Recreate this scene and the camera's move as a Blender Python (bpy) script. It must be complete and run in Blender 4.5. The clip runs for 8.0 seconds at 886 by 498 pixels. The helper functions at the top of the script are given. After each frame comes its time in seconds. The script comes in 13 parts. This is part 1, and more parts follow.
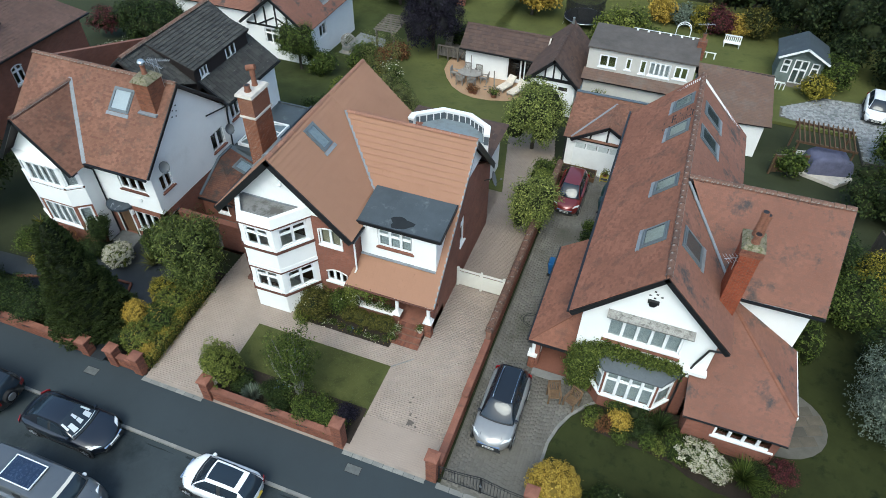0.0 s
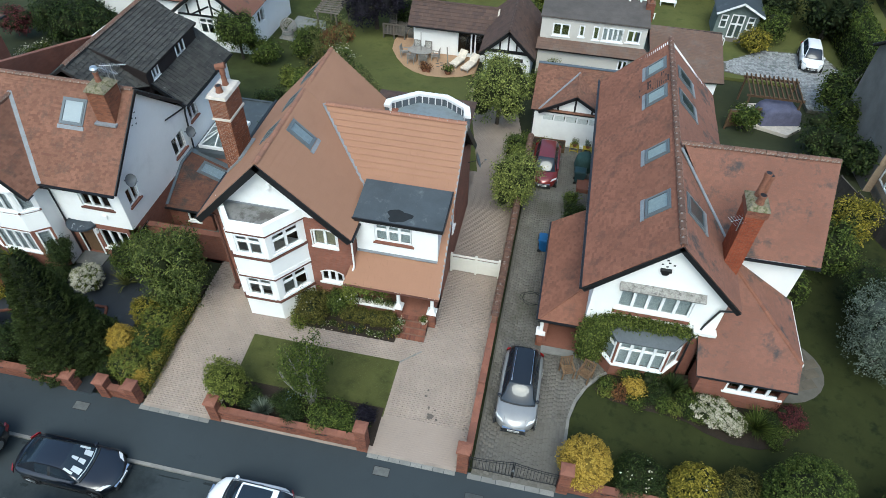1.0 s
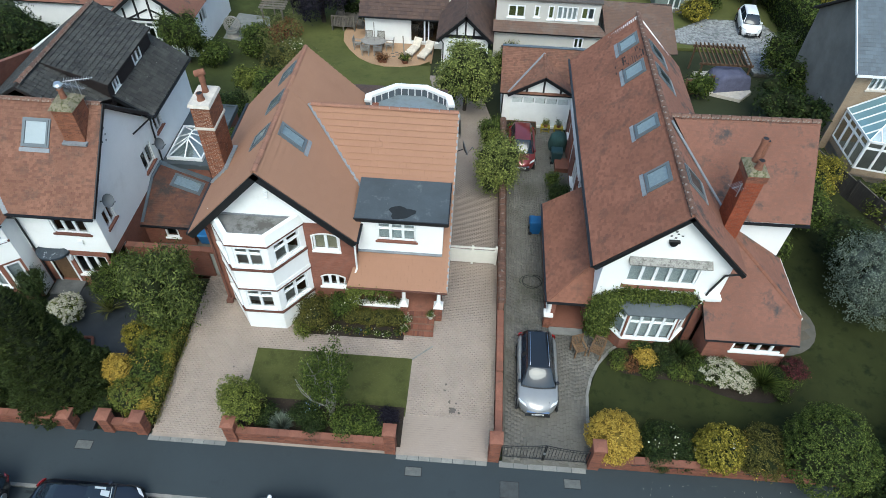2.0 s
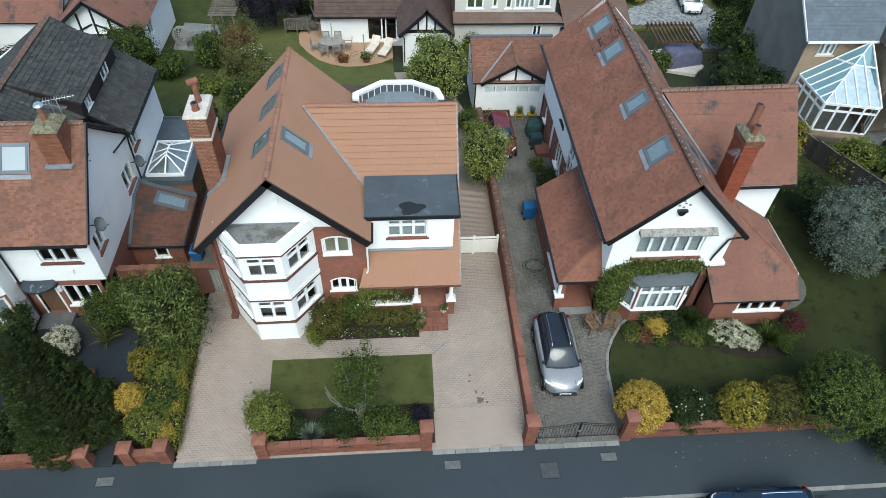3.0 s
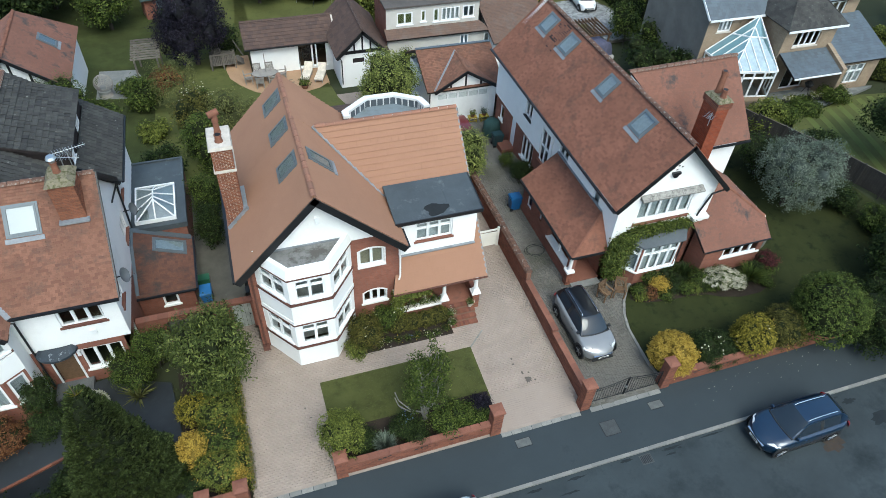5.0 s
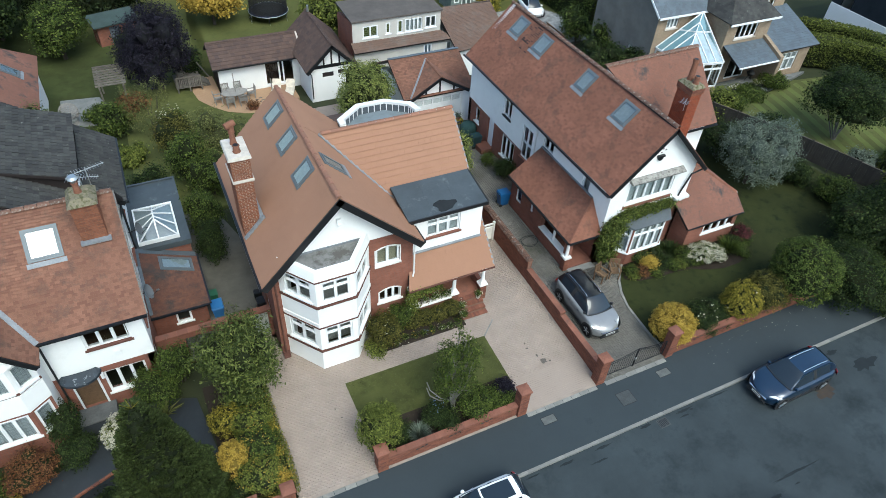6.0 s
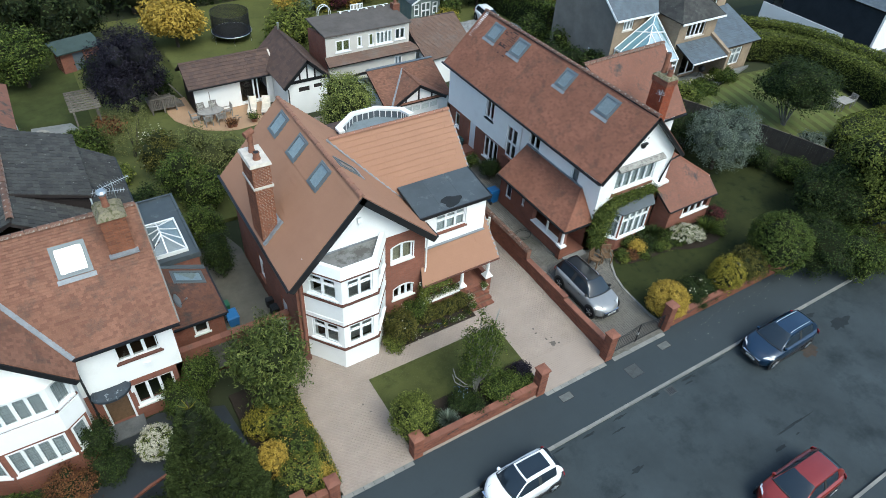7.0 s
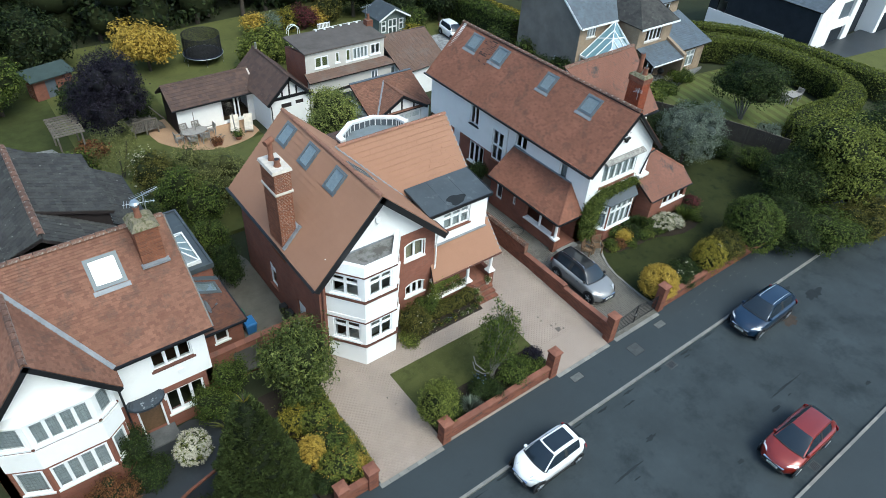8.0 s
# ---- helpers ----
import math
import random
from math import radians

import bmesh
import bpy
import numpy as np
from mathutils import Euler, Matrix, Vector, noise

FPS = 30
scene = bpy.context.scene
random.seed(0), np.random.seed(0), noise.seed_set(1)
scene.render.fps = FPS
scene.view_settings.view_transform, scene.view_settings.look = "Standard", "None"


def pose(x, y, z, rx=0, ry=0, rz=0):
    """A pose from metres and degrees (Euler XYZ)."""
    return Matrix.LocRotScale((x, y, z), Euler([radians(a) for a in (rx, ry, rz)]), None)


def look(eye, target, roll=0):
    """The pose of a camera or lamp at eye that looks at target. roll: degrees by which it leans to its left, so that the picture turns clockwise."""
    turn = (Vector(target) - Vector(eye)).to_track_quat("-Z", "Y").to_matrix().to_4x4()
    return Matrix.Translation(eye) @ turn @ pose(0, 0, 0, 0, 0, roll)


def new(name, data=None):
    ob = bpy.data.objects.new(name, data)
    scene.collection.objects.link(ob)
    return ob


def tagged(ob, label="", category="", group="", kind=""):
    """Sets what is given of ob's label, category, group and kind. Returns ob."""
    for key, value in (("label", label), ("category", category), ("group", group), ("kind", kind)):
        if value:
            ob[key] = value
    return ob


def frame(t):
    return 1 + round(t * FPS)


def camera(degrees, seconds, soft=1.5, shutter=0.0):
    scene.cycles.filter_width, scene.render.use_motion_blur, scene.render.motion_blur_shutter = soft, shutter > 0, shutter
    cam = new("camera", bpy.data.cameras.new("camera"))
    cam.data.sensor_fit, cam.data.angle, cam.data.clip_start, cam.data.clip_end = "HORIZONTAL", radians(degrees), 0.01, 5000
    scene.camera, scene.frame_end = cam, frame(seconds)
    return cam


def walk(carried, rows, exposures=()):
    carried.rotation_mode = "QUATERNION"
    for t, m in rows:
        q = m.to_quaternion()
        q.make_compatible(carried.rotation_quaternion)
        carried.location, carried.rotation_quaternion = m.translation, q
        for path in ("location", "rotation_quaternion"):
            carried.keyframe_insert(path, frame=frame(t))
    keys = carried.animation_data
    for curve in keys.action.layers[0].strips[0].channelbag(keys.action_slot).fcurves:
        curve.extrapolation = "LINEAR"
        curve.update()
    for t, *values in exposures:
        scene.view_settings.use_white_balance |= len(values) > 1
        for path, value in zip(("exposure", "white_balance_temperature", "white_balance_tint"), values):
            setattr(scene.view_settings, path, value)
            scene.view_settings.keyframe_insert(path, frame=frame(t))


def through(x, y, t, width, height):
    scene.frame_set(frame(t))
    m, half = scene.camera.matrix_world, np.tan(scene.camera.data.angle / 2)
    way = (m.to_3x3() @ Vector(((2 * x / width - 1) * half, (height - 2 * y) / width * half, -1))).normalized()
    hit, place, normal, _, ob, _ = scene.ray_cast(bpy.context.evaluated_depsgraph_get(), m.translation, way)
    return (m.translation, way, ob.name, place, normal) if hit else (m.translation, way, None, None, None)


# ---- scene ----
cam = camera(68.3, 8.0, soft=0.45)
PATH = [
    (0, (0.98, 0.265, 26.17), (0.491, 1.607, 24.77), 0.9),
    (0.5, (-0.736, 0.228, 26.237), (-1.112, 1.576, 24.808), 1.2),
    (1, (-2.432, 0.207, 26.26), (-2.695, 1.553, 24.805), 1.4),
    (1.5, (-4.014, 0.2, 26.258), (-4.173, 1.537, 24.779), 1.8),
    (3, (-9.068, -0.038, 25.819), (-8.929, 1.305, 24.344), 2.7),
    (3.5, (-10.66, -0.151, 25.733), (-10.434, 1.198, 24.274), 3.0),
    (4, (-12.395, -0.279, 25.702), (-12.077, 1.067, 24.257), 3.2),
    (4.5, (-14.109, -0.354, 25.662), (-13.7, 0.982, 24.231), 3.5),
    (6, (-19.596, -0.621, 25.508), (-18.908, 0.667, 24.141), 4.1),
    (6.5, (-21.347, -0.689, 25.486), (-20.579, 0.576, 24.141), 4.2),
    (7, (-23.097, -0.667, 25.459), (-22.251, 0.574, 24.138), 4.2),
    (7.5, (-24.735, -0.655, 25.465), (-23.821, 0.563, 24.168), 4.1),
    (8, (-26.472, -0.671, 25.531), (-25.49, 0.52, 24.259), 4.1),
]
walk(cam, [(t, look(eye, target, roll)) for t, eye, target, roll in PATH], exposures=[(0, 0.40, 6000, -3), (8, 0.50, 6000, -3)])

# ---- light ----
world = bpy.data.worlds.new("world")
scene.world = world
world.use_nodes = True
sky = world.node_tree.nodes.new("ShaderNodeTexSky")
sky.sky_type = "NISHITA"
sky.sun_disc = False
SUN_EL, SUN_AZ = 54.0, 176.0          # degrees; azimuth clockwise from +y
sky.sun_elevation, sky.sun_rotation = radians(SUN_EL), radians(SUN_AZ)
sky.air_density, sky.dust_density, sky.ozone_density = 1.0, 3.0, 1.0
back = world.node_tree.nodes["Background"]
back.inputs[1].default_value = 0.225
world.node_tree.links.new(sky.outputs[0], back.inputs[0])
sun = new("sun", bpy.data.lights.new("sun", "SUN"))
sun.data.energy, sun.data.angle, sun.data.color = 1.35, radians(30), (1.0, 0.975, 0.94)
_a, _e = radians(SUN_AZ), radians(SUN_EL)
sun.matrix_basis = look((math.sin(_a) * math.cos(_e) * 80, math.cos(_a) * math.cos(_e) * 80, math.sin(_e) * 80), (0, 0, 0))

# ---- meshes ----
ORG = {}


def thing(name, label, category, at=(0, 0, 0), group="", kind=""):
    """An empty at the base of a thing; its parts are given in world metres."""
    ob = new(name)
    ob.location = at
    ob.empty_display_size = 0.2
    ORG[ob] = Vector(at)
    return tagged(ob, label, category, group, kind)


def part(name, geo, material, parent=None, label="", smooth=False, bevel=0.0, kind="", category="", group=""):
    """One mesh object from (verts, faces), under a thing or a part."""
    verts, faces = geo
    org = ORG.get(parent, Vector((0, 0, 0))) if parent else Vector((0, 0, 0))
    me = bpy.data.meshes.new(name)
    me.from_pydata([(v[0] - org[0], v[1] - org[1], v[2] - org[2]) for v in verts], [], faces)
    if bevel:
        bm = bmesh.new()
        bm.from_mesh(me)
        bmesh.ops.remove_doubles(bm, verts=bm.verts, dist=1e-5)
        bmesh.ops.bevel(bm, geom=list(bm.edges), offset=bevel, segments=2, affect="EDGES", clamp_overlap=True)
        bm.to_mesh(me)
        bm.free()
    me.materials.append(material)
    if smooth:
        me.polygons.foreach_set("use_smooth", [True] * len(me.polygons))
    ob = new(name, me)
    if parent:
        ob.parent = parent
        ORG[ob] = org
    return tagged(ob, label, category, group, kind)


def arrays(name, v, f, material, parent=None, label="", kind="", category="", group="", smooth=False):
    """One mesh object from numpy arrays of vertices (n, 3) and quads (m, 4)."""
    v = np.asarray(v, dtype=np.float32)
    f = np.asarray(f, dtype=np.int32)
    if parent:
        v = v - np.array(ORG.get(parent, Vector((0, 0, 0))), dtype=np.float32)
    me = bpy.data.meshes.new(name)
    me.vertices.add(len(v))
    me.vertices.foreach_set("co", v.ravel())
    k = f.shape[1]
    me.loops.add(f.size)
    me.loops.foreach_set("vertex_index", f.ravel())
    me.polygons.add(len(f))
    me.polygons.foreach_set("loop_start", np.arange(0, f.size, k, dtype=np.int32))
    me.update(calc_edges=True)
    if smooth:
        me.polygons.foreach_set("use_smooth", [True] * len(f))
    me.materials.append(material)
    ob = new(name, me)
    if parent:
        ob.parent = parent
        ORG[ob] = ORG.get(parent, Vector((0, 0, 0)))
    return tagged(ob, label, category, group, kind)


def join(*geos):
    v, f = [], []
    for a, b in geos:
        n = len(v)
        v += a
        f += [tuple(i + n for i in q) for q in b]
    return v, f


def weld(geo):
    """Joins touching solids into one: shared corners become one, faces between two solids go."""
    index, verts, count, faces = {}, [], {}, []
    for q in geo[1]:
        ids = []
        for i in q:
            p = geo[0][i]
            key = (round(p[0], 4), round(p[1], 4), round(p[2], 4))
            if key not in index:
                index[key] = len(verts)
                verts.append(p)
            ids.append(index[key])
        k = frozenset(ids)
        count[k] = count.get(k, 0) + 1
        faces.append((k, tuple(ids)))
    return verts, [q for k, q in faces if count[k] == 1 and len(k) == len(q)]


def prism(bottom, top):
    """A closed solid between two rings of points."""
    n = len(bottom)
    f = [tuple(range(n - 1, -1, -1)), tuple(range(n, 2 * n))]
    f += [(i, (i + 1) % n, n + (i + 1) % n, n + i) for i in range(n)]
    return [tuple(p) for p in bottom] + [tuple(p) for p in top], f


def box(x0, y0, z0, x1, y1, z1):
    lo = [(x0, y0, z0), (x1, y0, z0), (x1, y1, z0), (x0, y1, z0)]
    return prism(lo, [(x, y, z1) for x, y, _ in lo])


def slab(poly, z0, z1):
    """A flat slab on a plan polygon; counter-clockwise."""
    return prism([(x, y, z0) for x, y in poly], [(x, y, z1) for x, y in poly])


def tube(p0, p1, r0, r1=None, n=10):
    r1 = r0 if r1 is None else r1
    p0, p1 = Vector(p0), Vector(p1)
    d = (p1 - p0).normalized()
    s = d.orthogonal().normalized()
    t = d.cross(s)
    ring = [(math.cos(2 * math.pi * i / n), math.sin(2 * math.pi * i / n)) for i in range(n)]
    return prism([tuple(p0 + (s * c + t * k) * r0) for c, k in ring], [tuple(p1 + (s * c + t * k) * r1) for c, k in ring])


def pipe(points, r, n=8):
    """One round bar swept along the points."""
    P = [Vector(p) for p in points]
    v, f, side = [], [], None
    for i, p in enumerate(P):
        d = (P[min(i + 1, len(P) - 1)] - P[max(i - 1, 0)]).normalized()
        side = d.orthogonal() if side is None else side - d * side.dot(d)
        side.normalize()
        up = d.cross(side)
        v += [tuple(p + (side * math.cos(2 * math.pi * k / n) + up * math.sin(2 * math.pi * k / n)) * r) for k in range(n)]
    for i in range(len(P) - 1):
        f += [(i * n + k, i * n + (k + 1) % n, (i + 1) * n + (k + 1) % n, (i + 1) * n + k) for k in range(n)]
    m = (len(P) - 1) * n
    return v, f + [tuple(range(n - 1, -1, -1)), tuple(range(m, m + n))]


class Frame:
    """An upright plane: a along it, b up, c out of it."""

    def __init__(self, p, q):
        self.p = Vector((p[0], p[1], 0))
        d = Vector((q[0] - p[0], q[1] - p[1], 0))
        self.length = d.length
        self.u = d.normalized()
        self.n = Vector((self.u.y, -self.u.x, 0))

    def at(self, a, b, c=0.0):
        w = self.p + self.u * a + self.n * c
        return (w.x, w.y, b)

    def box(self, a0, b0, c0, a1, b1, c1):
        lo = [self.at(a0, b0, c0), self.at(a0, b0, c1), self.at(a1, b0, c1), self.at(a1, b0, c0)]
        return prism(lo, [(x, y, b1) for x, y, _ in lo])


def clip(poly, outline):
    """A convex plan polygon cut by a convex counter-clockwise outline."""
    out = poly
    n = len(outline)
    for i in range(n):
        (ax, ay), (bx, by) = outline[i], outline[(i + 1) % n]
        ex, ey = bx - ax, by - ay
        res, m = [], len(out)
        for j in range(m):
            p, q = out[j], out[(j + 1) % m]
            sp = ex * (p[1] - ay) - ey * (p[0] - ax)
            sq = ex * (q[1] - ay) - ey * (q[0] - ax)
            if sp >= -1e-9:
                res.append(p)
            if (sp > 1e-9 and sq < -1e-9) or (sp < -1e-9 and sq > 1e-9):
                k = sp / (sp - sq)
                res.append((p[0] + (q[0] - p[0]) * k, p[1] + (q[1] - p[1]) * k))
        out = res
        if len(out) < 3:
            return []
    return out


def wall(name, fr, outline, holes, material, parent, depth=0.3, label="", out=0.0):
    """A wall on a frame with rectangular openings through it; outline convex, counter-clockwise in (a, b)."""
    aa = sorted({p[0] for p in outline} | {h[0] for h in holes} | {h[2] for h in holes})
    bb = sorted({p[1] for p in outline} | {h[1] for h in holes} | {h[3] for h in holes})
    lo_a, hi_a, lo_b, hi_b = min(p[0] for p in outline), max(p[0] for p in outline), min(p[1] for p in outline), max(p[1] for p in outline)
    aa = [a for a in aa if lo_a - 1e-6 <= a <= hi_a + 1e-6]
    bb = [b for b in bb if lo_b - 1e-6 <= b <= hi_b + 1e-6]
    tuck = lambda a: a + 0.004 if a < lo_a + 1e-5 else (a - 0.004 if a > hi_a - 1e-5 else a)
    geos = []
    for a0, a1 in zip(aa, aa[1:]):
        for b0, b1 in zip(bb, bb[1:]):
            if a1 - a0 < 1e-4 or b1 - b0 < 1e-4:
                continue
            ca, cb = (a0 + a1) / 2, (b0 + b1) / 2
            if any(h[0] < ca < h[2] and h[1] < cb < h[3] for h in holes):
                continue
            cell = clip([(a0, b0), (a1, b0), (a1, b1), (a0, b1)], outline)
            if len(cell) >= 3:
                geos.append(prism([fr.at(tuck(a), b, out - depth) for a, b in cell], [fr.at(tuck(a), b, out) for a, b in cell]))
    return part(name, weld(join(*geos)), material, parent, label)


# ---- the lie of the land ----
LAND_Y = (-400, 11.9, 19, 28, 36, 45, 60, 80, 600)
LAND_Z = (-0.15, -0.15, 0.2, 0.2, -0.4, -1.6, -2.2, -2.4, -2.4)


def land(y):
    return float(np.interp(y, LAND_Y, LAND_Z))


def patch(name, poly, material, up=0.03, deep=0.25, label="", category="", kind="structure", parent=None):
    """A surface that follows the land, on a plan polygon."""
    bm = bmesh.new()
    face = bm.faces.new([bm.verts.new((x, y, 0)) for x, y in poly])
    bmesh.ops.triangulate(bm, faces=[face])
    for y in LAND_Y[1:-1]:
        bmesh.ops.bisect_plane(bm, geom=list(bm.verts) + list(bm.edges) + list(bm.faces), plane_co=(0, y, 0), plane_no=(0, 1, 0))
    ret = bmesh.ops.extrude_face_region(bm, geom=list(bm.faces))
    low = {e for e in ret["geom"] if isinstance(e, bmesh.types.BMVert)}
    for v in bm.verts:
        v.co.z = land(v.co.y) + (up if v not in low else up - deep)
    bmesh.ops.recalc_face_normals(bm, faces=bm.faces)
    me = bpy.data.meshes.new(name)
    bm.to_mesh(me)
    bm.free()
    me.materials.append(material)
    ob = new(name, me)
    if parent:
        ob.parent = parent
        for v in me.vertices:
            v.co -= ORG[parent]
    return tagged(ob, label, category, "", kind)


# ---- materials ----
DULL = 0.76      # darkening put into all but the pale colours, for a more contrasty picture


def rgb(*c):
    k = DULL if max(c) < 0.45 else 1.0
    return (c[0] * k, c[1] * k, c[2] * k, 1.0)


class Nodes:
    def __init__(self, name):
        self.m = bpy.data.materials.new(name)
        self.m.use_nodes = True
        self.t = self.m.node_tree
        self.b = self.t.nodes["Principled BSDF"]
        self.co = self.t.nodes.new("ShaderNodeTexCoord").outputs["Object"]

    def add(self, kind):
        return self.t.nodes.new("ShaderNode" + kind)

    def link(self, a, b):
        self.t.links.new(a, b)

    def noise(self, scale, detail=6.0, rough=0.6, vec=None):
        n = self.add("TexNoise")
        n.inputs["Scale"].default_value, n.inputs["Detail"].default_value, n.inputs["Roughness"].default_value = scale, detail, rough
        self.link(vec or self.co, n.inputs["Vector"])
        return n.outputs["Fac"]

    def span(self, value, a, b, lo=0.0, hi=1.0):
        n = self.add("MapRange")
        for i, v in zip(("From Min", "From Max", "To Min", "To Max"), (a, b, lo, hi)):
            n.inputs[i].default_value = v
        self.link(value, n.inputs["Value"])
        return n.outputs[0]

    def mix(self, fac, a, b, blend="MIX"):
        n = self.add("Mix")
        n.data_type, n.blend_type = "RGBA", blend
        for sock, v in ((n.inputs[0], fac), (n.inputs[6], a), (n.inputs[7], b)):
            if isinstance(v, (tuple, float, int)):
                sock.default_value = v
            else:
                self.link(v, sock)
        return n.outputs[2]

    def math(self, op, a, b=0.0):
        n = self.add("Math")
        n.operation = op
        for sock, v in ((n.inputs[0], a), (n.inputs[1], b)):
            if isinstance(v, (float, int)):
                sock.default_value = v
            else:
                self.link(v, sock)
        return n.outputs[0]

    def piece(self):
        """A random number for each piece, be it an island or an object."""
        a = self.add("NewGeometry").outputs["Random Per Island"]
        b = self.add("ObjectInfo").outputs["Random"]
        return self.math("FRACT", self.math("ADD", a, b))

    def bump(self, height, strength, dist=0.02):
        n = self.add("Bump")
        n.inputs["Strength"].default_value, n.inputs["Distance"].default_value = strength, dist
        self.link(height, n.inputs["Height"])
        self.link(n.outputs[0], self.b.inputs["Normal"])

    def done(self, colour, rough=0.7, metal=0.0):
        if isinstance(colour, tuple):
            self.b.inputs["Base Color"].default_value = colour
        else:
            self.link(colour, self.b.inputs["Base Color"])
        if isinstance(rough, float):
            self.b.inputs["Roughness"].default_value = rough
        else:
            self.link(rough, self.b.inputs["Roughness"])
        self.b.inputs["Metallic"].default_value = metal
        return self.m


def surface(name, c1, c2, fine=30.0, coarse=1.2, rough=0.75, bump=0.15, pieces=None, stain=None, metal=0.0, spread=0.25):
    """Grain at one scale, blotches at a larger one; pieces: a colour towards which single pieces vary; stain: (colour, scale, from, to)."""
    k = Nodes(name)
    g = k.noise(fine, 4.0)
    c = k.mix(k.span(g, 0.3, 0.7), rgb(*c1), rgb(*c2))
    big = k.noise(coarse, 5.0, 0.65)
    c = k.mix(1.0, c, k.mix(k.span(big, 0.25, 0.75), rgb(1 - spread, 1 - spread, 1 - spread), rgb(1 + spread, 1 + spread, 1 + spread)), "MULTIPLY")
    if pieces:
        r = k.piece()
        c = k.mix(k.math("MULTIPLY", k.math("POWER", r, 1.6), 0.75), c, rgb(*pieces))
    if stain:
        s = k.noise(stain[1], 8.0, 0.7)
        c = k.mix(k.span(s, stain[2], stain[3]), c, rgb(*stain[0]))
    k.bump(g, bump, 0.01)
    if rough >= 0.7 and not metal:
        k.b.inputs["Specular IOR Level"].default_value = 0.18
    return k.done(c, k.span(g, 0.2, 0.8, max(rough - 0.1, 0.02), min(rough + 0.1, 1.0)), metal)


def brickwork(name, c1, c2, mortar, w=0.225, h=0.075, gap=0.1, rough=0.85):
    k = Nodes(name)
    s = k.add("SeparateXYZ")
    k.link(k.co, s.inputs[0])
    v = k.add("CombineXYZ")
    k.link(k.math("ADD", s.outputs[0], s.outputs[1]), v.inputs[0])
    k.link(s.outputs[2], v.inputs[1])
    b = k.add("TexBrick")
    b.offset = 0.5
    b.inputs["Color1"].default_value, b.inputs["Color2"].default_value, b.inputs["Mortar"].default_value = rgb(*c1), rgb(*c2), rgb(*mortar)
    b.inputs["Scale"].default_value = 1.0
    b.inputs["Brick Width"].default_value, b.inputs["Row Height"].default_value = w, h
    b.inputs["Mortar Size"].default_value, b.inputs["Mortar Smooth"].default_value = gap * h, 0.3
    k.link(v.outputs[0], b.inputs["Vector"])
    big = k.noise(0.9, 6.0, 0.65)
    c = k.mix(1.0, b.outputs["Color"], k.mix(k.span(big, 0.25, 0.75), rgb(0.7, 0.7, 0.72), rgb(1.2, 1.18, 1.15)), "MULTIPLY")
    k.bump(k.math("SUBTRACT", k.noise(40.0), k.math("MULTIPLY", b.outputs["Fac"], 1.5)), 0.35, 0.008)
    return k.done(c, rough)


def foliage(name, dark, mid, light, through=0.3, rough=0.55):
    k = Nodes(name)
    dark, mid, light = [tuple(min(v * m, 0.8) for v in col) for col, m in ((dark, 1.55), (mid, 2.15), (light, 2.45))]
    r = k.piece()
    c = k.mix(k.span(r, 0.0, 0.6), rgb(*dark), rgb(*mid))
    c = k.mix(k.span(r, 0.6, 1.0), c, rgb(*light))
    c = k.mix(k.span(k.noise(2.2, 4.0), 0.35, 0.7, 0.0, 0.45), c, rgb(*dark))
    k.done(c, rough)
    k.b.inputs["Specular IOR Level"].default_value = 0.08
    tr = k.add("BsdfTranslucent")
    k.link(c, tr.inputs[0])
    mx = k.add("MixShader")
    mx.inputs[0].default_value = through
    k.link(k.b.outputs[0], mx.inputs[1])
    k.link(tr.outputs[0], mx.inputs[2])
    k.link(mx.outputs[0], k.t.nodes["Material Output"].inputs[0])
    return k.m


def glazing(name, tint=(0.75, 0.8, 0.82), ior=1.6):
    k = Nodes(name)
    fr = k.add("Fresnel")
    fr.inputs[0].default_value = ior
    cl, gl, mx = k.add("BsdfTransparent"), k.add("BsdfGlossy"), k.add("MixShader")
    cl.inputs[0].default_value = rgb(*tint)
    gl.inputs["Roughness"].default_value = 0.02
    k.link(fr.outputs[0], mx.inputs[0])
    k.link(cl.outputs[0], mx.inputs[1])
    k.link(gl.outputs[0], mx.inputs[2])
    k.link(mx.outputs[0], k.t.nodes["Material Output"].inputs[0])
    return k.m


def paint(name, c, rough=0.35, metal=0.0, coat=0.0, speck=0.04):
    k = Nodes(name)
    col = k.mix(k.span(k.noise(3.0), 0.3, 0.7), rgb(*[x * (1 - speck) for x in c]), rgb(*[min(x * (1 + speck), 1) for x in c]))
    k.b.inputs["Coat Weight"].default_value = coat
    k.b.inputs["Coat Roughness"].default_value = 0.05
    return k.done(col, rough, metal)


M_WHITE = surface("white_render", (0.735, 0.735, 0.72), (0.785, 0.785, 0.77), 60, 0.5, 0.85, 0.12, stain=((0.66, 0.655, 0.63), 0.8, 0.55, 0.85), spread=0.05)
M_UPVC = paint("white_window_paint", (0.73, 0.74, 0.74), 0.4)
M_TRIMW = paint("white_trim_paint", (0.71, 0.70, 0.68), 0.5)
M_BLACK = paint("black_gloss_paint", (0.012, 0.013, 0.015), 0.4)
M_GLASS = glazing("window_glass")
M_ROOFGLASS = glazing("roof_window_glass", (0.55, 0.62, 0.66), 2.5)
M_BLIND = surface("cream_blind_cloth", (0.42, 0.38, 0.26), (0.5, 0.45, 0.32), 50, 2, 0.9)
M_NET = surface("pale_net_curtain", (0.42, 0.46, 0.46), (0.55, 0.58, 0.57), 60, 6, 0.95, spread=0.2)
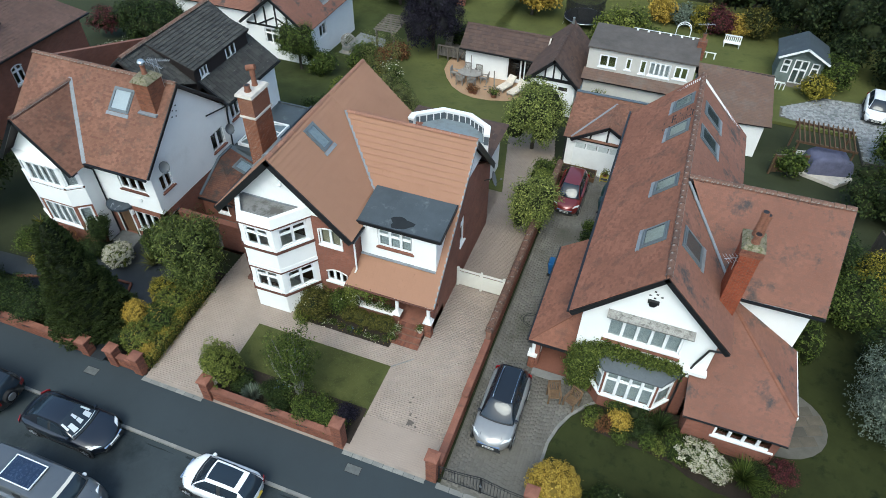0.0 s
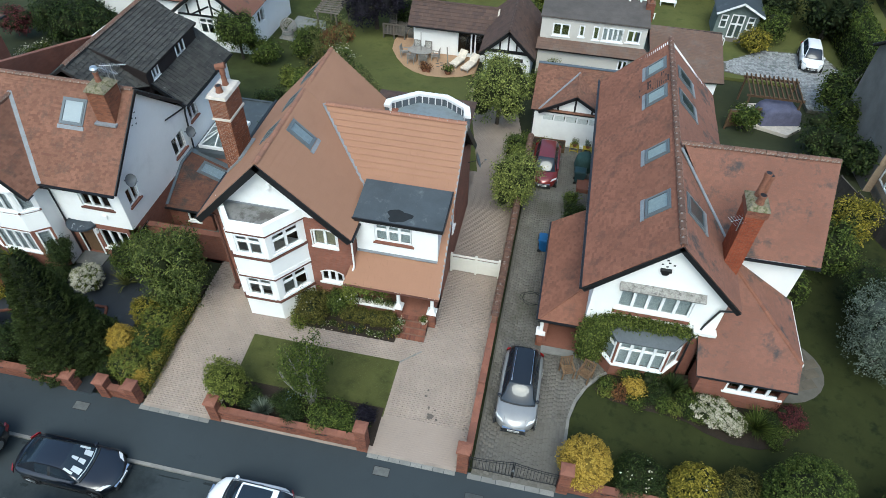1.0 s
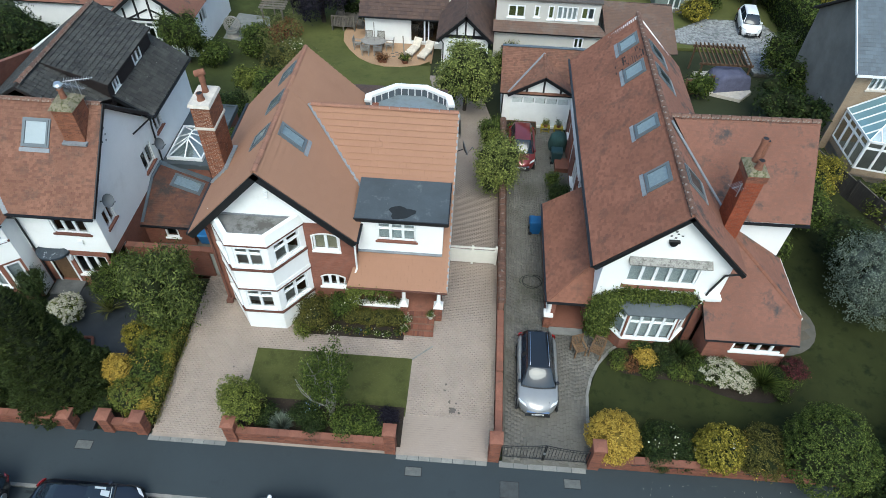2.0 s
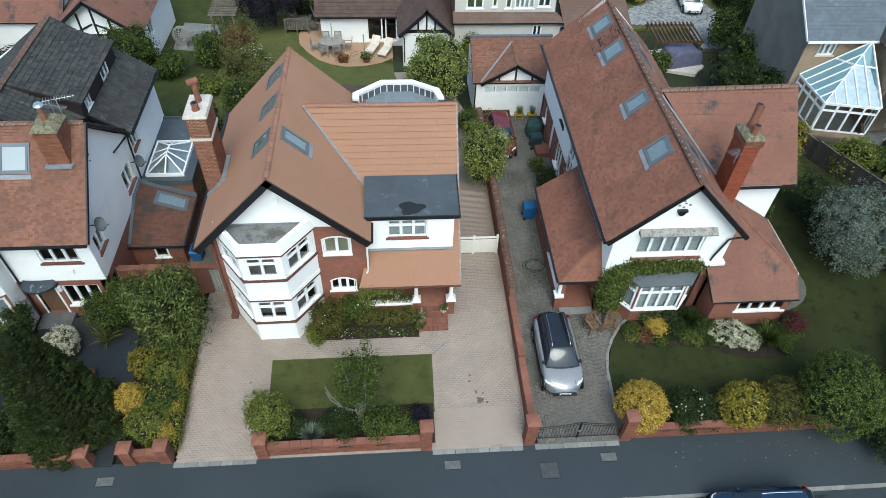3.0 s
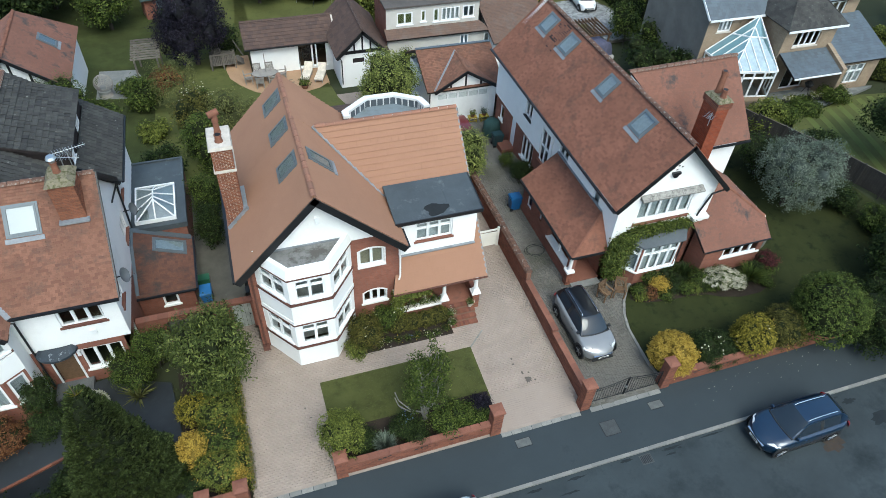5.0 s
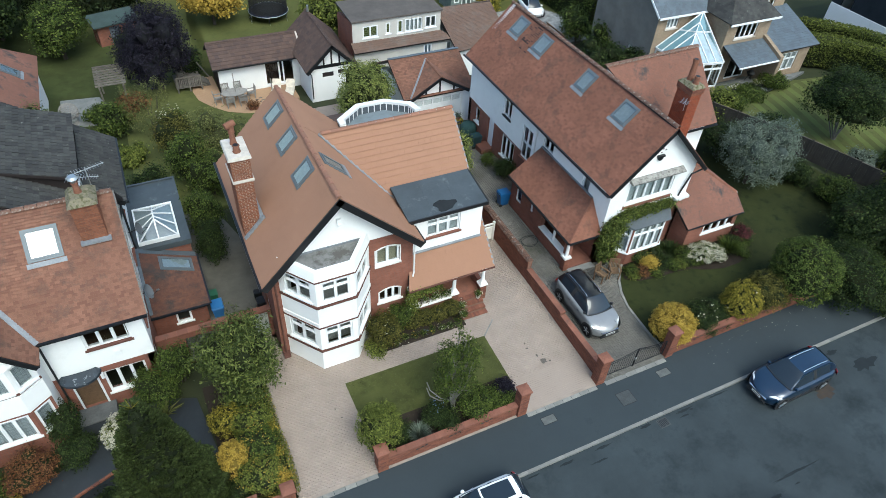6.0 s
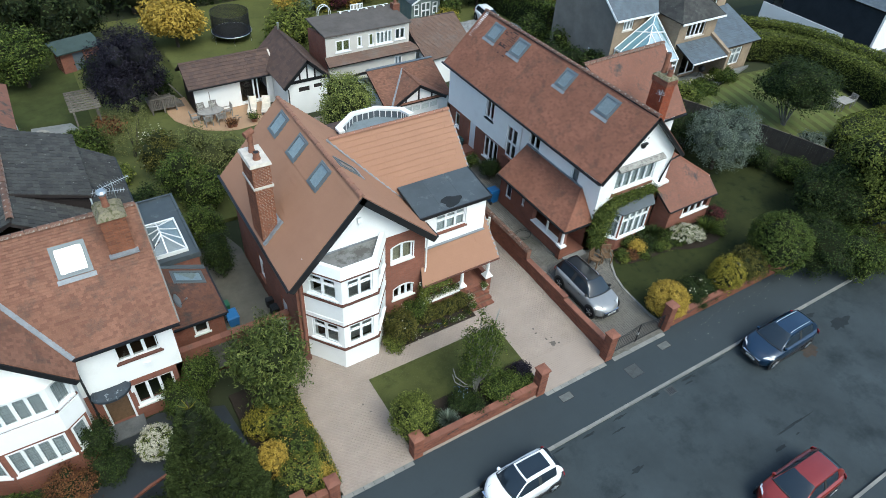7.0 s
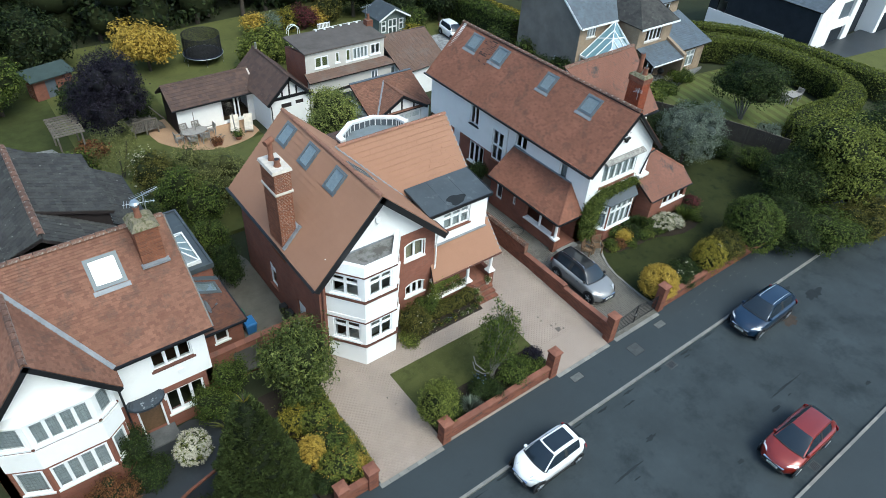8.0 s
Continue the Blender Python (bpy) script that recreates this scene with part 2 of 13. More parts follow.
M_BRICK = brickwork("red_brick", (0.235, 0.085, 0.052), (0.29, 0.11, 0.07), (0.22, 0.115, 0.085))
M_BRICKO = brickwork("orange_brick", (0.36, 0.12, 0.06), (0.27, 0.085, 0.045), (0.5, 0.4, 0.32))
M_BRICKP = surface("brick_face", (0.29, 0.125, 0.078), (0.22, 0.085, 0.055), 40, 2, 0.88, 0.25, pieces=(0.14, 0.06, 0.048))
M_BRICKC = surface("chimney_brick_face", (0.29, 0.125, 0.07), (0.24, 0.095, 0.055), 40, 2, 0.88, 0.25, pieces=(0.15, 0.065, 0.045))
M_MORTAR = surface("mortar", (0.52, 0.44, 0.36), (0.44, 0.37, 0.31), 60, 2, 0.95)
M_MORTARD = surface("dirty_mortar", (0.24, 0.14, 0.10), (0.2, 0.11, 0.08), 60, 2, 0.95)
M_TERRA = surface("terracotta_coping", (0.30, 0.135, 0.09), (0.24, 0.1, 0.068), 30, 1.5, 0.8, 0.15, pieces=(0.19, 0.085, 0.062), stain=((0.15, 0.085, 0.065), 1.6, 0.55, 0.75))
M_BAND = surface("dull_brown_string_course", (0.17, 0.08, 0.06), (0.13, 0.062, 0.048), 30, 1.5, 0.8, 0.15)
M_TILE1 = surface("orange_concrete_tile", (0.37, 0.205, 0.132), (0.34, 0.185, 0.118), 40, 0.5, 0.85, 0.2, pieces=(0.36, 0.197, 0.127), spread=0.09)
M_TILE2 = surface("weathered_red_clay_tile", (0.295, 0.136, 0.089), (0.245, 0.112, 0.073), 30, 0.6, 0.88, 0.3, pieces=(0.19, 0.083, 0.057), stain=((0.11, 0.066, 0.052), 0.7, 0.52, 0.76), spread=0.24)
M_TILE2B = surface("lichened_clay_tile", (0.27, 0.132, 0.093), (0.22, 0.107, 0.077), 30, 0.4, 0.88, 0.3, pieces=(0.20, 0.105, 0.078), stain=((0.085, 0.072, 0.068), 0.75, 0.53, 0.64), spread=0.24)
M_TILE3 = surface("old_orange_clay_tile", (0.275, 0.144, 0.096), (0.225, 0.116, 0.079), 30, 0.5, 0.88, 0.25, pieces=(0.165, 0.078, 0.055), stain=((0.125, 0.08, 0.063), 1.3, 0.52, 0.70), spread=0.28)
M_TILEDK = surface("damp_brown_clay_tile", (0.20, 0.095, 0.064), (0.155, 0.074, 0.052), 30, 0.6, 0.88, 0.3, pieces=(0.11, 0.062, 0.05), stain=((0.075, 0.062, 0.056), 0.9, 0.5, 0.64), spread=0.25)
M_TILEBR = surface("brown_concrete_tile", (0.13, 0.085, 0.068), (0.10, 0.066, 0.054), 40, 0.8, 0.85, 0.2, pieces=(0.075, 0.055, 0.05), stain=((0.22, 0.18, 0.15), 5.0, 0.60, 0.74), spread=0.2)
M_TILEGB = surface("grey_brown_clay_tile", (0.20, 0.13, 0.098), (0.165, 0.108, 0.084), 30, 0.6, 0.88, 0.3, pieces=(0.14, 0.10, 0.085), stain=((0.17, 0.145, 0.125), 0.6, 0.5, 0.72), spread=0.2)
M_SLATE = surface("dark_grey_roof_tile", (0.085, 0.084, 0.077), (0.06, 0.06, 0.057), 25, 0.9, 0.85, 0.4, pieces=(0.04, 0.04, 0.04), stain=((0.30, 0.30, 0.27), 5.0, 0.63, 0.70), spread=0.4)
M_SLATEB = surface("blue_grey_slate", (0.12, 0.15, 0.175), (0.10, 0.125, 0.15), 30, 0.7, 0.6, 0.15, pieces=(0.08, 0.095, 0.11))
M_RIDGE = surface("lichened_ridge_tile", (0.22, 0.125, 0.09), (0.16, 0.088, 0.065), 20, 3, 0.9, 0.3, pieces=(0.10, 0.066, 0.055), stain=((0.36, 0.34, 0.30), 5.0, 0.56, 0.68))
M_RIDGE1 = surface("orange_ridge_tile", (0.36, 0.19, 0.13), (0.31, 0.15, 0.10), 20, 2, 0.85, 0.2, pieces=(0.26, 0.14, 0.10))
M_FELT = surface("dark_roof_felt", (0.055, 0.068, 0.077), (0.07, 0.085, 0.095), 18, 0.9, 0.55, 0.12, stain=((0.17, 0.195, 0.205), 1.2, 0.58, 0.75), spread=0.25)
M_FELTP = surface("patched_roof_felt", (0.02, 0.023, 0.026), (0.026, 0.03, 0.033), 30, 1.5, 0.75)
M_LEAD = surface("weathered_lead", (0.20, 0.22, 0.24), (0.27, 0.285, 0.30), 14, 2, 0.55, 0.15)
M_LEADROOF = surface("lead_bay_roof", (0.19, 0.19, 0.185), (0.25, 0.25, 0.245), 8, 1.2, 0.6, 0.12, stain=((0.10, 0.095, 0.085), 0.9, 0.5, 0.6))
M_BAYROOF = surface("dark_slate_bay_roof", (0.09, 0.105, 0.115), (0.12, 0.135, 0.145), 12, 1.2, 0.6, 0.12)
M_WETROOF = surface("ponded_flat_roof", (0.22, 0.27, 0.30), (0.26, 0.31, 0.34), 10, 1.0, 0.35, 0.05, stain=((0.17, 0.2, 0.21), 1.0, 0.45, 0.6))
M_FRAMEGREY = paint("grey_roof_window_frame", (0.15, 0.175, 0.19), 0.5, 0.2)
M_TARMAC = surface("asphalt", (0.040, 0.051, 0.056), (0.050, 0.062, 0.067), 120, 0.3, 0.72, 0.12, stain=((0.021, 0.028, 0.031), 0.5, 0.50, 0.70), spread=0.3)
M_WETPATH = surface("damp_black_path", (0.021, 0.026, 0.03), (0.03, 0.036, 0.041), 90, 0.5, 0.5, 0.12, stain=((0.045, 0.052, 0.056), 1.2, 0.55, 0.8), spread=0.3)
M_PAVE = surface("footway_asphalt", (0.041, 0.052, 0.058), (0.050, 0.062, 0.068), 140, 0.4, 0.75, 0.1, stain=((0.027, 0.036, 0.04), 0.8, 0.6, 0.8), spread=0.1)
M_KERB = surface("pale_kerb_stone", (0.32, 0.31, 0.28), (0.25, 0.245, 0.225), 25, 2, 0.85, 0.2, pieces=(0.2, 0.2, 0.19))
M_PAVER = surface("buff_block_paver", (0.395, 0.322, 0.268), (0.36, 0.292, 0.242), 50, 0.5, 0.85, 0.15, pieces=(0.372, 0.303, 0.252), stain=((0.29, 0.235, 0.195), 0.45, 0.56, 0.85), spread=0.13)
M_BEDSAND = surface("paving_joint_sand", (0.37, 0.303, 0.252), (0.34, 0.278, 0.232), 60, 1, 0.95)
M_SETT = surface("mossy_grey_sett", (0.168, 0.156, 0.136), (0.195, 0.182, 0.16), 40, 0.45, 0.85, 0.3, pieces=(0.145, 0.137, 0.12), stain=((0.075, 0.075, 0.052), 0.32, 0.48, 0.74), spread=0.28)
M_SETTJ = surface("dark_sett_joint", (0.125, 0.119, 0.1), (0.148, 0.141, 0.12), 40, 1, 0.95)
M_SANDSTONE = surface("sandy_patio", (0.46, 0.30, 0.18), (0.41, 0.265, 0.16), 30, 0.8, 0.85, 0.1, pieces=(0.36, 0.235, 0.15), spread=0.12)
M_CRAZY = surface("pale_cobble", (0.42, 0.43, 0.43), (0.32, 0.33, 0.33), 25, 1, 0.85, 0.3, pieces=(0.14, 0.15, 0.15))
M_LAWN = surface("mown_grass_soil", (0.1, 0.11, 0.033), (0.124, 0.134, 0.042), 45, 0.45, 0.95, 0.5, stain=((0.06, 0.072, 0.022), 0.9, 0.5, 0.75), spread=0.28)
M_LAWNF = surface("olive_front_lawn", (0.072, 0.08, 0.024), (0.09, 0.097, 0.03), 45, 0.45, 0.95, 0.5, stain=((0.04, 0.05, 0.015), 1.3, 0.48, 0.70), spread=0.32)
# Lawn green at half strength: the trees' shade is put into its colour.
M_LAWNM = surface("shade_toned_rear_lawn", (0.05, 0.062, 0.018), (0.066, 0.078, 0.024), 45, 0.3, 0.95, 0.5, stain=((0.03, 0.04, 0.012), 0.5, 0.45, 0.75), spread=0.35)
# Darkened all over to paint in the shade of tall trees; blotches are the grass's.
M_LAWND = surface("shade_dark_lawn", (0.028, 0.034, 0.0095), (0.038, 0.045, 0.0125), 45, 0.4, 0.95, 0.5, stain=((0.012, 0.018, 0.0055), 1.5, 0.52, 0.68), spread=0.3)
M_SOIL = surface("dark_soil", (0.045, 0.034, 0.025), (0.03, 0.023, 0.018), 30, 2, 0.95, 0.5)
M_EARTH = surface("rough_grass", (0.035, 0.045, 0.02), (0.05, 0.055, 0.028), 20, 0.2, 0.95, 0.4, spread=0.3)
M_WOODG = surface("weathered_grey_wood", (0.22, 0.20, 0.17), (0.16, 0.14, 0.12), 12, 2, 0.85, 0.25, pieces=(0.12, 0.105, 0.09))
M_WOODB = surface("brown_wood", (0.17, 0.105, 0.06), (0.13, 0.08, 0.045), 14, 2, 0.75, 0.2, pieces=(0.1, 0.06, 0.04))
M_BARK = surface("bark", (0.09, 0.075, 0.06), (0.06, 0.05, 0.04), 20, 2, 0.95, 0.5)
M_BARKP = surface("pale_bare_bark", (0.25, 0.24, 0.22), (0.17, 0.16, 0.145), 20, 2, 0.95, 0.3)
M_BUFFBRICK = brickwork("buff_brick", (0.36, 0.27, 0.18), (0.32, 0.235, 0.155), (0.38, 0.31, 0.23))
M_GREYREND = surface("pale_grey_render", (0.47, 0.45, 0.41), (0.52, 0.5, 0.46), 50, 0.6, 0.9, 0.1, spread=0.06)
M_DARKREND = surface("dark_pebbledash", (0.20, 0.188, 0.168), (0.245, 0.23, 0.205), 60, 0.6, 0.95, 0.3)
M_CLAD = surface("dark_brown_cladding", (0.03, 0.024, 0.024), (0.04, 0.032, 0.03), 12, 1, 0.7)
M_POT = surface("terracotta_pot", (0.27, 0.125, 0.08), (0.2, 0.09, 0.06), 20, 4, 0.85, 0.2)
M_STONE = surface("pale_cement_cap", (0.52, 0.475, 0.42), (0.46, 0.42, 0.37), 30, 3, 0.9, 0.2)
M_MOSSCAP = surface("mossy_cement_cap", (0.27, 0.24, 0.16), (0.2, 0.175, 0.13), 9, 3, 0.95, 0.8, stain=((0.10, 0.10, 0.045), 6.0, 0.48, 0.6))
M_METAL = paint("galvanised_metal", (0.5, 0.52, 0.53), 0.4, 0.9)
M_IRON = paint("black_iron", (0.015, 0.016, 0.018), 0.5, 0.3)
M_COVER = surface("cast_cover", (0.065, 0.072, 0.074), (0.085, 0.09, 0.09), 60, 3, 0.7, 0.4)
M_CONC = surface("concrete", (0.27, 0.27, 0.255), (0.22, 0.22, 0.21), 30, 1.2, 0.9, 0.2)
M_STEP = surface("worn_grey_stone_step", (0.14, 0.145, 0.145), (0.11, 0.114, 0.114), 25, 2, 0.85, 0.2)
# Opaque paint; its blue stands in for sky reflected by the roof glass.
M_SKYGLASS = paint("sky_painted_roof_glass", (0.19, 0.32, 0.36), 0.1, 0.0, 0.6)
# Grey backing for roof panes that paints in the sky's pale reflection.
M_SKYSHEEN = paint("sky_sheen_backing", (0.2, 0.235, 0.25), 0.9)
M_DISH = paint("grey_dish", (0.12, 0.13, 0.14), 0.5)

# ---- builders ----
def beam(p0, p1, w, h):
    """A bar from p0 to p1, w wide and h high, lying under the line."""
    p0, p1 = Vector(p0), Vector(p1)
    d = (p1 - p0).normalized()
    s = d.cross(Vector((0, 0, 1)))
    s = s.normalized() if s.length > 1e-4 else Vector((1, 0, 0))
    u = s.cross(d)
    ring = [(-w / 2, -h), (w / 2, -h), (w / 2, 0), (-w / 2, 0)]
    return prism([tuple(p0 + s * a + u * b) for a, b in ring], [tuple(p1 + s * a + u * b) for a, b in ring])


class Plane:
    """A sloping plane on a polygon: u level, w up the slope, n out of it."""

    def __init__(self, pts):
        pts = [Vector(p) for p in pts]
        n = Vector((0, 0, 0))
        for i, p in enumerate(pts):
            q = pts[(i + 1) % len(pts)]
            n += Vector(((p.y - q.y) * (p.z + q.z), (p.z - q.z) * (p.x + q.x), (p.x - q.x) * (p.y + q.y)))
        n.normalize()
        if n.z < 0:
            n = -n
            pts.reverse()
        self.pts, self.n, self.o = pts, n, pts[0]
        self.w = (Vector((0, 0, 1)) - n * n.z).normalized()
        self.u = self.w.cross(n)
        self.flat = [((p - self.o).dot(self.u), (p - self.o).dot(self.w)) for p in pts]

    def at(self, a, b, c=0.0):
        return tuple(self.o + self.u * a + self.w * b + self.n * c)

    def ab(self, p):
        d = Vector(p) - self.o
        return d.dot(self.u), d.dot(self.w)


TILE_MESH = {}


def slope(parent, pts, material, course=0.1, width=0.165, thick=0.016, name="roof_slope", deck=0.14, single=None, most=300, label="", jitter=0.004, under=None, gap=None, stagger=True):
    """A roof slope: a deck and courses of single tiles laid on it. single: a test on the plan that picks tiles to stand as objects."""
    pl = Plane(pts)
    base = prism([pl.at(a, b, -deck) for a, b in pl.flat], [pl.at(a, b, -0.012) for a, b in pl.flat])
    body = part(name, base, under or M_CLAD, parent, label)
    lo_u, hi_u = min(p[0] for p in pl.flat), max(p[0] for p in pl.flat)
    lo_w, hi_w = min(p[1] for p in pl.flat), max(p[1] for p in pl.flat)
    v, f, alone = [], [], []
    rnd = random.Random(len(name) * 7 + int(abs(pts[0][0]) * 31) + int(abs(pts[0][1]) * 17))
    rows = int((hi_w - lo_w) / course) + 1
    cols = int((hi_u - lo_u) / width) + 2
    gap = gap or 0.001
    jitter = jitter * 0.3 if width > 0.32 else jitter
    for j in range(rows):
        w0 = lo_w + j * course
        off = lo_u - (width / 2 if j % 2 and stagger else 0)
        for i in range(cols):
            u0 = off + i * width
            full = [(u0 + gap, w0), (u0 + width - gap, w0), (u0 + width - gap, w0 + course), (u0 + gap, w0 + course)]
            cut = clip(full, pl.flat)
            if len(cut) < 3:
                continue
            lift, lean = rnd.uniform(0, jitter), rnd.uniform(-jitter, jitter) * 0.5
            whole = len(cut) == 4 and abs(abs((cut[1][0] - cut[0][0])) - (width - 2 * gap)) < 1e-6 and max(p[1] for p in cut) - min(p[1] for p in cut) > course - 1e-6
            if single and whole and len(alone) < most and single(*pl.at(u0 + width / 2, w0 + course / 2)[:2]):
                alone.append((u0, w0, lift))
                continue
            n, k = len(v), len(cut)
            for a, b in cut:
                v.append(pl.at(a, b, thick * (1 - 0.9 * (b - w0) / course) + lift + lean * (a - u0) / width))
            for a, b in cut:
                v.append(pl.at(a, b, -0.012))
            f.append(tuple(range(n, n + k)))
            for q in range(k):
                r = (q + 1) % k
                if cut[q][1] > w0 + course - 1e-4 and cut[r][1] > w0 + course - 1e-4:
                    continue
                f.append((n + q, n + k + q, n + k + r, n + r))
    if v:
        part("roof_tiles", (v, f), material, body, kind="stuff")
    if alone:
        key = (material.name, course, width, thick)
        if key not in TILE_MESH:
            me = bpy.data.meshes.new("roof_tile")
            ww = width - 2 * gap
            top = [(0, 0, thick), (ww, 0, thick), (ww, course, thick * 0.2), (0, course, thick * 0.2)]
            g, q = prism([(x, y, -0.012) for x, y, _ in top], top)
            me.from_pydata(g, [], q)
            me.materials.append(material)
            TILE_MESH[key] = me
        turn = Matrix((pl.u, pl.w, pl.n)).transposed().to_4x4()
        for u0, w0, lift in alone:
            ob = new("roof_tile", TILE_MESH[key])
            ob.parent = body
            ob.matrix_basis = Matrix.Translation(Vector(pl.at(u0 + gap, w0, lift)) - ORG[body]) @ turn
    return pl, body


def ridge(parent, p0, p1, material, seg=0.45, r=0.13, sink=0.07):
    """A line of half-round ridge tiles, each a piece of its own."""
    p0, p1 = Vector(p0), Vector(p1)
    d = p1 - p0
    n = max(1, round(d.length / seg))
    seg = d.length / n
    me = bpy.data.meshes.new("ridge_tile")
    v, f, k = [], [], 7
    for x, s in ((0.004, 1.0), (seg - 0.02, 0.93)):
        for rr in (r, r - 0.02):
            for i in range(k):
                a = math.pi * (0.08 + 0.84 * i / (k - 1))
                v.append((x, -math.cos(a) * rr * s, math.sin(a) * rr * s))
    for i in range(k - 1):
        f += [(i, i + 1, 2 * k + i + 1, 2 * k + i), (k + i + 1, k + i, 3 * k + i, 3 * k + i + 1), (i + 1, i, k + i, k + i + 1), (2 * k + i, 2 * k + i + 1, 3 * k + i + 1, 3 * k + i)]
    me.from_pydata(v, [], f)
    me.materials.append(material)
    x = d.normalized()
    y = Vector((0, 0, 1)).cross(x).normalized()
    z = x.cross(y)
    turn = Matrix((x, y, z)).transposed().to_4x4()
    rnd = random.Random(int(abs(p0.x * 13 + p0.y * 7)))
    for i in range(n):
        ob = new("ridge_tile", me)
        ob.parent = parent
        ob.matrix_basis = Matrix.Translation(p0 + x * seg * i - z * sink - ORG[parent] + Vector((0, 0, rnd.uniform(-0.006, 0.006)))) @ turn @ pose(0, 0, 0, 0, 0, rnd.uniform(-0.8, 0.8))


def roof_window(parent, pl, centre, w, h, blind=None, apron=True):
    """A window lying in a roof slope: grey frame, pane, lead apron below."""
    a, b = pl.ab(centre)

    def ring(o, i, c0, c1):
        gs = []
        for a0, a1, b0, b1 in ((-w / 2 - o, w / 2 + o, -h / 2 - o, -h / 2 + i), (-w / 2 - o, w / 2 + o, h / 2 - i, h / 2 + o), (-w / 2 - o, -w / 2 + i, -h / 2 + i, h / 2 - i), (w / 2 - i, w / 2 + o, -h / 2 + i, h / 2 - i)):
            lo = [pl.at(a + x, b + y, c0) for x, y in ((a0, b0), (a1, b0), (a1, b1), (a0, b1))]
            gs.append(prism(lo, [pl.at(a + x, b + y, c1) for x, y in ((a0, b0), (a1, b0), (a1, b1), (a0, b1))]))
        return join(*gs)

    def sheet(a0, a1, b0, b1, c0, c1):
        q = ((a0, b0), (a1, b0), (a1, b1), (a0, b1))
        return prism([pl.at(a + x, b + y, c0) for x, y in q], [pl.at(a + x, b + y, c1) for x, y in q])

    win = part("roof_window", ring(0.02, 0.055, -0.02, 0.1), M_FRAMEGREY, parent, "grey-framed roof window set in the tiles")
    part("flashing", ring(0.10, -0.02, -0.01, 0.064), M_FRAMEGREY, win)
    if apron:
        part("lead_apron", sheet(-w / 2 - 0.16, w / 2 + 0.16, -h / 2 - 0.32, -h / 2 - 0.13, 0.0, 0.06), M_LEAD, win)
    # Flat sheet under the pane; without a blind its grey paints in reflected sky.
    part("shaft", sheet(-w / 2 + 0.05, w / 2 - 0.05, -h / 2 + 0.05, h / 2 - 0.05, 0.0, 0.05), blind or M_SKYSHEEN, win)
    g4 = sheet(-w / 2 + 0.05, w / 2 - 0.05, -h / 2 + 0.05, h / 2 - 0.05, 0.062, 0.07)
    pane = part("pane", (g4[0][4:], [(0, 1, 2, 3)]), M_ROOFGLASS, win)
    pane.visible_shadow = False
    return win


def hoop(fr, a0, b0, a1, b1, t, c0, c1):
    """A closed rectangular frame, t wide, in one piece."""
    v = []
    for c in (c0, c1):
        v += [fr.at(a, b, c) for a, b in ((a0, b0), (a1, b0), (a1, b1), (a0, b1))]
        v += [fr.at(a, b, c) for a, b in ((a0 + t, b0 + t), (a1 - t, b0 + t), (a1 - t, b1 - t), (a0 + t, b1 - t))]
    f = []
    for i in range(4):
        j = (i + 1) % 4
        f += [(i, 4 + i, 4 + j, j), (8 + i, 8 + j, 12 + j, 12 + i), (i, j, 8 + j, 8 + i), (4 + i, 12 + i, 12 + j, 4 + j)]
    return v, f


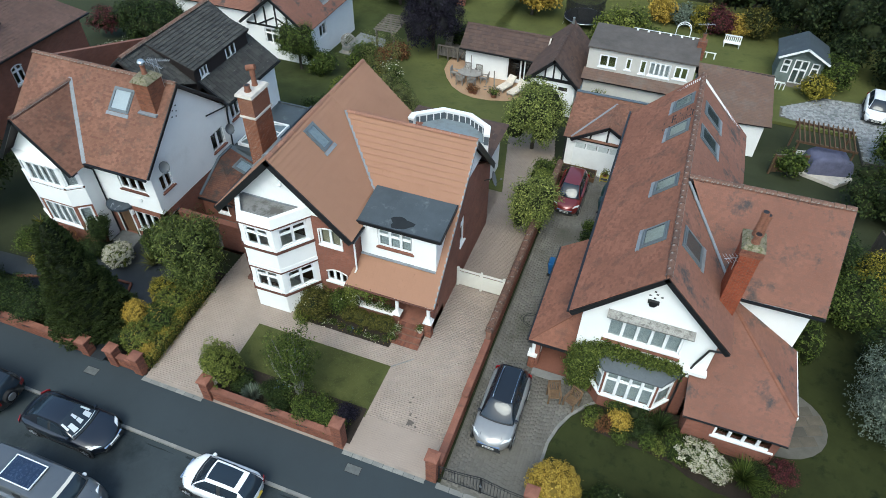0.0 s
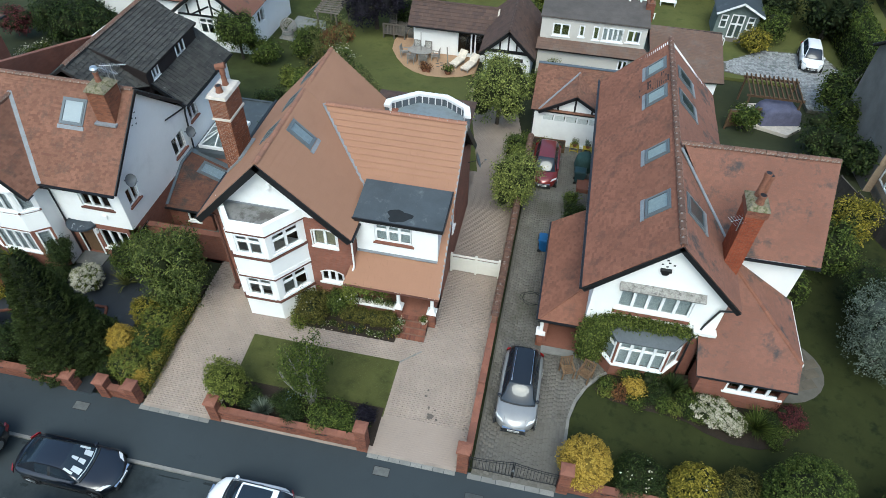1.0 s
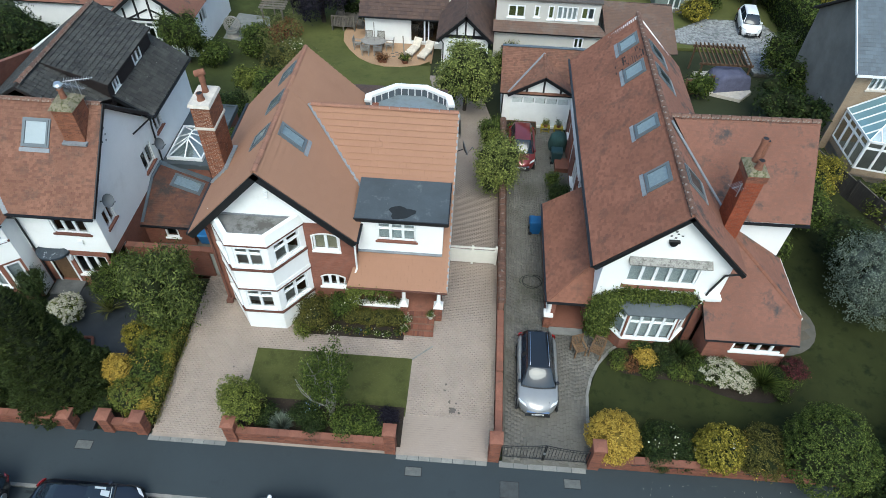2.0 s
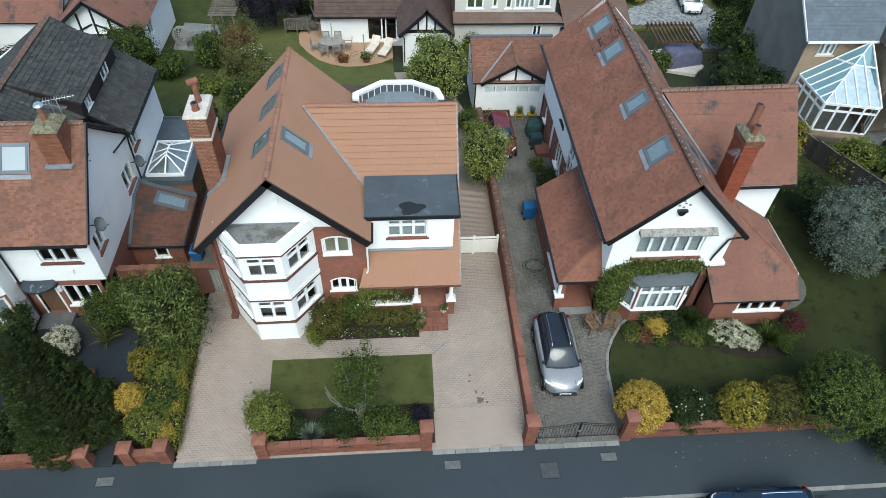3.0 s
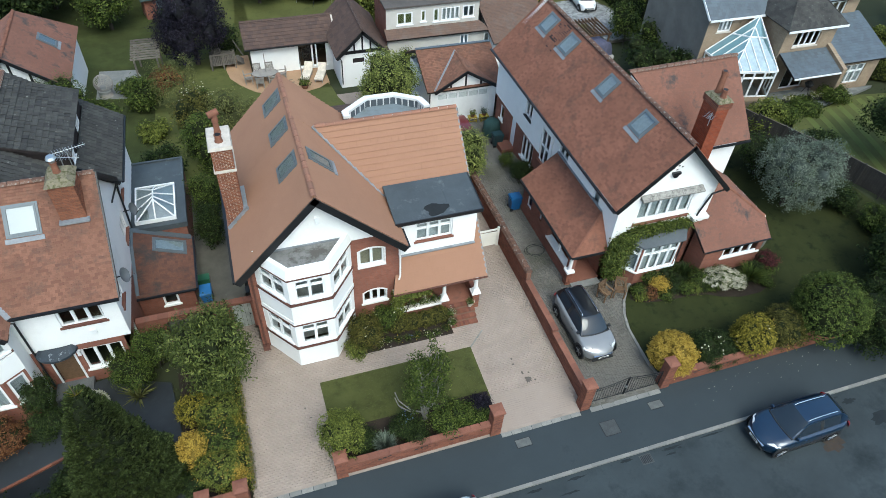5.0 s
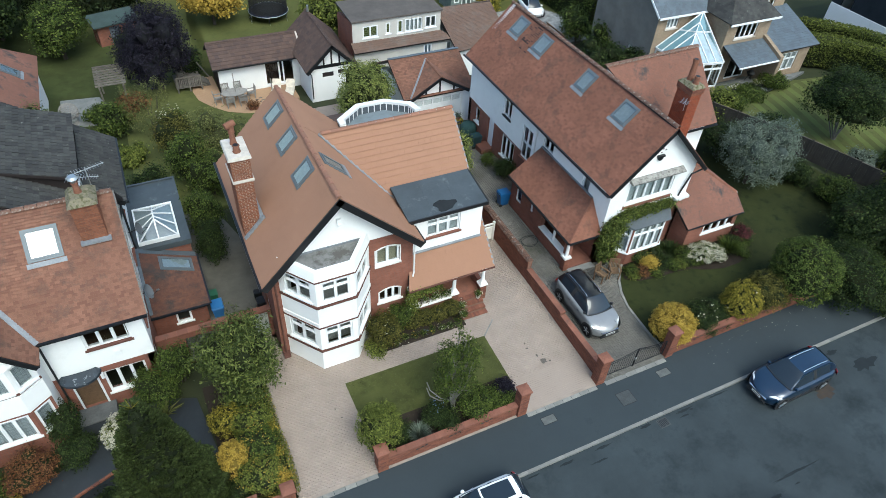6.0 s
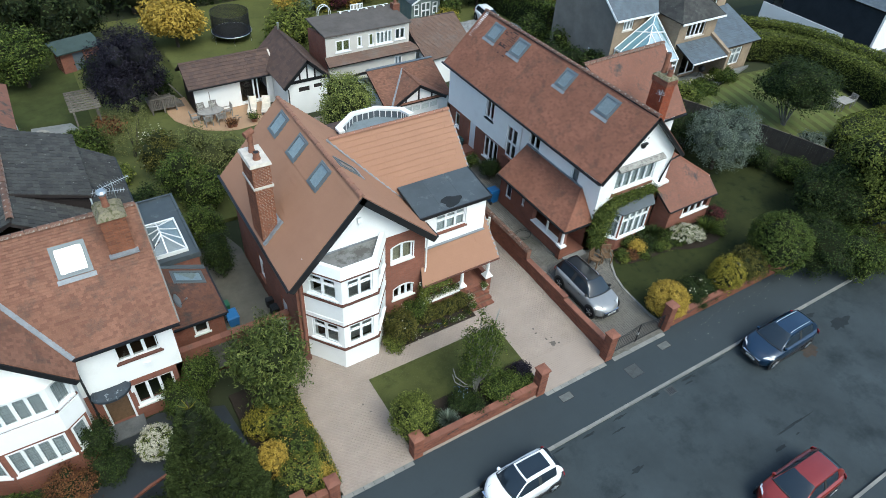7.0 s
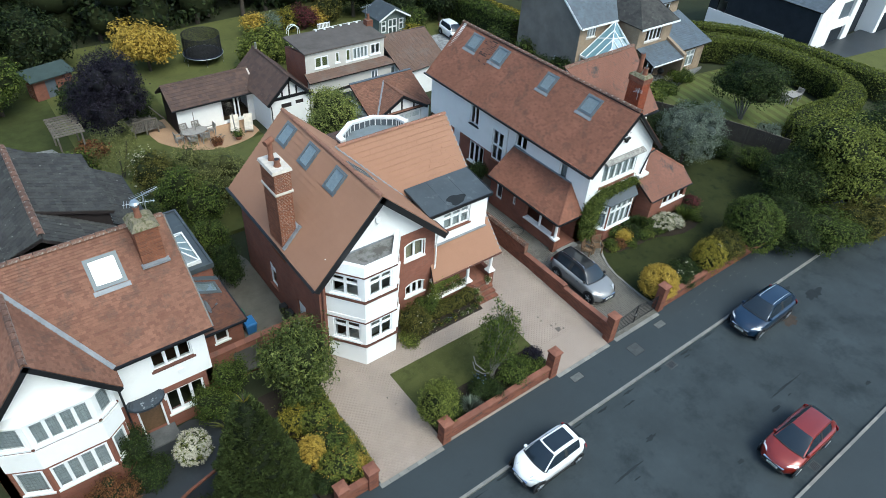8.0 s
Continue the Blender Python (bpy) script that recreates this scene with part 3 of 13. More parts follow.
def window(parent, fr, a0, b0, a1, b1, cols=2, top=0.28, rec=0.09, cloth=None, sill=None, lead=False, frame_mat=None, sash=True, label="", name="window", widths=None, openleaf=None):
    """A casement window in an opening: frame, mullions, a transom for top lights, panes, a sill, and a cloth behind."""
    fm = frame_mat or M_UPVC
    t, m = 0.06, 0.06
    c0, c1 = -rec - 0.06, -rec + 0.02
    ia0, ia1, ib0, ib1 = a0 + t, a1 - t, b0 + t, b1 - t
    edges = [ia0]
    ws = widths or [1.0 / cols] * cols
    for w in ws:
        edges.append(edges[-1] + (ia1 - ia0) * w)
    tz = ib1 - (ib1 - ib0) * top if top else ib1
    win = part(name, hoop(fr, a0, b0, a1, b1, t, c0, c1), fm, parent, label or "white window frame")
    for e in edges[1:-1]:
        part("mullion", fr.box(e - m / 2, ib0, c0 + 0.003, e + m / 2, ib1, c1 - 0.003), fm, win)
    cells = []
    for x0, x1 in zip(edges, edges[1:]):
        x0 = x0 + (m / 2 if x0 != ia0 else 0)
        x1 = x1 - (m / 2 if x1 != ia1 else 0)
        if top:
            part("transom", fr.box(x0, tz - m / 2, c0 + 0.006, x1, tz + m / 2, c1 - 0.006), fm, win)
            cells += [(x0, ib0, x1, tz - m / 2), (x0, tz + m / 2, x1, ib1)]
        else:
            cells.append((x0, ib0, x1, ib1))
    for i, (x0, y0, x1, y1) in enumerate(cells):
        if sash:
            s = 0.035
            part("sash", hoop(fr, x0, y0, x1, y1, s, c0 + 0.02, c1 + 0.012), fm, win)
        else:
            s = 0.0
        pane = part("pane", ([fr.at(x0 + s, y0 + s, c0 + 0.043), fr.at(x1 - s, y0 + s, c0 + 0.043), fr.at(x1 - s, y1 - s, c0 + 0.043), fr.at(x0 + s, y1 - s, c0 + 0.043)], [(0, 1, 2, 3)]), M_GLASS, win)
        pane.visible_shadow = False
        if lead:
            bars = []
            nx, ny = max(2, round((x1 - x0) / 0.14)), max(2, round((y1 - y0) / 0.2))
            for q in range(1, nx):
                x = x0 + (x1 - x0) * q / nx
                bars.append(fr.box(x - 0.006, y0 + s, c0 + 0.044, x + 0.006, y1 - s, c0 + 0.05))
            for q in range(1, ny):
                y = y0 + (y1 - y0) * q / ny
                bars.append(fr.box(x0 + s, y - 0.006, c0 + 0.0505, x1 - s, y + 0.006, c0 + 0.0545))
            part("leading", join(*bars), M_LEAD, win)
    if cloth:
        part("curtain", fr.box(a0 + 0.02, b0 + 0.03, c0 - 0.10, a1 - 0.02, b1 - 0.02, c0 - 0.06), cloth, win)
    if sill:
        part("sill", fr.box(a0 - 0.07, b0 - 0.08, -rec, a1 + 0.07, b0 + 0.004, 0.07), sill, win)
    if openleaf:
        x0, y0, x1, y1 = cells[openleaf[0]]
        hinge = Vector(fr.at(x0, 0, c1))
        d = fr.u * math.cos(radians(openleaf[1])) + fr.n * math.sin(radians(openleaf[1]))
        lf = Frame((hinge.x, hinge.y), (hinge.x + d.x, hinge.y + d.y))
        w = x1 - x0
        part("open_casement", hoop(lf, 0, y0, w, y1, 0.05, 0, 0.04), fm, win)
    return win


def arch_head(parent, fr, a0, a1, spring, top, material, rec=0.0, depth=0.3, trim=True):
    """The wall above a segmental arch within a square opening, and the white moulding along it."""
    n, gs, tr = 10, [], []
    half, rise = (a1 - a0) / 2, top - spring
    rad = (half * half + rise * rise) / (2 * rise)

    def z(a):
        x = a - (a0 + a1) / 2
        return top - rad + math.sqrt(max(rad * rad - x * x, 0))
    for i in range(n):
        x0, x1 = a0 + (a1 - a0) * i / n, a0 + (a1 - a0) * (i + 1) / n
        z0, z1 = z(x0), z(x1)
        cap = top + 0.002
        gs.append(prism([fr.at(x0, z0, -depth), fr.at(x1, z1, -depth), fr.at(x1, cap, -depth), fr.at(x0, cap, -depth)], [fr.at(x0, z0, 0), fr.at(x1, z1, 0), fr.at(x1, cap, 0), fr.at(x0, cap, 0)]))
        tr.append(prism([fr.at(x0, z0 - 0.06, -0.14), fr.at(x1, z1 - 0.06, -0.14), fr.at(x1, z1 + 0.015, -0.14), fr.at(x0, z0 + 0.015, -0.14)], [fr.at(x0, z0 - 0.06, 0.02), fr.at(x1, z1 - 0.06, 0.02), fr.at(x1, z1 + 0.015, 0.02), fr.at(x0, z0 + 0.015, 0.02)]))
    part("arch_spandrel", join(*gs), material, parent)
    if trim:
        part("arch_moulding", join(*tr), M_TRIMW, parent)


def bricks(parent, x0, y0, x1, y1, z0, z1, face=None, core=None, most=0, faces="nsew", grow=0.0, name="brickwork", top_first=True):
    """A pier of single bricks round a core of mortar. most: how many of the upper bricks stand as objects."""
    core = part(name, box(x0 + 0.012, y0 + 0.012, z0, x1 - 0.012, y1 - 0.012, z1), core or M_MORTAR, parent)
    face = face or M_BRICKP
    L, H, g = 0.225, 0.075, 0.016
    jobs = []
    rows = int(round((z1 - z0) / H))
    hh = (z1 - z0) / rows
    for j in range(rows):
        z = z0 + j * hh
        for side in faces:
            along = (x0, x1) if side in "ns" else (y0, y1)
            n = max(1, round((along[1] - along[0]) / L))
            ll = (along[1] - along[0]) / n
            offs = -ll / 2 if (j % 2) == (side in "ns") else 0.0
            for i in range(n + 1):
                a, b = along[0] + offs + i * ll, along[0] + offs + (i + 1) * ll
                a, b = max(a, along[0]), min(b, along[1])
                if b - a > 0.04:
                    jobs.append((j, side, round(a + g / 2, 4), round(b - g / 2, 4), z + g / 2, z + hh - g / 2))
    jobs.sort(key=lambda q: -q[0])
    rest, shared, rnd = [], {}, random.Random(int(x0 * 10 + y0))
    for k, (j, side, a, b, za, zb) in enumerate(jobs):
        e = rnd.uniform(-0.002, 0.003) + grow
        if side == "s":
            bx = (a, y0 - e, za, b, y0 + 0.03, zb)
        elif side == "n":
            bx = (a, y1 - 0.03, za, b, y1 + e, zb)
        elif side == "w":
            bx = (x0 - e, a, za, x0 + 0.03, b, zb)
        else:
            bx = (x1 - 0.03, a, za, x1 + e, b, zb)
        if k < most:
            size = (round(bx[3] - bx[0], 3), round(bx[4] - bx[1], 3), round(bx[5] - bx[2], 3))
            if size not in shared:
                me = bpy.data.meshes.new("brick")
                gv, gf = box(0, 0, 0, *size)
                me.from_pydata(gv, [], gf)
                me.materials.append(face)
                shared[size] = me
            ob = new("brick", shared[size])
            ob.parent = core
            ob.location = Vector(bx[:3]) - ORG[core]
        else:
            rest.append(box(*bx))
    if rest:
        part("brick_facing", join(*rest), face, core, kind="stuff")
    return core


def chimney_pot(parent, x, y, z, h=0.6, r=0.14, tilt=0.0, name="chimney_pot"):
    gs = [tube((x, y, z), (x, y, z + h * 0.12), r * 1.15, r * 1.1, 14), tube((x, y, z + h * 0.12), (x + tilt * 0.6, y, z + h * 0.86), r, r * 0.82, 14), tube((x + tilt * 0.6, y, z + h * 0.86), (x + tilt * 0.7, y, z + h), r * 1.05, r * 1.0, 14)]
    pot = part(name, join(*gs), M_POT, parent)
    part("flue", tube((x + tilt * 0.7, y, z + h), (x + tilt * 0.7, y, z + h + 0.004), r * 0.75, r * 0.75, 14), M_IRON, pot)
    return pot


def satellite_dish(x, y, z, face, size=0.42, on="house wall"):
    th = thing("satellite_dish", "grey satellite dish on a bracket fixed to the " + on, "satellite dish", (x, y, z), "satellite dishes")
    d = Vector(face).normalized()
    s = d.cross(Vector((0, 0, 1))).normalized()
    u = s.cross(d)
    c = Vector((x, y, z)) + d * 0.45
    v, f, n, rings = [tuple(c)], [], 20, 4
    for r in range(1, rings + 1):
        for i in range(n):
            a = 2 * math.pi * i / n
            q = r / rings
            v.append(tuple(c + (s * math.cos(a) * 0.92 + u * math.sin(a)) * size * q + d * 0.11 * q * q))
    for i in range(n):
        f.append((0, 1 + i, 1 + (i + 1) % n))
        for r in range(rings - 1):
            f.append((1 + r * n + i, 1 + (r + 1) * n + i, 1 + (r + 1) * n + (i + 1) % n, 1 + r * n + (i + 1) % n))
    dish = part("dish", (v, f), M_DISH, th, smooth=True)
    part("bracket", pipe([(x, y, z), tuple(c - d * 0.02)], 0.025), M_IRON, th)
    part("arm", pipe([tuple(c - u * size), tuple(c + d * 0.45 - u * 0.1)], 0.012), M_IRON, th)
    part("receiver", tube(tuple(c + d * 0.40 - u * 0.1), tuple(c + d * 0.5 - u * 0.08), 0.035), M_DISH, th)
    return th


def aerial(x, y, z, top, turn=0.0, n=10):
    th = thing("tv_aerial", "metal rooftop television aerial on a short mast", "aerial", (x, y, z), "aerials")
    part("mast", tube((x, y, z), (x, y, top), 0.018), M_METAL, th)
    d = Vector((math.cos(radians(turn)), math.sin(radians(turn)), 0.0))
    s = Vector((-d.y, d.x, 0))
    c = Vector((x, y, top - 0.1))
    boom = part("boom", tube(tuple(c - d * 0.5), tuple(c + d * 0.7), 0.012), M_METAL, th)
    for i in range(n):
        p = c - d * 0.45 + d * (1.1 * i / (n - 1))
        k = 0.26 - 0.012 * i
        part("rod", tube(tuple(p - s * k), tuple(p + s * k), 0.007, n=5), M_METAL, boom)
    return th

# ---- ground, road, plots ----
def sheet_ground():
    ys = [-400, -100, -30, 0, 5, 11.9, 15, 19, 24, 28, 32, 36, 40, 45, 52, 60, 70, 80, 120, 250, 600]
    xs = [-500, -200, -100, -60, -40, -30, -20, -10, 0, 10, 20, 30, 40, 60, 100, 200, 500]
    v = [(x, y, land(y) - 0.25) for y in ys for x in xs]
    n = len(xs)
    f = [(j * n + i, j * n + i + 1, (j + 1) * n + i + 1, (j + 1) * n + i) for j in range(len(ys) - 1) for i in range(n - 1)]
    return part("ground", (v, f), M_EARTH, None, "rough grass ground reaching to the horizon", kind="structure", category="ground")


sheet_ground()
X_W, X_E = -140, 140
road = part("road", box(X_W, 1.3, -0.6, X_E, 9.62, -0.26), M_TARMAC, None, "dark worn asphalt road with patches and stains", kind="structure", category="road")
pave = part("pavement", box(X_W, 9.76, -0.6, X_E, 12.275, -0.15), M_PAVE, None, "dark asphalt footway beside the road", kind="structure", category="pavement")
pave_far = part("pavement_far", box(X_W, -2.0, -0.6, X_E, 1.16, -0.15), M_PAVE, None, "dark asphalt footway across the road", kind="structure", category="pavement")
kerb = thing("kerb", "pale concrete kerb stones along the footway", "kerb", (0, 9.7, -0.3), kind="structure")
kerb_far = thing("kerb_far", "pale concrete kerb stones across the road", "kerb", (0, 1.2, -0.3), kind="structure")
_me = bpy.data.meshes.new("kerb_stone")
_v, _f = box(0, 0, -0.3, 0.905, 0.135, 0)
_me.from_pydata(_v, [], _f)
_me.materials.append(M_KERB)
_r = random.Random(4)
for i in range(100):
    for k, y in ((kerb, 9.622), (kerb_far, 1.163)):
        ob = new("kerb_stone", _me)
        ob.parent = k
        ob.location = Vector((-55 + i * 0.915, y, -0.142 + _r.uniform(-0.006, 0.004))) - ORG[k]


M_COVERP = surface("worn_concrete_cover", (0.17, 0.175, 0.165), (0.12, 0.125, 0.12), 12, 3, 0.85, 0.3)


def cover(x, y, w, d, material, label, z=-0.15, ribs=5):
    th = thing("access_cover", label, "access cover", (x, y, z), "access covers")
    part("frame", box(x - w / 2, y - d / 2, z - 0.03, x + w / 2, y + d / 2, z + 0.004), M_IRON, th)
    plate = part("plate", box(x - w / 2 + 0.03, y - d / 2 + 0.03, z - 0.02, x + w / 2 - 0.03, y + d / 2 - 0.03, z + 0.008), material, th)
    for i in range(ribs):
        part("rib", box(x - w / 2 + 0.06, y - d / 2 + d * (i + 0.5) / ribs - 0.012, z, x + w / 2 - 0.06, y - d / 2 + d * (i + 0.5) / ribs + 0.012, z + 0.013), material, plate)
    return th


cover(-0.45, 11.5, 0.72, 0.42, M_COVERP, "pale concrete access cover set in the footway")
cover(-3.05, 11.05, 0.8, 0.72, M_COVER, "dark cast-iron access cover set in the footway", ribs=9)
cover(-7.05, 11.5, 0.72, 0.42, M_COVERP, "pale concrete access cover set in the footway")
cover(-21.0, 11.55, 0.72, 0.42, M_COVERP, "pale concrete access cover set in the footway")


def drain(x, y, z=-0.26):
    th = thing("road_drain", "iron drain grate in the gutter of the road", "drain", (x, y, z), "drains")
    part("frame", join(box(x - 0.28, y - 0.22, z - 0.05, x + 0.28, y - 0.18, z + 0.008), box(x - 0.28, y + 0.18, z - 0.05, x + 0.28, y + 0.22, z + 0.008), box(x - 0.28, y - 0.18, z - 0.05, x - 0.24, y + 0.18, z + 0.008), box(x + 0.24, y - 0.18, z - 0.05, x + 0.28, y + 0.18, z + 0.008)), M_COVER, th)
    part("pit", box(x - 0.24, y - 0.18, z - 0.05, x + 0.24, y + 0.18, z + 0.002), M_IRON, th)
    for i in range(6):
        part("bar", box(x - 0.21 + i * 0.08, y - 0.18, z, x - 0.18 + i * 0.08, y + 0.18, z + 0.007), M_COVER, th)


drain(-2.2, 9.3)
drain(-1.6, 1.62)

# plots
patch("driveway_h1", [(-18.35, 12.18), (-3.75, 12.18), (-3.75, 34.0), (-5.6, 42.5), (-9.0, 42.5), (-6.6, 31.0), (-6.6, 19.0), (-17.3, 19.0), (-17.3, 21.0), (-18.35, 21.0)], M_BEDSAND, 0.0205, label="sandy joints under a buff block-paved driveway", category="driveway")
patch("lawn_front", [(-14.85, 13.9), (-7.65, 13.9), (-7.62, 16.78), (-14.9, 16.78)], M_LAWNF, 0.045, label="short mown front lawn with a straight edge", category="lawn")
patch("flower_bed_front", [(-14.9, 12.5), (-7.7, 12.5), (-7.7, 14.3), (-14.9, 14.3)], M_SOIL, 0.055, label="dark soil bed behind the front wall", category="flower bed")
patch("flower_bed_house", [(-13.2, 17.75), (-8.15, 17.75), (-8.15, 19.3), (-12.5, 19.3)], M_SOIL, 0.06, label="dark soil bed along the house", category="flower bed")
patch("driveway_h2", [(-3.35, 12.18), (0.55, 12.18), (0.33, 13.5), (0.36, 15.6), (0.95, 17.2), (2.0, 18.4), (0.5, 19.4), (0.5, 35.6), (-3.35, 35.9)], M_SETTJ, 0.0, label="dark joints under a mossy sett driveway", category="driveway")
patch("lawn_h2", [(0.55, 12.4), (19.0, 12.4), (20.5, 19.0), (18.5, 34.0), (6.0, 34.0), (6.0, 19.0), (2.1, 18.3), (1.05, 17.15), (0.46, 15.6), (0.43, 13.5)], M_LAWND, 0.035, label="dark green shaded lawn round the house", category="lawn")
patch("flower_bed_h2", [(1.45, 17.25), (2.2, 16.85), (3.4, 16.7), (4.6, 16.65), (5.6, 16.5), (6.3, 16.15), (7.4, 15.85), (8.6, 15.85), (9.6, 16.2), (10.3, 17.0), (10.3, 17.7), (5.6, 18.9), (2.1, 18.9)], M_SOIL, 0.05, label="planted soil bed under the bay window", category="flower bed")
patch("garden_path_h3", [(-22.0, 12.18), (-20.9, 12.18), (-20.9, 16.0), (-21.2, 18.6), (-23.9, 19.6), (-25.6, 19.3), (-26.6, 17.3), (-29.5, 16.2), (-34.0, 15.9), (-34.0, 14.7), (-29.0, 15.0), (-25.0, 16.4), (-22.6, 16.8)], M_WETPATH, 0.03, label="curved dark asphalt garden path", category="path")
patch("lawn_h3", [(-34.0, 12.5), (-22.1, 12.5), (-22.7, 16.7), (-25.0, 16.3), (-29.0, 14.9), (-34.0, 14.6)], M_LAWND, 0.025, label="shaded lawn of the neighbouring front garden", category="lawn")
patch("flower_bed_h3", [(-20.8, 12.5), (-18.45, 12.5), (-18.45, 19.0), (-20.9, 19.0)], M_SOIL, 0.04, label="soil bed between two front gardens", category="flower bed")
patch("yard_side", [(-21.9, 20.8), (-17.1, 20.8), (-17.1, 28.6), (-18.2, 33.0), (-19.4, 33.0), (-19.4, 31.9), (-21.9, 31.9)], M_SETTJ, 0.02, label="dark damp paved side passage", category="path")
patch("lawn_back", [(-21.9, 32.0), (-6.5, 31.5), (-8.9, 42.0), (-9.0, 44.0), (-12.0, 44.0), (-15.5, 46.0), (-15.8, 50.0), (-14.0, 70.0), (-21.6, 70.0)], M_LAWN, 0.03, label="mown back lawn sloping away from the house", category="lawn")
patch("lawn_back_h3", [(-34.0, 36.0), (-21.9, 32.0), (-21.6, 70.0), (-34.0, 70.0)], M_LAWNM, 0.027, label="back lawn of the neighbour, coloured dark for tree shade", category="lawn")
patch("lawn_far", [(-13.9, 49.5), (26.0, 49.5), (26.0, 72.0), (-13.9, 70.0)], M_LAWN, 0.035, label="far back lawn behind the outbuildings", category="lawn")

# ---- the brick and render house with the front bay ----
def house_one():
    h = thing("house", "white-rendered and red-brick house with an orange tiled roof", "house", (-12.0, 23.0, 0.2), "houses")
    rx, rz = -13.95, 9.25                       # main ridge
    lx, lz, ex, ez = -17.5, 5.5, -10.2, 5.66    # eaves
    fy, by = 18.85, 28.45                       # verges
    sl, sr = (rz - lz) / (rx - lx), (rz - ez) / (ex - rx)

    def zl(x):
        return rz - sl * (rx - x) - 0.2

    def zr(x):
        return rz - sr * (x - rx) - 0.2
    W, F, E2, B = -17.05, 19.45, -10.45, 28.2
    front = Frame((W, F), (E2, F))

    def a(x):
        return x - W
    up_win, lo_win = (a(-12.28), 4.3, a(-11.12), 5.42), (a(-12.2), 1.78, a(-11.0), 2.68)
    xa = rx
    apex = zl(xa)
    wall("wall_brick_front", front, [(a(-12.62), 0), (a(E2), 0), (a(E2), zr(E2)), (a(-10.75), 6.03), (a(-12.62), 6.03)], [up_win, lo_win], M_BRICK, h, label="smooth red-brick front wall")
    wall("wall_gable", front, [(a(-16.85), 6.03), (a(-10.75), 6.03), (a(xa), apex)], [], M_WHITE, h, out=0.004, label="white-rendered gable")
    wall("wall_behind_bay", front, [(a(-16.7), 0), (a(-12.62), 0), (a(-12.62), 6.03), (a(-16.7), 6.03)], [(a(-16.2), 1.0, a(-13.0), 2.9), (a(-16.2), 4.2, a(-13.0), 5.9)], M_WHITE, h)
    wall("wall_strip", front, [(0, 0), (a(-16.7), 0), (a(-16.7), zl(-16.7)), (0, zl(W))], [], M_BRICK, h)
    left = Frame((W, B), (W, F - 0.0))
    wall("wall_left", left, [(0, 0), (B - F, 0), (B - F, zl(W)), (0, zl(W))], [(3.0, 1.0, 3.8, 2.6), (6.2, 0.25, 7.1, 2.35)], M_BRICK, h)
    window(h, left, 3.0, 1.0, 3.8, 2.6, 1, 0.3, sill=M_TERRA)
    part("side_door", join(left.box(6.2, 0.25, -0.14, 7.1, 2.35, -0.09), left.box(6.3, 1.35, -0.09, 7.0, 2.2, -0.07)), M_UPVC, h, "white side door")
    back_f = Frame((-6.5, B), (W, B))
    wall("wall_back", back_f, [(0, 0), (-6.5 - W, 0), (-6.5 - W, zl(W)), (-6.5 - xa, apex), (-6.5 - E2, 6.2), (0, 5.0)], [], M_BRICK, h)
    # the return beside the dormer
    ret = Frame((E2, F), (E2, 21.9))
    wall("wall_return", ret, [(0, 2.3), (2.45, 2.3), (2.45, 5.3), (0, 5.3)], [], M_BRICK, h)
    # right side
    rt = Frame((-6.5, 20.3), (-6.5, B))
    ri = lambda y: 2.62 + (y - 18.85) * 1.035 - 0.2
    wall("wall_right", rt, [(0, 0), (B - 20.3, 0), (B - 20.3, 4.7), (27.7 - 20.3, 5.0), (26.3 - 20.3, 6.3), (22.6 - 20.3, 6.3), (0, ri(20.3))], [(3.0, 2.6, 3.7, 4.4)], M_BRICK, h)
    wall("wall_right_gable", rt, [(22.6 - 20.3, 6.3), (26.3 - 20.3, 6.3), (24.55 - 20.3, 8.15)], [], M_WHITE, h, out=0.004)
    window(h, rt, 3.0, 2.6, 3.7, 4.4, 1, 0.3, sill=M_TRIMW)

    # roof of the front-to-back range
    p0 = (rx, fy, rz)
    near = lambda x, y: y < 21.6
    pl_l, _ = slope(h, [(lx, fy, lz), (rx, fy, rz), (rx, by, rz - 0.18), (lx, by, lz - 0.14)], M_TILE1, 0.29, 0.33, 0.042, label="orange concrete tiles")
    # right slope, cut along the valley
    vin, vlo = (-13.05, 24.55), (-10.2, 21.75)
    zz = lambda x: rz - sr * (x - rx)
    pl_r, _ = slope(h, [(rx, fy, rz), (ex, fy, ez), (ex, vlo[1], ez), (vin[0], vin[1], zz(vin[0])), (rx, vin[1], rz)], M_TILE1, 0.29, 0.33, 0.042, single=near, most=130)
    slope(h, [(rx, vin[1], rz), (vin[0], vin[1], zz(vin[0])), (ex, 27.6, ez - 0.1), (ex, by, ez - 0.1), (rx, by, rz - 0.18)], M_TILE1, 0.29, 0.33, 0.042)
    ridge(h, (rx, fy, rz + 0.05), (rx, by, rz - 0.13), M_RIDGE1)
    # cross range
    cy, cz, cx = 24.55, 8.5, -6.2
    ks = (cz - 2.62) / (cy - 18.85)
    zc = lambda y: cz - ks * (cy - y)
    slope(h, [(vin[0], cy, cz), (-10.25, 21.9, zc(21.9)), (cx, 21.9, zc(21.9)), (cx, cy, cz)], M_TILE1, 0.29, 0.33, 0.042)
    slope(h, [(-10.4, 20.0, zc(20.0)), (-10.85, 18.85, 2.62), (cx, 18.85, 2.62), (cx, 20.0, zc(20.0))], M_TILE1, 0.29, 0.33, 0.042, single=lambda x, y: True, most=80)
    slope(h, [(-6.55, 20.0, zc(20.0)), (cx, 20.0, zc(20.0)), (cx, 21.9, zc(21.9)), (-6.55, 21.9, zc(21.9))], M_TILE1, 0.29, 0.33, 0.042)
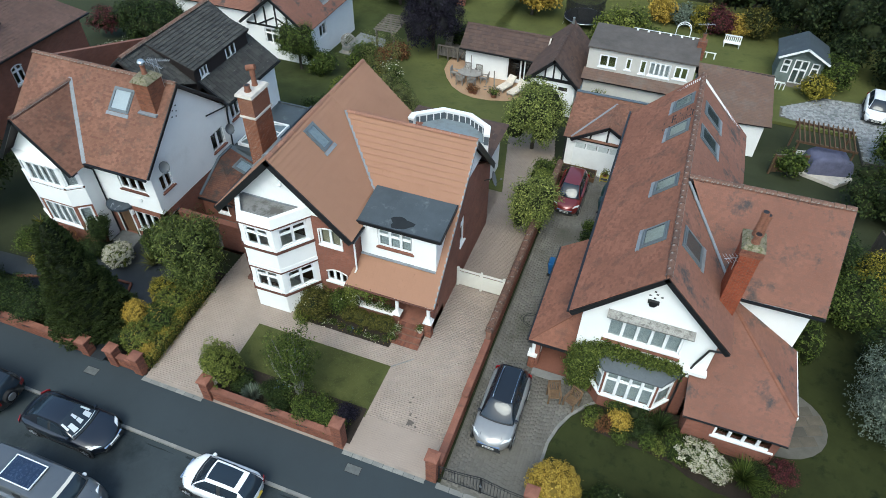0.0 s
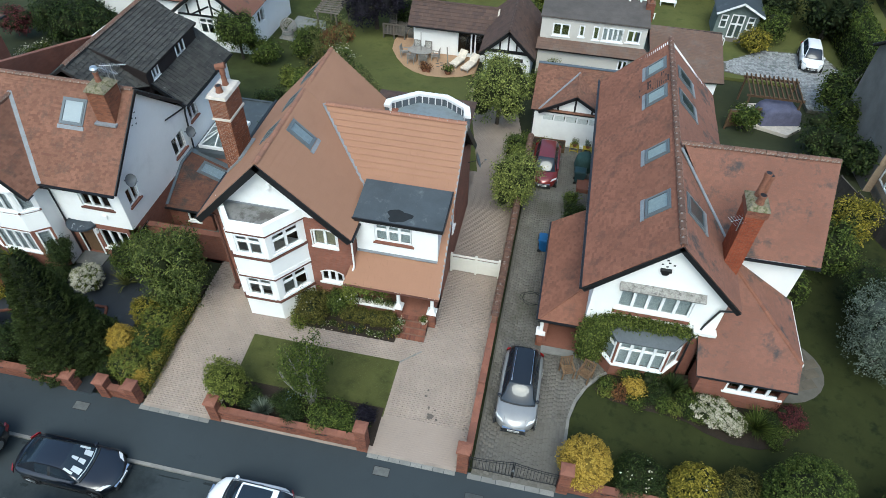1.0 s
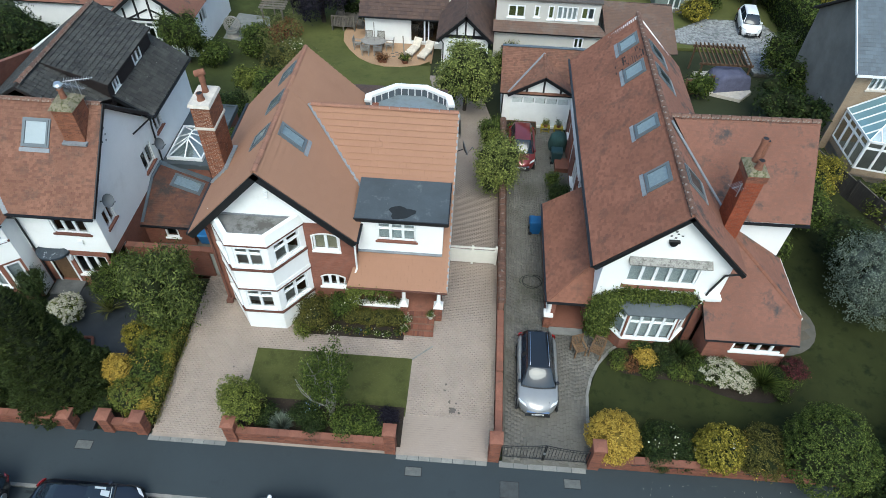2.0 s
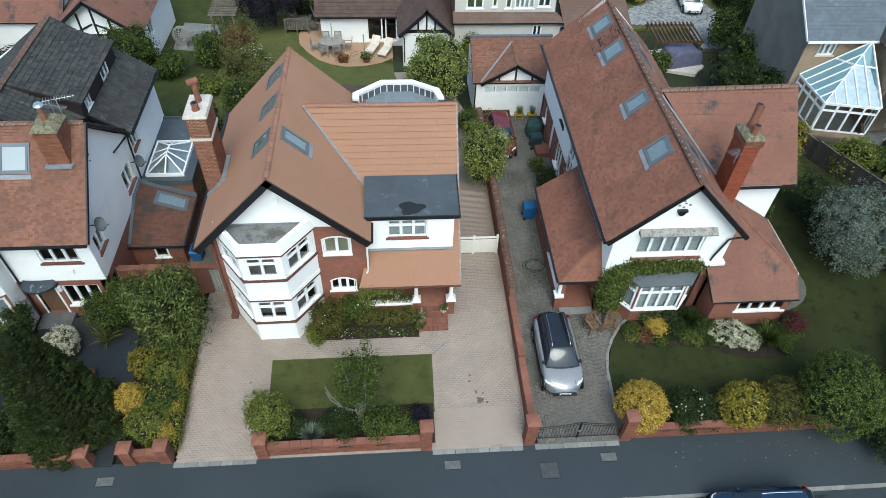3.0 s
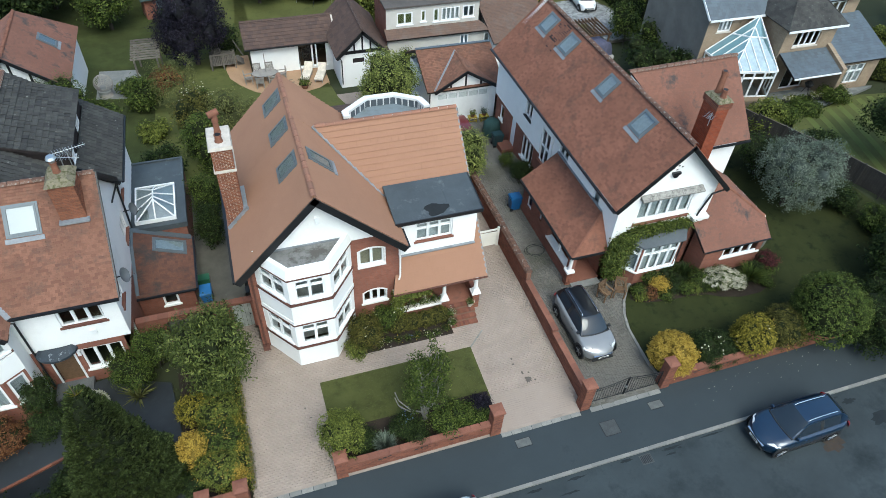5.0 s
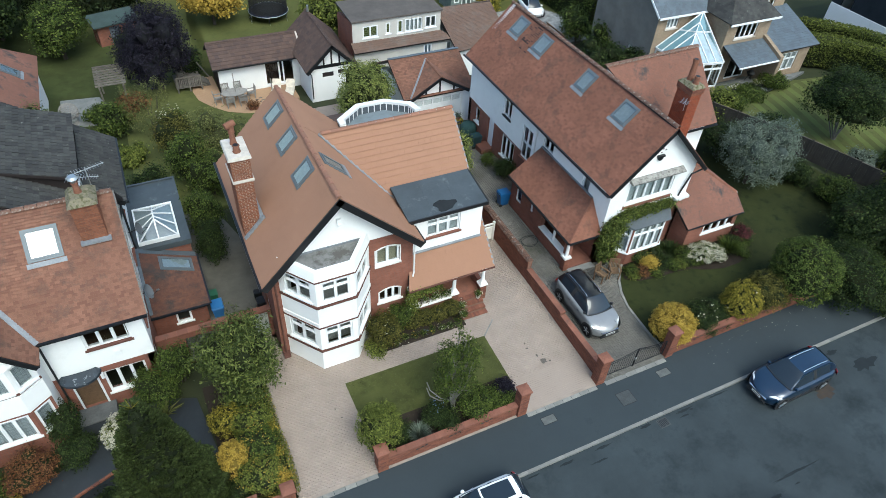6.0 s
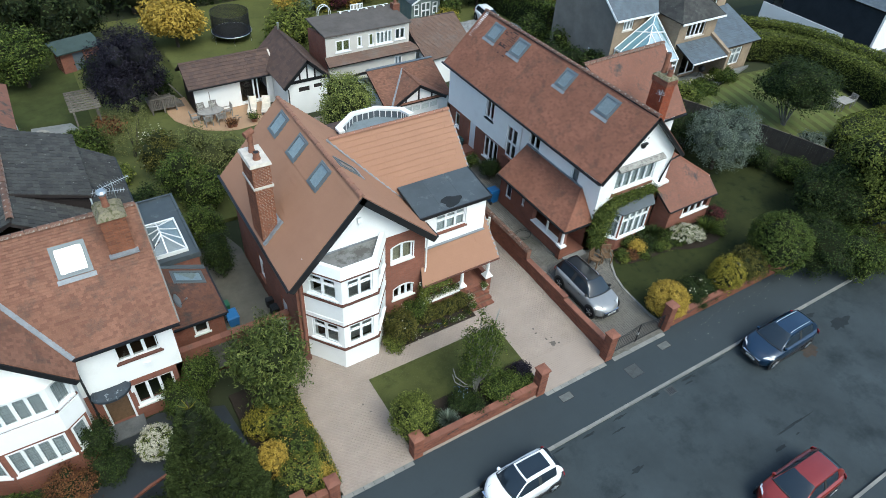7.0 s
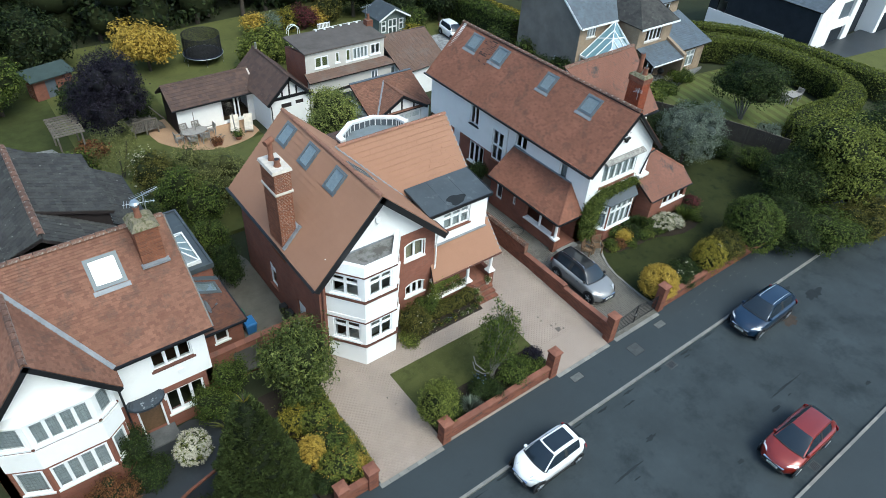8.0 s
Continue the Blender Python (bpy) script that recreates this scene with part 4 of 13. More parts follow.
    slope(h, [(vin[0], cy, cz), (cx, cy, cz), (cx, 27.85, 4.95), (-9.9, 27.85, 4.95)], M_TILE1, 0.29, 0.33, 0.042)
    ridge(h, (vin[0] + 0.1, cy, cz + 0.06), (cx, cy, cz + 0.06), M_RIDGE1)
    part("valley_lead", join(beam((vin[0], vin[1], cz + 0.045), (-10.25, 21.85, zc(21.85) + 0.06), 0.16, 0.05)), M_LEAD, h, "grey lead valley")
    part("verge_lead", join(beam((cx - 0.02, cy, cz + 0.035), (cx - 0.02, 18.85, 2.66), 0.07, 0.12), beam((cx - 0.02, cy, cz + 0.035), (cx - 0.02, 27.85, 4.99), 0.07, 0.12)), M_LEAD, h)
    # bargeboards
    part("bargeboard", join(beam((rx, fy - 0.03, rz - 0.01), (lx - 0.05, fy - 0.03, lz - 0.06), 0.06, 0.30), beam((rx, fy + 0.25, rz - 0.06), (lx, fy + 0.25, lz - 0.1), 0.5, 0.03)), M_BLACK, h, "black bargeboard")
    part("bargeboard", join(beam((rx, fy - 0.03, rz - 0.01), (ex + 0.05, fy - 0.03, ez - 0.06), 0.06, 0.30), beam((rx, fy + 0.25, rz - 0.06), (ex, fy + 0.25, ez - 0.1), 0.5, 0.03)), M_BLACK, h, "black bargeboard")
    part("bargeboard", join(beam((cx + 0.03, cy, cz - 0.06), (cx + 0.03, 27.9, 4.85), 0.05, 0.28)), M_BLACK, h, "black bargeboard")
    part("gutter", join(beam((ex + 0.06, fy, ez - 0.02), (ex + 0.06, 20.0, ez - 0.02), 0.12, 0.1)), M_BLACK, h)
    part("gutter", join(beam((lx - 0.05, fy, lz - 0.02), (lx - 0.05, by, lz - 0.02), 0.12, 0.1)), M_BLACK, h)
    part("gutter", join(beam((-10.85, 18.81, 2.61), (cx, 18.81, 2.61), 0.07, 0.06)), M_BAND, h)
    # roof windows
    for y, w in ((26.9, 0.86), (24.5, 0.84), (21.9, 0.84)):
        roof_window(h, pl_l, (-14.6, y, rz - sl * 0.65), w, 1.02, apron=False, blind=M_NET)
    roof_window(h, pl_r, (-13.22, 22.0, zz(-13.22)), 0.66, 1.15, blind=M_NET)
    # dormer
    dx0, dx1, dy = -10.4, -6.55, 20.05
    df = Frame((dx0, dy), (dx1, dy))
    dw = (dx0 * -1 - 9.5, 4.6, dx0 * -1 - 7.72, 5.7)
    wall("wall_dormer", df, [(0, 3.7), (dx1 - dx0, 3.7), (dx1 - dx0, 5.86), (0, 5.86)], [dw], M_WHITE, h, depth=0.2, label="white-rendered dormer front")
    window(h, df, *dw, 3, 0.32, cloth=M_NET, sill=M_TERRA)
    rs = Frame((dx1, dy), (dx1, 22.3))
    wall("wall_dormer_side", rs, [(0, 3.7), (2.1, 5.9), (0, 5.9)], [], M_WHITE, h, depth=0.2)
    ds = prism([(dx0 - 0.05, 19.98, 5.84), (-6.35, 19.98, 5.84), (-6.35, 22.25, 6.2), (dx0 - 0.05, 22.25, 6.2)], [(dx0 - 0.05, 19.98, 5.98), (-6.35, 19.98, 5.98), (-6.35, 22.25, 6.34), (dx0 - 0.05, 22.25, 6.34)])
    dr = part("dormer_roof", ds, M_FELT, h, "dark felted flat dormer roof with a patch")
    fz = lambda y: 5.98 + (y - 19.98) * 0.36 / 2.27
    n, ring = 18, []
    for i in range(n):
        t = 2 * math.pi * i / n
        rr = 1 + 0.18 * math.sin(3 * t + 1) + 0.1 * math.sin(5 * t)
        x, y = -8.42 + 0.55 * rr * math.cos(t), 20.42 + 0.34 * rr * math.sin(t)
        ring.append((x, max(y, 20.02)))
    part("felt_patch", prism([(x, y, fz(y) - 0.01) for x, y in ring], [(x, y, fz(y) + 0.01) for x, y in ring]), M_FELTP, dr)
    for x in (-9.1, -7.8):
        part("felt_seam", prism([(x - 0.02, 19.99, fz(19.99)), (x + 0.02, 19.99, fz(19.99)), (x + 0.02, 22.2, fz(22.2)), (x - 0.02, 22.2, fz(22.2))], [(x - 0.02, 19.99, fz(19.99) + 0.008), (x + 0.02, 19.99, fz(19.99) + 0.008), (x + 0.02, 22.2, fz(22.2) + 0.008), (x - 0.02, 22.2, fz(22.2) + 0.008)]), M_FELT, dr)
    part("roof_edge", join(box(dx0 - 0.07, 19.92, 5.82, -6.33, 19.98, 6.0), beam((-6.32, 19.94, 6.0), (-6.32, 22.25, 6.36), 0.05, 0.2)), M_BLACK, h, "black dormer fascia")
    part("lead_flashing", beam((dx0, dy - 0.06, zc(dy) + 0.06), (dx1, dy - 0.06, zc(dy) + 0.06), 0.14, 0.04), M_LEAD, h)

    # front windows in brick
    for (x0, z0, x1, z1), rise in ((up_win, 0.14), (lo_win, 0.2)):
        arch_head(h, front, x0, x1, z1 - rise, z1, M_BRICK)
    window(h, front, *up_win, 2, 0, cloth=M_BLIND, sill=M_TRIMW, label="white arched casement window")
    window(h, front, *lo_win, 3, 0, sill=M_TRIMW, label="white arched casement window")
    part("side_frame", join(front.box(up_win[0] - 0.06, up_win[1], -0.02, up_win[0], up_win[3] - 0.14, 0.02), front.box(up_win[2], up_win[1], -0.02, up_win[2] + 0.06, up_win[3] - 0.14, 0.02)), M_TRIMW, h)

    # two-storey canted bay
    P = [(-16.68, F), (-15.52, 17.92), (-13.78, 17.94), (-12.6, F)]
    for i in range(3):
        fr = Frame(P[i], P[i + 1])
        L = fr.length
        m = 0.26 if i != 1 else 0.24
        wins = [(m, 1.72, L - m, 3.0), (m, 4.64, L - m, 5.82)]
        wall("wall_bay", fr, [(0, 0), (L, 0), (L, 5.98), (0, 5.98)], wins, M_WHITE, h, depth=0.22, label="white-rendered bay wall")
        for k, w in enumerate(wins):
            window(h, fr, *w, 2, 0.3, rec=0.06, sill=M_UPVC, label="white two-light casement window", openleaf=(0, -28) if (i == 0 and k == 1) else None)
        for z0, z1, o in ((1.46, 1.58, 0.07), (3.06, 3.13, 0.05), (4.38, 4.5, 0.07), (5.93, 6.0, 0.06)):
            part("string_course", fr.box(-0.03, z0, -0.05, L + 0.03, z1, o), M_BAND, h, "dull brown string course")
        for zc0, zc1 in ((3.13, 3.35), (4.2, 4.38)):
            part("render_band", fr.box(-0.01, zc0, -0.05, L + 0.01, zc1, 0.025), M_WHITE, h)
    C = (-14.65, 19.2)

    def inset(p, k):
        return (p[0] + (C[0] - p[0]) * k, p[1] + (C[1] - p[1]) * k)
    out_, inn = [inset(p, -0.03) for p in P], [inset(p, 0.16) for p in P]
    for i in range(3):
        q = [out_[i], out_[i + 1], inn[i + 1], inn[i]]
        q2 = [inset(P[i], 0.03), inset(P[i + 1], 0.03), inn[i + 1], inn[i]]
        part("parapet", prism([(x, y, 6.0) for x, y in q], [(x, y, 6.5) for x, y in q2]), M_WHITE, h, "white bay parapet")
    lead_roof = [inset(p, 0.12) for p in P]
    part("bay_roof", prism([(x, y, 6.1) for x, y in lead_roof], [(x, y, 6.2 + 0.06 * (y > 19)) for x, y in lead_roof]), M_LEADROOF, h, "grey flat bay roof with a damp patch")
    part("bay_flashing", box(-16.2, F - 0.05, 6.2, -13.0, F + 0.01, 6.34), M_LEAD, h)
    part("downpipe", join(pipe([(-16.9, F - 0.08, 0.25), (-16.9, F - 0.08, 5.3), (-17.3, F - 0.08, 5.5)], 0.05), box(-17.05, F - 0.3, 0.1, -16.75, F - 0.02, 0.42)), M_BAND, h, "brown downpipe")
    part("security_light", join(box(-13.98, F - 0.12, 7.5, -13.8, F, 7.75), box(-13.95, F - 0.2, 7.42, -13.83, F - 0.06, 7.5)), M_UPVC, h, "white security light")
    part("gable_vent", join(box(-14.05, F - 0.05, 8.4, -13.95, F, 8.5), box(-13.9, F - 0.05, 8.3, -13.8, F, 8.4)), M_BLACK, h)
    part("downpipe", pipe([(-10.3, F - 0.1, 5.45), (-10.4, F - 0.08, 5.0), (-10.4, F - 0.08, 3.3), (-10.62, 19.2, 2.75)], 0.045), M_TRIMW, h, "white downpipe")

    # porch
    py = 19.15
    bk = Frame((E2, 20.9), (-6.5, 20.9))
    wall("wall_porch", bk, [(0, 0), (3.95, 0), (3.95, 4.4), (0, 4.4)], [(2.45, 0.8, 3.45, 2.85), (0.5, 1.5, 2.0, 2.8)], M_BRICK, h)
    window(h, bk, 0.5, 1.5, 2.0, 2.8, 3, 0.3, sill=M_TRIMW)
    door = part("front_door", bk.box(2.5, 0.8, -0.15, 3.4, 2.8, -0.1), M_WOODB, h, "dark wooden front door")
    part("door_frame", join(bk.box(2.4, 0.8, -0.12, 2.5, 2.85, 0.02), bk.box(3.4, 0.8, -0.12, 3.5, 2.85, 0.02), bk.box(2.4, 2.78, -0.12, 3.5, 2.88, 0.02)), M_UPVC, h)
    part("door_glass", bk.box(2.75, 1.9, -0.1, 3.15, 2.6, -0.09), M_GLASS, door)
    part("porch_floor", box(-10.4, 19.1, 0, -6.5, 20.9, 0.78), M_TERRA, h, "red tiled porch floor")
    for x0, x1 in ((-10.78, -10.45), (-8.42, -8.08), (-6.78, -6.42)):
        bricks(h, x0, 18.98, x1, 19.32, 0.1, 1.22, core=M_MORTARD, name="porch_pier")
        part("pier_cap", join(box(x0 - 0.05, 18.93, 1.22, x1 + 0.05, 19.37, 1.30), prism([(x0 - 0.02, 18.96, 1.30), (x1 + 0.02, 18.96, 1.30), (x1 + 0.02, 19.34, 1.30), (x0 - 0.02, 19.34, 1.30)], [(x0 + 0.08, 19.06, 1.52), (x1 - 0.08, 19.06, 1.52), (x1 - 0.08, 19.24, 1.52), (x0 + 0.08, 19.24, 1.52)])), M_TRIMW, h)
        xm = (x0 + x1) / 2
        part("column", join(tube((xm, py, 1.52), (xm, py, 2.3), 0.10, 0.085, 14), box(xm - 0.15, py - 0.15, 2.3, xm + 0.15, py + 0.15, 2.42)), M_TRIMW, h, "white painted column")
    part("porch_beam", box(-10.8, py - 0.1, 2.42, -6.4, py + 0.1, 2.55), M_TRIMW, h)
    part("porch_wall", box(-10.45, 19.05, 0.1, -8.42, 19.25, 1.02), M_BRICK, h)
    part("porch_coping", box(-10.47, 18.98, 1.02, -8.4, 19.32, 1.12), M_TRIMW, h, "white painted coping", bevel=0.012)
    part("porch_side_wall", box(-6.72, 19.32, 0.0, -6.5, 20.3, 1.3), M_BRICK, h)
    # brick steps
    for i in range(4):
        y0 = 18.05 + i * 0.27
        st = part("porch_step", box(-8.08, y0, 0.05, -6.76, 19.12, 0.27 + i * 0.165 - 0.02), M_MORTARD, h, "red brick step")
        n = 12
        for k in range(n):
            w = 1.32 / n
            gv = box(-8.08 + k * w + 0.005, y0 - 0.01, 0.27 + i * 0.165 - 0.09, -8.08 + (k + 1) * w - 0.005, y0 + 0.22, 0.27 + i * 0.165)
            part("brick", gv, M_BRICKP, st)
    # chimney
    ch = bricks(h, -17.4, 22.12, -16.64, 23.48, 4.7, 8.58, M_BRICKC, most=0, name="chimney")
    bricks(h, -17.42, 22.1, -16.62, 23.5, 8.7, 9.72, M_BRICKC, most=260, name="chimney_head")
    part("stone_band", box(-17.47, 22.05, 8.58, -16.57, 23.55, 8.7), M_STONE, h, "pale stone band", bevel=0.015)
    part("chimney_cap", prism([(-17.5, 22.02, 9.72), (-16.54, 22.02, 9.72), (-16.54, 23.58, 9.72), (-17.5, 23.58, 9.72)], [(-17.46, 22.06, 9.86), (-16.58, 22.06, 9.86), (-16.58, 23.54, 9.86), (-17.46, 23.54, 9.86)]), M_STONE, h, "pale cement cap")
    chimney_pot(h, -17.02, 22.5, 9.86, 0.32, 0.15)
    pot = chimney_pot(h, -17.02, 23.1, 9.86, 0.62, 0.13)
    part("cowl", join(tube((-17.02, 23.1, 10.48), (-17.02, 23.1, 10.72), 0.13, 0.13, 12), tube((-17.25, 23.02, 10.74), (-16.85, 23.15, 10.82), 0.14, 0.14, 12)), M_POT, pot)
    lo = lambda x: rz - sl * (rx - x)
    part("chimney_flashing", join(beam((-17.46, 22.02, lo(-17.46) + 0.12), (-16.5, 22.02, lo(-16.5) + 0.12), 0.16, 0.12), beam((-16.56, 22.0, lo(-16.56) + 0.1), (-16.56, 23.6, lo(-16.56) + 0.1), 0.2, 0.1)), M_LEAD, h, "stepped lead flashing")
    # rear bay with a ponded flat roof
    R = [(-6.55, 27.6), (-6.75, 28.4), (-8.05, 29.2), (-9.65, 29.2), (-11.05, 28.1), (-11.05, 27.6)]
    part("rear_bay", prism([(x, y, -0.2) for x, y in R], [(x, y, 6.15) for x, y in R]), M_WHITE, h, "white-rendered rear bay")
    part("rear_bay_roof", prism([(x, y, 6.151) for x, y in R], [(x, y, 6.2) for x, y in R]), M_WETROOF, h, "wet grey flat roof")
    c2 = (-8.8, 27.4)
    ins = lambda p, k: (p[0] + (c2[0] - p[0]) * k, p[1] + (c2[1] - p[1]) * k)
    for i in range(5):
        A, Bq = R[i], R[i + 1]
        q = [ins(A, -0.02), ins(Bq, -0.02), ins(Bq, 0.13), ins(A, 0.13)]
        part("parapet", prism([(x, y, 6.62) for x, y in q], [(x, y, 6.76) for x, y in q]), M_UPVC, h, "white parapet coping")
        q = [ins(A, 0.0), ins(Bq, 0.0), ins(Bq, 0.11), ins(A, 0.11)]
        part("parapet_wall", prism([(x, y, 6.1) for x, y in q], [(x, y, 6.62) for x, y in q]), M_SLATEB, h)
        for k in range(4):
            t = (k + 0.5) / 4
            g0 = ins((A[0] + (Bq[0] - A[0]) * t, A[1] + (Bq[1] - A[1]) * t), 0.115)
            part("peeling_strip", tube((g0[0], g0[1], 6.22), (g0[0], g0[1] + 0.01, 6.62), 0.02 + 0.012 * (k % 2), 0.03, 6), M_UPVC, h)
    # low rear room under a brown hipped roof
    x0, x1, y0, y1, ze, zt = -13.4, -7.2, 28.4, 34.6, 2.9, 4.25
    part("rear_room", box(x0 + 0.4, y0, -0.8, x1 - 0.4, y1 - 0.4, ze - 0.1), M_WHITE, h)
    ym, xm = 32.0, (x0 + x1) / 2
    for pts in ([(x0, y1, ze), (x1, y1, ze), (xm, ym, zt)], [(x0, y0, ze), (x0, y1, ze), (xm, ym, zt), (xm, y0, zt)], [(x1, y1, ze), (x1, y0, ze), (xm, y0, zt), (xm, ym, zt)]):
        slope(h, pts, M_TILEBR, 0.3, 0.3, 0.025)
    ridge(h, (xm, y0, zt + 0.03), (xm, ym, zt + 0.03), M_RIDGE1)
    part("upper_floor", box(W + 0.3, F + 0.3, 3.2, -6.8, B - 0.3, 3.4), M_WOODB, h)
    part("ground_floor", box(W + 0.3, F + 0.3, 0.5, -6.8, B - 0.3, 0.7), M_WOODB, h)
    return h


H1 = house_one()
satellite_dish(-6.35, 26.6, 4.6, (1, 0.2, 0.35))

# ---- the long white house with the red clay roof ----
def house_two():
    h = thing("house", "white-rendered house with a long weathered red clay roof", "house", (3.0, 26.0, 0.2), "houses")
    rx, rz, lx, lz, ex, ez = 3.15, 8.72, -0.08, 5.45, 6.3, 5.55
    fy, by = 18.6, 34.8
    sl, sr = (rz - lz) / (rx - lx), (rz - ez) / (ex - rx)
    zl = lambda x: rz - sl * (rx - x) - 0.18
    zr = lambda x: rz - sr * (x - rx) - 0.18
    W, E, F, B = 0.45, 5.85, 19.0, 34.6
    front = Frame((W, F), (E, F))
    a = lambda x: x - W
    upw = (a(1.55), 4.12, a(4.6), 5.55)
    wall("wall_front_upper", front, [(0, 2.95), (E - W, 2.95), (E - W, zr(E)), (a(rx), zl(rx)), (0, zl(W))], [upw], M_WHITE, h, label="white-rendered gable front")
    wall("wall_front_lower", front, [(0, 0), (E - W, 0), (E - W, 2.95), (0, 2.95)], [(a(1.6), 0.95, a(4.9), 2.8)], M_BRICK, h, out=-0.004, label="red-brick lower front")
    window(h, front, *upw, 5, 0, cloth=M_NET, sill=M_TRIMW, label="white five-light window with net curtains")
    part("brick_panel", front.box(upw[0] - 0.1, 3.78, -0.05, upw[2] + 0.1, 4.04, 0.03), M_BRICK, h)
    part("window_canopy", prism([front.at(upw[0] - 0.12, 5.58, 0), front.at(upw[2] + 0.3, 5.58, 0), front.at(upw[2] + 0.3, 5.58, 0.32), front.at(upw[0] - 0.12, 5.58, 0.32)], [front.at(upw[0] - 0.12, 5.82, 0), front.at(upw[2] + 0.3, 5.82, 0), front.at(upw[2] + 0.3, 5.66, 0.34), front.at(upw[0] - 0.12, 5.66, 0.34)]), surface("flaking_painted_wood", (0.42, 0.41, 0.38), (0.25, 0.24, 0.22), 18, 4, 0.9, 0.35, stain=((0.16, 0.15, 0.14), 6.0, 0.5, 0.62)), h, "flaking grey wooden window canopy")
    # pigeon holes in the gable
    for dx, dz in ((-0.2, 0.3), (0.05, 0.42), (0.25, 0.32), (0.0, 0.2), (-0.05, 0.55)):
        part("gable_hole", front.box(a(2.98 + dx) - 0.045, 6.85 + dz, 0.0, a(2.98 + dx) + 0.045, 6.92 + dz, 0.012), M_BLACK, h)
    part("owl_hole", join(tube(front.at(a(2.97), 6.8, 0.0), front.at(a(2.97), 6.8, 0.1), 0.16, 0.16, 12), front.box(a(2.97) - 0.22, 6.86, 0, a(2.97) + 0.22, 6.97, 0.14)), M_BLACK, h)
    part("white_ledge", box(4.95, 18.7, 3.55, 5.9, 19.0, 3.72), M_TRIMW, h)
    part("downpipe", join(pipe([(6.2, 18.75, 5.4), (5.6, 18.85, 5.15), (5.3, 18.9, 4.0), (5.2, 18.9, 3.4), (5.05, 18.9, 2.9), (5.05, 18.9, 0.2)], 0.05), pipe([(4.6, 18.9, 3.35), (5.2, 18.9, 3.35)], 0.04)), M_BLACK, h, "black downpipe")
    # left wall
    left = Frame((W, B), (W, F))
    o = lambda y: B - y
    holes = [(o(30.05), 3.5, o(29.15), 4.9), (o(27.6), 1.95, o(26.5), 4.2), (o(25.4), 3.95, o(24.35), 4.95), (o(21.4), 3.75, o(20.75), 4.9), (o(31.8), 0.25, o(31.0), 2.3), (o(29.9), 0.6, o(28.3), 2.2), (o(33.6), 1.0, o(33.0), 2.1)]
    up_h, lo_h = [x for x in holes if x[1] > 2.6], [x for x in holes if x[1] < 2.6]
    tall = (o(27.6), 1.95, o(26.5), 4.2)
    wall("wall_left_upper", left, [(0, 2.3), (B - F, 2.3), (B - F, zl(W)), (0, zl(W))], up_h + [tall], M_WHITE, h, label="white-rendered side wall")
    wall("wall_left_lower", left, [(0, -0.6), (B - F, -0.6), (B - F, 2.3), (0, 2.3)], lo_h, M_BRICK, h, out=-0.004, label="red-brick lower side wall")
    window(h, left, *holes[0], 2, 0, sill=M_SLATE, label="white side window")
    window(h, left, *tall, 2, 0.5, sill=M_BRICK, label="tall white stair window", lead=True)
    window(h, left, *holes[2], 2, 0, sill=M_SLATE)
    window(h, left, *holes[3], 1, 0, cloth=M_NET, sill=M_SLATE)
    window(h, left, *holes[5], 3, 0, sill=M_TRIMW)
    window(h, left, *holes[6], 1, 0, sill=M_TRIMW)
    part("back_door", left.box(holes[4][0], holes[4][1], -0.2, holes[4][2], holes[4][3], -0.12), M_UPVC, h, "white back door")
    part("doorstep", box(-0.35, 30.9, -0.1, 0.45, 31.9, 0.32), M_TERRA, h)
    part("downpipe", pipe([(0.38, 26.1, 5.3), (0.38, 26.1, 2.2)], 0.045), M_TRIMW, h)
    right = Frame((E, F), (E, B))
    wall("wall_right", right, [(0, -0.5), (B - F, -0.5), (B - F, zr(E)), (0, zr(E))], [], M_WHITE, h)
    bf = Frame((E, B), (W, B))
    wall("wall_back", bf, [(0, -0.8), (E - W, -0.8), (E - W, zl(W)), (E - rx, zl(rx)), (0, zr(E))], [], M_WHITE, h)
    # roof
    pl_l, _ = slope(h, [(lx, fy, lz + 0.04), (rx, fy, rz), (rx, by, rz - 0.22), (lx, by, lz - 0.14)], M_TILE2, 0.125, 0.175, 0.031, label="weathered red clay tiles", jitter=0.006)
    wrx, wz = 9.8, 9.0
    pl_r, _ = slope(h, [(rx, fy, rz), (ex, fy, ez), (ex, 21.7, ez), (rx + 0.1, 24.85, rz - 0.1), (rx, 24.85, rz)], M_TILE2B, 0.125, 0.175, 0.023, jitter=0.006)
    pl_r2, _ = slope(h, [(rx, 24.85, rz), (rx + 0.1, 24.85, rz - 0.1), (ex, 28.0, ez), (ex, by, ez - 0.2), (rx, by, rz - 0.22)], M_TILE2B, 0.125, 0.175, 0.023, jitter=0.006)
    ridge(h, (rx, fy, rz + 0.06), (rx, by, rz - 0.16), M_RIDGE, r=0.15)
    # wing
    wey = 21.75
    slope(h, [(rx + 0.2, 24.9, wz - 0.15), (ex - 0.3, wey, 5.62), (wrx, wey, 5.7), (wrx, 24.9, wz)], M_TILE2B, 0.125, 0.175, 0.023, jitter=0.006)
    slope(h, [(rx + 0.2, 24.9, wz - 0.15), (wrx, 24.9, wz), (wrx, 28.05, 5.7), (ex - 0.3, 28.05, 5.62)], M_TILE2B, 0.125, 0.175, 0.023, jitter=0.006)
    ridge(h, (rx + 0.1, 24.9, wz - 0.1), (wrx, 24.9, wz + 0.05), M_RIDGE, r=0.15)
    part("valley_lead", beam((rx + 0.15, 24.7, wz - 0.25), (ex - 0.1, 21.75, 5.75), 0.12, 0.05), M_LEAD, h)
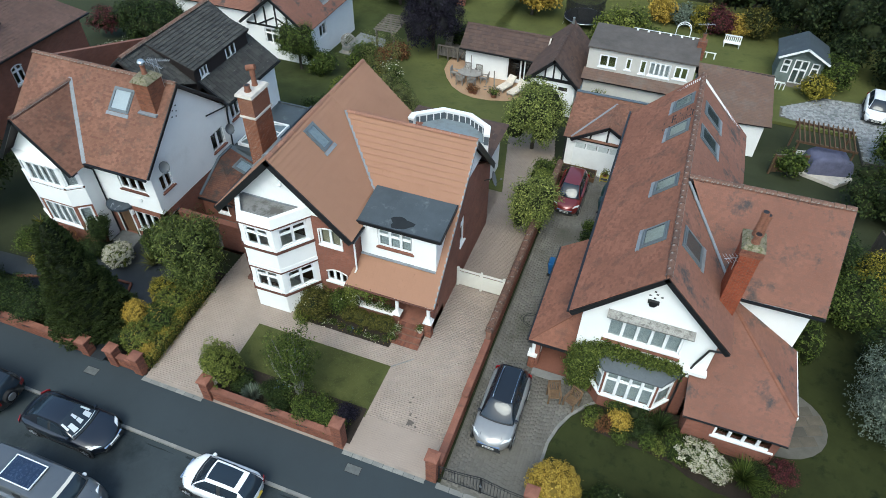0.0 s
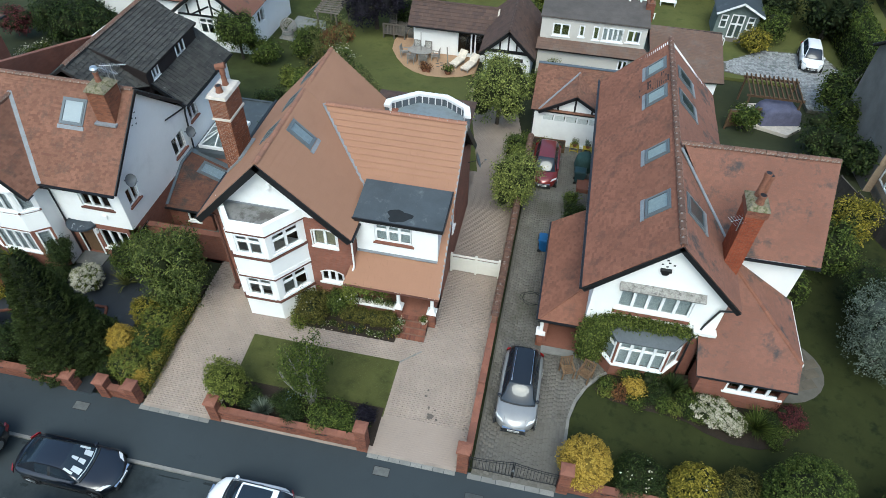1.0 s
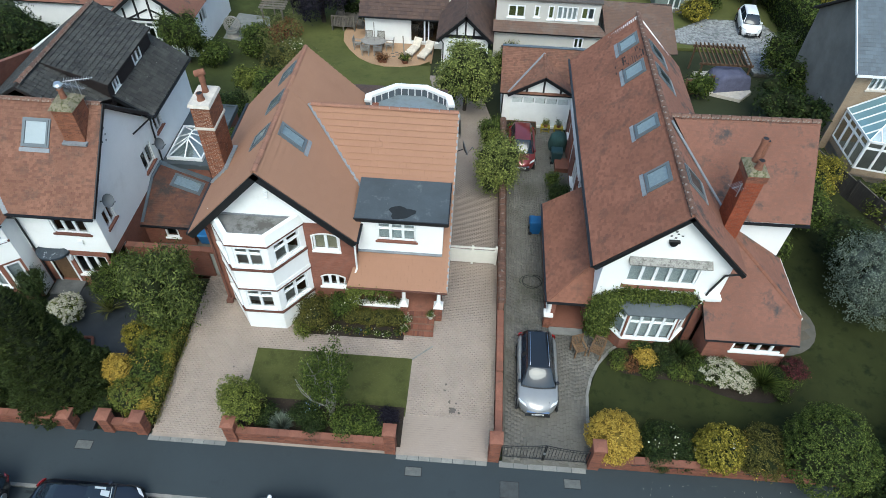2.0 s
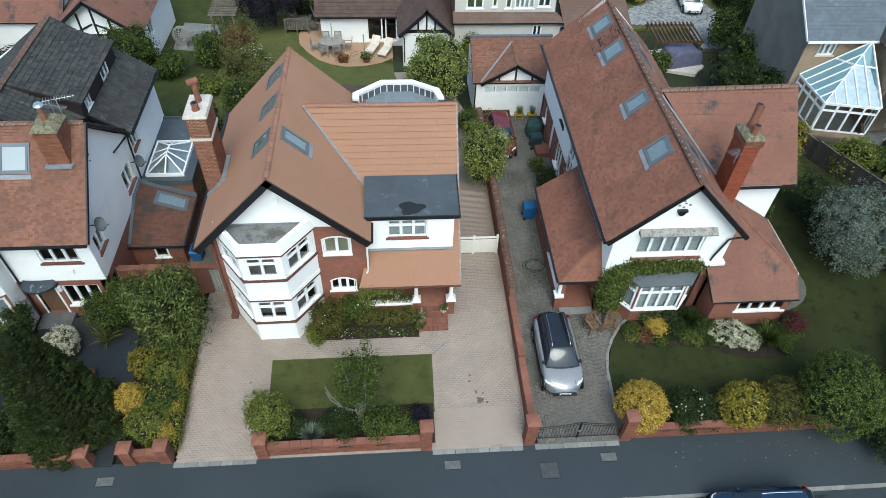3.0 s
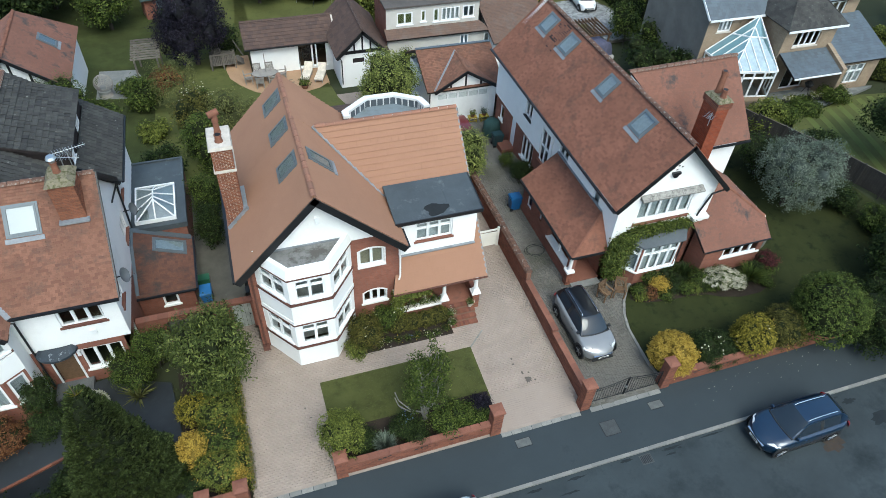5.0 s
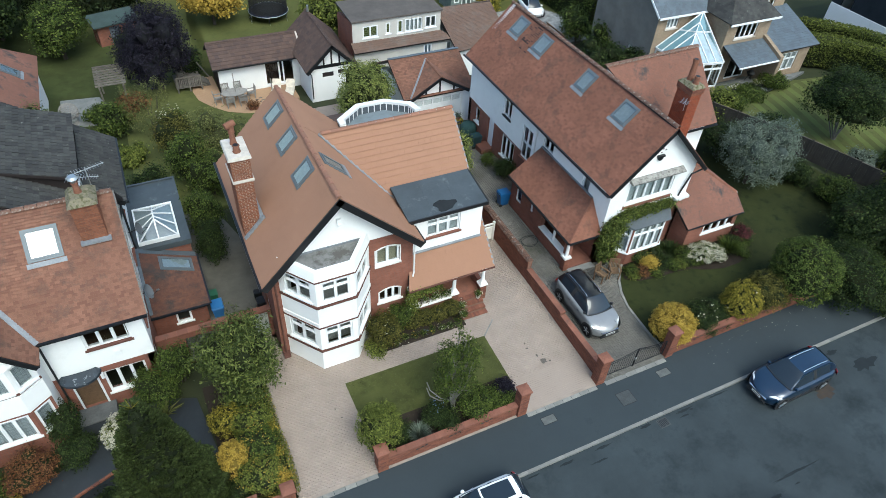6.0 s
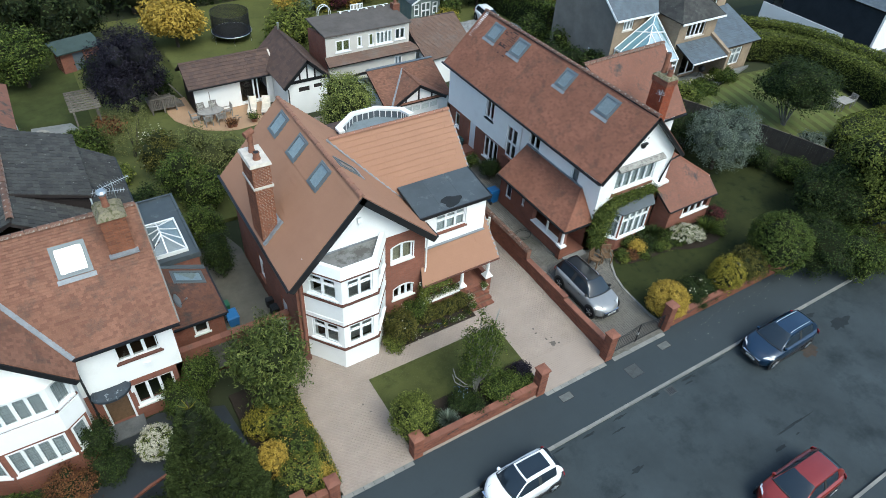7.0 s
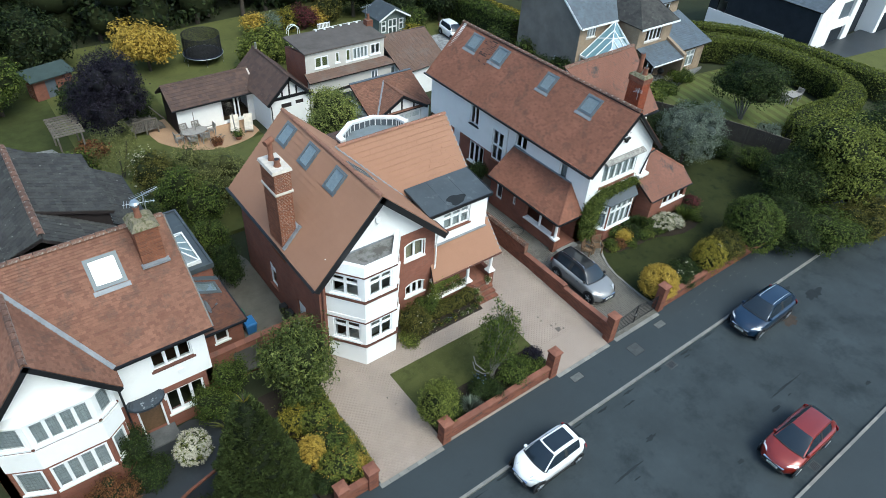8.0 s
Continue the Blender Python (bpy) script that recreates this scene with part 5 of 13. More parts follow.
    wf = Frame((E, 22.2), (9.45, 22.2))
    wall("wall_wing_front", wf, [(0, 0), (3.6, 0), (3.6, 5.9), (0, 5.9)], [], M_WHITE, h)
    wr = Frame((9.45, 22.2), (9.45, 27.6))
    wall("wall_wing_side", wr, [(0, -0.2), (5.4, -0.2), (5.4, 5.9), (2.7, 8.75), (0, 5.9)], [(2.2, 4.0, 3.2, 5.1)], M_WHITE, h)
    window(h, wr, 2.2, 4.0, 3.2, 5.1, 2, 0)
    wb = Frame((9.45, 27.6), (E, 27.6))
    wall("wall_wing_back", wb, [(0, -0.2), (3.6, -0.2), (3.6, 5.9), (0, 5.9)], [], M_WHITE, h)
    part("gutter", beam((lx - 0.06, fy, lz), (lx - 0.06, by, lz), 0.11, 0.09), M_BLACK, h)
    part("gutter", beam((ex - 0.2, wey - 0.06, 5.62), (wrx, wey - 0.06, 5.66), 0.11, 0.09), M_BLACK, h)
    for x1, z1 in ((lx, lz), (ex, ez)):
        part("bargeboard", join(beam((rx, fy - 0.02, rz - 0.03), (x1, fy - 0.02, z1 - 0.05), 0.05, 0.2), beam((rx, fy + 0.2, rz - 0.1), (x1, fy + 0.2, z1 - 0.12), 0.36, 0.03)), M_BLACK, h, "black bargeboard")
    part("bargeboard", join(beam((wrx, 24.9, wz - 0.05), (wrx, wey, 5.6), 0.05, 0.2), beam((wrx, 24.9, wz - 0.05), (wrx, 28.05, 5.6), 0.05, 0.2)), M_BLACK, h)
    for y, w, q in ((32.6, 0.98, 1.0), (29.9, 1.0, 1.0), (25.25, 0.82, 1.02), (21.65, 1.0, 1.0)):
        roof_window(h, pl_l, (2.42, y, rz - sl * (rx - 2.42)), w, q, blind=M_NET)
    roof_window(h, pl_r2, (4.05, 32.0, rz - sr * 0.9), 1.05, 1.15)
    roof_window(h, pl_r2, (4.0, 29.6, rz - sr * 0.85), 1.05, 1.2)
    roof_window(h, pl_r, (3.92, 21.5, rz - sr * 0.77), 1.08, 1.15)
    # dark repair patch in the tiles
    for i in range(46):
        r = random.Random(i)
        y, d = 31.2 + r.gauss(0, 0.32), 0.75 + r.gauss(0, 0.26)
        x = rx - d
        c = Vector((x, y, rz - sl * d))
        A, Bq = pl_l.ab(c)
        A, Bq = round(A / 0.19) * 0.19, round(Bq / 0.115) * 0.115
        q = ((A, Bq), (A + 0.18, Bq), (A + 0.18, Bq + 0.11), (A, Bq + 0.11))
        part("replaced_tile", prism([pl_l.at(x_, y_, 0.0) for x_, y_ in q], [pl_l.at(x_, y_, 0.03 - 0.016 * k) for (x_, y_), k in zip(q, (0, 0, 1, 1))]), M_CLAD, h)
    # chimney
    bricks(h, 5.5, 20.55, 6.22, 21.6, 4.6, 8.95, surface("red_chimney_brick", (0.33, 0.09, 0.045), (0.27, 0.07, 0.035), 40, 2, 0.85, 0.25, pieces=(0.2, 0.06, 0.035)), M_MORTARD, name="chimney")
    bricks(h, 5.44, 20.49, 6.28, 21.66, 8.95, 9.3, core=M_MORTARD, name="chimney_head")
    part("chimney_cap", prism([(5.42, 20.47, 9.3), (6.3, 20.47, 9.3), (6.3, 21.68, 9.3), (5.42, 21.68, 9.3)], [(5.55, 20.62, 9.46), (6.17, 20.62, 9.46), (6.17, 21.52, 9.46), (5.55, 21.52, 9.46)]), M_MOSSCAP, h, "mossy cement cap")
    chimney_pot(h, 5.86, 21.3, 9.44, 1.15, 0.14)
    chimney_pot(h, 5.86, 20.85, 9.44, 0.42, 0.15)
    chimney_pot(h, 6.02, 21.35, 9.44, 1.0, 0.12)
    # canted bay below, lead roof above
    P = [(1.35, F), (2.0, 18.2), (4.25, 18.2), (4.95, F)]
    for i in range(3):
        fr = Frame(P[i], P[i + 1])
        L = fr.length
        m = 0.06
        wall("wall_bay", fr, [(0, 0), (L, 0), (L, 2.95), (0, 2.95)], [(m, 1.12, L - m, 2.85)], M_BRICK, h, depth=0.2, label="red-brick bay wall")
        window(h, fr, m, 1.12, L - m, 2.85, 4 if i == 1 else 1, 0.28, rec=0.03, cloth=M_NET, sill=M_UPVC, label="white bay window with net curtains")
    q = [(1.2, F), (1.9, 18.05), (4.35, 18.05), (5.1, F)]
    part("bay_roof", prism([(x, y, 2.93) for x, y in q], [(x, y, 3.0) for x, y in q[:0]] + [(1.3, F, 3.22), (1.9, 18.05, 3.0), (4.35, 18.05, 3.0), (5.0, F, 3.22)]), M_BAYROOF, h, "dark slate-grey bay roof")
    # side porch with a hipped lean-to roof
    ex0, ey0, ey1, ze, zt = -1.58, 18.95, 25.45, 2.42, 3.95
    slope(h, [(ex0, ey0, ze), (ex0, ey1, ze), (W, ey1, zt), (W, ey0 + 1.35, zt)], M_TILE2, 0.125, 0.175, 0.031, label="red clay tiles of the side porch")
    slope(h, [(ex0, ey0, ze), (W, ey0 + 1.35, zt), (W, ey0, ze)], M_TILE2, 0.125, 0.175, 0.031)
    part("hip_tiles", beam((ex0, ey0, ze + 0.06), (W, ey0 + 1.35, zt + 0.06), 0.1, 0.06), M_TILE2, h)
    part("porch_flashing", beam((W - 0.02, ey0 + 1.3, zt + 0.06), (W - 0.02, ey1, zt + 0.06), 0.12, 0.06), M_LEAD, h)
    part("gutter", join(beam((ex0 - 0.05, ey0, ze), (ex0 - 0.05, ey1, ze), 0.1, 0.08), beam((ex0, ey0 - 0.05, ze), (W, ey0 - 0.05, ze), 0.1, 0.08)), M_BLACK, h)
    sw = Frame((-1.35, ey1 - 0.15), (-1.35, 19.2))
    wall("wall_side_porch", sw, [(0, -0.1), (6.1, -0.1), (6.1, 2.3), (0, 2.3)], [(0.5, 1.0, 1.1, 2.1), (2.1, 1.35, 2.4, 2.0), (3.3, 1.1, 5.75, 2.2)], M_BRICK, h, label="red-brick porch wall")
    window(h, sw, 0.5, 1.0, 1.1, 2.1, 1, 0)
    window(h, sw, 2.1, 1.35, 2.4, 2.0, 1, 0)
    part("porch_coping", sw.box(3.25, 1.02, -0.32, 5.8, 1.12, 0.06), M_TRIMW, h, "white coping")
    part("porch_post", join(sw.box(4.5, 1.12, -0.2, 4.6, 2.2, -0.08)), M_TRIMW, h)
    bk = Frame((W, ey1 - 0.1), (-1.35, ey1 - 0.1))
    wall("wall_porch_back", bk, [(0, -0.1), (1.8, -0.1), (1.8, 2.4), (0, 3.8)], [], M_BRICK, h)
    bricks(h, -1.5, 19.08, -1.18, 19.4, 0.1, 1.1, core=M_MORTARD, name="porch_pier")
    part("pier_cap", box(-1.56, 19.02, 1.1, -1.12, 19.46, 1.22), M_TRIMW, h)
    part("column", join(tube((-1.34, 19.24, 1.22), (-1.34, 19.24, 2.2), 0.1, 0.085, 14), box(-1.5, 19.1, 2.2, -1.18, 19.4, 2.32)), M_TRIMW, h, "white painted column")
    part("porch_floor", box(-1.3, 19.1, 0.0, W, 25.0, 0.35), M_TERRA, h)
    part("porch_step", box(-1.2, 18.7, 0.0, 0.4, 19.1, 0.27), M_CONC, h)
    # sun room under its hipped roof
    A, Bq, Cq = (5.45, 17.6, 2.2), (9.6, 17.6, 2.24), (9.68, 18.62, 2.92)
    top, rt2 = (6.05, 22.2, 5.3), (9.68, 22.2, 2.92)
    slope(h, [A, Bq, Cq, top, (5.0, 22.2, 5.3)], M_TILE2B, 0.125, 0.175, 0.023, label="lichened clay tiles of the sun room", jitter=0.006)
    slope(h, [Cq, rt2, top], M_TILE2B, 0.125, 0.175, 0.023, jitter=0.006)
    ridge(h, (Cq[0], Cq[1], Cq[2] + 0.03), (top[0], top[1], top[2] + 0.03), M_TILE2, seg=0.33, r=0.11)
    part("gutter", beam((5.45, 17.57, 2.2), (9.6, 17.57, 2.24), 0.06, 0.06), M_BLACK, h)
    part("fascia", beam((9.72, 18.6, 2.9), (9.72, 22.2, 2.9), 0.05, 0.14), M_TRIMW, h)
    sf = Frame((5.7, 17.74), (9.4, 17.74))
    wall("wall_sun_room", sf, [(0, 0), (3.7, 0), (3.7, 2.2), (0, 2.2)], [(1.15, 1.3, 3.55, 2.12)], M_BRICK, h, label="red-brick sun room wall")
    window(h, sf, 1.15, 1.3, 3.55, 2.12, 4, 0, rec=0.04, sill=M_UPVC)
    sr_ = Frame((9.4, 17.74), (9.4, 22.2))
    wall("wall_sun_room_side", sr_, [(0, 0), (4.46, 0), (4.46, 2.7), (0.8, 2.7), (0, 2.15)], [], M_BRICK, h)
    sl_ = Frame((5.7, 19.0), (5.7, 17.74))
    wall("wall_sun_room_return", sl_, [(0, 0), (1.26, 0), (1.26, 2.15), (0, 2.9)], [], M_BRICK, h)
    part("upper_floor", box(W + 0.35, F + 0.35, 2.7, E - 0.35, B - 0.35, 2.9), M_WOODB, h)
    part("ground_floor", box(W + 0.35, F + 0.35, 0.3, E - 0.35, B - 0.35, 0.45), M_WOODB, h)
    return h


H2 = house_two()
aerial(5.45, 20.7, 8.0, 8.75, 30)


# ---- garage ----
def garage():
    h = thing("garage", "white half-timbered garage with an orange tiled roof", "garage", (-1.6, 38.0, -0.5), "outbuildings")
    x0, x1, y0, y1 = -3.75, 1.4, 36.1, 41.0
    e, zr, xm = 2.0, 3.3, -1.15
    f = Frame((x0 + 0.1, y0), (x1, y0))
    wall("wall_front", f, [(0, -1), (5.0, -1), (5.0, 2.0), (0, 2.0)], [(0.5, -0.5, 4.3, 1.75)], M_WHITE, h)
    part("garage_door", f.box(0.5, -0.5, -0.14, 4.3, 1.1, -0.08), M_UPVC, h, "white garage door")
    for i in range(5):
        d = part("door_light", f.box(0.6 + i * 0.74, 1.25, -0.12, 1.2 + i * 0.74, 1.65, -0.08), M_NET, h)
    part("door_head", join(f.box(0.5, 1.1, -0.14, 4.3, 1.25, -0.07), f.box(0.5, 1.65, -0.14, 4.3, 1.75, -0.07), *[f.box(0.5 + i * 0.74, 1.25, -0.14, 0.6 + i * 0.74, 1.65, -0.07) for i in range(6)]), M_UPVC, h)
    wall("gable", f, [(0.6, 2.0), (4.8, 2.0), (xm - x0 - 0.1, 3.1)], [], M_WHITE, h, depth=0.1)
    tb = [f.box(0.3, 1.95, 0.0, 4.95, 2.1, 0.05)]
    for a, t in ((1.45, 2.5), (2.5, 3.1), (3.6, 2.6)):
        tb.append(f.box(a - 0.06, 2.0, 0.0, a + 0.06, t, 0.045))
    for i, g in enumerate(tb):
        part("timber", g, M_BLACK, h, "black timber")
    for x in (x0 + 0.1, x1):
        fr = Frame((x, y1), (x, y0)) if x < 0 else Frame((x, y0), (x, y1))
        wall("wall_side", fr, [(0, -1), (y1 - y0, -1), (y1 - y0, e), (0, e)], [], M_WHITE, h)
    bk = Frame((x1, y1), (x0 + 0.1, y1))
    wall("wall_back", bk, [(0, -1.5), (5.0, -1.5), (5.0, e), (0, e)], [], M_WHITE, h)
    slope(h, [(x0 - 0.15, 35.95, 2.05), (x1 + 0.2, 35.95, 2.05), (x1 + 0.2, 39.0, 3.62), (x0 - 0.15, 39.0, 3.62)], M_TILE3, 0.125, 0.175, 0.023, label="orange clay tiles")
    slope(h, [(x0 - 0.15, 39.0, 3.62), (x1 + 0.2, 39.0, 3.62), (x1 + 0.2, 41.4, 2.2), (x0 - 0.15, 41.4, 2.2)], M_TILE3, 0.125, 0.175, 0.023)
    slope(h, [(-3.4, 35.9, 2.08), (xm, 35.9, 3.4), (xm, 38.6, 3.42)], M_TILE3, 0.125, 0.175, 0.023)
    slope(h, [(xm, 35.9, 3.4), (1.1, 35.9, 2.08), (xm, 38.6, 3.42)], M_TILE3, 0.125, 0.175, 0.023)
    ridge(h, (xm, 35.9, 3.43), (xm, 38.6, 3.45), M_TILE3, seg=0.4, r=0.11)
    part("ridge_lead", beam((x0 - 0.15, 39.0, 3.7), (x1 + 0.2, 39.0, 3.7), 0.2, 0.06), M_SLATEB, h)
    part("valley_lead", beam((-3.4, 35.95, 2.15), (xm, 38.6, 3.5), 0.12, 0.05), M_LEAD, h)
    for x, z in ((-3.45, 2.05), (1.15, 2.05)):
        part("bargeboard", beam((xm, 35.86, 3.4), (x, 35.86, z - 0.03), 0.05, 0.2), M_BLACK, h, "black bargeboard")
    part("downpipe", pipe([(x0 + 0.05, y0 - 0.08, 2.0), (x0 + 0.05, y0 - 0.08, -0.4)], 0.045), M_BLACK, h)


garage()

# ---- the neighbouring house with the dark rear wing ----
def house_three():
    h = thing("house", "white-rendered house with old orange clay tiles and a dark rear roof", "house", (-26.5, 24.0, 0.2), "houses")
    ry, rz, ey, ez = 23.2, 8.78, 19.35, 5.42
    x0, x1 = -31.2, -21.95
    s = (rz - ez) / (ry - ey)
    zf = lambda y: rz - s * abs(ry - y) - 0.18
    W, E, F, B = -30.9, -22.25, 19.85, 32.0
    pl_f, _ = slope(h, [(x0, ey, ez), (x1, ey, ez), (x1, ry, rz), (x0, ry, rz)], M_TILE3, 0.125, 0.175, 0.032, label="old orange clay tiles", jitter=0.007)
    slope(h, [(x0, ry, rz), (x1, ry, rz), (x1, 26.4, 6.0), (x0, 26.4, 6.0)], M_SLATE, 0.24, 0.27, 0.045, gap=0.014, stagger=False, jitter=0.012)
    ridge(h, (x0, ry, rz + 0.05), (x1, ry, rz + 0.05), M_RIDGE, r=0.14)
    part("verge", beam((x1 + 0.02, ry, rz + 0.02), (x1 + 0.02, ey, ez + 0.02), 0.07, 0.16), M_BLACK, h, "black verge board")
    part("gutter", beam((-26.0, ey - 0.06, ez), (x1, ey - 0.06, ez), 0.11, 0.09), M_BLACK, h)
    # projecting gable
    gx, gz, gy = -28.3, 8.12, 18.35
    gs = (8.12 - 5.3) / 2.3
    yv = ey + (gz - ez) / s
    for x in (-25.82, -30.62):
        slope(h, [(gx, gy, gz), (x, gy, 5.3), (x, ey - 0.05, 5.3), (gx, yv, gz)], M_TILE3, 0.125, 0.175, 0.032, jitter=0.007)
        part("bargeboard", join(beam((gx, gy - 0.03, gz), (x, gy - 0.03, 5.27), 0.05, 0.2), beam((gx, gy + 0.2, gz - 0.1), (x, gy + 0.2, 5.2), 0.4, 0.03)), M_BLACK, h, "black bargeboard")
        part("valley_lead", beam((gx, yv, gz + 0.1), (x, ey - 0.05, 5.46), 0.2, 0.09), M_LEAD, h, "grey lead valley")
    ridge(h, (gx, gy, gz + 0.04), (gx, yv, gz + 0.04), M_RIDGE, seg=0.35, r=0.13)
    # walls
    front = Frame((W, F), (E, F))
    a = lambda x: x - W
    up, dn = (a(-24.55), 3.8, a(-22.85), 4.75), (a(-24.42), 0.85, a(-22.75), 2.25)
    wall("wall_front_upper", front, [(0, 2.6), (E - W, 2.6), (E - W, zf(F)), (0, zf(F))], [up], M_WHITE, h, label="white-rendered upper wall")
    wall("wall_front_lower", front, [(0, -0.1), (E - W, -0.1), (E - W, 2.6), (0, 2.6)], [dn, (a(-25.6), 0.3, a(-24.7), 2.35)], M_BRICK, h, out=-0.004)
    window(h, front, *up, 3, 0, sill=M_BAND, label="white three-light window")
    window(h, front, *dn, 3, 0, sill=M_TRIMW, label="white three-light window")
    part("front_door", front.box(a(-25.6), 0.3, -0.2, a(-24.7), 2.35, -0.12), M_WOODB, h, "brown wooden front door")
    part("door_frame", join(front.box(a(-25.68), 0.3, -0.1, a(-25.6), 2.4, 0.03), front.box(a(-24.7), 0.3, -0.1, a(-24.62), 2.4, 0.03)), M_UPVC, h)
    n = 12
    v, f = [], []
    for i in range(n + 1):
        t = math.pi * i / n
        v += [(-25.2 - 0.8 * math.cos(t), F - 0.62 * math.sin(t), 2.42), (-25.2 - 0.8 * math.cos(t), F - 0.62 * math.sin(t), 2.55), (-25.2 - 0.62 * math.cos(t), F - 0.06 * math.sin(t), 2.72)]
    for i in range(n):
        for k in range(2):
            f.append((3 * i + k, 3 * i + k + 1, 3 * i + k + 4, 3 * i + k + 3))
    part("door_hood", (v, f), surface("dark_lead_hood", (0.02, 0.03, 0.042), (0.036, 0.05, 0.068), 8, 3, 0.6, 0.2, stain=((0.30, 0.33, 0.35), 5.0, 0.58, 0.66)), h, "dark dented canopy over the door")
    part("lamp", join(box(-24.5, F - 0.14, 2.0, -24.38, F, 2.28)), M_UPVC, h)
    part("alarm_box", box(-23.65, F - 0.1, 3.15, -23.4, F, 3.4), M_UPVC, h, "white alarm box", bevel=0.02)
    right = Frame((E, F), (E, B))
    yy = lambda y: y - F
    hr = [(yy(20.35), 3.7, yy(21.25), 4.75), (yy(24.8), 3.3, yy(26.0), 4.5), (yy(27.0), 4.2, yy(27.9), 5.2)]
    wall("wall_right_upper", right, [(0, 2.6), (yy(26.4), 2.6), (yy(26.4), 5.7), (yy(ry), zf(ry)), (0, zf(F))], hr, M_WHITE, h, label="white-rendered gable end")
    wall("wall_right_wing", right, [(yy(26.4), 2.6), (B - F, 2.6), (B - F, 5.6), (yy(26.4), 5.6)], hr, M_WHITE, h, label="white-rendered rear wing")
    wall("wall_right_lower", right, [(0, -0.5), (B - F, -0.5), (B - F, 2.6), (0, 2.6)], [(yy(20.2), 0.9, yy(21.1), 2.2)], M_BRICK, h, out=-0.004)
    window(h, right, yy(20.2), 0.9, yy(21.1), 2.2, 1, 0, sill=M_TRIMW)
    for w in hr:
        window(h, right, *w, 2, 0, sill=M_TERRA, label="white side window")
    for dy, dz in ((-0.2, 0.2), (0.1, 0.35), (0.05, 0.05), (-0.35, -0.1), (-0.05, -0.2)):
        part("gable_hole", right.box(yy(22.9) + dy - 0.04, 7.2 + dz, 0.0, yy(22.9) + dy + 0.04, 7.27 + dz, 0.012), M_BLACK, h)
    part("downpipe", join(pipe([(E + 0.08, 26.75, 5.5), (E + 0.08, 26.6, 5.0), (E + 0.08, 26.4, 2.7)], 0.05), pipe([(E + 0.05, 24.9, 5.8), (E + 0.08, 26.75, 5.4)], 0.04)), M_BLACK, h, "black downpipe")
    part("downpipe", pipe([(-25.98, 19.3, 5.2), (-25.98, 19.75, 4.7), (-25.98, 19.75, 0.3)], 0.045), M_BLACK, h, "black downpipe")
    lw = Frame((W, B), (W, F))
    wall("wall_left", lw, [(0, -0.5), (B - F, -0.5), (B - F, zf(F)), (B - ry, zf(ry)), (0, 5.75)], [], M_BRICK, h)
    bw = Frame((E, B), (W, B))
    wall("wall_back", bw, [(0, -0.5), (E - W, -0.5), (E - W, 5.75), (4.3, 8.6), (0, 5.75)], [], M_WHITE, h)
    # gable front with bays on both floors
    gf = Frame((-30.4, 19.0), (-26.2, 19.0))
    wall("wall_gable", gf, [(0, 5.3), (4.2, 5.3), (2.1, 7.75)], [], M_WHITE, h, out=0.003)
    part("gable_cheek", box(-26.4, 19.0, 0, -26.2, F, 5.3), M_WHITE, h)
    P = [(-30.4, 19.0), (-29.25, 18.45), (-26.95, 18.45), (-26.2, 19.0)]
    for i in range(3):
        fr = Frame(P[i], P[i + 1])
        L = fr.length
        m = 0.12
        wall("wall_bay_upper", fr, [(0, 3.0), (L, 3.0), (L, 5.45), (0, 5.45)], [(m, 4.1, L - m, 5.35)], M_WHITE, h, depth=0.2, label="white-rendered bay")
        wall("wall_bay_lower", fr, [(0, 0), (L, 0), (L, 3.0), (0, 3.0)], [(m, 1.25, L - m, 2.7)], M_BRICK, h, depth=0.2, out=-0.004)
        for z0, z1 in ((4.1, 5.35), (1.25, 2.7)):
            window(h, fr, m, z0, L - m, z1, 4 if i == 1 else 1, 0, rec=0.04, cloth=M_NET, sill=M_UPVC, lead=True, label="white leaded bay window")
        part("string_course", fr.box(-0.03, 3.98, -0.05, L + 0.03, 4.06, 0.06), M_BAND, h)
        part("render_band", fr.box(-0.02, 2.85, -0.05, L + 0.02, 3.9, 0.05), M_WHITE, h)
    part("bay_top", slab([(-30.5, 19.0), (-29.3, 18.37), (-26.9, 18.37), (-26.1, 19.0)], 5.4, 5.47), M_WHITE, h)
    roof_window(h, pl_f, (-24.78, 22.1, rz - s * (ry - 22.1)), 1.06, 1.1, blind=M_UPVC)
    # chimney on the ridge
    bricks(h, -23.42, 21.85, -22.5, 22.95, 6.9, 9.3, M_BRICKC, M_MORTARD, name="chimney")
    part("chimney_cap", prism([(-23.5, 21.78, 9.3), (-22.42, 21.78, 9.3), (-22.42, 23.02, 9.3), (-23.5, 23.02, 9.3)], [(-23.3, 22.0, 9.56), (-22.66, 22.0, 9.52), (-22.62, 22.8, 9.55), (-23.32, 22.8, 9.6)]), M_MOSSCAP, h, "mossy cement chimney cap")
    pot = chimney_pot(h, -23.0, 22.45, 9.52, 0.5, 0.13)
    part("cowl", join(tube((-23.0, 22.45, 10.02), (-23.0, 22.45, 10.18), 0.1, 0.1, 10), tube((-23.0, 22.45, 10.18), (-23.0, 22.45, 10.28), 0.2, 0.14, 12)), M_METAL, pot)
    part("chimney_flashing", beam((-23.5, 21.78, 7.68), (-22.4, 21.78, 7.68), 0.26, 0.1), M_LEAD, h)
    # dark rear wing with a shed dormer
    wx, wz, wex, wez = -26.3, 8.85, -21.85, 5.7
    wl = (wz - wez) / (wex - wx)
    zw = lambda x: wz - wl * (x - wx)
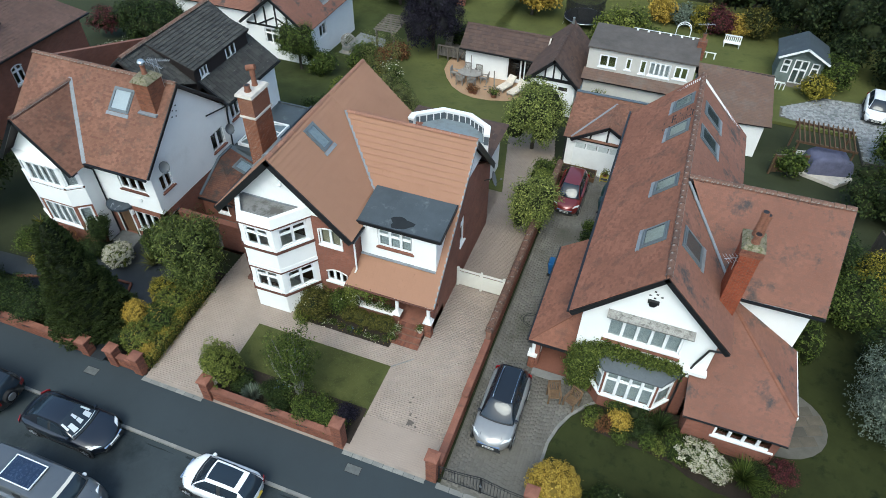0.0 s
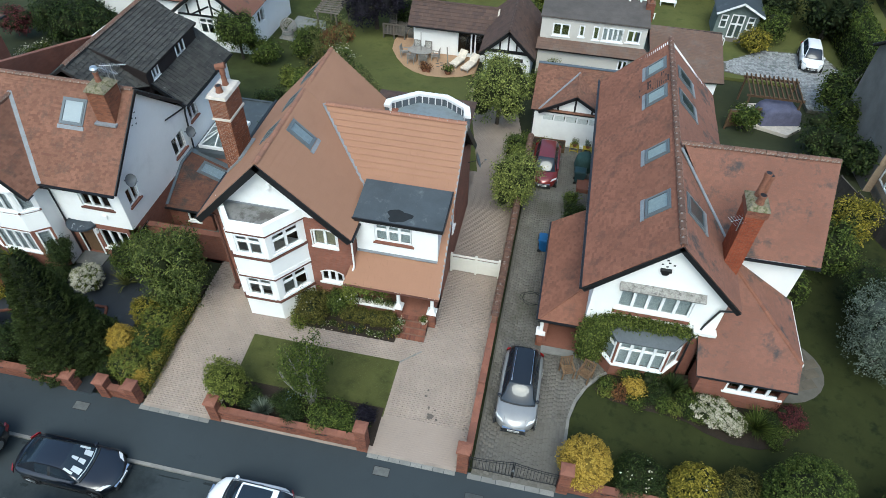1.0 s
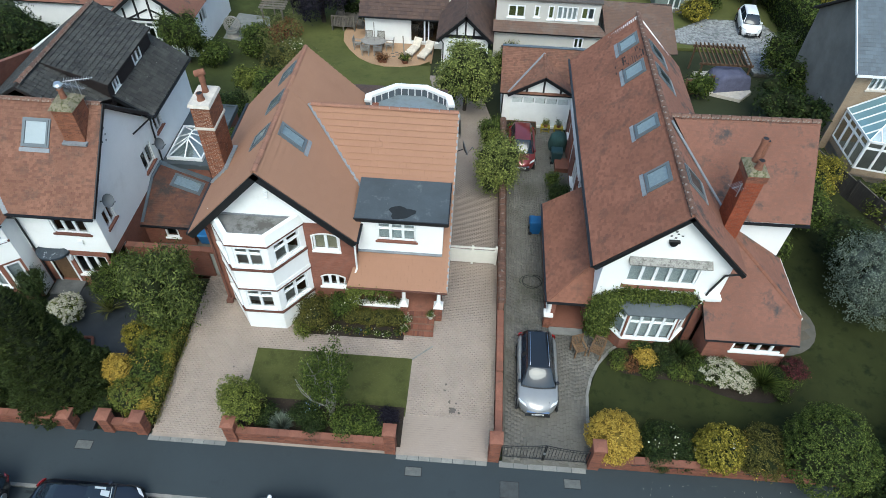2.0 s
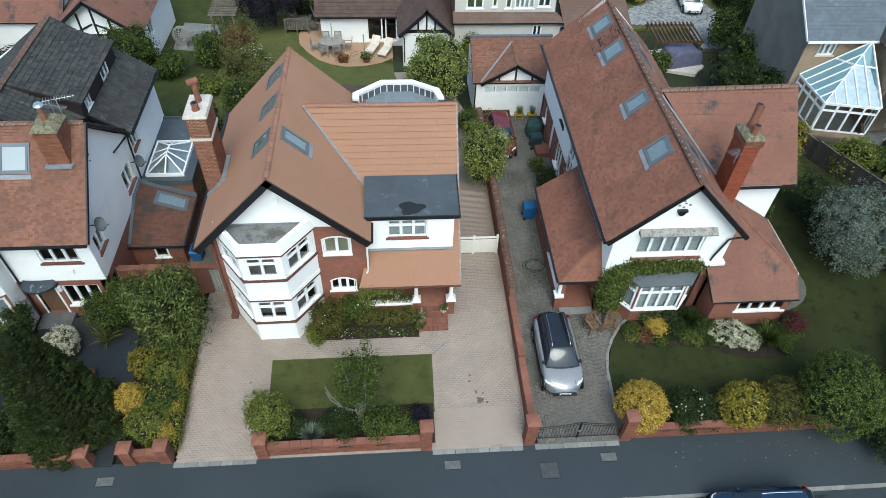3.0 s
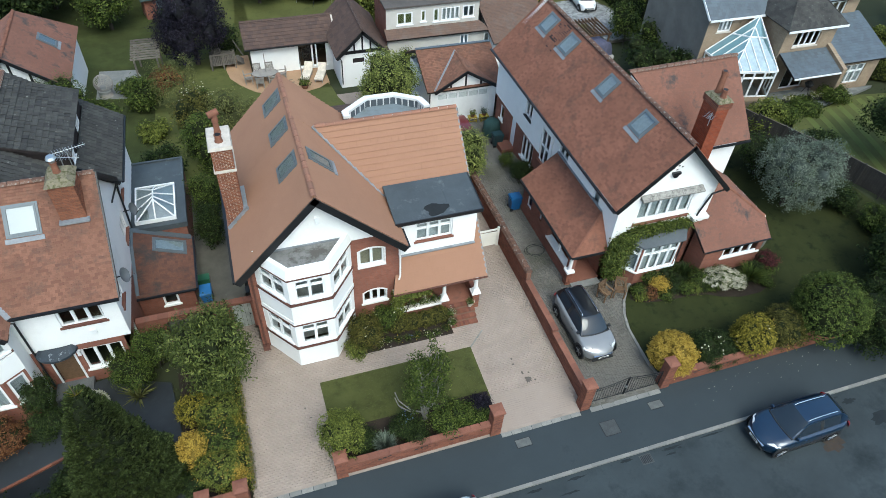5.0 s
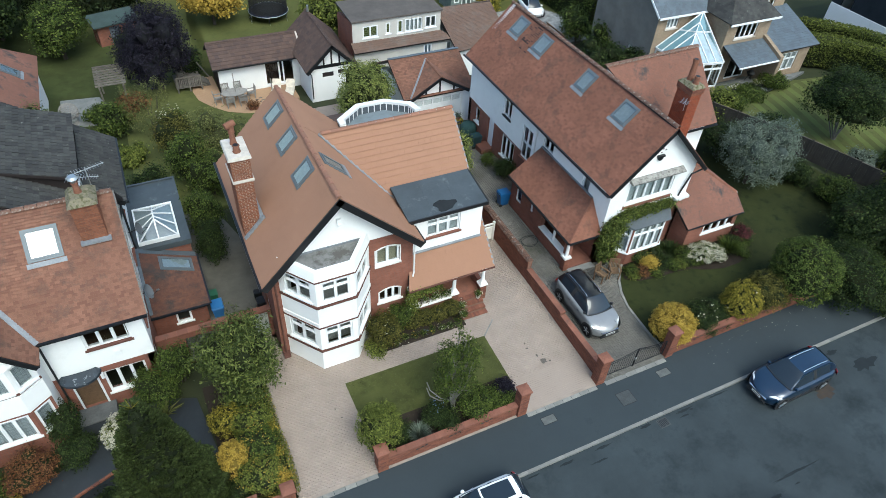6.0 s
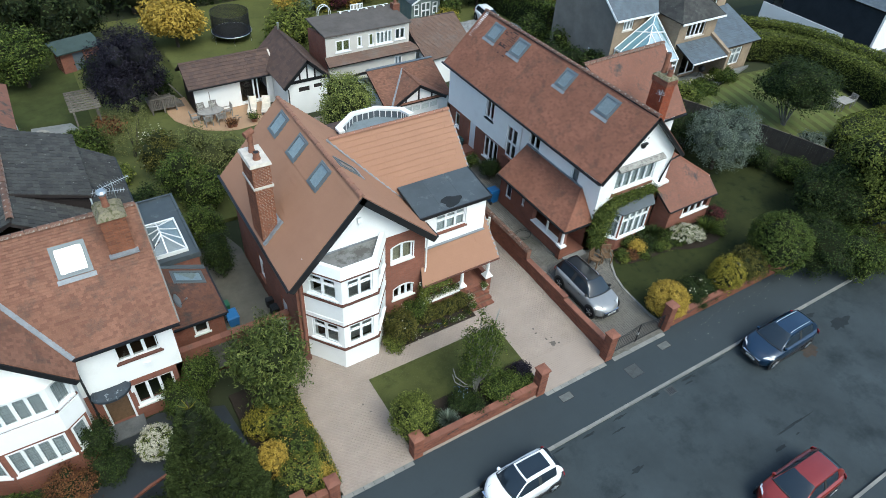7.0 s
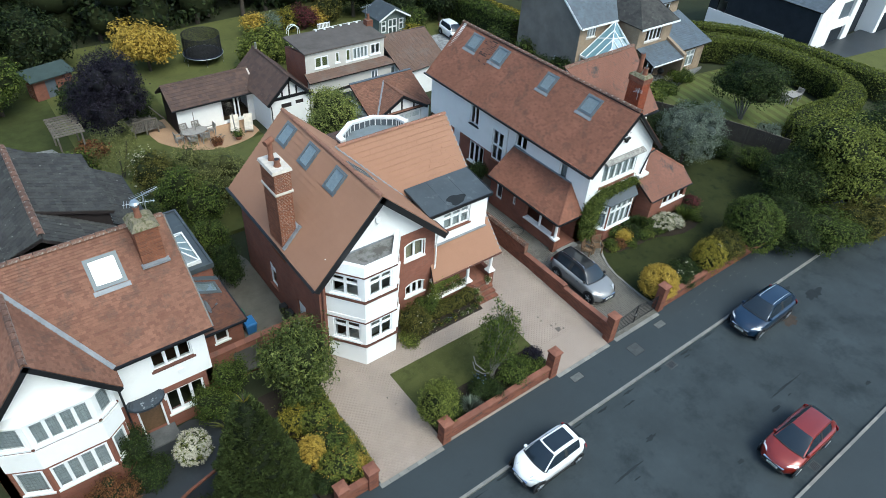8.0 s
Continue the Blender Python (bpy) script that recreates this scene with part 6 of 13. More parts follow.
    slope(h, [(-23.45, 26.5, zw(-23.45)), (wex, 26.5, wez), (wex, 32.1, wez), (-23.45, 32.1, zw(-23.45))], M_SLATE, 0.24, 0.27, 0.045, gap=0.014, stagger=False, jitter=0.012, label="dark grey roof tiles")
    slope(h, [(wx, 24.0, wz), (wx, 32.1, wz), (-30.7, 32.1, wez), (-30.7, 26.3, wez)], M_SLATE, 0.24, 0.27, 0.045, gap=0.014, stagger=False, jitter=0.012)
    slope(h, [(wx, 31.5, wz), (-23.45, 31.5, zw(-23.45)), (-23.45, 32.1, zw(-23.45)), (wx, 32.1, wz)], M_SLATE, 0.24, 0.27, 0.045, gap=0.014, stagger=False, jitter=0.012)
    slope(h, [(wx, 26.1, wz - 0.05), (wx, 31.6, wz - 0.05), (-23.3, 31.6, 7.7), (-23.3, 26.1, 7.7)], M_SLATE, 0.24, 0.27, 0.045, gap=0.014, stagger=False, jitter=0.012, label="dark dormer roof")
    slope(h, [(wx, 24.0, wz - 0.1), (wx, 26.2, wz - 0.1), (-23.45, 26.2, zw(-23.45)), (-24.6, 24.0, zw(-24.6))], M_SLATE, 0.24, 0.27, 0.045, gap=0.014, stagger=False, jitter=0.012)
    ridge(h, (wx, 24.2, wz + 0.04), (wx, 32.1, wz + 0.04), M_RIDGE, r=0.15)
    df = Frame((-23.5, 26.25), (-23.5, 31.5))
    dw = [(0.5, 6.85, 1.2, 7.55), (3.0, 6.75, 4.0, 7.6)]
    wall("dormer_face", df, [(0, 6.3), (5.25, 6.3), (5.25, 7.7), (0, 7.55)], dw, M_CLAD, h, depth=0.15, label="dark brown clad dormer")
    window(h, df, *dw[0], 2, 0, rec=0.02, sill=M_UPVC)
    window(h, df, *dw[1], 2, 0, rec=0.02, sill=M_UPVC)
    df2 = Frame((-26.2, 26.25), (-23.5, 26.25))
    wall("dormer_cheek", df2, [(0, 6.8), (2.7, 6.2), (2.7, 7.5), (0, 8.5)], [], M_CLAD, h, depth=0.12)
    part("bargeboard", beam((wex + 0.02, 26.45, wez + 0.02), (-24.2, 26.45, zw(-24.2) + 0.02), 0.06, 0.24), M_BLACK, h, "black bargeboard")
    part("gutter", beam((wex + 0.05, 26.5, wez - 0.02), (wex + 0.05, 32.1, wez - 0.02), 0.11, 0.09), M_BLACK, h)
    part("upper_floor", box(W + 0.35, F + 0.35, 2.6, E - 0.35, B - 0.35, 2.8), M_WOODB, h)
    # flat-roofed room with a lantern
    ex0, ex1, ey0, ey1 = E, -19.6, 26.3, 31.85
    part("extension_wall", join(box(ex0, ey0 + 0.05, -0.3, ex1 - 0.1, ey1 - 0.1, 2.5)), M_BRICK, h, "red-brick extension")
    part("extension_roof", box(ex0, ey0 - 0.05, 2.5, ex1, ey1, 2.72), M_FELT, h, "dark flat extension roof")
    part("roof_upstand", join(box(ex1 - 0.12, ey0 - 0.05, 2.72, ex1, ey1, 2.8), box(ex0, ey0 - 0.05, 2.72, ex1 - 0.12, ey0 + 0.07, 2.8), box(ex0, ey1 - 0.12, 2.72, ex1 - 0.12, ey1, 2.8)), M_FELT, h)
    lx0, lx1, ly0, ly1 = -21.95, -20.15, 26.75, 29.4
    lan = part("roof_lantern", join(box(lx0 - 0.08, ly0 - 0.08, 2.72, lx1 + 0.08, ly0, 2.92), box(lx0 - 0.08, ly1, 2.72, lx1 + 0.08, ly1 + 0.08, 2.92), box(lx0 - 0.08, ly0, 2.72, lx0, ly1, 2.92), box(lx1, ly0, 2.72, lx1 + 0.08, ly1, 2.92)), M_UPVC, h, "white-framed roof lantern")
    t0, t1 = ((lx0 + lx1) / 2, ly0 + 0.95, 3.42), ((lx0 + lx1) / 2, ly1 - 0.95, 3.42)
    cs = [(lx0, ly0, 2.9), (lx1, ly0, 2.9), (lx1, ly1, 2.9), (lx0, ly1, 2.9)]
    bars = [(cs[0], t0), (cs[1], t0), (cs[2], t1), (cs[3], t1), (t0, t1)]
    for k in (0.33, 0.66):
        y = ly0 + (ly1 - ly0) * k
        ty = t0[1] + (t1[1] - t0[1]) * k
        bars += [((lx0, y, 2.9), (t0[0], ty, 3.42)), ((lx1, y, 2.9), (t0[0], ty, 3.42))]
    bars += [((t0[0], ly0, 2.9), t0), ((t0[0], ly1, 2.9), t1)]
    for p, q in bars:
        part("lantern_bar", beam(p, q, 0.07, 0.05), M_UPVC, lan)
    for q in ([cs[0], cs[1], t0], [cs[1], cs[2], t1, t0], [cs[2], cs[3], t1], [cs[3], cs[0], t0, t1]):
        g = part("pane", ([(x, y, z - 0.02) for x, y, z in q], [tuple(range(len(q)))]), M_ROOFGLASS, lan)
        g.visible_shadow = False
    part("lantern_well", box(lx0, ly0, 2.722, lx1, ly1, 2.74), M_NET, lan)
    # small tiled room in front of it
    qx0, qx1, qy0, qy1 = E, -19.6, 22.6, 26.25
    rf = Frame((qx0, qy0 + 0.2), (qx1 - 0.15, qy0 + 0.2))
    wall("small_room_front", rf, [(0, -0.2), (2.5, -0.2), (2.5, 1.75), (0, 1.75)], [(1.05, 0.75, 1.75, 1.5)], M_BRICK, h, depth=0.25)
    window(h, rf, 1.05, 0.75, 1.75, 1.5, 1, 0, rec=0.05, sill=M_UPVC)
    rr = Frame((qx1 - 0.15, qy0 + 0.2), (qx1 - 0.15, qy1))
    wall("small_room_side", rr, [(0, -0.2), (3.45, -0.2), (3.45, 1.75), (0, 1.75)], [], M_BRICK, h, depth=0.25)
    _, _b = slope(h, [(qx0, qy0, 1.75), (qx1, qy0, 1.75), (qx0, qy0 + 2.4, 2.9)], M_TILEDK, 0.125, 0.175, 0.03)
    pl_q, _b = slope(h, [(qx1, qy0, 1.75), (qx1, qy1, 1.75), (qx0, qy1, 2.9), (qx0, qy0 + 2.4, 2.9)], M_TILEDK, 0.125, 0.175, 0.03, label="small hipped clay-tile roof")
    roof_window(h, pl_q, (-20.6, 25.35, 2.2), 0.78, 1.4, apron=False, blind=M_NET)
    part("lead_flashing", beam((qx0, qy1 - 0.06, 2.96), (qx1, qy1 - 0.06, 1.82), 0.3, 0.05), M_SLATEB, h)
    part("lead_flashing", beam((qx0 + 0.07, qy0 + 0.1, 1.86), (qx0 + 0.07, qy0 + 2.4, 2.96), 0.16, 0.05), M_SLATEB, h)
    part("lead_flashing", beam((qx0 + 0.07, qy0 + 2.4, 2.96), (qx0 + 0.07, qy1, 2.96), 0.16, 0.05), M_SLATEB, h)
    part("gutter", join(beam((qx0, qy0 - 0.05, 1.75), (qx1, qy0 - 0.05, 1.75), 0.1, 0.08), beam((qx1 + 0.05, qy0, 1.75), (qx1 + 0.05, qy1, 1.75), 0.1, 0.08)), M_BLACK, h)
    part("doorstep", box(-25.9, 18.95, 0.1, -24.4, 19.84, 0.3), M_STEP, h)
    part("doorstep", box(-25.8, 18.5, 0.05, -24.5, 18.95, 0.2), M_STEP, h)
    part("doorstep", box(-25.95, 18.05, 0.0, -24.35, 18.5, 0.12), M_STEP, h)
    return h


H3 = house_three()
satellite_dish(-22.2, 20.6, 5.3, (1, -0.25, 0.4), 0.33)
satellite_dish(-22.2, 26.1, 4.2, (1, -0.3, 0.4), 0.32)
aerial(-22.55, 22.99, 8.6, 10.2, 20, 12)
aerial(-22.85, 23.0, 8.7, 9.9, -15, 12)


# ---- side wall and door between the two houses ----
def side_wall():
    w = thing("garden_wall", "red-brick garden wall with a terracotta coping and a pale door", "wall", (-19.5, 20.8, 0.2))
    fr = Frame((-22.2, 20.8), (-17.08, 20.8))
    wall("wall_body", fr, [(0, -0.1), (5.12, -0.1), (5.12, 2.05), (0, 2.05)], [(1.2, 0.1, 2.5, 1.75), (4.1, 0.1, 4.95, 1.95)], M_BRICK, w, 0.23)
    for i in range(11):
        part("coping_stone", fr.box(0.0 + i * 0.465, 2.05, -0.28, 0.455 + i * 0.465, 2.14, 0.05), M_TERRA, w)
    d = part("garden_door", fr.box(4.1, 0.15, -0.16, 4.95, 1.95, -0.11), surface("pale_green_door_paint", (0.42, 0.44, 0.40), (0.37, 0.39, 0.36), 14, 3, 0.6), w, "pale weathered wooden door")
    part("latch", fr.box(4.82, 1.05, -0.11, 4.88, 1.12, -0.07), M_IRON, d)
    for i in range(5):
        part("plank_joint", fr.box(4.12 + i * 0.17, 0.16, -0.112, 4.13 + i * 0.17, 1.94, -0.106), M_IRON, d)


side_wall()

# ---- garden room and half-timbered outbuilding ----
def garden_room():
    h = thing("garden_room", "white garden room with a brown tiled roof and glass doors", "outbuilding", (-11.4, 48.5, -1.7), "outbuildings")
    x0, x1, yf, yb = -14.5, -7.9, 47.45, 50.6
    f = Frame((x0, yf), (x1, yf))
    wall("wall_front", f, [(0, -2.2), (6.6, -2.2), (6.6, 0.75), (0, 0.75)], [(3.55, -1.5, 5.9, 0.5)], M_WHITE, h, label="white wall")
    wf = part("patio_door", join(f.box(3.55, -1.5, -0.2, 3.65, 0.5, -0.08), f.box(5.8, -1.5, -0.2, 5.9, 0.5, -0.08), f.box(3.65, 0.4, -0.2, 5.8, 0.5, -0.08), f.box(4.65, -1.5, -0.19, 4.77, 0.4, -0.07), f.box(4.98, -1.5, -0.19, 5.08, 0.4, -0.07), f.box(3.65, -1.5, -0.2, 5.8, -1.42, -0.08)), M_UPVC, h, "white-framed glass patio doors")
    for a0, a1 in ((3.65, 4.65), (5.08, 5.8)):
        g = part("pane", ([f.at(a0, -1.42, -0.14), f.at(a1, -1.42, -0.14), f.at(a1, 0.4, -0.14), f.at(a0, 0.4, -0.14)], [(0, 1, 2, 3)]), M_GLASS, wf)
        g.visible_shadow = False
    part("floor", box(x0 + 0.2, yf + 0.2, -1.9, x1, yb, -1.55), M_WOODB, h)
    part("dark_table", box(-10.4, 48.4, -1.5, -9.2, 49.3, -0.8), M_CLAD, h)
    for fr, L in ((Frame((x0, yb), (x0, yf)), yb - yf), (Frame((x1, yb), (x0, yb)), x1 - x0)):
        wall("wall_side", fr, [(0, -2.2), (L, -2.2), (L, 0.75), (0, 0.75)], [], M_CLAD, h)
    zr, ze, yr = 2.0, 0.72, 48.95
    slope(h, [(x0 - 0.4, 47.05, ze), (x1 + 0.1, 47.05, ze), (x1 + 0.1, yr, zr), (x0 - 0.4, yr, zr)], M_TILEBR, 0.3, 0.3, 0.03, label="brown concrete tiles")
    slope(h, [(x0 - 0.4, yr, zr), (x1 + 0.1, yr, zr), (x1 + 0.1, 50.9, ze), (x0 - 0.4, 50.9, ze)], M_TILEBR, 0.3, 0.3, 0.03)
    ridge(h, (x0 - 0.4, yr, zr + 0.04), (x1 + 0.1, yr, zr + 0.04), M_TILEBR)
    part("gutter", beam((x0 - 0.4, 47.0, ze), (x1, 47.0, ze), 0.1, 0.08), M_BLACK, h)
    part("verge_lead", beam((x1 + 0.02, yr, zr + 0.08), (x1 + 0.02, 47.05, ze + 0.08), 0.12, 0.05), M_STONE, h)


def timbered():
    h = thing("outbuilding", "white half-timbered outbuilding with a dark brown tiled roof", "outbuilding", (-6.45, 46.5, -1.5), "outbuildings")
    x0, x1, y0, y1, xm, zt, ze = -8.2, -4.75, 44.1, 50.4, -6.47, 2.95, 0.98
    f = Frame((x0, y0), (x1, y0))
    L = x1 - x0
    wall("wall_front", f, [(0, -2), (L, -2), (L, 1.1), (0, 1.1)], [(0.95, 0.25, 1.85, 0.65), (2.2, 0.35, 2.9, 0.7)], M_WHITE, h, label="white wall")
    wall("gable", f, [(0.1, 1.1), (L - 0.1, 1.1), (L / 2, 2.75)], [], M_WHITE, h, depth=0.12)
    part("window", f.box(0.95, 0.25, -0.12, 1.85, 0.65, -0.08), M_CLAD, h, "small dark window")
    part("window", f.box(2.2, 0.35, -0.12, 2.9, 0.7, -0.08), M_CLAD, h, "small dark window")
    part("timber", f.box(-0.1, 1.05, 0, L + 0.1, 1.25, 0.05), M_BLACK, h, "black timber")
    for a, t in ((L / 2 - 0.62, 1.98), (L / 2, 2.7), (L / 2 + 0.62, 1.98)):
        part("timber", f.box(a - 0.06, 1.25, 0, a + 0.06, t, 0.045), M_BLACK, h)
    for s in (-1, 1):
        part("timber", beam(f.at(L / 2 + s * 0.05, 1.3, 0.03), f.at(L / 2 + s * 1.2, 1.3, 0.03), 0.04, 0.08), M_BLACK, h)
    for a, b in (((x0, y1), (x0, y0)), ((x1, y0), (x1, y1))):
        fr = Frame(a, b)
        wall("wall_side", fr, [(0, -2.2), (y1 - y0, -2.2), (y1 - y0, 1.1), (0, 1.1)], [], M_WHITE, h)
    fb = Frame((x1, y1), (x0, y1))
    wall("wall_back", fb, [(0, -2.2), (L, -2.2), (L, 1.1), (L / 2, 2.75), (0, 1.1)], [], M_WHITE, h)
    for x in (x0 - 0.4, x1 + 0.35):
        slope(h, [(xm, 43.8, zt), (x, 43.8, ze), (x, y1 + 0.1, ze), (xm, y1 + 0.1, zt)], M_TILEBR, 0.3, 0.3, 0.03, label="dark brown tiles")
        part("bargeboard", beam((xm, 43.77, zt), (x, 43.77, ze - 0.03), 0.06, 0.24), M_BLACK, h, "black bargeboard")
    ridge(h, (xm, 43.8, zt + 0.04), (xm, y1 + 0.1, zt + 0.04), M_TILEBR)
    part("downpipe", pipe([(x0 - 0.1, y0 - 0.1, 0.9), (x0 + 0.1, y0 - 0.05, 0.6), (x0 + 0.1, y0 - 0.05, -1.4)], 0.045), M_BLACK, h)
    part("flue", tube((xm, y1 - 0.6, zt - 0.2), (xm, y1 - 0.6, zt + 0.6), 0.09), M_METAL, h)


garden_room()
timbered()


# ---- grey house behind ----
def grey_house():
    h = thing("house", "pale grey rendered house with a flat-roofed upper storey", "house", (0.0, 47.0, -1.6), "houses behind")
    x0, x1, yf, yb, zb, zt = -4.35, 3.15, 45.2, 48.8, 2.0, 3.72
    f = Frame((x0, yf), (x1, yf))
    ws = [(0.85, 2.35, 2.1, 3.3, 2), (2.75, 2.45, 3.15, 3.35, 1), (3.75, 2.35, 4.2, 3.4, 1), (4.4, 2.35, 5.9, 3.4, 4), (6.15, 2.45, 7.1, 3.4, 2)]
    wall("wall_upper", f, [(0, zb), (x1 - x0, zb), (x1 - x0, zt), (0, zt)], [w[:4] for w in ws], M_GREYREND, h, label="pale rendered upper wall")
    for w in ws:
        window(h, f, *w[:4], w[4], 0, rec=0.04, cloth=M_NET if w[4] == 4 else None, sill=M_UPVC)
    lf = Frame((x0, yb), (x0, yf))
    wall("wall_cheek", lf, [(0, 0.8), (yb - yf, 0.8), (yb - yf, zt), (0, zt - 0.6)], [], M_BRICK, h)
    rf = Frame((x1, yf), (x1, yb))
    wall("wall_cheek", rf, [(0, 0.8), (yb - yf, 0.8), (yb - yf, zt - 0.6), (0, zt)], [], M_GREYREND, h)
    part("flat_roof", prism([(x0 - 0.1, yf - 0.15, zt), (x1 + 0.1, yf - 0.15, zt), (x1 + 0.1, yb, zt + 0.12), (x0 - 0.1, yb, zt + 0.12)], [(x0 - 0.1, yf - 0.15, zt + 0.12), (x1 + 0.1, yf - 0.15, zt + 0.12), (x1 + 0.1, yb, zt + 0.24), (x0 - 0.1, yb, zt + 0.24)]), surface("brown_grey_felt_roof", (0.105, 0.092, 0.083), (0.13, 0.115, 0.104), 20, 1, 0.85), h, "grey felt flat roof")
    part("roof_rail", join(beam((x0 + 2.6, yb - 0.2, zt + 0.4), (x1 - 0.2, yb - 0.2, zt + 0.4), 0.03, 0.03), *[box(x0 + 2.8 + i * 0.8, yb - 0.28, zt + 0.24, x0 + 2.95 + i * 0.8, yb - 0.12, zt + 0.34) for i in range(6)]), M_UPVC, h)
    g = Frame((x0, 44.75), (4.6, 44.75))
    wall("wall_lower", g, [(0, -2.2), (8.95, -2.2), (8.95, 1.8), (0, 1.8)], [(5.9, 0.35, 6.6, 1.25), (7.9, 0.3, 8.4, 1.2)], M_GREYREND, h)
    window(h, g, 5.9, 0.35, 6.6, 1.25, 2, 0, rec=0.04, sill=M_UPVC)
    window(h, g, 7.9, 0.3, 8.4, 1.2, 1, 0, rec=0.04)
    slope(h, [(x0 - 0.15, 44.35, 1.62), (4.0, 44.35, 1.62), (3.2, 45.25, 2.1), (x0 - 0.15, 45.25, 2.1)], M_TILEGB, 0.2, 0.25, 0.02)
    part("low_felt_roof", box(-2.0, 43.6, -0.4, 4.0, 44.6, -0.25), M_FELT, h)
    # pitched side range
    yr, zr = 46.6, 3.3
    slope(h, [(3.3, yr, zr), (3.9, 43.3, 0.95), (9.0, 43.6, 1.05), (8.4, yr, zr)], M_TILEGB, 0.115, 0.19, 0.02, label="weathered clay tiles")
    slope(h, [(3.3, yr, zr), (8.4, yr, zr), (9.0, 49.8, 1.0), (3.3, 49.8, 1.0)], M_TILEGB, 0.115, 0.19, 0.02)
    part("side_range", prism([(4.2, 43.7, -2.3), (8.6, 43.9, -2.3), (8.3, 49.5, -2.3), (3.5, 49.5, -2.3)], [(4.2, 43.7, 1.0), (8.6, 43.9, 1.0), (8.3, 49.5, 1.0), (3.5, 49.5, 1.0)]), M_WHITE, h, "white side wall")
    sg = Frame((8.6, 43.9), (8.45, 49.5))
    wall("side_gable", sg, [(0, 1.0), (5.6, 1.0), (2.75, 3.1)], [], M_WHITE, h, depth=0.15)
    bricks(h, 2.9, 47.5, 3.5, 48.1, 3.0, 4.4, core=M_MORTARD, name="chimney")
    chimney_pot(h, 3.2, 47.8, 4.4, 0.5, 0.13)
    return h


grey_house()
aerial(3.2, 48.0, 4.4, 5.6, 200, 8)


# ---- bungalow with mock timbers ----
def bungalow():
    h = thing("bungalow", "white bungalow with black mock timbers and a red tiled roof", "house", (-28.4, 45.0, -1.4), "houses behind")
    xm, zt, ze, y0, y1 = -28.4, 4.25, 1.75, 41.3, 50.0
    x0, x1 = -31.6, -25.2
    f = Frame((x0 + 0.4, y0 + 0.5), (x1 - 0.4, y0 + 0.5))
    L = f.length
    wall("wall_front", f, [(0, -1.8), (L, -1.8), (L, 1.7), (L / 2, 3.95), (0, 1.7)], [(1.6, 0.0, 4.0, 1.3)], M_WHITE, h, label="white wall")
    window(h, f, 1.6, 0.0, 4.0, 1.3, 4, 0.3)
    for a in (0.9, 1.9, 2.9, 3.9, 4.9):
        part("timber", f.box(a - 0.07, 1.55, 0, a + 0.07, 1.65 + 2.2 * (1 - abs(a - L / 2) / (L / 2)), 0.04), M_BLACK, h, "black timber")
    part("timber", f.box(0, 1.45, 0, L, 1.6, 0.05), M_BLACK, h)
    for s in (-1, 1):
        part("timber", beam(f.at(L / 2 + s * 0.1, 2.4, 0.03), f.at(L / 2 + s * 1.7, 1.6, 0.03), 0.05, 0.12), M_BLACK, h)
    sd = Frame((x1 - 0.4, y0 + 0.5), (x1 - 0.4, y1))
    wall("wall_side", sd, [(0, -2), (sd.length, -2), (sd.length, 1.7), (0, 1.7)], [(2, 0.1, 3.2, 1.2)], M_WHITE, h)
    window(h, sd, 2, 0.1, 3.2, 1.2, 2, 0)
    pl, _ = slope(h, [(xm, y0, zt), (x1, y0, ze), (x1, y1, ze), (xm, y1 - 2.0, zt)], M_TILE2B, 0.115, 0.19, 0.02, label="red clay tiles")
    slope(h, [(xm, y0, zt), (xm, y1 - 2.0, zt), (x0, y1, ze), (x0, y0, ze)], M_TILE2B, 0.115, 0.19, 0.02)
    slope(h, [(xm, y1 - 2.0, zt), (x1, y1, ze), (x0, y1, ze)], M_TILE2B, 0.115, 0.19, 0.02)
    roof_window(h, pl, (-26.6, 46.0, zt - (zt - ze) / 3.2 * 1.8), 0.8, 1.1)
    ridge(h, (xm, y0, zt + 0.04), (xm, y1 - 2.0, zt + 0.04), M_TILE2)
    for x in (x0, x1):
        part("bargeboard", beam((xm, y0 - 0.03, zt), (x, y0 - 0.03, ze), 0.06, 0.22), M_BLACK, h, "black bargeboard")
    # left range
    slope(h, [(-40.0, 43.0, 1.8), (-31.0, 43.0, 1.8), (-31.0, 46.2, 4.1), (-40.0, 46.2, 4.1)], M_TILE2B, 0.115, 0.19, 0.02)
    slope(h, [(-40.0, 46.2, 4.1), (-31.0, 46.2, 4.1), (-31.0, 49.4, 1.8), (-40.0, 49.4, 1.8)], M_TILE2B, 0.115, 0.19, 0.02)
    part("left_range", box(-39.6, 43.4, -2, -31.0, 49.0, 1.8), M_WHITE, h)
    h.location += Vector((-1.1, 1.4, 0.0))


bungalow()


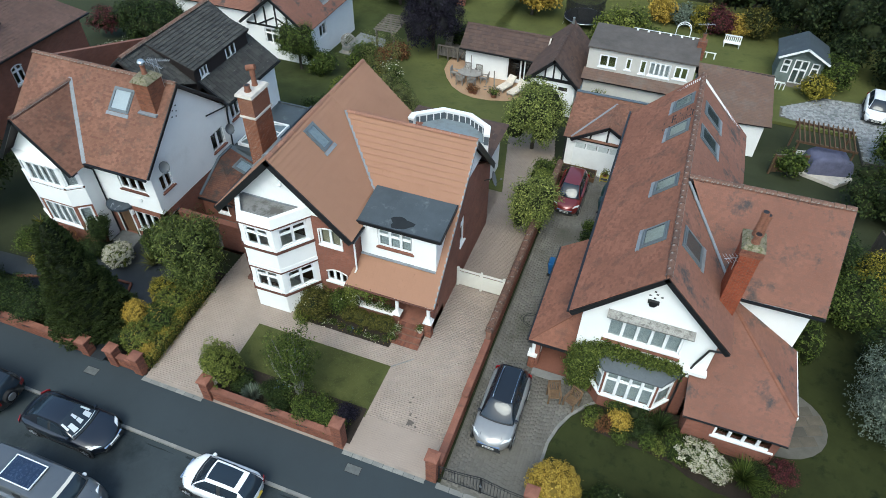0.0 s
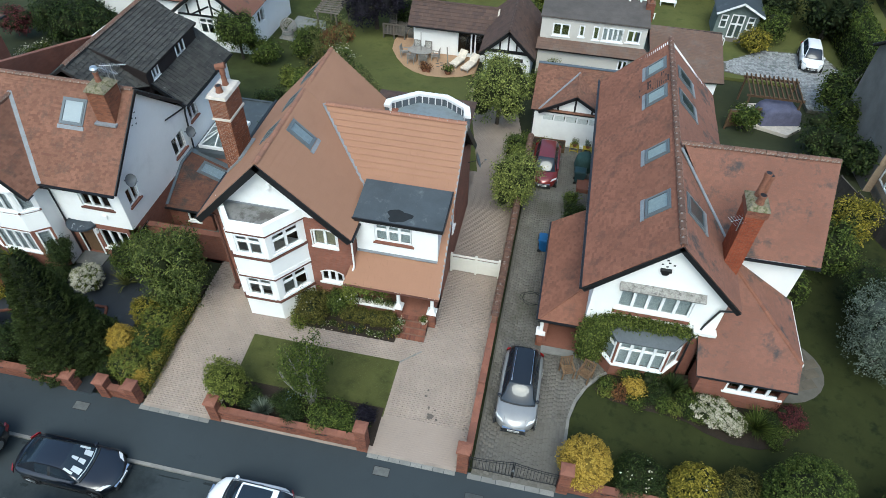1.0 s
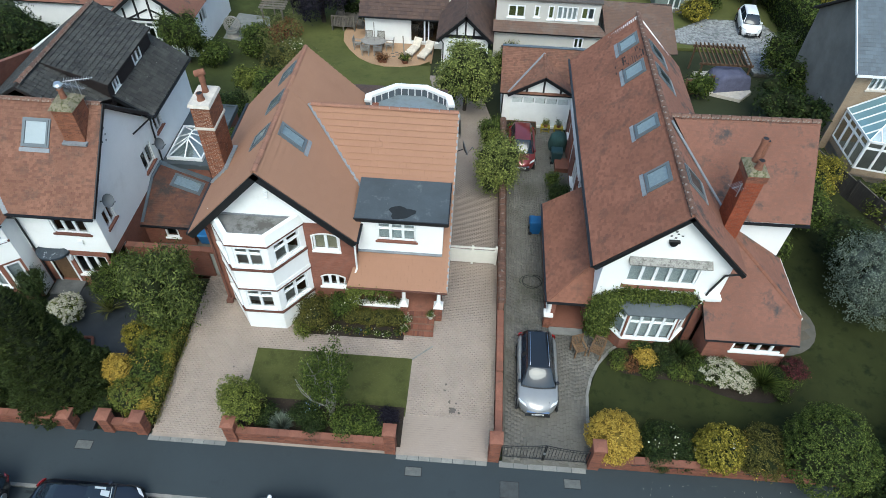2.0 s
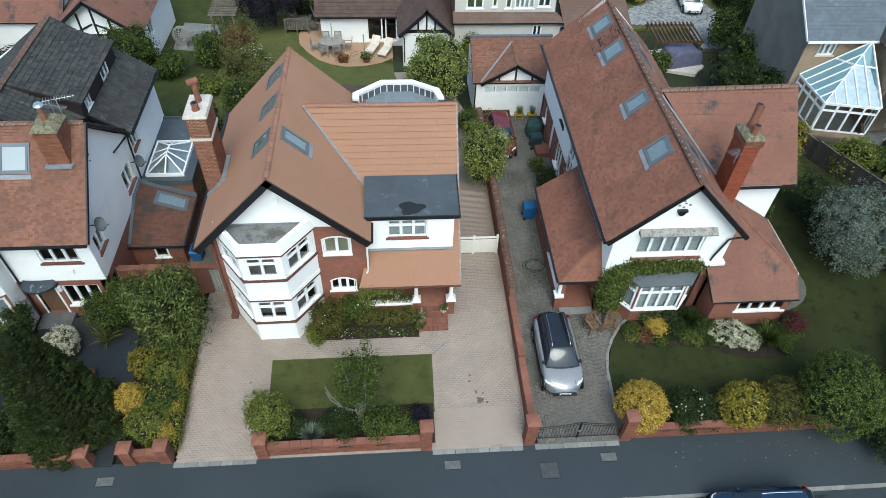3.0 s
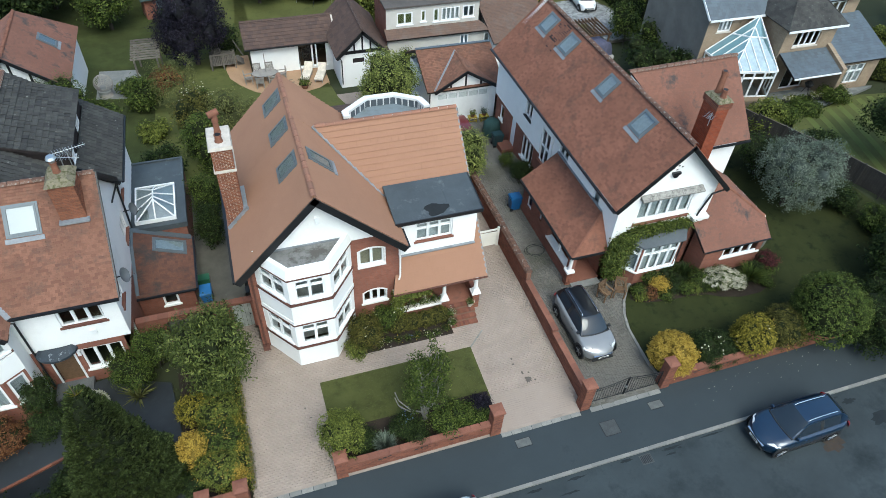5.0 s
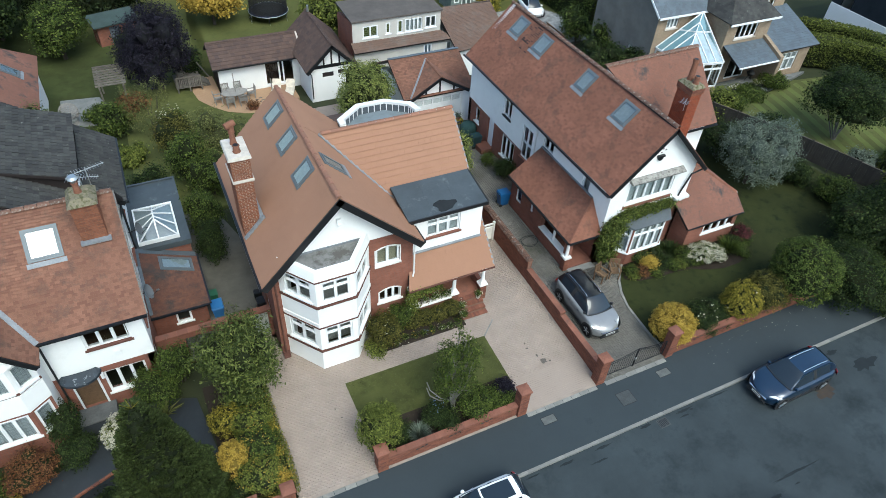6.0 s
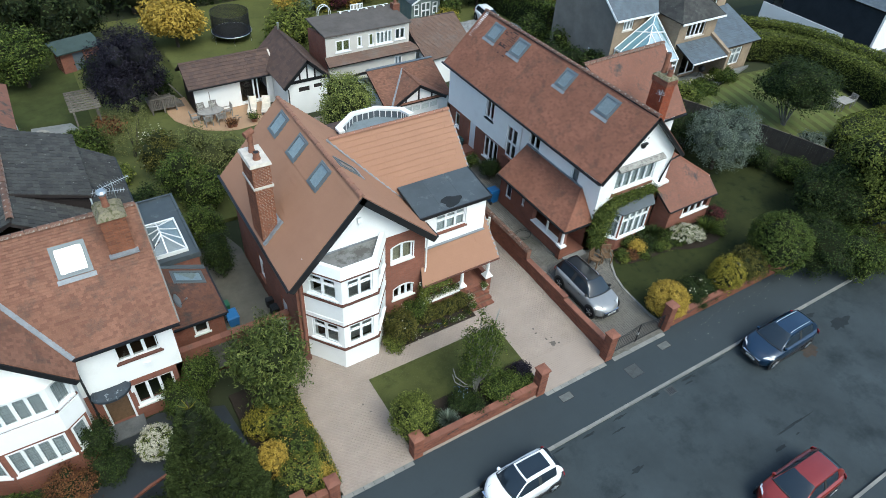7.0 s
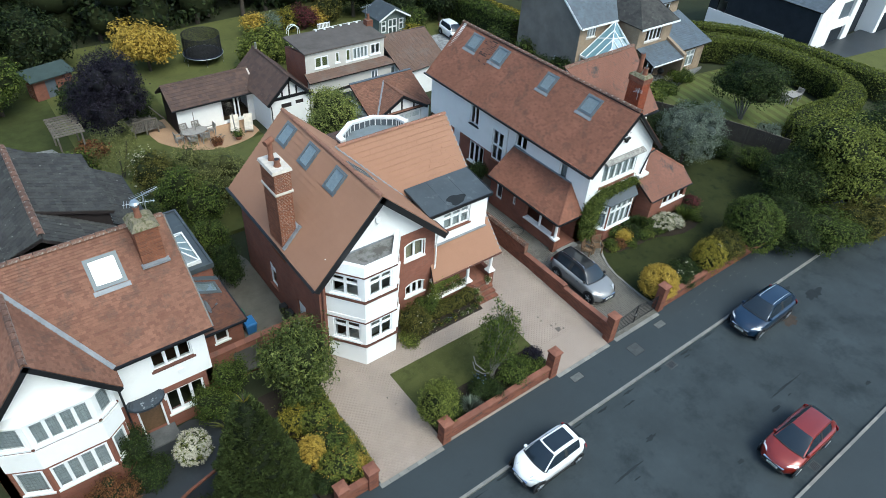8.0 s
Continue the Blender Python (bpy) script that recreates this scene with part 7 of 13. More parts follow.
# ---- brick house beyond the left-hand neighbour ----
def brick_house():
    h = thing("house", "red-brick house with a plain brown tiled roof", "house", (-43.0, 28.0, 0.2), "houses")
    x0, x1, y0, y1 = -50.0, -37.6, 20.5, 33.0
    rf = Frame((x1, y0), (x1, y1))
    wall("wall_right", rf, [(0, -0.2), (12.5, -0.2), (12.5, 5.4), (0, 5.4)], [(6.0, 3.2, 6.9, 4.5), (9.0, 1.0, 10.0, 2.2)], M_BRICK, h, label="red-brick wall")
    arch_head(h, rf, 6.0, 6.9, 4.35, 4.5, M_BRICK)
    window(h, rf, 6.0, 3.2, 6.9, 4.5, 2, 0.3, sill=M_STONE)
    window(h, rf, 9.0, 1.0, 10.0, 2.2, 2, 0.3, sill=M_STONE)
    ff = Frame((x0, y0), (x1, y0))
    wall("wall_front", ff, [(0, -0.2), (12.4, -0.2), (12.4, 5.4), (0, 5.4)], [], M_BRICK, h)
    bf = Frame((x1, y1), (x0, y1))
    wall("wall_back", bf, [(0, -0.6), (12.4, -0.6), (12.4, 5.4), (0, 5.4)], [], M_BRICK, h)
    xm, zt, ze = -43.5, 9.6, 5.4
    X0, X1, Y0, Y1 = x0 - 0.5, x1 + 0.5, y0 - 0.5, y1 + 0.5
    tile = surface("plain_brown_tile", (0.16, 0.10, 0.08), (0.13, 0.082, 0.068), 30, 0.6, 0.85, 0.2, pieces=(0.11, 0.075, 0.065))
    slope(h, [(X1, Y0, ze), (X1, Y1, ze), (xm, 29.5, zt), (xm, 24.5, zt)], tile, 0.2, 0.25, 0.02, label="plain brown tiles")
    slope(h, [(X1, Y0, ze), (xm, 24.5, zt), (X0, Y0, ze)], tile, 0.2, 0.25, 0.02)
    slope(h, [(X1, Y1, ze), (X0, Y1, ze), (xm, 29.5, zt)], tile, 0.2, 0.25, 0.02)
    slope(h, [(X0, Y0, ze), (xm, 24.5, zt), (xm, 29.5, zt), (X0, Y1, ze)], tile, 0.2, 0.25, 0.02)
    # brick upper gable to the front half
    g = Frame((-38.9, 22.0), (-38.9, 27.6))
    wall("upper_gable", g, [(0, 4.5), (5.6, 4.5), (5.6, 7.0), (2.8, 9.2), (0, 7.0)], [(2.3, 6.2, 3.3, 7.5)], M_BRICK, h)
    window(h, g, 2.3, 6.2, 3.3, 7.5, 2, 0.3)
    slope(h, [(-38.5, 24.8, 9.5), (-38.5, 28.0, 6.8), (-43.0, 28.0, 6.8), (-43.0, 24.8, 9.5)], tile, 0.2, 0.25, 0.02)
    slope(h, [(-38.5, 24.8, 9.5), (-43.0, 24.8, 9.5), (-43.0, 21.6, 6.8), (-38.5, 21.6, 6.8)], tile, 0.2, 0.25, 0.02)
    part("gutter", beam((X1 + 0.05, Y0, ze), (X1 + 0.05, Y1, ze), 0.12, 0.1), M_BLACK, h)
    h.location.x -= 1.2


brick_house()


# ---- buff brick house with a conservatory ----
def buff_house():
    h = thing("house", "buff-brick modern house with slate roofs", "house", (22.0, 38.0, -0.5), "houses behind")
    side = Frame((17.3, 43.5), (17.3, 35.9))
    wall("wall_side", side, [(0, -1.5), (7.6, -1.5), (7.6, 5.2), (3.8, 7.8), (0, 5.2)], [(5.0, 0.6, 5.5, 1.7), (5.9, 0.6, 6.4, 1.7)], M_DARKREND, h, label="dark pebbledash side wall")
    window(h, side, 5.0, 0.6, 5.5, 1.7, 1, 0)
    window(h, side, 5.9, 0.6, 6.4, 1.7, 1, 0)
    f = Frame((17.3, 35.9), (22.0, 35.9))
    wall("wall_front", f, [(0, -1), (4.7, -1), (4.7, 5.2), (0, 5.2)], [(0.95, 3.9, 2.1, 5.0)], M_BUFFBRICK, h, label="buff-brick wall")
    window(h, f, 0.95, 3.9, 2.1, 5.0, 3, 0, cloth=M_NET, sill=M_STONE)
    wl = Frame((22.0, 35.9), (22.0, 33.2))
    wall("wing_return", wl, [(0, -1), (2.7, -1), (2.7, 5.2), (0, 5.2)], [], M_BUFFBRICK, h)
    w = Frame((22.0, 33.2), (26.6, 33.2))
    wall("wing_front", w, [(0, -1), (4.6, -1), (4.6, 5.2), (0, 5.2)], [(1.0, 3.55, 3.2, 4.75), (1.5, 0.0, 3.6, 2.1)], M_BUFFBRICK, h, label="buff-brick wall")
    window(h, w, 1.0, 3.55, 3.2, 4.75, 4, 0, sill=M_STONE)
    window(h, w, 1.5, 0.0, 3.6, 2.1, 2, 0)
    wr = Frame((26.6, 33.2), (26.6, 43.0))
    wall("wing_side", wr, [(0, -1), (9.8, -1), (9.8, 5.2), (0, 5.2)], [], M_BUFFBRICK, h)
    bk = Frame((26.6, 43.4), (17.3, 43.4))
    wall("wall_back", bk, [(0, -1.5), (9.3, -1.5), (9.3, 5.2), (0, 5.2)], [], M_BUFFBRICK, h)
    slope(h, [(17.0, 35.5, 5.15), (22.6, 35.5, 5.15), (24.3, 39.5, 8.1), (17.0, 39.5, 8.1)], M_SLATEB, 0.25, 0.3, 0.015, label="blue-grey slates")
    slope(h, [(17.0, 43.8, 5.15), (17.0, 39.5, 8.1), (27.0, 39.5, 8.1), (27.0, 43.8, 5.15)], M_SLATEB, 0.25, 0.3, 0.015)
    slope(h, [(21.7, 32.8, 5.1), (27.0, 32.8, 5.1), (24.35, 36.0, 7.6)], M_SLATE, 0.25, 0.3, 0.015, label="patched dark slates")
    slope(h, [(21.7, 32.8, 5.1), (24.35, 36.0, 7.6), (24.35, 39.5, 7.9), (21.7, 36.8, 5.1)], M_SLATE, 0.25, 0.3, 0.015)
    slope(h, [(27.0, 32.8, 5.1), (27.0, 43.0, 5.1), (24.35, 39.5, 7.9), (24.35, 36.0, 7.6)], M_SLATE, 0.25, 0.3, 0.015)
    part("fascia", join(beam((17.0, 35.45, 5.15), (22.0, 35.45, 5.15), 0.05, 0.16), beam((21.7, 32.75, 5.1), (27.0, 32.75, 5.1), 0.05, 0.16)), M_UPVC, h)
    part("fascia", beam((16.97, 39.5, 8.1), (16.97, 35.5, 5.15), 0.05, 0.16), M_UPVC, h)
    # lean-to loggia
    slope(h, [(22.1, 31.0, 2.35), (26.5, 31.0, 2.35), (26.5, 33.15, 3.2), (22.1, 33.15, 3.2)], M_SLATEB, 0.25, 0.3, 0.015, label="slate lean-to roof")
    part("loggia_wall", prism([(26.3, 30.9, -0.6), (26.65, 30.9, -0.6), (26.65, 33.2, -0.6), (26.3, 33.2, -0.6)], [(26.3, 30.9, 2.6), (26.65, 30.9, 2.6), (26.65, 33.2, 3.5), (26.3, 33.2, 3.5)]), M_BUFFBRICK, h)
    part("gutter", beam((22.1, 30.95, 2.33), (26.4, 30.95, 2.33), 0.1, 0.09), M_UPVC, h)
    # low right wing
    w2 = Frame((26.6, 32.0), (31.0, 32.0))
    wall("low_wing_front", w2, [(0, -1), (4.4, -1), (4.4, 2.6), (0, 2.6)], [(1.2, 0.5, 3.2, 2.1)], M_BUFFBRICK, h)
    window(h, w2, 1.2, 0.5, 3.2, 2.1, 3, 0.35, cloth=M_NET)
    wall("low_wing_side", Frame((31.0, 32.0), (31.0, 38.0)), [(0, -1), (6, -1), (6, 2.6), (0, 2.6)], [], M_BUFFBRICK, h)
    wall("upper_wing_front", Frame((27.0, 36.0), (31.0, 36.0)), [(0, 2.0), (4, 2.0), (4, 5.6), (0, 5.6)], [(0.8, 4.0, 2.8, 5.2)], M_BUFFBRICK, h)
    window(h, Frame((27.0, 36.0), (31.0, 36.0)), 0.8, 4.0, 2.8, 5.2, 3, 0)
    slope(h, [(26.6, 31.6, 2.6), (31.5, 31.6, 2.6), (31.5, 36.1, 4.2), (26.6, 36.1, 4.2)], M_SLATEB, 0.25, 0.3, 0.015)
    slope(h, [(26.9, 35.6, 5.5), (31.4, 35.6, 5.5), (31.4, 40.0, 8.0), (26.9, 40.0, 8.0)], M_SLATEB, 0.25, 0.3, 0.015)
    slope(h, [(26.9, 40.0, 8.0), (31.4, 40.0, 8.0), (31.4, 44.4, 5.5), (26.9, 44.4, 5.5)], M_SLATEB, 0.25, 0.3, 0.015)
    part("low_wing_body", box(27.0, 36.3, -1, 31.0, 43.8, 5.5), M_BUFFBRICK, h)
    return h


def conservatory():
    """Two glass planes that meet on a hip and lean against the house."""
    h = thing("conservatory", "white-framed conservatory with a glass hipped roof", "conservatory", (19.5, 33.8, 0.0))
    ze = 2.5
    P = [(17.75, 35.85), (17.95, 32.6), (21.33, 31.95), (21.95, 33.15)]
    for a, b in zip(P, P[1:]):
        fr = Frame(a, b)
        n = max(1, round(fr.length / 0.8))
        part("dwarf_wall", fr.box(0, -0.6, -0.2, fr.length, 0.45, 0), M_BUFFBRICK, h)
        window(h, fr, 0.02, 0.45, fr.length - 0.02, ze, n, 0.22, rec=0.02)
    top = Vector((21.2, 35.4, 5.1))
    E = [Vector((x, y, ze)) for x, y in P]
    pale = paint("pale_roof_glass", (0.34, 0.42, 0.46), 0.12, 0.0, 0.6)
    hip = lambda k: E[1].lerp(top, k)
    for q, m in (([E[0], E[1], top], M_SKYGLASS), ([E[1], E[2], hip(0.62) + (top - hip(0.62)) * 0.0 + Vector((0.95, -0.1, 0.0)), hip(0.62)], pale), ([hip(0.62), hip(0.62) + Vector((0.95, -0.1, 0.0)), E[2], E[3], top], M_SKYGLASS)):
        g = part("roof_pane", ([tuple(p) for p in q], [tuple(range(len(q)))]), m, h, "blue-tinted roof glass")
        g.visible_shadow = False
    bars = [(E[0], top), (E[1], top), (E[2], top), (E[3], top)] + list(zip(E, E[1:]))
    for k in (0.2, 0.4, 0.6, 0.8):
        bars.append((E[1].lerp(E[0], k), hip(k)))
        bars.append((E[1].lerp(E[2], k), hip(k)))
    bars.append((E[0].lerp(top, 0.5), hip(0.62)))
    bars.append((hip(0.62), E[2].lerp(top, 0.6)))
    for p, q in bars:
        part("glazing_bar", beam((p[0], p[1], p[2] + 0.08), (q[0], q[1], q[2] + 0.08), 0.06, 0.09), M_UPVC, h)
    part("floor", slab([P[0], P[1], P[2], P[3], (21.9, 35.8)], -0.5, 0.05), M_CONC, h)


buff_house()
conservatory()


# ---- black and white modern house far right ----
def modern_house():
    h = thing("house", "modern black and white house with a grey pitched roof", "house", (48.0, 34.0, 0.0), "houses behind")
    dark = surface("black_timber_cladding", (0.02, 0.026, 0.034), (0.028, 0.034, 0.042), 10, 1, 0.7)
    wall("wall_side", Frame((44.2, 40.5), (44.2, 28.2)), [(0, -1.4), (12.3, -1.4), (12.3, 4.4), (0, 4.4)], [(1.0, 0.2, 2.2, 2.2)], dark, h, label="black-clad long wall")
    part("white_plinth", box(44.06, 31.0, -1.0, 44.19, 40.4, 1.0), M_WHITE, h)
    g = Frame((44.2, 28.2), (52.2, 28.2))
    wall("gable_wall", g, [(0, -0.6), (8.0, -0.6), (8.0, 4.4), (4.0, 7.6), (0, 4.4)], [(4.0, 2.7, 6.8, 4.6), (3.4, -0.2, 6.6, 1.9)], M_WHITE, h, out=0.2, label="white gable wall")
    part("upper_glazing", g.box(4.0, 2.7, -0.1, 6.8, 4.6, -0.06), M_SLATEB, h)
    part("lower_glazing", g.box(3.4, -0.2, -0.1, 6.6, 1.9, -0.06), dark, h)
    wall("wall_far", Frame((52.2, 28.2), (52.2, 40.5)), [(0, -0.6), (12.3, -0.6), (12.3, 4.4), (0, 4.4)], [], M_WHITE, h)
    wall("wall_end", Frame((52.2, 40.5), (44.2, 40.5)), [(0, -1.4), (8, -1.4), (8, 4.4), (4, 7.6), (0, 4.4)], [], M_WHITE, h)
    pl, _ = slope(h, [(43.9, 27.9, 4.3), (43.9, 40.8, 4.3), (48.2, 40.8, 7.75), (48.2, 27.9, 7.75)], M_SLATEB, 0.3, 0.3, 0.02, label="grey slate roof")
    slope(h, [(52.5, 27.9, 4.3), (52.5, 40.8, 4.3), (48.2, 40.8, 7.75), (48.2, 27.9, 7.75)], M_SLATEB, 0.3, 0.3, 0.02)
    roof_window(h, pl, (46.3, 33.5, 6.2), 0.8, 1.2, apron=False)
    part("link_block", box(52.3, 28.9, -0.6, 56.2, 38.0, 7.6), dark, h, "black glazed link")
    part("second_block", box(56.21, 27.0, -0.6, 64.0, 38.0, 7.0), M_WHITE, h, "white second block")
    g2 = Frame((56.0, 26.99), (64.0, 26.99))
    part("window", g2.box(1.4, 3.6, 0.0, 2.8, 5.4, 0.06), M_SLATEB, h)
    part("window", g2.box(1.0, 0.2, 0.0, 3.6, 2.4, 0.06), dark, h)


modern_house()
patch("patio_modern", [(42.6, 25.6), (58.0, 23.4), (66.0, 23.4), (66.0, 27.2), (57.0, 28.4), (44.2, 28.1), (42.4, 29.5)], M_WETPATH, 0.06, label="dark unfinished terrace beside the modern house", category="terrace")
patch("lawn_modern", [(41.2, 17.5), (66.0, 16.8), (66.0, 23.4), (58.0, 23.4), (42.6, 25.6)], M_LAWN, 0.05, label="rough lawn beside the modern house", category="lawn")


# ---- summer house and shed ----
def summer_house():
    h = thing("summer_house", "grey-green wooden summer house with white trim", "summer house", (11.6, 57.5, -2.1))
    x0, x1, y0, y1 = 9.9, 13.3, 56.6, 59.4
    wood = surface("sage_painted_boards", (0.20, 0.24, 0.22), (0.16, 0.20, 0.19), 12, 1, 0.7)
    f = Frame((x0, y0), (x1, y0))
    ho = [(0.3, -1.2, 0.9, 0.0), (2.5, -1.2, 3.1, 0.0), (1.15, -2.0, 2.25, 0.1)]
    wall("wall_front", f, [(0, -2.4), (3.4, -2.4), (3.4, 0.2), (1.7, 1.15), (0, 0.2)], ho, wood, h, depth=0.08)
    for a in ho[:2]:
        window(h, f, *a, 1, 0.4, rec=0.02)
    window(h, f, *ho[2], 2, 0.4, rec=0.02, name="door", label="white glazed double doors")
    part("body", box(x0, y0 + 0.1, -2.4, x1, y1, 0.2), wood, h)
    felt = M_FELT
    for x in (x0 - 0.3, x1 + 0.3):
        pts = [(11.6, y0 - 0.5, 1.3), (x, y0 - 0.5, 0.25), (x, y1 + 0.1, 0.25), (11.6, y1 + 0.1, 1.3)]
        part("roof_half", prism(pts, [(a, b, c + 0.06) for a, b, c in pts]), felt, h)
        part("white_bargeboard", beam((11.6, y0 - 0.53, 1.35), (x, y0 - 0.53, 0.3), 0.05, 0.16), M_UPVC, h)
    part("deck", box(x0 - 0.4, y0 - 1.6, -2.5, x1 + 0.2, y0, -2.0), M_WOODG, h)
    part("deck_rail", join(box(x0 - 0.4, y0 - 1.6, -1.4, x0 + 0.8, y0 - 1.52, -1.3), *[box(x0 - 0.4 + i * 0.3, y0 - 1.59, -2.0, x0 - 0.34 + i * 0.3, y0 - 1.53, -1.4) for i in range(5)]), M_UPVC, h)


def shed():
    h = thing("shed", "old brick garden shed with a dark green felt roof", "shed", (-21.0, 61.8, -2.3))
    f = Frame((-22.3, 59.9), (-19.1, 60.7))
    wall("wall_front", f, [(0, -2.6), (3.3, -2.6), (3.3, -0.35), (0, -0.35)], [(1.0, -2.3, 1.9, -0.6)], M_BRICK, h)
    part("door", f.box(1.0, -2.3, -0.15, 1.9, -0.6, -0.1), M_SLATEB, h, "dark glazed door")
    part("body", prism([f.at(0, -2.6, -0.3), f.at(3.3, -2.6, -0.3), f.at(3.3, -2.6, -1.5), f.at(0, -2.6, -1.5)], [f.at(0, -0.35, -0.3), f.at(3.3, -0.35, -0.3), f.at(3.3, -0.35, -1.5), f.at(0, -0.35, -1.5)]), M_BRICKO, h)
    part("roof", prism([f.at(-0.3, -0.35, 0.4), f.at(3.55, -0.35, 0.4), f.at(3.55, 0.0, -1.7), f.at(-0.3, 0.0, -1.7)], [f.at(-0.3, -0.25, 0.4), f.at(3.55, -0.25, 0.4), f.at(3.55, 0.1, -1.7), f.at(-0.3, 0.1, -1.7)]), surface("green_felt", (0.05, 0.075, 0.07), (0.065, 0.09, 0.085), 20, 1, 0.85), h, "dark green felt roof")


summer_house()
shed()

# ---- front walls, piers, gates ----
def pier(x, y, top, w=0.46):
    z = land(y) - 0.1
    th = thing("gate_pier", "red-brick gate pier with a terracotta cap", "pier", (x, y, z), "gate piers")
    bricks(th, x - w / 2, y - w / 2, x + w / 2, y + w / 2, z, top - 0.14, core=M_MORTARD, name="shaft")
    c = w / 2 + 0.05
    part("cap", join(box(x - c, y - c, top - 0.14, x + c, y + c, top - 0.06), prism([(x - c, y - c, top - 0.06), (x + c, y - c, top - 0.06), (x + c, y + c, top - 0.06), (x - c, y + c, top - 0.06)], [(x - 0.1, y - 0.1, top), (x + 0.1, y - 0.1, top), (x + 0.1, y + 0.1, top), (x - 0.1, y + 0.1, top)])), M_TERRA, th, "terracotta cap")


for x, top in ((-18.72, 1.15), (-20.15, 1.1), (-14.82, 1.3), (-8.1, 1.68), (-3.75, 1.72), (0.42, 1.72), (-21.85, 0.95)):
    pier(x, 12.4, top)


def low_wall(x0, x1, y, top, name, panels=True):
    z = land(y) - 0.1
    th = thing("front_wall", "low red-brick front wall with a stepped terracotta coping", "wall", ((x0 + x1) / 2, y, z), "front walls")
    bricks(th, x0, y - 0.115, x1, y + 0.115, z, top - 0.1, core=M_MORTARD, faces="ns", name="wall_body")
    n = max(1, round((x1 - x0) / 0.45))
    s = (x1 - x0) / n
    for i in range(n):
        part("coping_brick", box(x0 + i * s + 0.006, y - 0.15, top - 0.1, x0 + (i + 1) * s - 0.006, y + 0.15, top), M_TERRA, th)
    if panels:
        m = max(1, int((x1 - x0) / 1.8))
        for i in range(1, m + 1):
            xx = x0 + (x1 - x0) * i / (m + 1)
            for k in range(3):
                part("pierced_tile", box(xx - 0.28 + k * 0.2, y - 0.13, top - 0.3 + 0.04 * k, xx - 0.12 + k * 0.2, y - 0.11, top - 0.24 + 0.04 * k), M_IRON, th)


low_wall(-14.59, -8.33, 12.4, 0.62, "a")
low_wall(-19.92, -18.95, 12.4, 0.55, "b", False)
low_wall(-34.0, -22.08, 12.4, 0.6, "c")
low_wall(0.65, 11.6, 12.4, 0.62, "d")


def party_wall():
    th = thing("party_wall", "long red-brick wall with a rounded brick coping between two drives", "wall", (-3.6, 22.0, 0.0))
    for k, (y0, y1, top) in enumerate(((12.63, 19.35, 0.84), (19.35, 34.5, 1.42))):
        n = max(1, int((y1 - y0) / 2.4))
        for i in range(n):
            a, b = y0 + (y1 - y0) * i / n, y0 + (y1 - y0) * (i + 1) / n
            zz = land((a + b) / 2)
            bricks(th, -3.72, a, -3.48, b, zz - 0.15, zz + top - 0.12, core=M_MORTARD, faces="ew", name="wall_body")
            s = 0.45 if k == 0 else 0.15
            m = round((b - a) / s)
            s = (b - a) / m
            if k == 0:
                for j in range(m):
                    part("coping_brick", box(-3.755, a + j * s + 0.004, zz + top - 0.12, -3.445, a + (j + 1) * s - 0.004, zz + top), M_TERRA, th)
            else:
                for j in range(m):
                    part("coping_brick", prism([(-3.8, a + j * s + 0.012, zz + top - 0.12), (-3.4, a + j * s + 0.012, zz + top - 0.12), (-3.4, a + (j + 1) * s - 0.012, zz + top - 0.12), (-3.8, a + (j + 1) * s - 0.012, zz + top - 0.12)], [(-3.7, a + j * s + 0.025, zz + top + 0.03), (-3.5, a + j * s + 0.025, zz + top + 0.03), (-3.5, a + (j + 1) * s - 0.025, zz + top + 0.03), (-3.7, a + (j + 1) * s - 0.025, zz + top + 0.03)]), M_RIDGE, th)


party_wall()


def iron_gate():
    th = thing("iron_gate", "black wrought-iron double drive gate between brick piers", "gate", (-1.67, 12.45, -0.1))
    x0, x1, y = -3.48, 0.17, 12.42
    xm = (x0 + x1) / 2
    for a, b in ((x0, xm - 0.03), (xm + 0.03, x1)):
        w = b - a
        rise = (lambda x: 0.95 + 0.30 * ((x - x0) / (xm - x0)) ** 2) if a == x0 else (lambda x: 0.95 + 0.30 * ((x1 - x) / (x1 - xm)) ** 2)
        leaf = part("gate_leaf", join(tube((a, y, -0.1), (a, y, rise(a)), 0.025), tube((b, y, -0.1), (b, y, rise(b)), 0.025), tube((a, y, 0.0), (b, y, 0.0), 0.02), pipe([(a + w * i / 6, y, rise(a + w * i / 6)) for i in range(7)], 0.02), pipe([(a + w * i / 6, y, rise(a + w * i / 6) - 0.16) for i in range(7)], 0.014)), M_IRON, th)
        n = 13
        for i in range(1, n):
            x = a + w * i / n
            part("gate_bar", tube((x, y, 0.0), (x, y, rise(x) - 0.02), 0.011, n=6), M_IRON, leaf)
    part("lock", box(xm - 0.05, y - 0.03, 0.45, xm + 0.05, y + 0.03, 0.6), M_METAL, th)


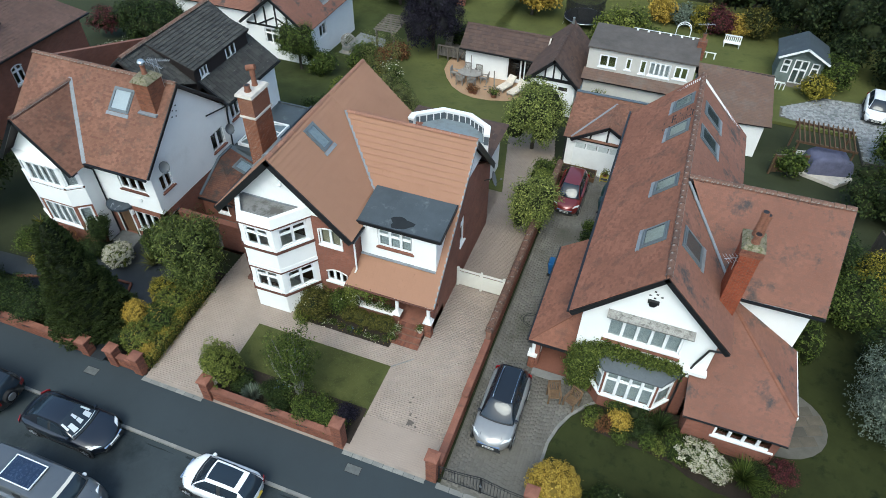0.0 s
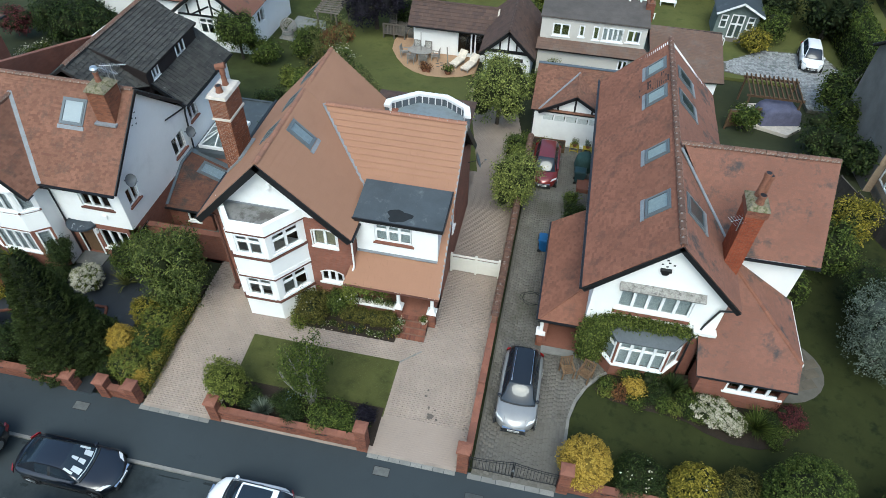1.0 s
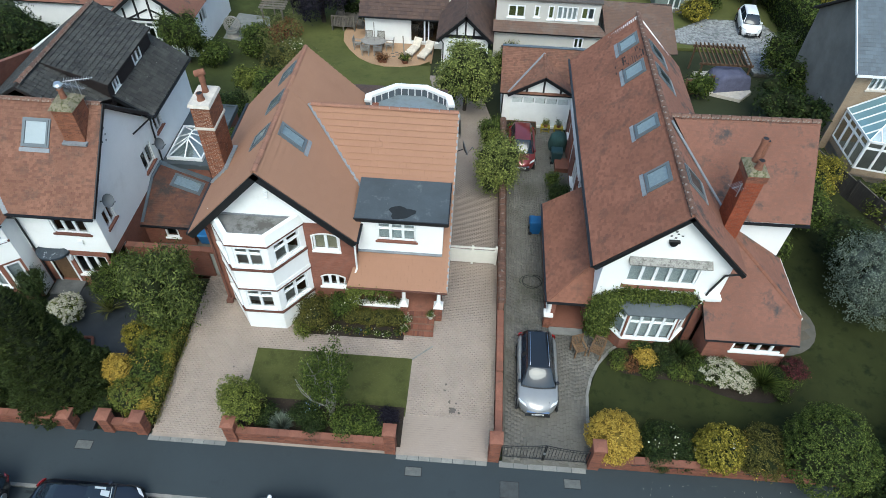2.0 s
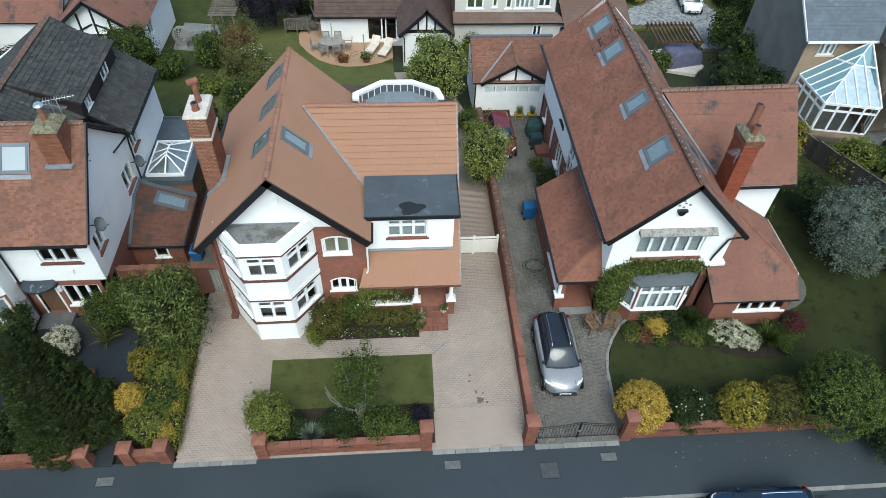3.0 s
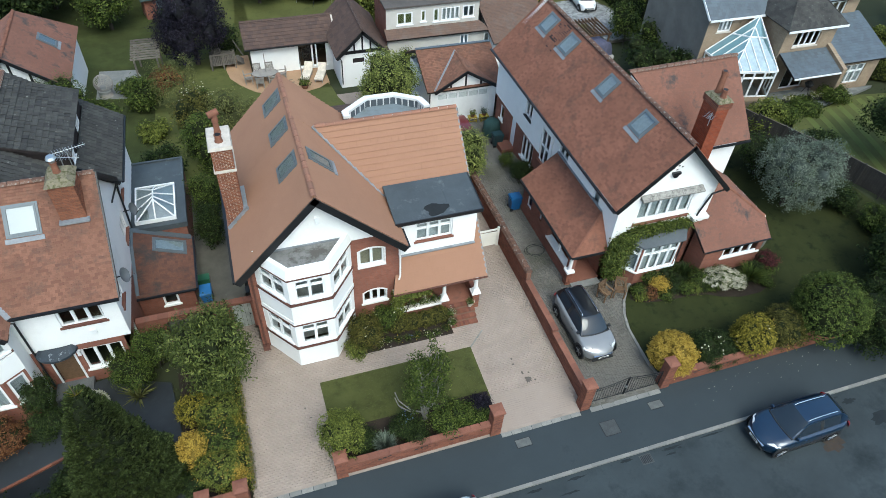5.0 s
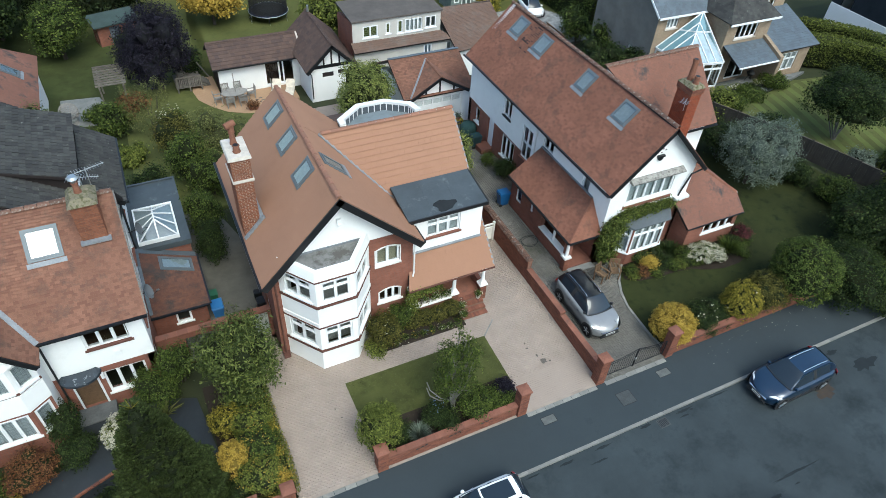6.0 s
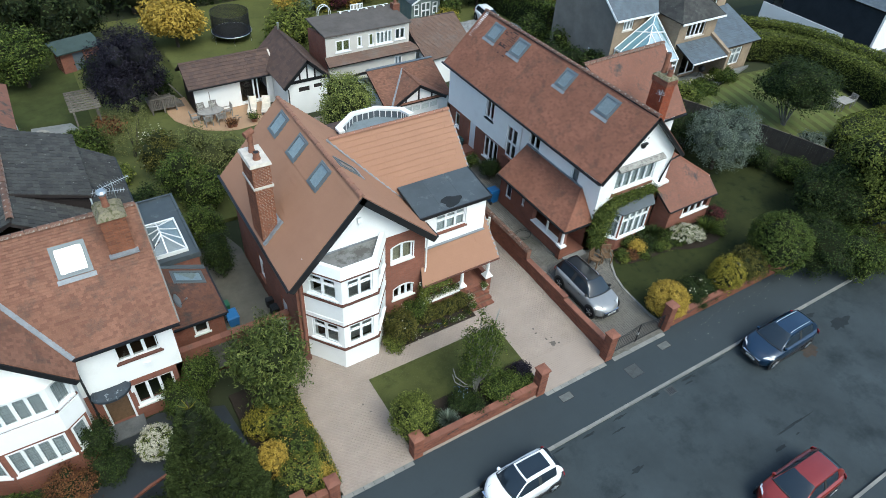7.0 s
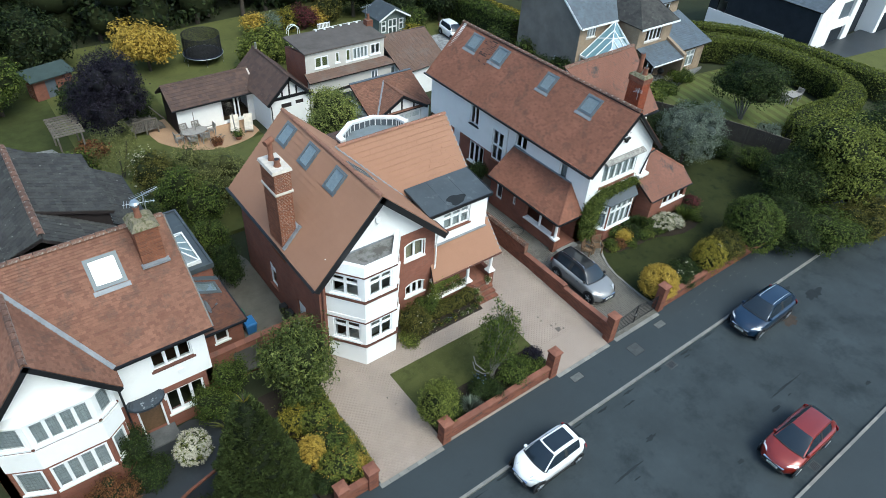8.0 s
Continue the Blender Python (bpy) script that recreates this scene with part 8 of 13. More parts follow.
def side_gate():
    th = thing("side_gate", "cream painted boarded side gate across the drive", "gate", (-5.1, 22.9, 0.2))
    cream = paint("cream_gate_paint", (0.62, 0.60, 0.54), 0.5)
    x0, x1, y, z0, z1 = -6.35, -3.9, 22.9, 0.25, 1.5
    for a, b in ((x0, -5.13), (-5.07, x1)):
        part("gate_panel", box(a, y - 0.02, z0 + 0.05, b, y + 0.02, z1 - 0.28), cream, th)
        part("gate_rail", box(a, y - 0.04, z1 - 0.12, b, y + 0.04, z1 - 0.04), cream, th)
        part("gate_rail", box(a, y - 0.04, z1 - 0.34, b, y + 0.04, z1 - 0.26), cream, th)
    for x in (x0 - 0.04, -5.1, x1 + 0.02):
        part("gate_post", box(x - 0.06, y - 0.06, z0 - 0.1, x + 0.06, y + 0.06, z1 + 0.06), cream, th)


iron_gate()
side_gate()

# drive thresholds of pale stone
for a, b, grp in ((-18.45, -15.1, 7), (-7.85, -4.0, 8), (-3.5, 0.15, 6)):
    th = thing("threshold", "row of pale worn stone edging at the mouth of a drive", "edging", ((a + b) / 2, 12.2, -0.2), "drive thresholds", kind="structure")
    for i in range(grp):
        s = (b - a) / grp
        part("edging_stone", box(a + i * s + 0.01, 11.98, -0.3, a + (i + 1) * s - 0.01, 12.24, -0.135), M_KERB, th)

th = thing("path_edging", "white-painted kerb edging where the path meets the drive", "edging", (-7.2, 17.1, 0.1), kind="structure")
for i in range(4):
    k0, k1 = i / 4, (i + 0.94) / 4
    p, q = Vector((-7.62, 16.76, 0.12)), Vector((-6.72, 17.55, 0.17))
    part("edging_stone", beam(tuple(p.lerp(q, k0)), tuple(p.lerp(q, k1)), 0.07, 0.14), M_KERB, th)
th = thing("lawn_edging", "curved pale stone edging along the lawn", "edging", (0.5, 15.4, 0.0), kind="structure")
_c = [(0.5, 12.7), (0.37, 13.5), (0.38, 14.5), (0.42, 15.6), (0.66, 16.5), (1.05, 17.25), (1.6, 17.95), (2.1, 18.35)]
for (a, b), (c, d) in zip(_c, _c[1:]):
    for i in range(2):
        p, q = Vector((a, b, land(b) + 0.07)), Vector((c, d, land(d) + 0.07))
        part("edging_stone", beam(tuple(p.lerp(q, i / 2)), tuple(p.lerp(q, (i + 0.95) / 2)), 0.13, 0.14), M_KERB, th)

# fences
def fence(points, top, material, name="fence", label="dark weathered boarded garden fence panels"):
    th = thing(name, label, "fence", (points[0][0], points[0][1], land(points[0][1])), "fences")
    for (a, b), (c, d) in zip(points, points[1:]):
        fr = Frame((a, b), (c, d))
        n = max(1, round(fr.length / 1.8))
        s = fr.length / n
        for i in range(n):
            z = land(b + (d - b) * (i + 0.5) / n)
            m = int(s / 0.15)
            for k in range(m):
                part("board", fr.box(i * s + 0.06 + k * (s - 0.06) / m, z, -0.01 - 0.012 * (k % 2), i * s + 0.06 + (k + 1) * (s - 0.06) / m - 0.004, z + top, 0.01 - 0.012 * (k % 2)), material, th)
            part("post", fr.box(i * s - 0.05, z - 0.2, -0.05, i * s + 0.05, z + top + 0.08, 0.05), material, th)
            part("capping", fr.box(i * s + 0.05, z + top, -0.03, (i + 1) * s - 0.05, z + top + 0.03, 0.03), M_WOODG, th)


M_FENCE = surface("dark_fence_wood", (0.06, 0.055, 0.05), (0.085, 0.078, 0.068), 14, 2, 0.85, 0.2, pieces=(0.045, 0.042, 0.038))
fence([(15.0, 34.5), (17.5, 28.5), (20.0, 23.5), (22.2, 17.5)], 1.5, M_FENCE)
fence([(9.6, 41.8), (11.8, 42.6)], 1.4, M_WOODB, label="brown boarded fence beside the yard")
fence([(17.4, 45.5), (20.5, 50.5)], 1.5, M_FENCE)

# ---- cars ----
M_CARGLASS = paint("dark_car_glass", (0.02, 0.03, 0.042), 0.05, 0.0, 0.0)
M_TYRE = surface("tyre_rubber", (0.015, 0.015, 0.016), (0.022, 0.022, 0.023), 60, 5, 0.85)
M_RIM = paint("alloy_rim", (0.45, 0.46, 0.47), 0.3, 0.9)
M_PLASTIC = paint("black_car_plastic", (0.018, 0.019, 0.02), 0.55)
M_HEAD = paint("headlamp_lens", (0.65, 0.67, 0.68), 0.1, 0.2, 0.8)
M_TAIL = paint("red_lamp_lens", (0.28, 0.015, 0.015), 0.15, 0.0, 0.8)
M_CHROME = paint("chrome_trim", (0.65, 0.66, 0.67), 0.15, 1.0)
M_PLATEW = paint("white_plate", (0.7, 0.7, 0.68), 0.4)
M_PLATEY = paint("yellow_plate", (0.6, 0.42, 0.05), 0.4)
SHAPES = {
    # share of the length from the front, width, bottom, shoulder, top
    "hatch": [(0.0, 0.66, 0.30, 0.46, 0.56), (0.015, 0.80, 0.24, 0.54, 0.66), (0.05, 0.92, 0.20, 0.62, 0.75), (0.12, 0.98, 0.19, 0.69, 0.84), (0.22, 1.0, 0.19, 0.75, 0.92), (0.30, 1.0, 0.19, 0.79, 0.97), (0.5, 1.0, 0.19, 0.83, 0.98), (0.72, 1.0, 0.19, 0.86, 1.0), (0.88, 0.98, 0.22, 0.86, 1.0), (0.96, 0.92, 0.26, 0.82, 0.97), (0.99, 0.84, 0.32, 0.74, 0.9), (1.0, 0.74, 0.38, 0.66, 0.8)],
    "van": [(0.0, 0.74, 0.32, 0.6, 0.72), (0.015, 0.88, 0.26, 0.68, 0.85), (0.05, 0.95, 0.22, 0.76, 0.98), (0.10, 0.99, 0.21, 0.84, 1.08), (0.16, 1.0, 0.21, 0.9, 1.14), (0.3, 1.0, 0.21, 0.95, 1.14), (0.6, 1.0, 0.21, 0.98, 1.14), (0.9, 1.0, 0.22, 0.98, 1.14), (0.985, 0.98, 0.26, 0.98, 1.12), (1.0, 0.94, 0.36, 0.9, 1.05)],
}


def car(label, x, y, yaw, L, W, H, body, roof=None, shape="hatch", base=0.25, rtop=0.43, rend=0.87, rbase=0.98, wheel=0.33, wb=0.615, rails=False, mirror=None, plate_front=M_PLATEW, extra=None, z=None, name="car", panel=False):
    """A car: body, glasshouse, roof, four wheels, lamps, mirrors. x forward, in metres of its own."""
    z = (-0.26 if z is None else z)
    th = new(name)
    th.matrix_basis = pose(x, y, z, 0, 0, yaw)
    tagged(th, label, "car", "parked cars")
    ORG[th] = Vector((0, 0, 0))
    k = H / 1.5
    hw = W / 2
    rings = []
    nose = 0.42 if shape == "hatch" else 0.16
    prof = SHAPES[shape]
    fine = []
    for (s0, *a), (s1, *b) in zip(prof, prof[1:]):
        for q in (0.0, 0.5):
            e = q * q * (3 - 2 * q)
            fine.append([s0 + (s1 - s0) * q] + [u + (w - u) * e for u, w in zip(a, b)])
    fine.append(list(prof[-1]))
    for s, w, zb, zs, zt in fine:
        X, w, zb, zs, zt = L * (0.5 - s), w * hw, zb * k, zs * k, zt * k
        half = [(0.0, zb), (w * 0.8, zb), (w * 0.95, zb + 0.07), (w * 0.995, zb + (zs - zb) * 0.5), (w, zs - 0.04), (w * 0.975, zs + (zt - zs) * 0.45), (w * 0.9, zt - 0.015), (w * 0.6, zt + 0.012), (0.0, zt + 0.02)]
        back = lambda q: X - nose * (q / hw) ** 2 * max(0.0, 1 - s / 0.16) + 0.30 * (q / hw) ** 2 * max(0.0, (s - 0.86) / 0.14)
        ring = [(back(yy), yy, zz) for yy, zz in half] + [(back(yy), -yy, zz) for yy, zz in half[-2:0:-1]]
        rings.append(ring)
    n = len(rings[0])
    v = [p for r in rings for p in r]
    f = [tuple(range(n - 1, -1, -1)), tuple(range((len(rings) - 1) * n, len(rings) * n))]
    for i in range(len(rings) - 1):
        for j in range(n):
            f.append((i * n + j, i * n + (j + 1) % n, (i + 1) * n + (j + 1) % n, (i + 1) * n + j))
    shell = part("body", (v, f), body, th, smooth=True)

    def top_at(s):
        for (s0, *a), (s1, *b) in zip(prof, prof[1:]):
            if s0 <= s <= s1:
                return k * (a[3] + (b[3] - a[3]) * (s - s0) / (s1 - s0)), hw * (a[0] + (b[0] - a[0]) * (s - s0) / (s1 - s0))
        return k * prof[-1][4], hw * prof[-1][1]

    def X(s):
        return L * (0.5 - s)
    zb0, wb0 = top_at(base)
    bw, tw = hw * 0.86, hw * (0.61 if shape == "hatch" else 0.80)

    def station(q):
        """Distance along the car, cabin height, width at belt and at roof, forward bow, for q from windscreen foot to tail."""
        if q < 1:
            return base + (rtop - base) * q, 1 - (1 - q) ** 1.25, bw, bw * 0.96 + (tw - bw * 0.96) * q, 0.15 - 0.05 * q
        if q < 2:
            p = q - 1
            return rtop + (rend - rtop) * p, 1 + 0.05 * math.sin(math.pi * p) - 0.07 * p * p, bw * (1 - 0.05 * p), tw * (1 - 0.05 * p), 0.10 * (1 - p) ** 2 - 0.05 * p * p
        p = q - 2
        return rend + (rbase - rend) * p, 0.93 * (1 - p ** 1.5), bw * (0.95 - 0.09 * p), tw * 0.95 + (bw * 0.84 - tw * 0.95) * p, -0.05 - 0.05 * p
    across = [(0.0, 1.0, 0.0), (0.4, 0.5, 0.42), (0.98, 0.0, 0.82), (0.91, 0.0, 0.955), (0.74, 0.0, 0.99), (0.36, 0.0, 1.0)]

    def skin(q, j, lift=0.0):
        """A point of the cabin: q along it, j across it from one belt line (0) to the other (11)."""
        d, hh, wb_, wt, bow = station(q)
        side_ = 1 if j < 6 else -1
        i = j if j < 6 else 11 - j
        m, n_, up_ = across[i]
        y_ = (wb_ if i == 0 else (wb_ * 0.5 + wt * 0.5 + 0.02 if i == 1 else wt * m / 0.98)) + (lift if i < 3 else 0)
        belt = top_at(d)[0] - 0.03
        return (X(d) + bow * (1 - (y_ / bw) ** 2), side_ * y_, belt + (H - belt) * hh * up_ + (lift if i > 2 else 0))

    def strip(qs, js, lift=0.0):
        vv = [skin(q, j, lift) for q in qs for j in js]
        m = len(js)
        return vv, [(i * m + j, i * m + j + 1, (i + 1) * m + j + 1, (i + 1) * m + j) for i in range(len(qs) - 1) for j in range(m - 1)]
    ws_q, rf_q, rr_q = [i / 7 for i in range(8)], [1 + i / 10 for i in range(11)], [2 + i / 6 for i in range(7)]
    part("windscreen", strip(ws_q, range(3, 9)), M_CARGLASS, th, "dark windscreen", smooth=True)
    part("rear_window", strip(rr_q, range(3, 9)), M_CARGLASS if shape == "hatch" else body, th, "dark rear window", smooth=True)
    part("roof", strip(rf_q, range(3, 9)), roof or body, th, smooth=True)
    if panel:
        part("roof_panel", strip([1.05 + 0.8 * i / 8 for i in range(9)], range(4, 8), 0.008), M_CARGLASS, th, "black glass roof panel", smooth=True)
    for s, js, rail in ((1, (0, 1, 2), (2, 3)), (-1, (11, 10, 9), (9, 8))):
        every = ws_q + rf_q[1:] + rr_q[1:]
        part("side_window", strip([q for q in every if q < 2.75], js), M_CARGLASS if shape == "hatch" else body, th, smooth=True)
        part("pillar", strip(every, rail), roof or body, th, smooth=True)
        part("pillar", strip([2.0, 2.3, 2.6, 2.8, 3.0], js, 0.006), roof or body, th, smooth=True)
        part("pillar", strip([1.36, 1.47], js, 0.006), M_PLASTIC, th)
        part("belt_trim", pipe([skin(q, js[0], 0.012) for q in (0.1, 0.5, 1.0, 1.4, 1.8, 2.2, 2.6)], 0.012, 5), M_CHROME if rails else M_PLASTIC, th)
        if shape == "van":
            part("cab_window", strip([0.35, 0.7, 1.0, 1.1, 1.2], js, 0.012), M_CARGLASS, th)
        mx = X(base + 0.045)
        mm = part("mirror", join(box(mx - 0.06, s * (bw + 0.06) - 0.07, zb0 + 0.02, mx + 0.09, s * (bw + 0.06) + 0.07, zb0 + 0.15)), mirror or body, th, bevel=0.03)
        part("mirror_arm", tube((mx, s * (bw - 0.06), zb0 + 0.03), (mx, s * (bw + 0.03), zb0 + 0.06), 0.02), M_PLASTIC, mm)
        part("sill", box(X(0.80), s * hw * 0.96 - 0.03, 0.17 * k, X(0.22), s * hw * 0.96 + 0.03, 0.29 * k), M_PLASTIC, th)
        for q in (0.42, 0.62):
            part("door_handle", box(X(q) - 0.09, s * hw * 0.99 - 0.015, 0.80 * k, X(q) + 0.09, s * hw * 0.99 + 0.018, 0.83 * k), mirror or body, th)
        if rails:
            j = 4 if s > 0 else 7
            part("roof_rail", pipe([skin(q, j, z_) for q, z_ in ((1.04, 0.0), (1.1, 0.045), (1.35, 0.055), (1.65, 0.055), (1.9, 0.045), (1.97, 0.0))], 0.02, 7), M_CHROME, th, "silver roof rail")
        hz = prof[2][4] * k
        part("headlamp", prism([(X(0.02) - nose * 0.26, s * hw * 0.55, hz - 0.13), (X(0.05) - nose * 0.55, s * hw * 0.90, hz - 0.12), (X(0.11) - nose * 0.3, s * hw * 0.965, hz - 0.02), (X(0.06) - nose * 0.26, s * hw * 0.62, hz - 0.06)], [(X(0.02) - nose * 0.26, s * hw * 0.55, hz - 0.03), (X(0.05) - nose * 0.55, s * hw * 0.885, hz - 0.015), (X(0.11) - nose * 0.3, s * hw * 0.93, hz + 0.05), (X(0.07) - nose * 0.26, s * hw * 0.66, hz + 0.028)]), M_HEAD, th)
        part("tail_lamp", prism([(X(0.995), s * hw * 0.62, 0.70 * k), (X(0.965), s * hw * 0.94, 0.70 * k), (X(0.94), s * hw * 0.985, 0.74 * k), (X(0.985), s * hw * 0.64, 0.74 * k)], [(X(0.992), s * hw * 0.62, 0.9 * k), (X(0.96), s * hw * 0.93, 0.9 * k), (X(0.94), s * hw * 0.96, 0.9 * k), (X(0.98), s * hw * 0.64, 0.9 * k)]), M_TAIL, th)
        for sx, q in ((0.5 - (1 - wb) / 2 + 0.012, 1), (-(0.5 - (1 - wb) / 2) + 0.012, -1)):
            cx, cy, r = L * sx, s * (hw - 0.095), wheel
            part("wheel_arch", tube((cx, s * (hw - 0.05), r + 0.02), (cx, s * (hw + 0.004), r + 0.02), r + 0.085, r + 0.075, 22), M_PLASTIC, th)
            wh = part("wheel", join(tube((cx, cy - s * 0.1, r), (cx, cy + s * 0.085, r), r, r, 24), tube((cx, cy + s * 0.085, r), (cx, cy + s * 0.112, r), r, r * 0.86, 24)), M_TYRE, th)
            part("rim", tube((cx, cy + s * 0.105, r), (cx, cy + s * 0.119, r), r * 0.70, r * 0.66, 20), M_PLASTIC, wh)
            sp = [tube((cx, cy + s * 0.119, r), (cx, cy + s * 0.128, r), 0.06, 0.05, 12)]
            for i in range(5):
                a_ = 2 * math.pi * i / 5 + 0.3
                sp.append(tube((cx + 0.03 * math.cos(a_), cy + s * 0.122, r + 0.03 * math.sin(a_)), (cx + r * 0.66 * math.cos(a_), cy + s * 0.12, r + r * 0.66 * math.sin(a_)), 0.026, 0.02, 6))
            sp.append(tube((cx, cy + s * 0.11, r), (cx, cy + s * 0.122, r), 0.03, 0.03, 8))
            part("spoke_star", join(*sp), M_RIM, wh, "alloy spoke wheel face")
    g = prof[1][4] * k
    part("grille", box(X(0.012) - 0.05, -hw * 0.5, g - 0.2, X(0.0) + 0.012, hw * 0.5, g - 0.11), M_PLASTIC, th)
    part("chrome_bar", box(X(0.012) - 0.05, -hw * 0.55, g - 0.10, X(0.004) + 0.012, hw * 0.55, g - 0.075), M_CHROME, th)
    part("lower_grille", box(X(0.01) - 0.03, -hw * 0.6, 0.3 * k, X(0.0) + 0.01, hw * 0.6, 0.40 * k), M_PLASTIC, th)
    part("number_plate", box(X(0.0) - 0.02, -0.26, 0.42 * k, X(0.0) + 0.022, 0.26, 0.42 * k + 0.11), plate_front, th)
    part("plate_mark", box(X(0.0), -0.2, 0.45 * k, X(0.0) + 0.026, 0.2, 0.45 * k + 0.05), M_PLASTIC, th)
    part("number_plate", box(X(1.0) - 0.02, -0.26, 0.5 * k, X(1.0) + 0.05, 0.26, 0.5 * k + 0.11), M_PLATEY, th)
    part("cowl", pipe([(X(base) + 0.02 + 0.09 * (1 - u * u), u * bw * 0.98, zb0 + 0.012) for u in (-1, -0.75, -0.5, -0.25, 0, 0.25, 0.5, 0.75, 1)], 0.03, 6), M_PLASTIC, th)
    for s in (-1, 1):
        part("bonnet_crease", tube((X(base) + 0.06, s * hw * 0.62, zb0 + 0.0), (X(0.07), s * hw * 0.5, top_at(0.07)[0] + 0.006), 0.006, 0.006, 5), M_PLASTIC, th)
    for s in (-0.45, 0.2):
        part("wiper", tube((X(base + 0.008) + 0.10, s * hw, zb0 + 0.025), (X(base + 0.05) + 0.07, s * hw + 0.42, zb0 + 0.125), 0.012, 0.008, 5), M_PLASTIC, th)
    if extra:
        extra(th, X, H, tw, hw, k, skin)
    return th


def lacquer(name, c, metal=0.35):
    return paint(name, c, 0.3, metal, 1.0)


BLACKCAR = lacquer("black_lacquer", (0.008, 0.009, 0.011), 0.1)


def sunshade(th, X, H, tw, hw, k, skin):
    """Torn pale foil sheets lying against the windscreen."""
    foil = paint("pale_foil", (0.55, 0.58, 0.58), 0.45, 0.2)
    for j, q0, q1 in ((3, 0.35, 0.75), (4, 0.2, 0.5), (5, 0.3, 0.85), (6, 0.22, 0.6), (7, 0.45, 0.85)):
        a_, b_ = (lambda q: Vector(skin(q, j, 0.012))), (lambda q: Vector(skin(q, j + 1, 0.012)))
        m = 0.08 if j != 5 else 0.3
        quad = [a_(q0).lerp(b_(q0), m), a_(q0).lerp(b_(q0), 1 - m), a_(q1).lerp(b_(q1), 1 - m * 1.6), a_(q1).lerp(b_(q1), m)]
        part("sunshade_sheet", ([tuple(p) for p in quad], [(0, 1, 2, 3)]), foil, th)
    part("white_bar", pipe([skin(0.14, j, 0.02) for j in range(3, 9)], 0.018, 6), foil, th)


def strip_box(pts):
    """A thin band over two rows of six points."""
    return pts, [(i, i + 1, i + 7, i + 6) for i in range(5)]


def solar(th, X, H, tw, hw, k, skin):
    cell = surface("solar_cells", (0.02, 0.035, 0.075), (0.026, 0.045, 0.09), 12, 2, 0.25)
    x0, x1 = X(0.76), X(0.44)
    z = H + 0.06
    fr = part("solar_panel", join(box(x0, -0.52, z, x1, -0.48, z + 0.05), box(x0, 0.48, z, x1, 0.52, z + 0.05), box(x0, -0.48, z, x0 + 0.04, 0.48, z + 0.05), box(x1 - 0.04, -0.48, z, x1, 0.48, z + 0.05)), M_UPVC, th, "white-framed solar panel")
    n = 6
    for i in range(n):
        w = (x1 - x0 - 0.08) / n
        part("solar_cell", box(x0 + 0.04 + i * w + 0.004, -0.475, z + 0.01, x0 + 0.04 + (i + 1) * w - 0.004, 0.475, z + 0.03), cell, fr)
    part("pale_roof_strip", strip_box([skin(q, j, 0.012) for q in (1.0, 1.04) for j in range(3, 9)]), M_GREYREND, th)


def spare(th, X, H, tw, hw, k, skin):
    w = part("spare_wheel", tube((X(1.0) - 0.02, 0.1, 0.95), (X(1.0) - 0.2, 0.1, 0.95), 0.33, 0.31, 24), M_TYRE, th)
    part("rim", tube((X(1.0) - 0.2, 0.1, 0.95), (X(1.0) - 0.215, 0.1, 0.95), 0.2, 0.18, 20), M_RIM, w)


car("silver and black crossover car parked on the sett drive", -1.9, 16.2, -90, 4.08, 1.80, 1.56, lacquer("silver_grey_lacquer", (0.30, 0.305, 0.305), 0.3), roof=BLACKCAR, rails=True, mirror=BLACKCAR, z=0.07, wheel=0.34, base=0.27, rtop=0.44, rend=0.88, rbase=0.975)
car("dark red hatchback parked against the garage", -2.4, 32.5, -90, 3.7, 1.66, 1.47, lacquer("dark_red_lacquer", (0.20, 0.022, 0.02), 0.3), z=-0.1)
car("metallic blue crossover parked at the kerb", 4.85, 8.62, 180, 4.45, 1.85, 1.6, lacquer("blue_lacquer", (0.003, 0.024, 0.062), 0.3), rails=True, wheel=0.35, base=0.27, rtop=0.45, rend=0.84)
car("white three-door hatchback with a black glass roof", -11.72, 8.88, 180, 3.5, 1.64, 1.47, paint("white_lacquer", (0.78, 0.79, 0.79), 0.25, 0.0, 1.0), panel=True, wheel=0.3, wb=0.665, base=0.25, rtop=0.44, rend=0.85, rbase=0.97)
car("bright red hatchback parked across the road", -1.5, 2.78, 180, 4.2, 1.8, 1.55, lacquer("bright_red_lacquer", (0.26, 0.016, 0.007), 0.3), base=0.25, rtop=0.45, rend=0.82)
car("black coupe with a torn silver sunshade", -19.5, 8.88, 0, 4.55, 1.85, 1.32, lacquer("blue_black_lacquer", (0.007, 0.010, 0.018), 0.2), rtop=0.49, rend=0.73, rbase=0.93, base=0.30, extra=sunshade)
car("black off-road car with a spare wheel on its tail", -24.95, 8.9, 180, 4.3, 1.8, 1.7, BLACKCAR, extra=spare, wheel=0.37, base=0.29, rtop=0.40, rend=0.93)
car("grey camper van with a solar panel on its roof", -18.0, 5.95, 0, 4.9, 1.95, 1.97, lacquer("grey_lacquer", (0.13, 0.14, 0.15), 0.4), shape="van", base=0.155, rtop=0.22, rend=0.985, rbase=0.998, extra=solar, wheel=0.34, mirror=M_UPVC, name="camper_van")
car("small white hatchback parked on the far yard", 17.4, 53.6, -97, 3.8, 1.7, 1.5, paint("far_white_lacquer", (0.75, 0.76, 0.77), 0.3, 0.0, 0.8), z=-1.9)


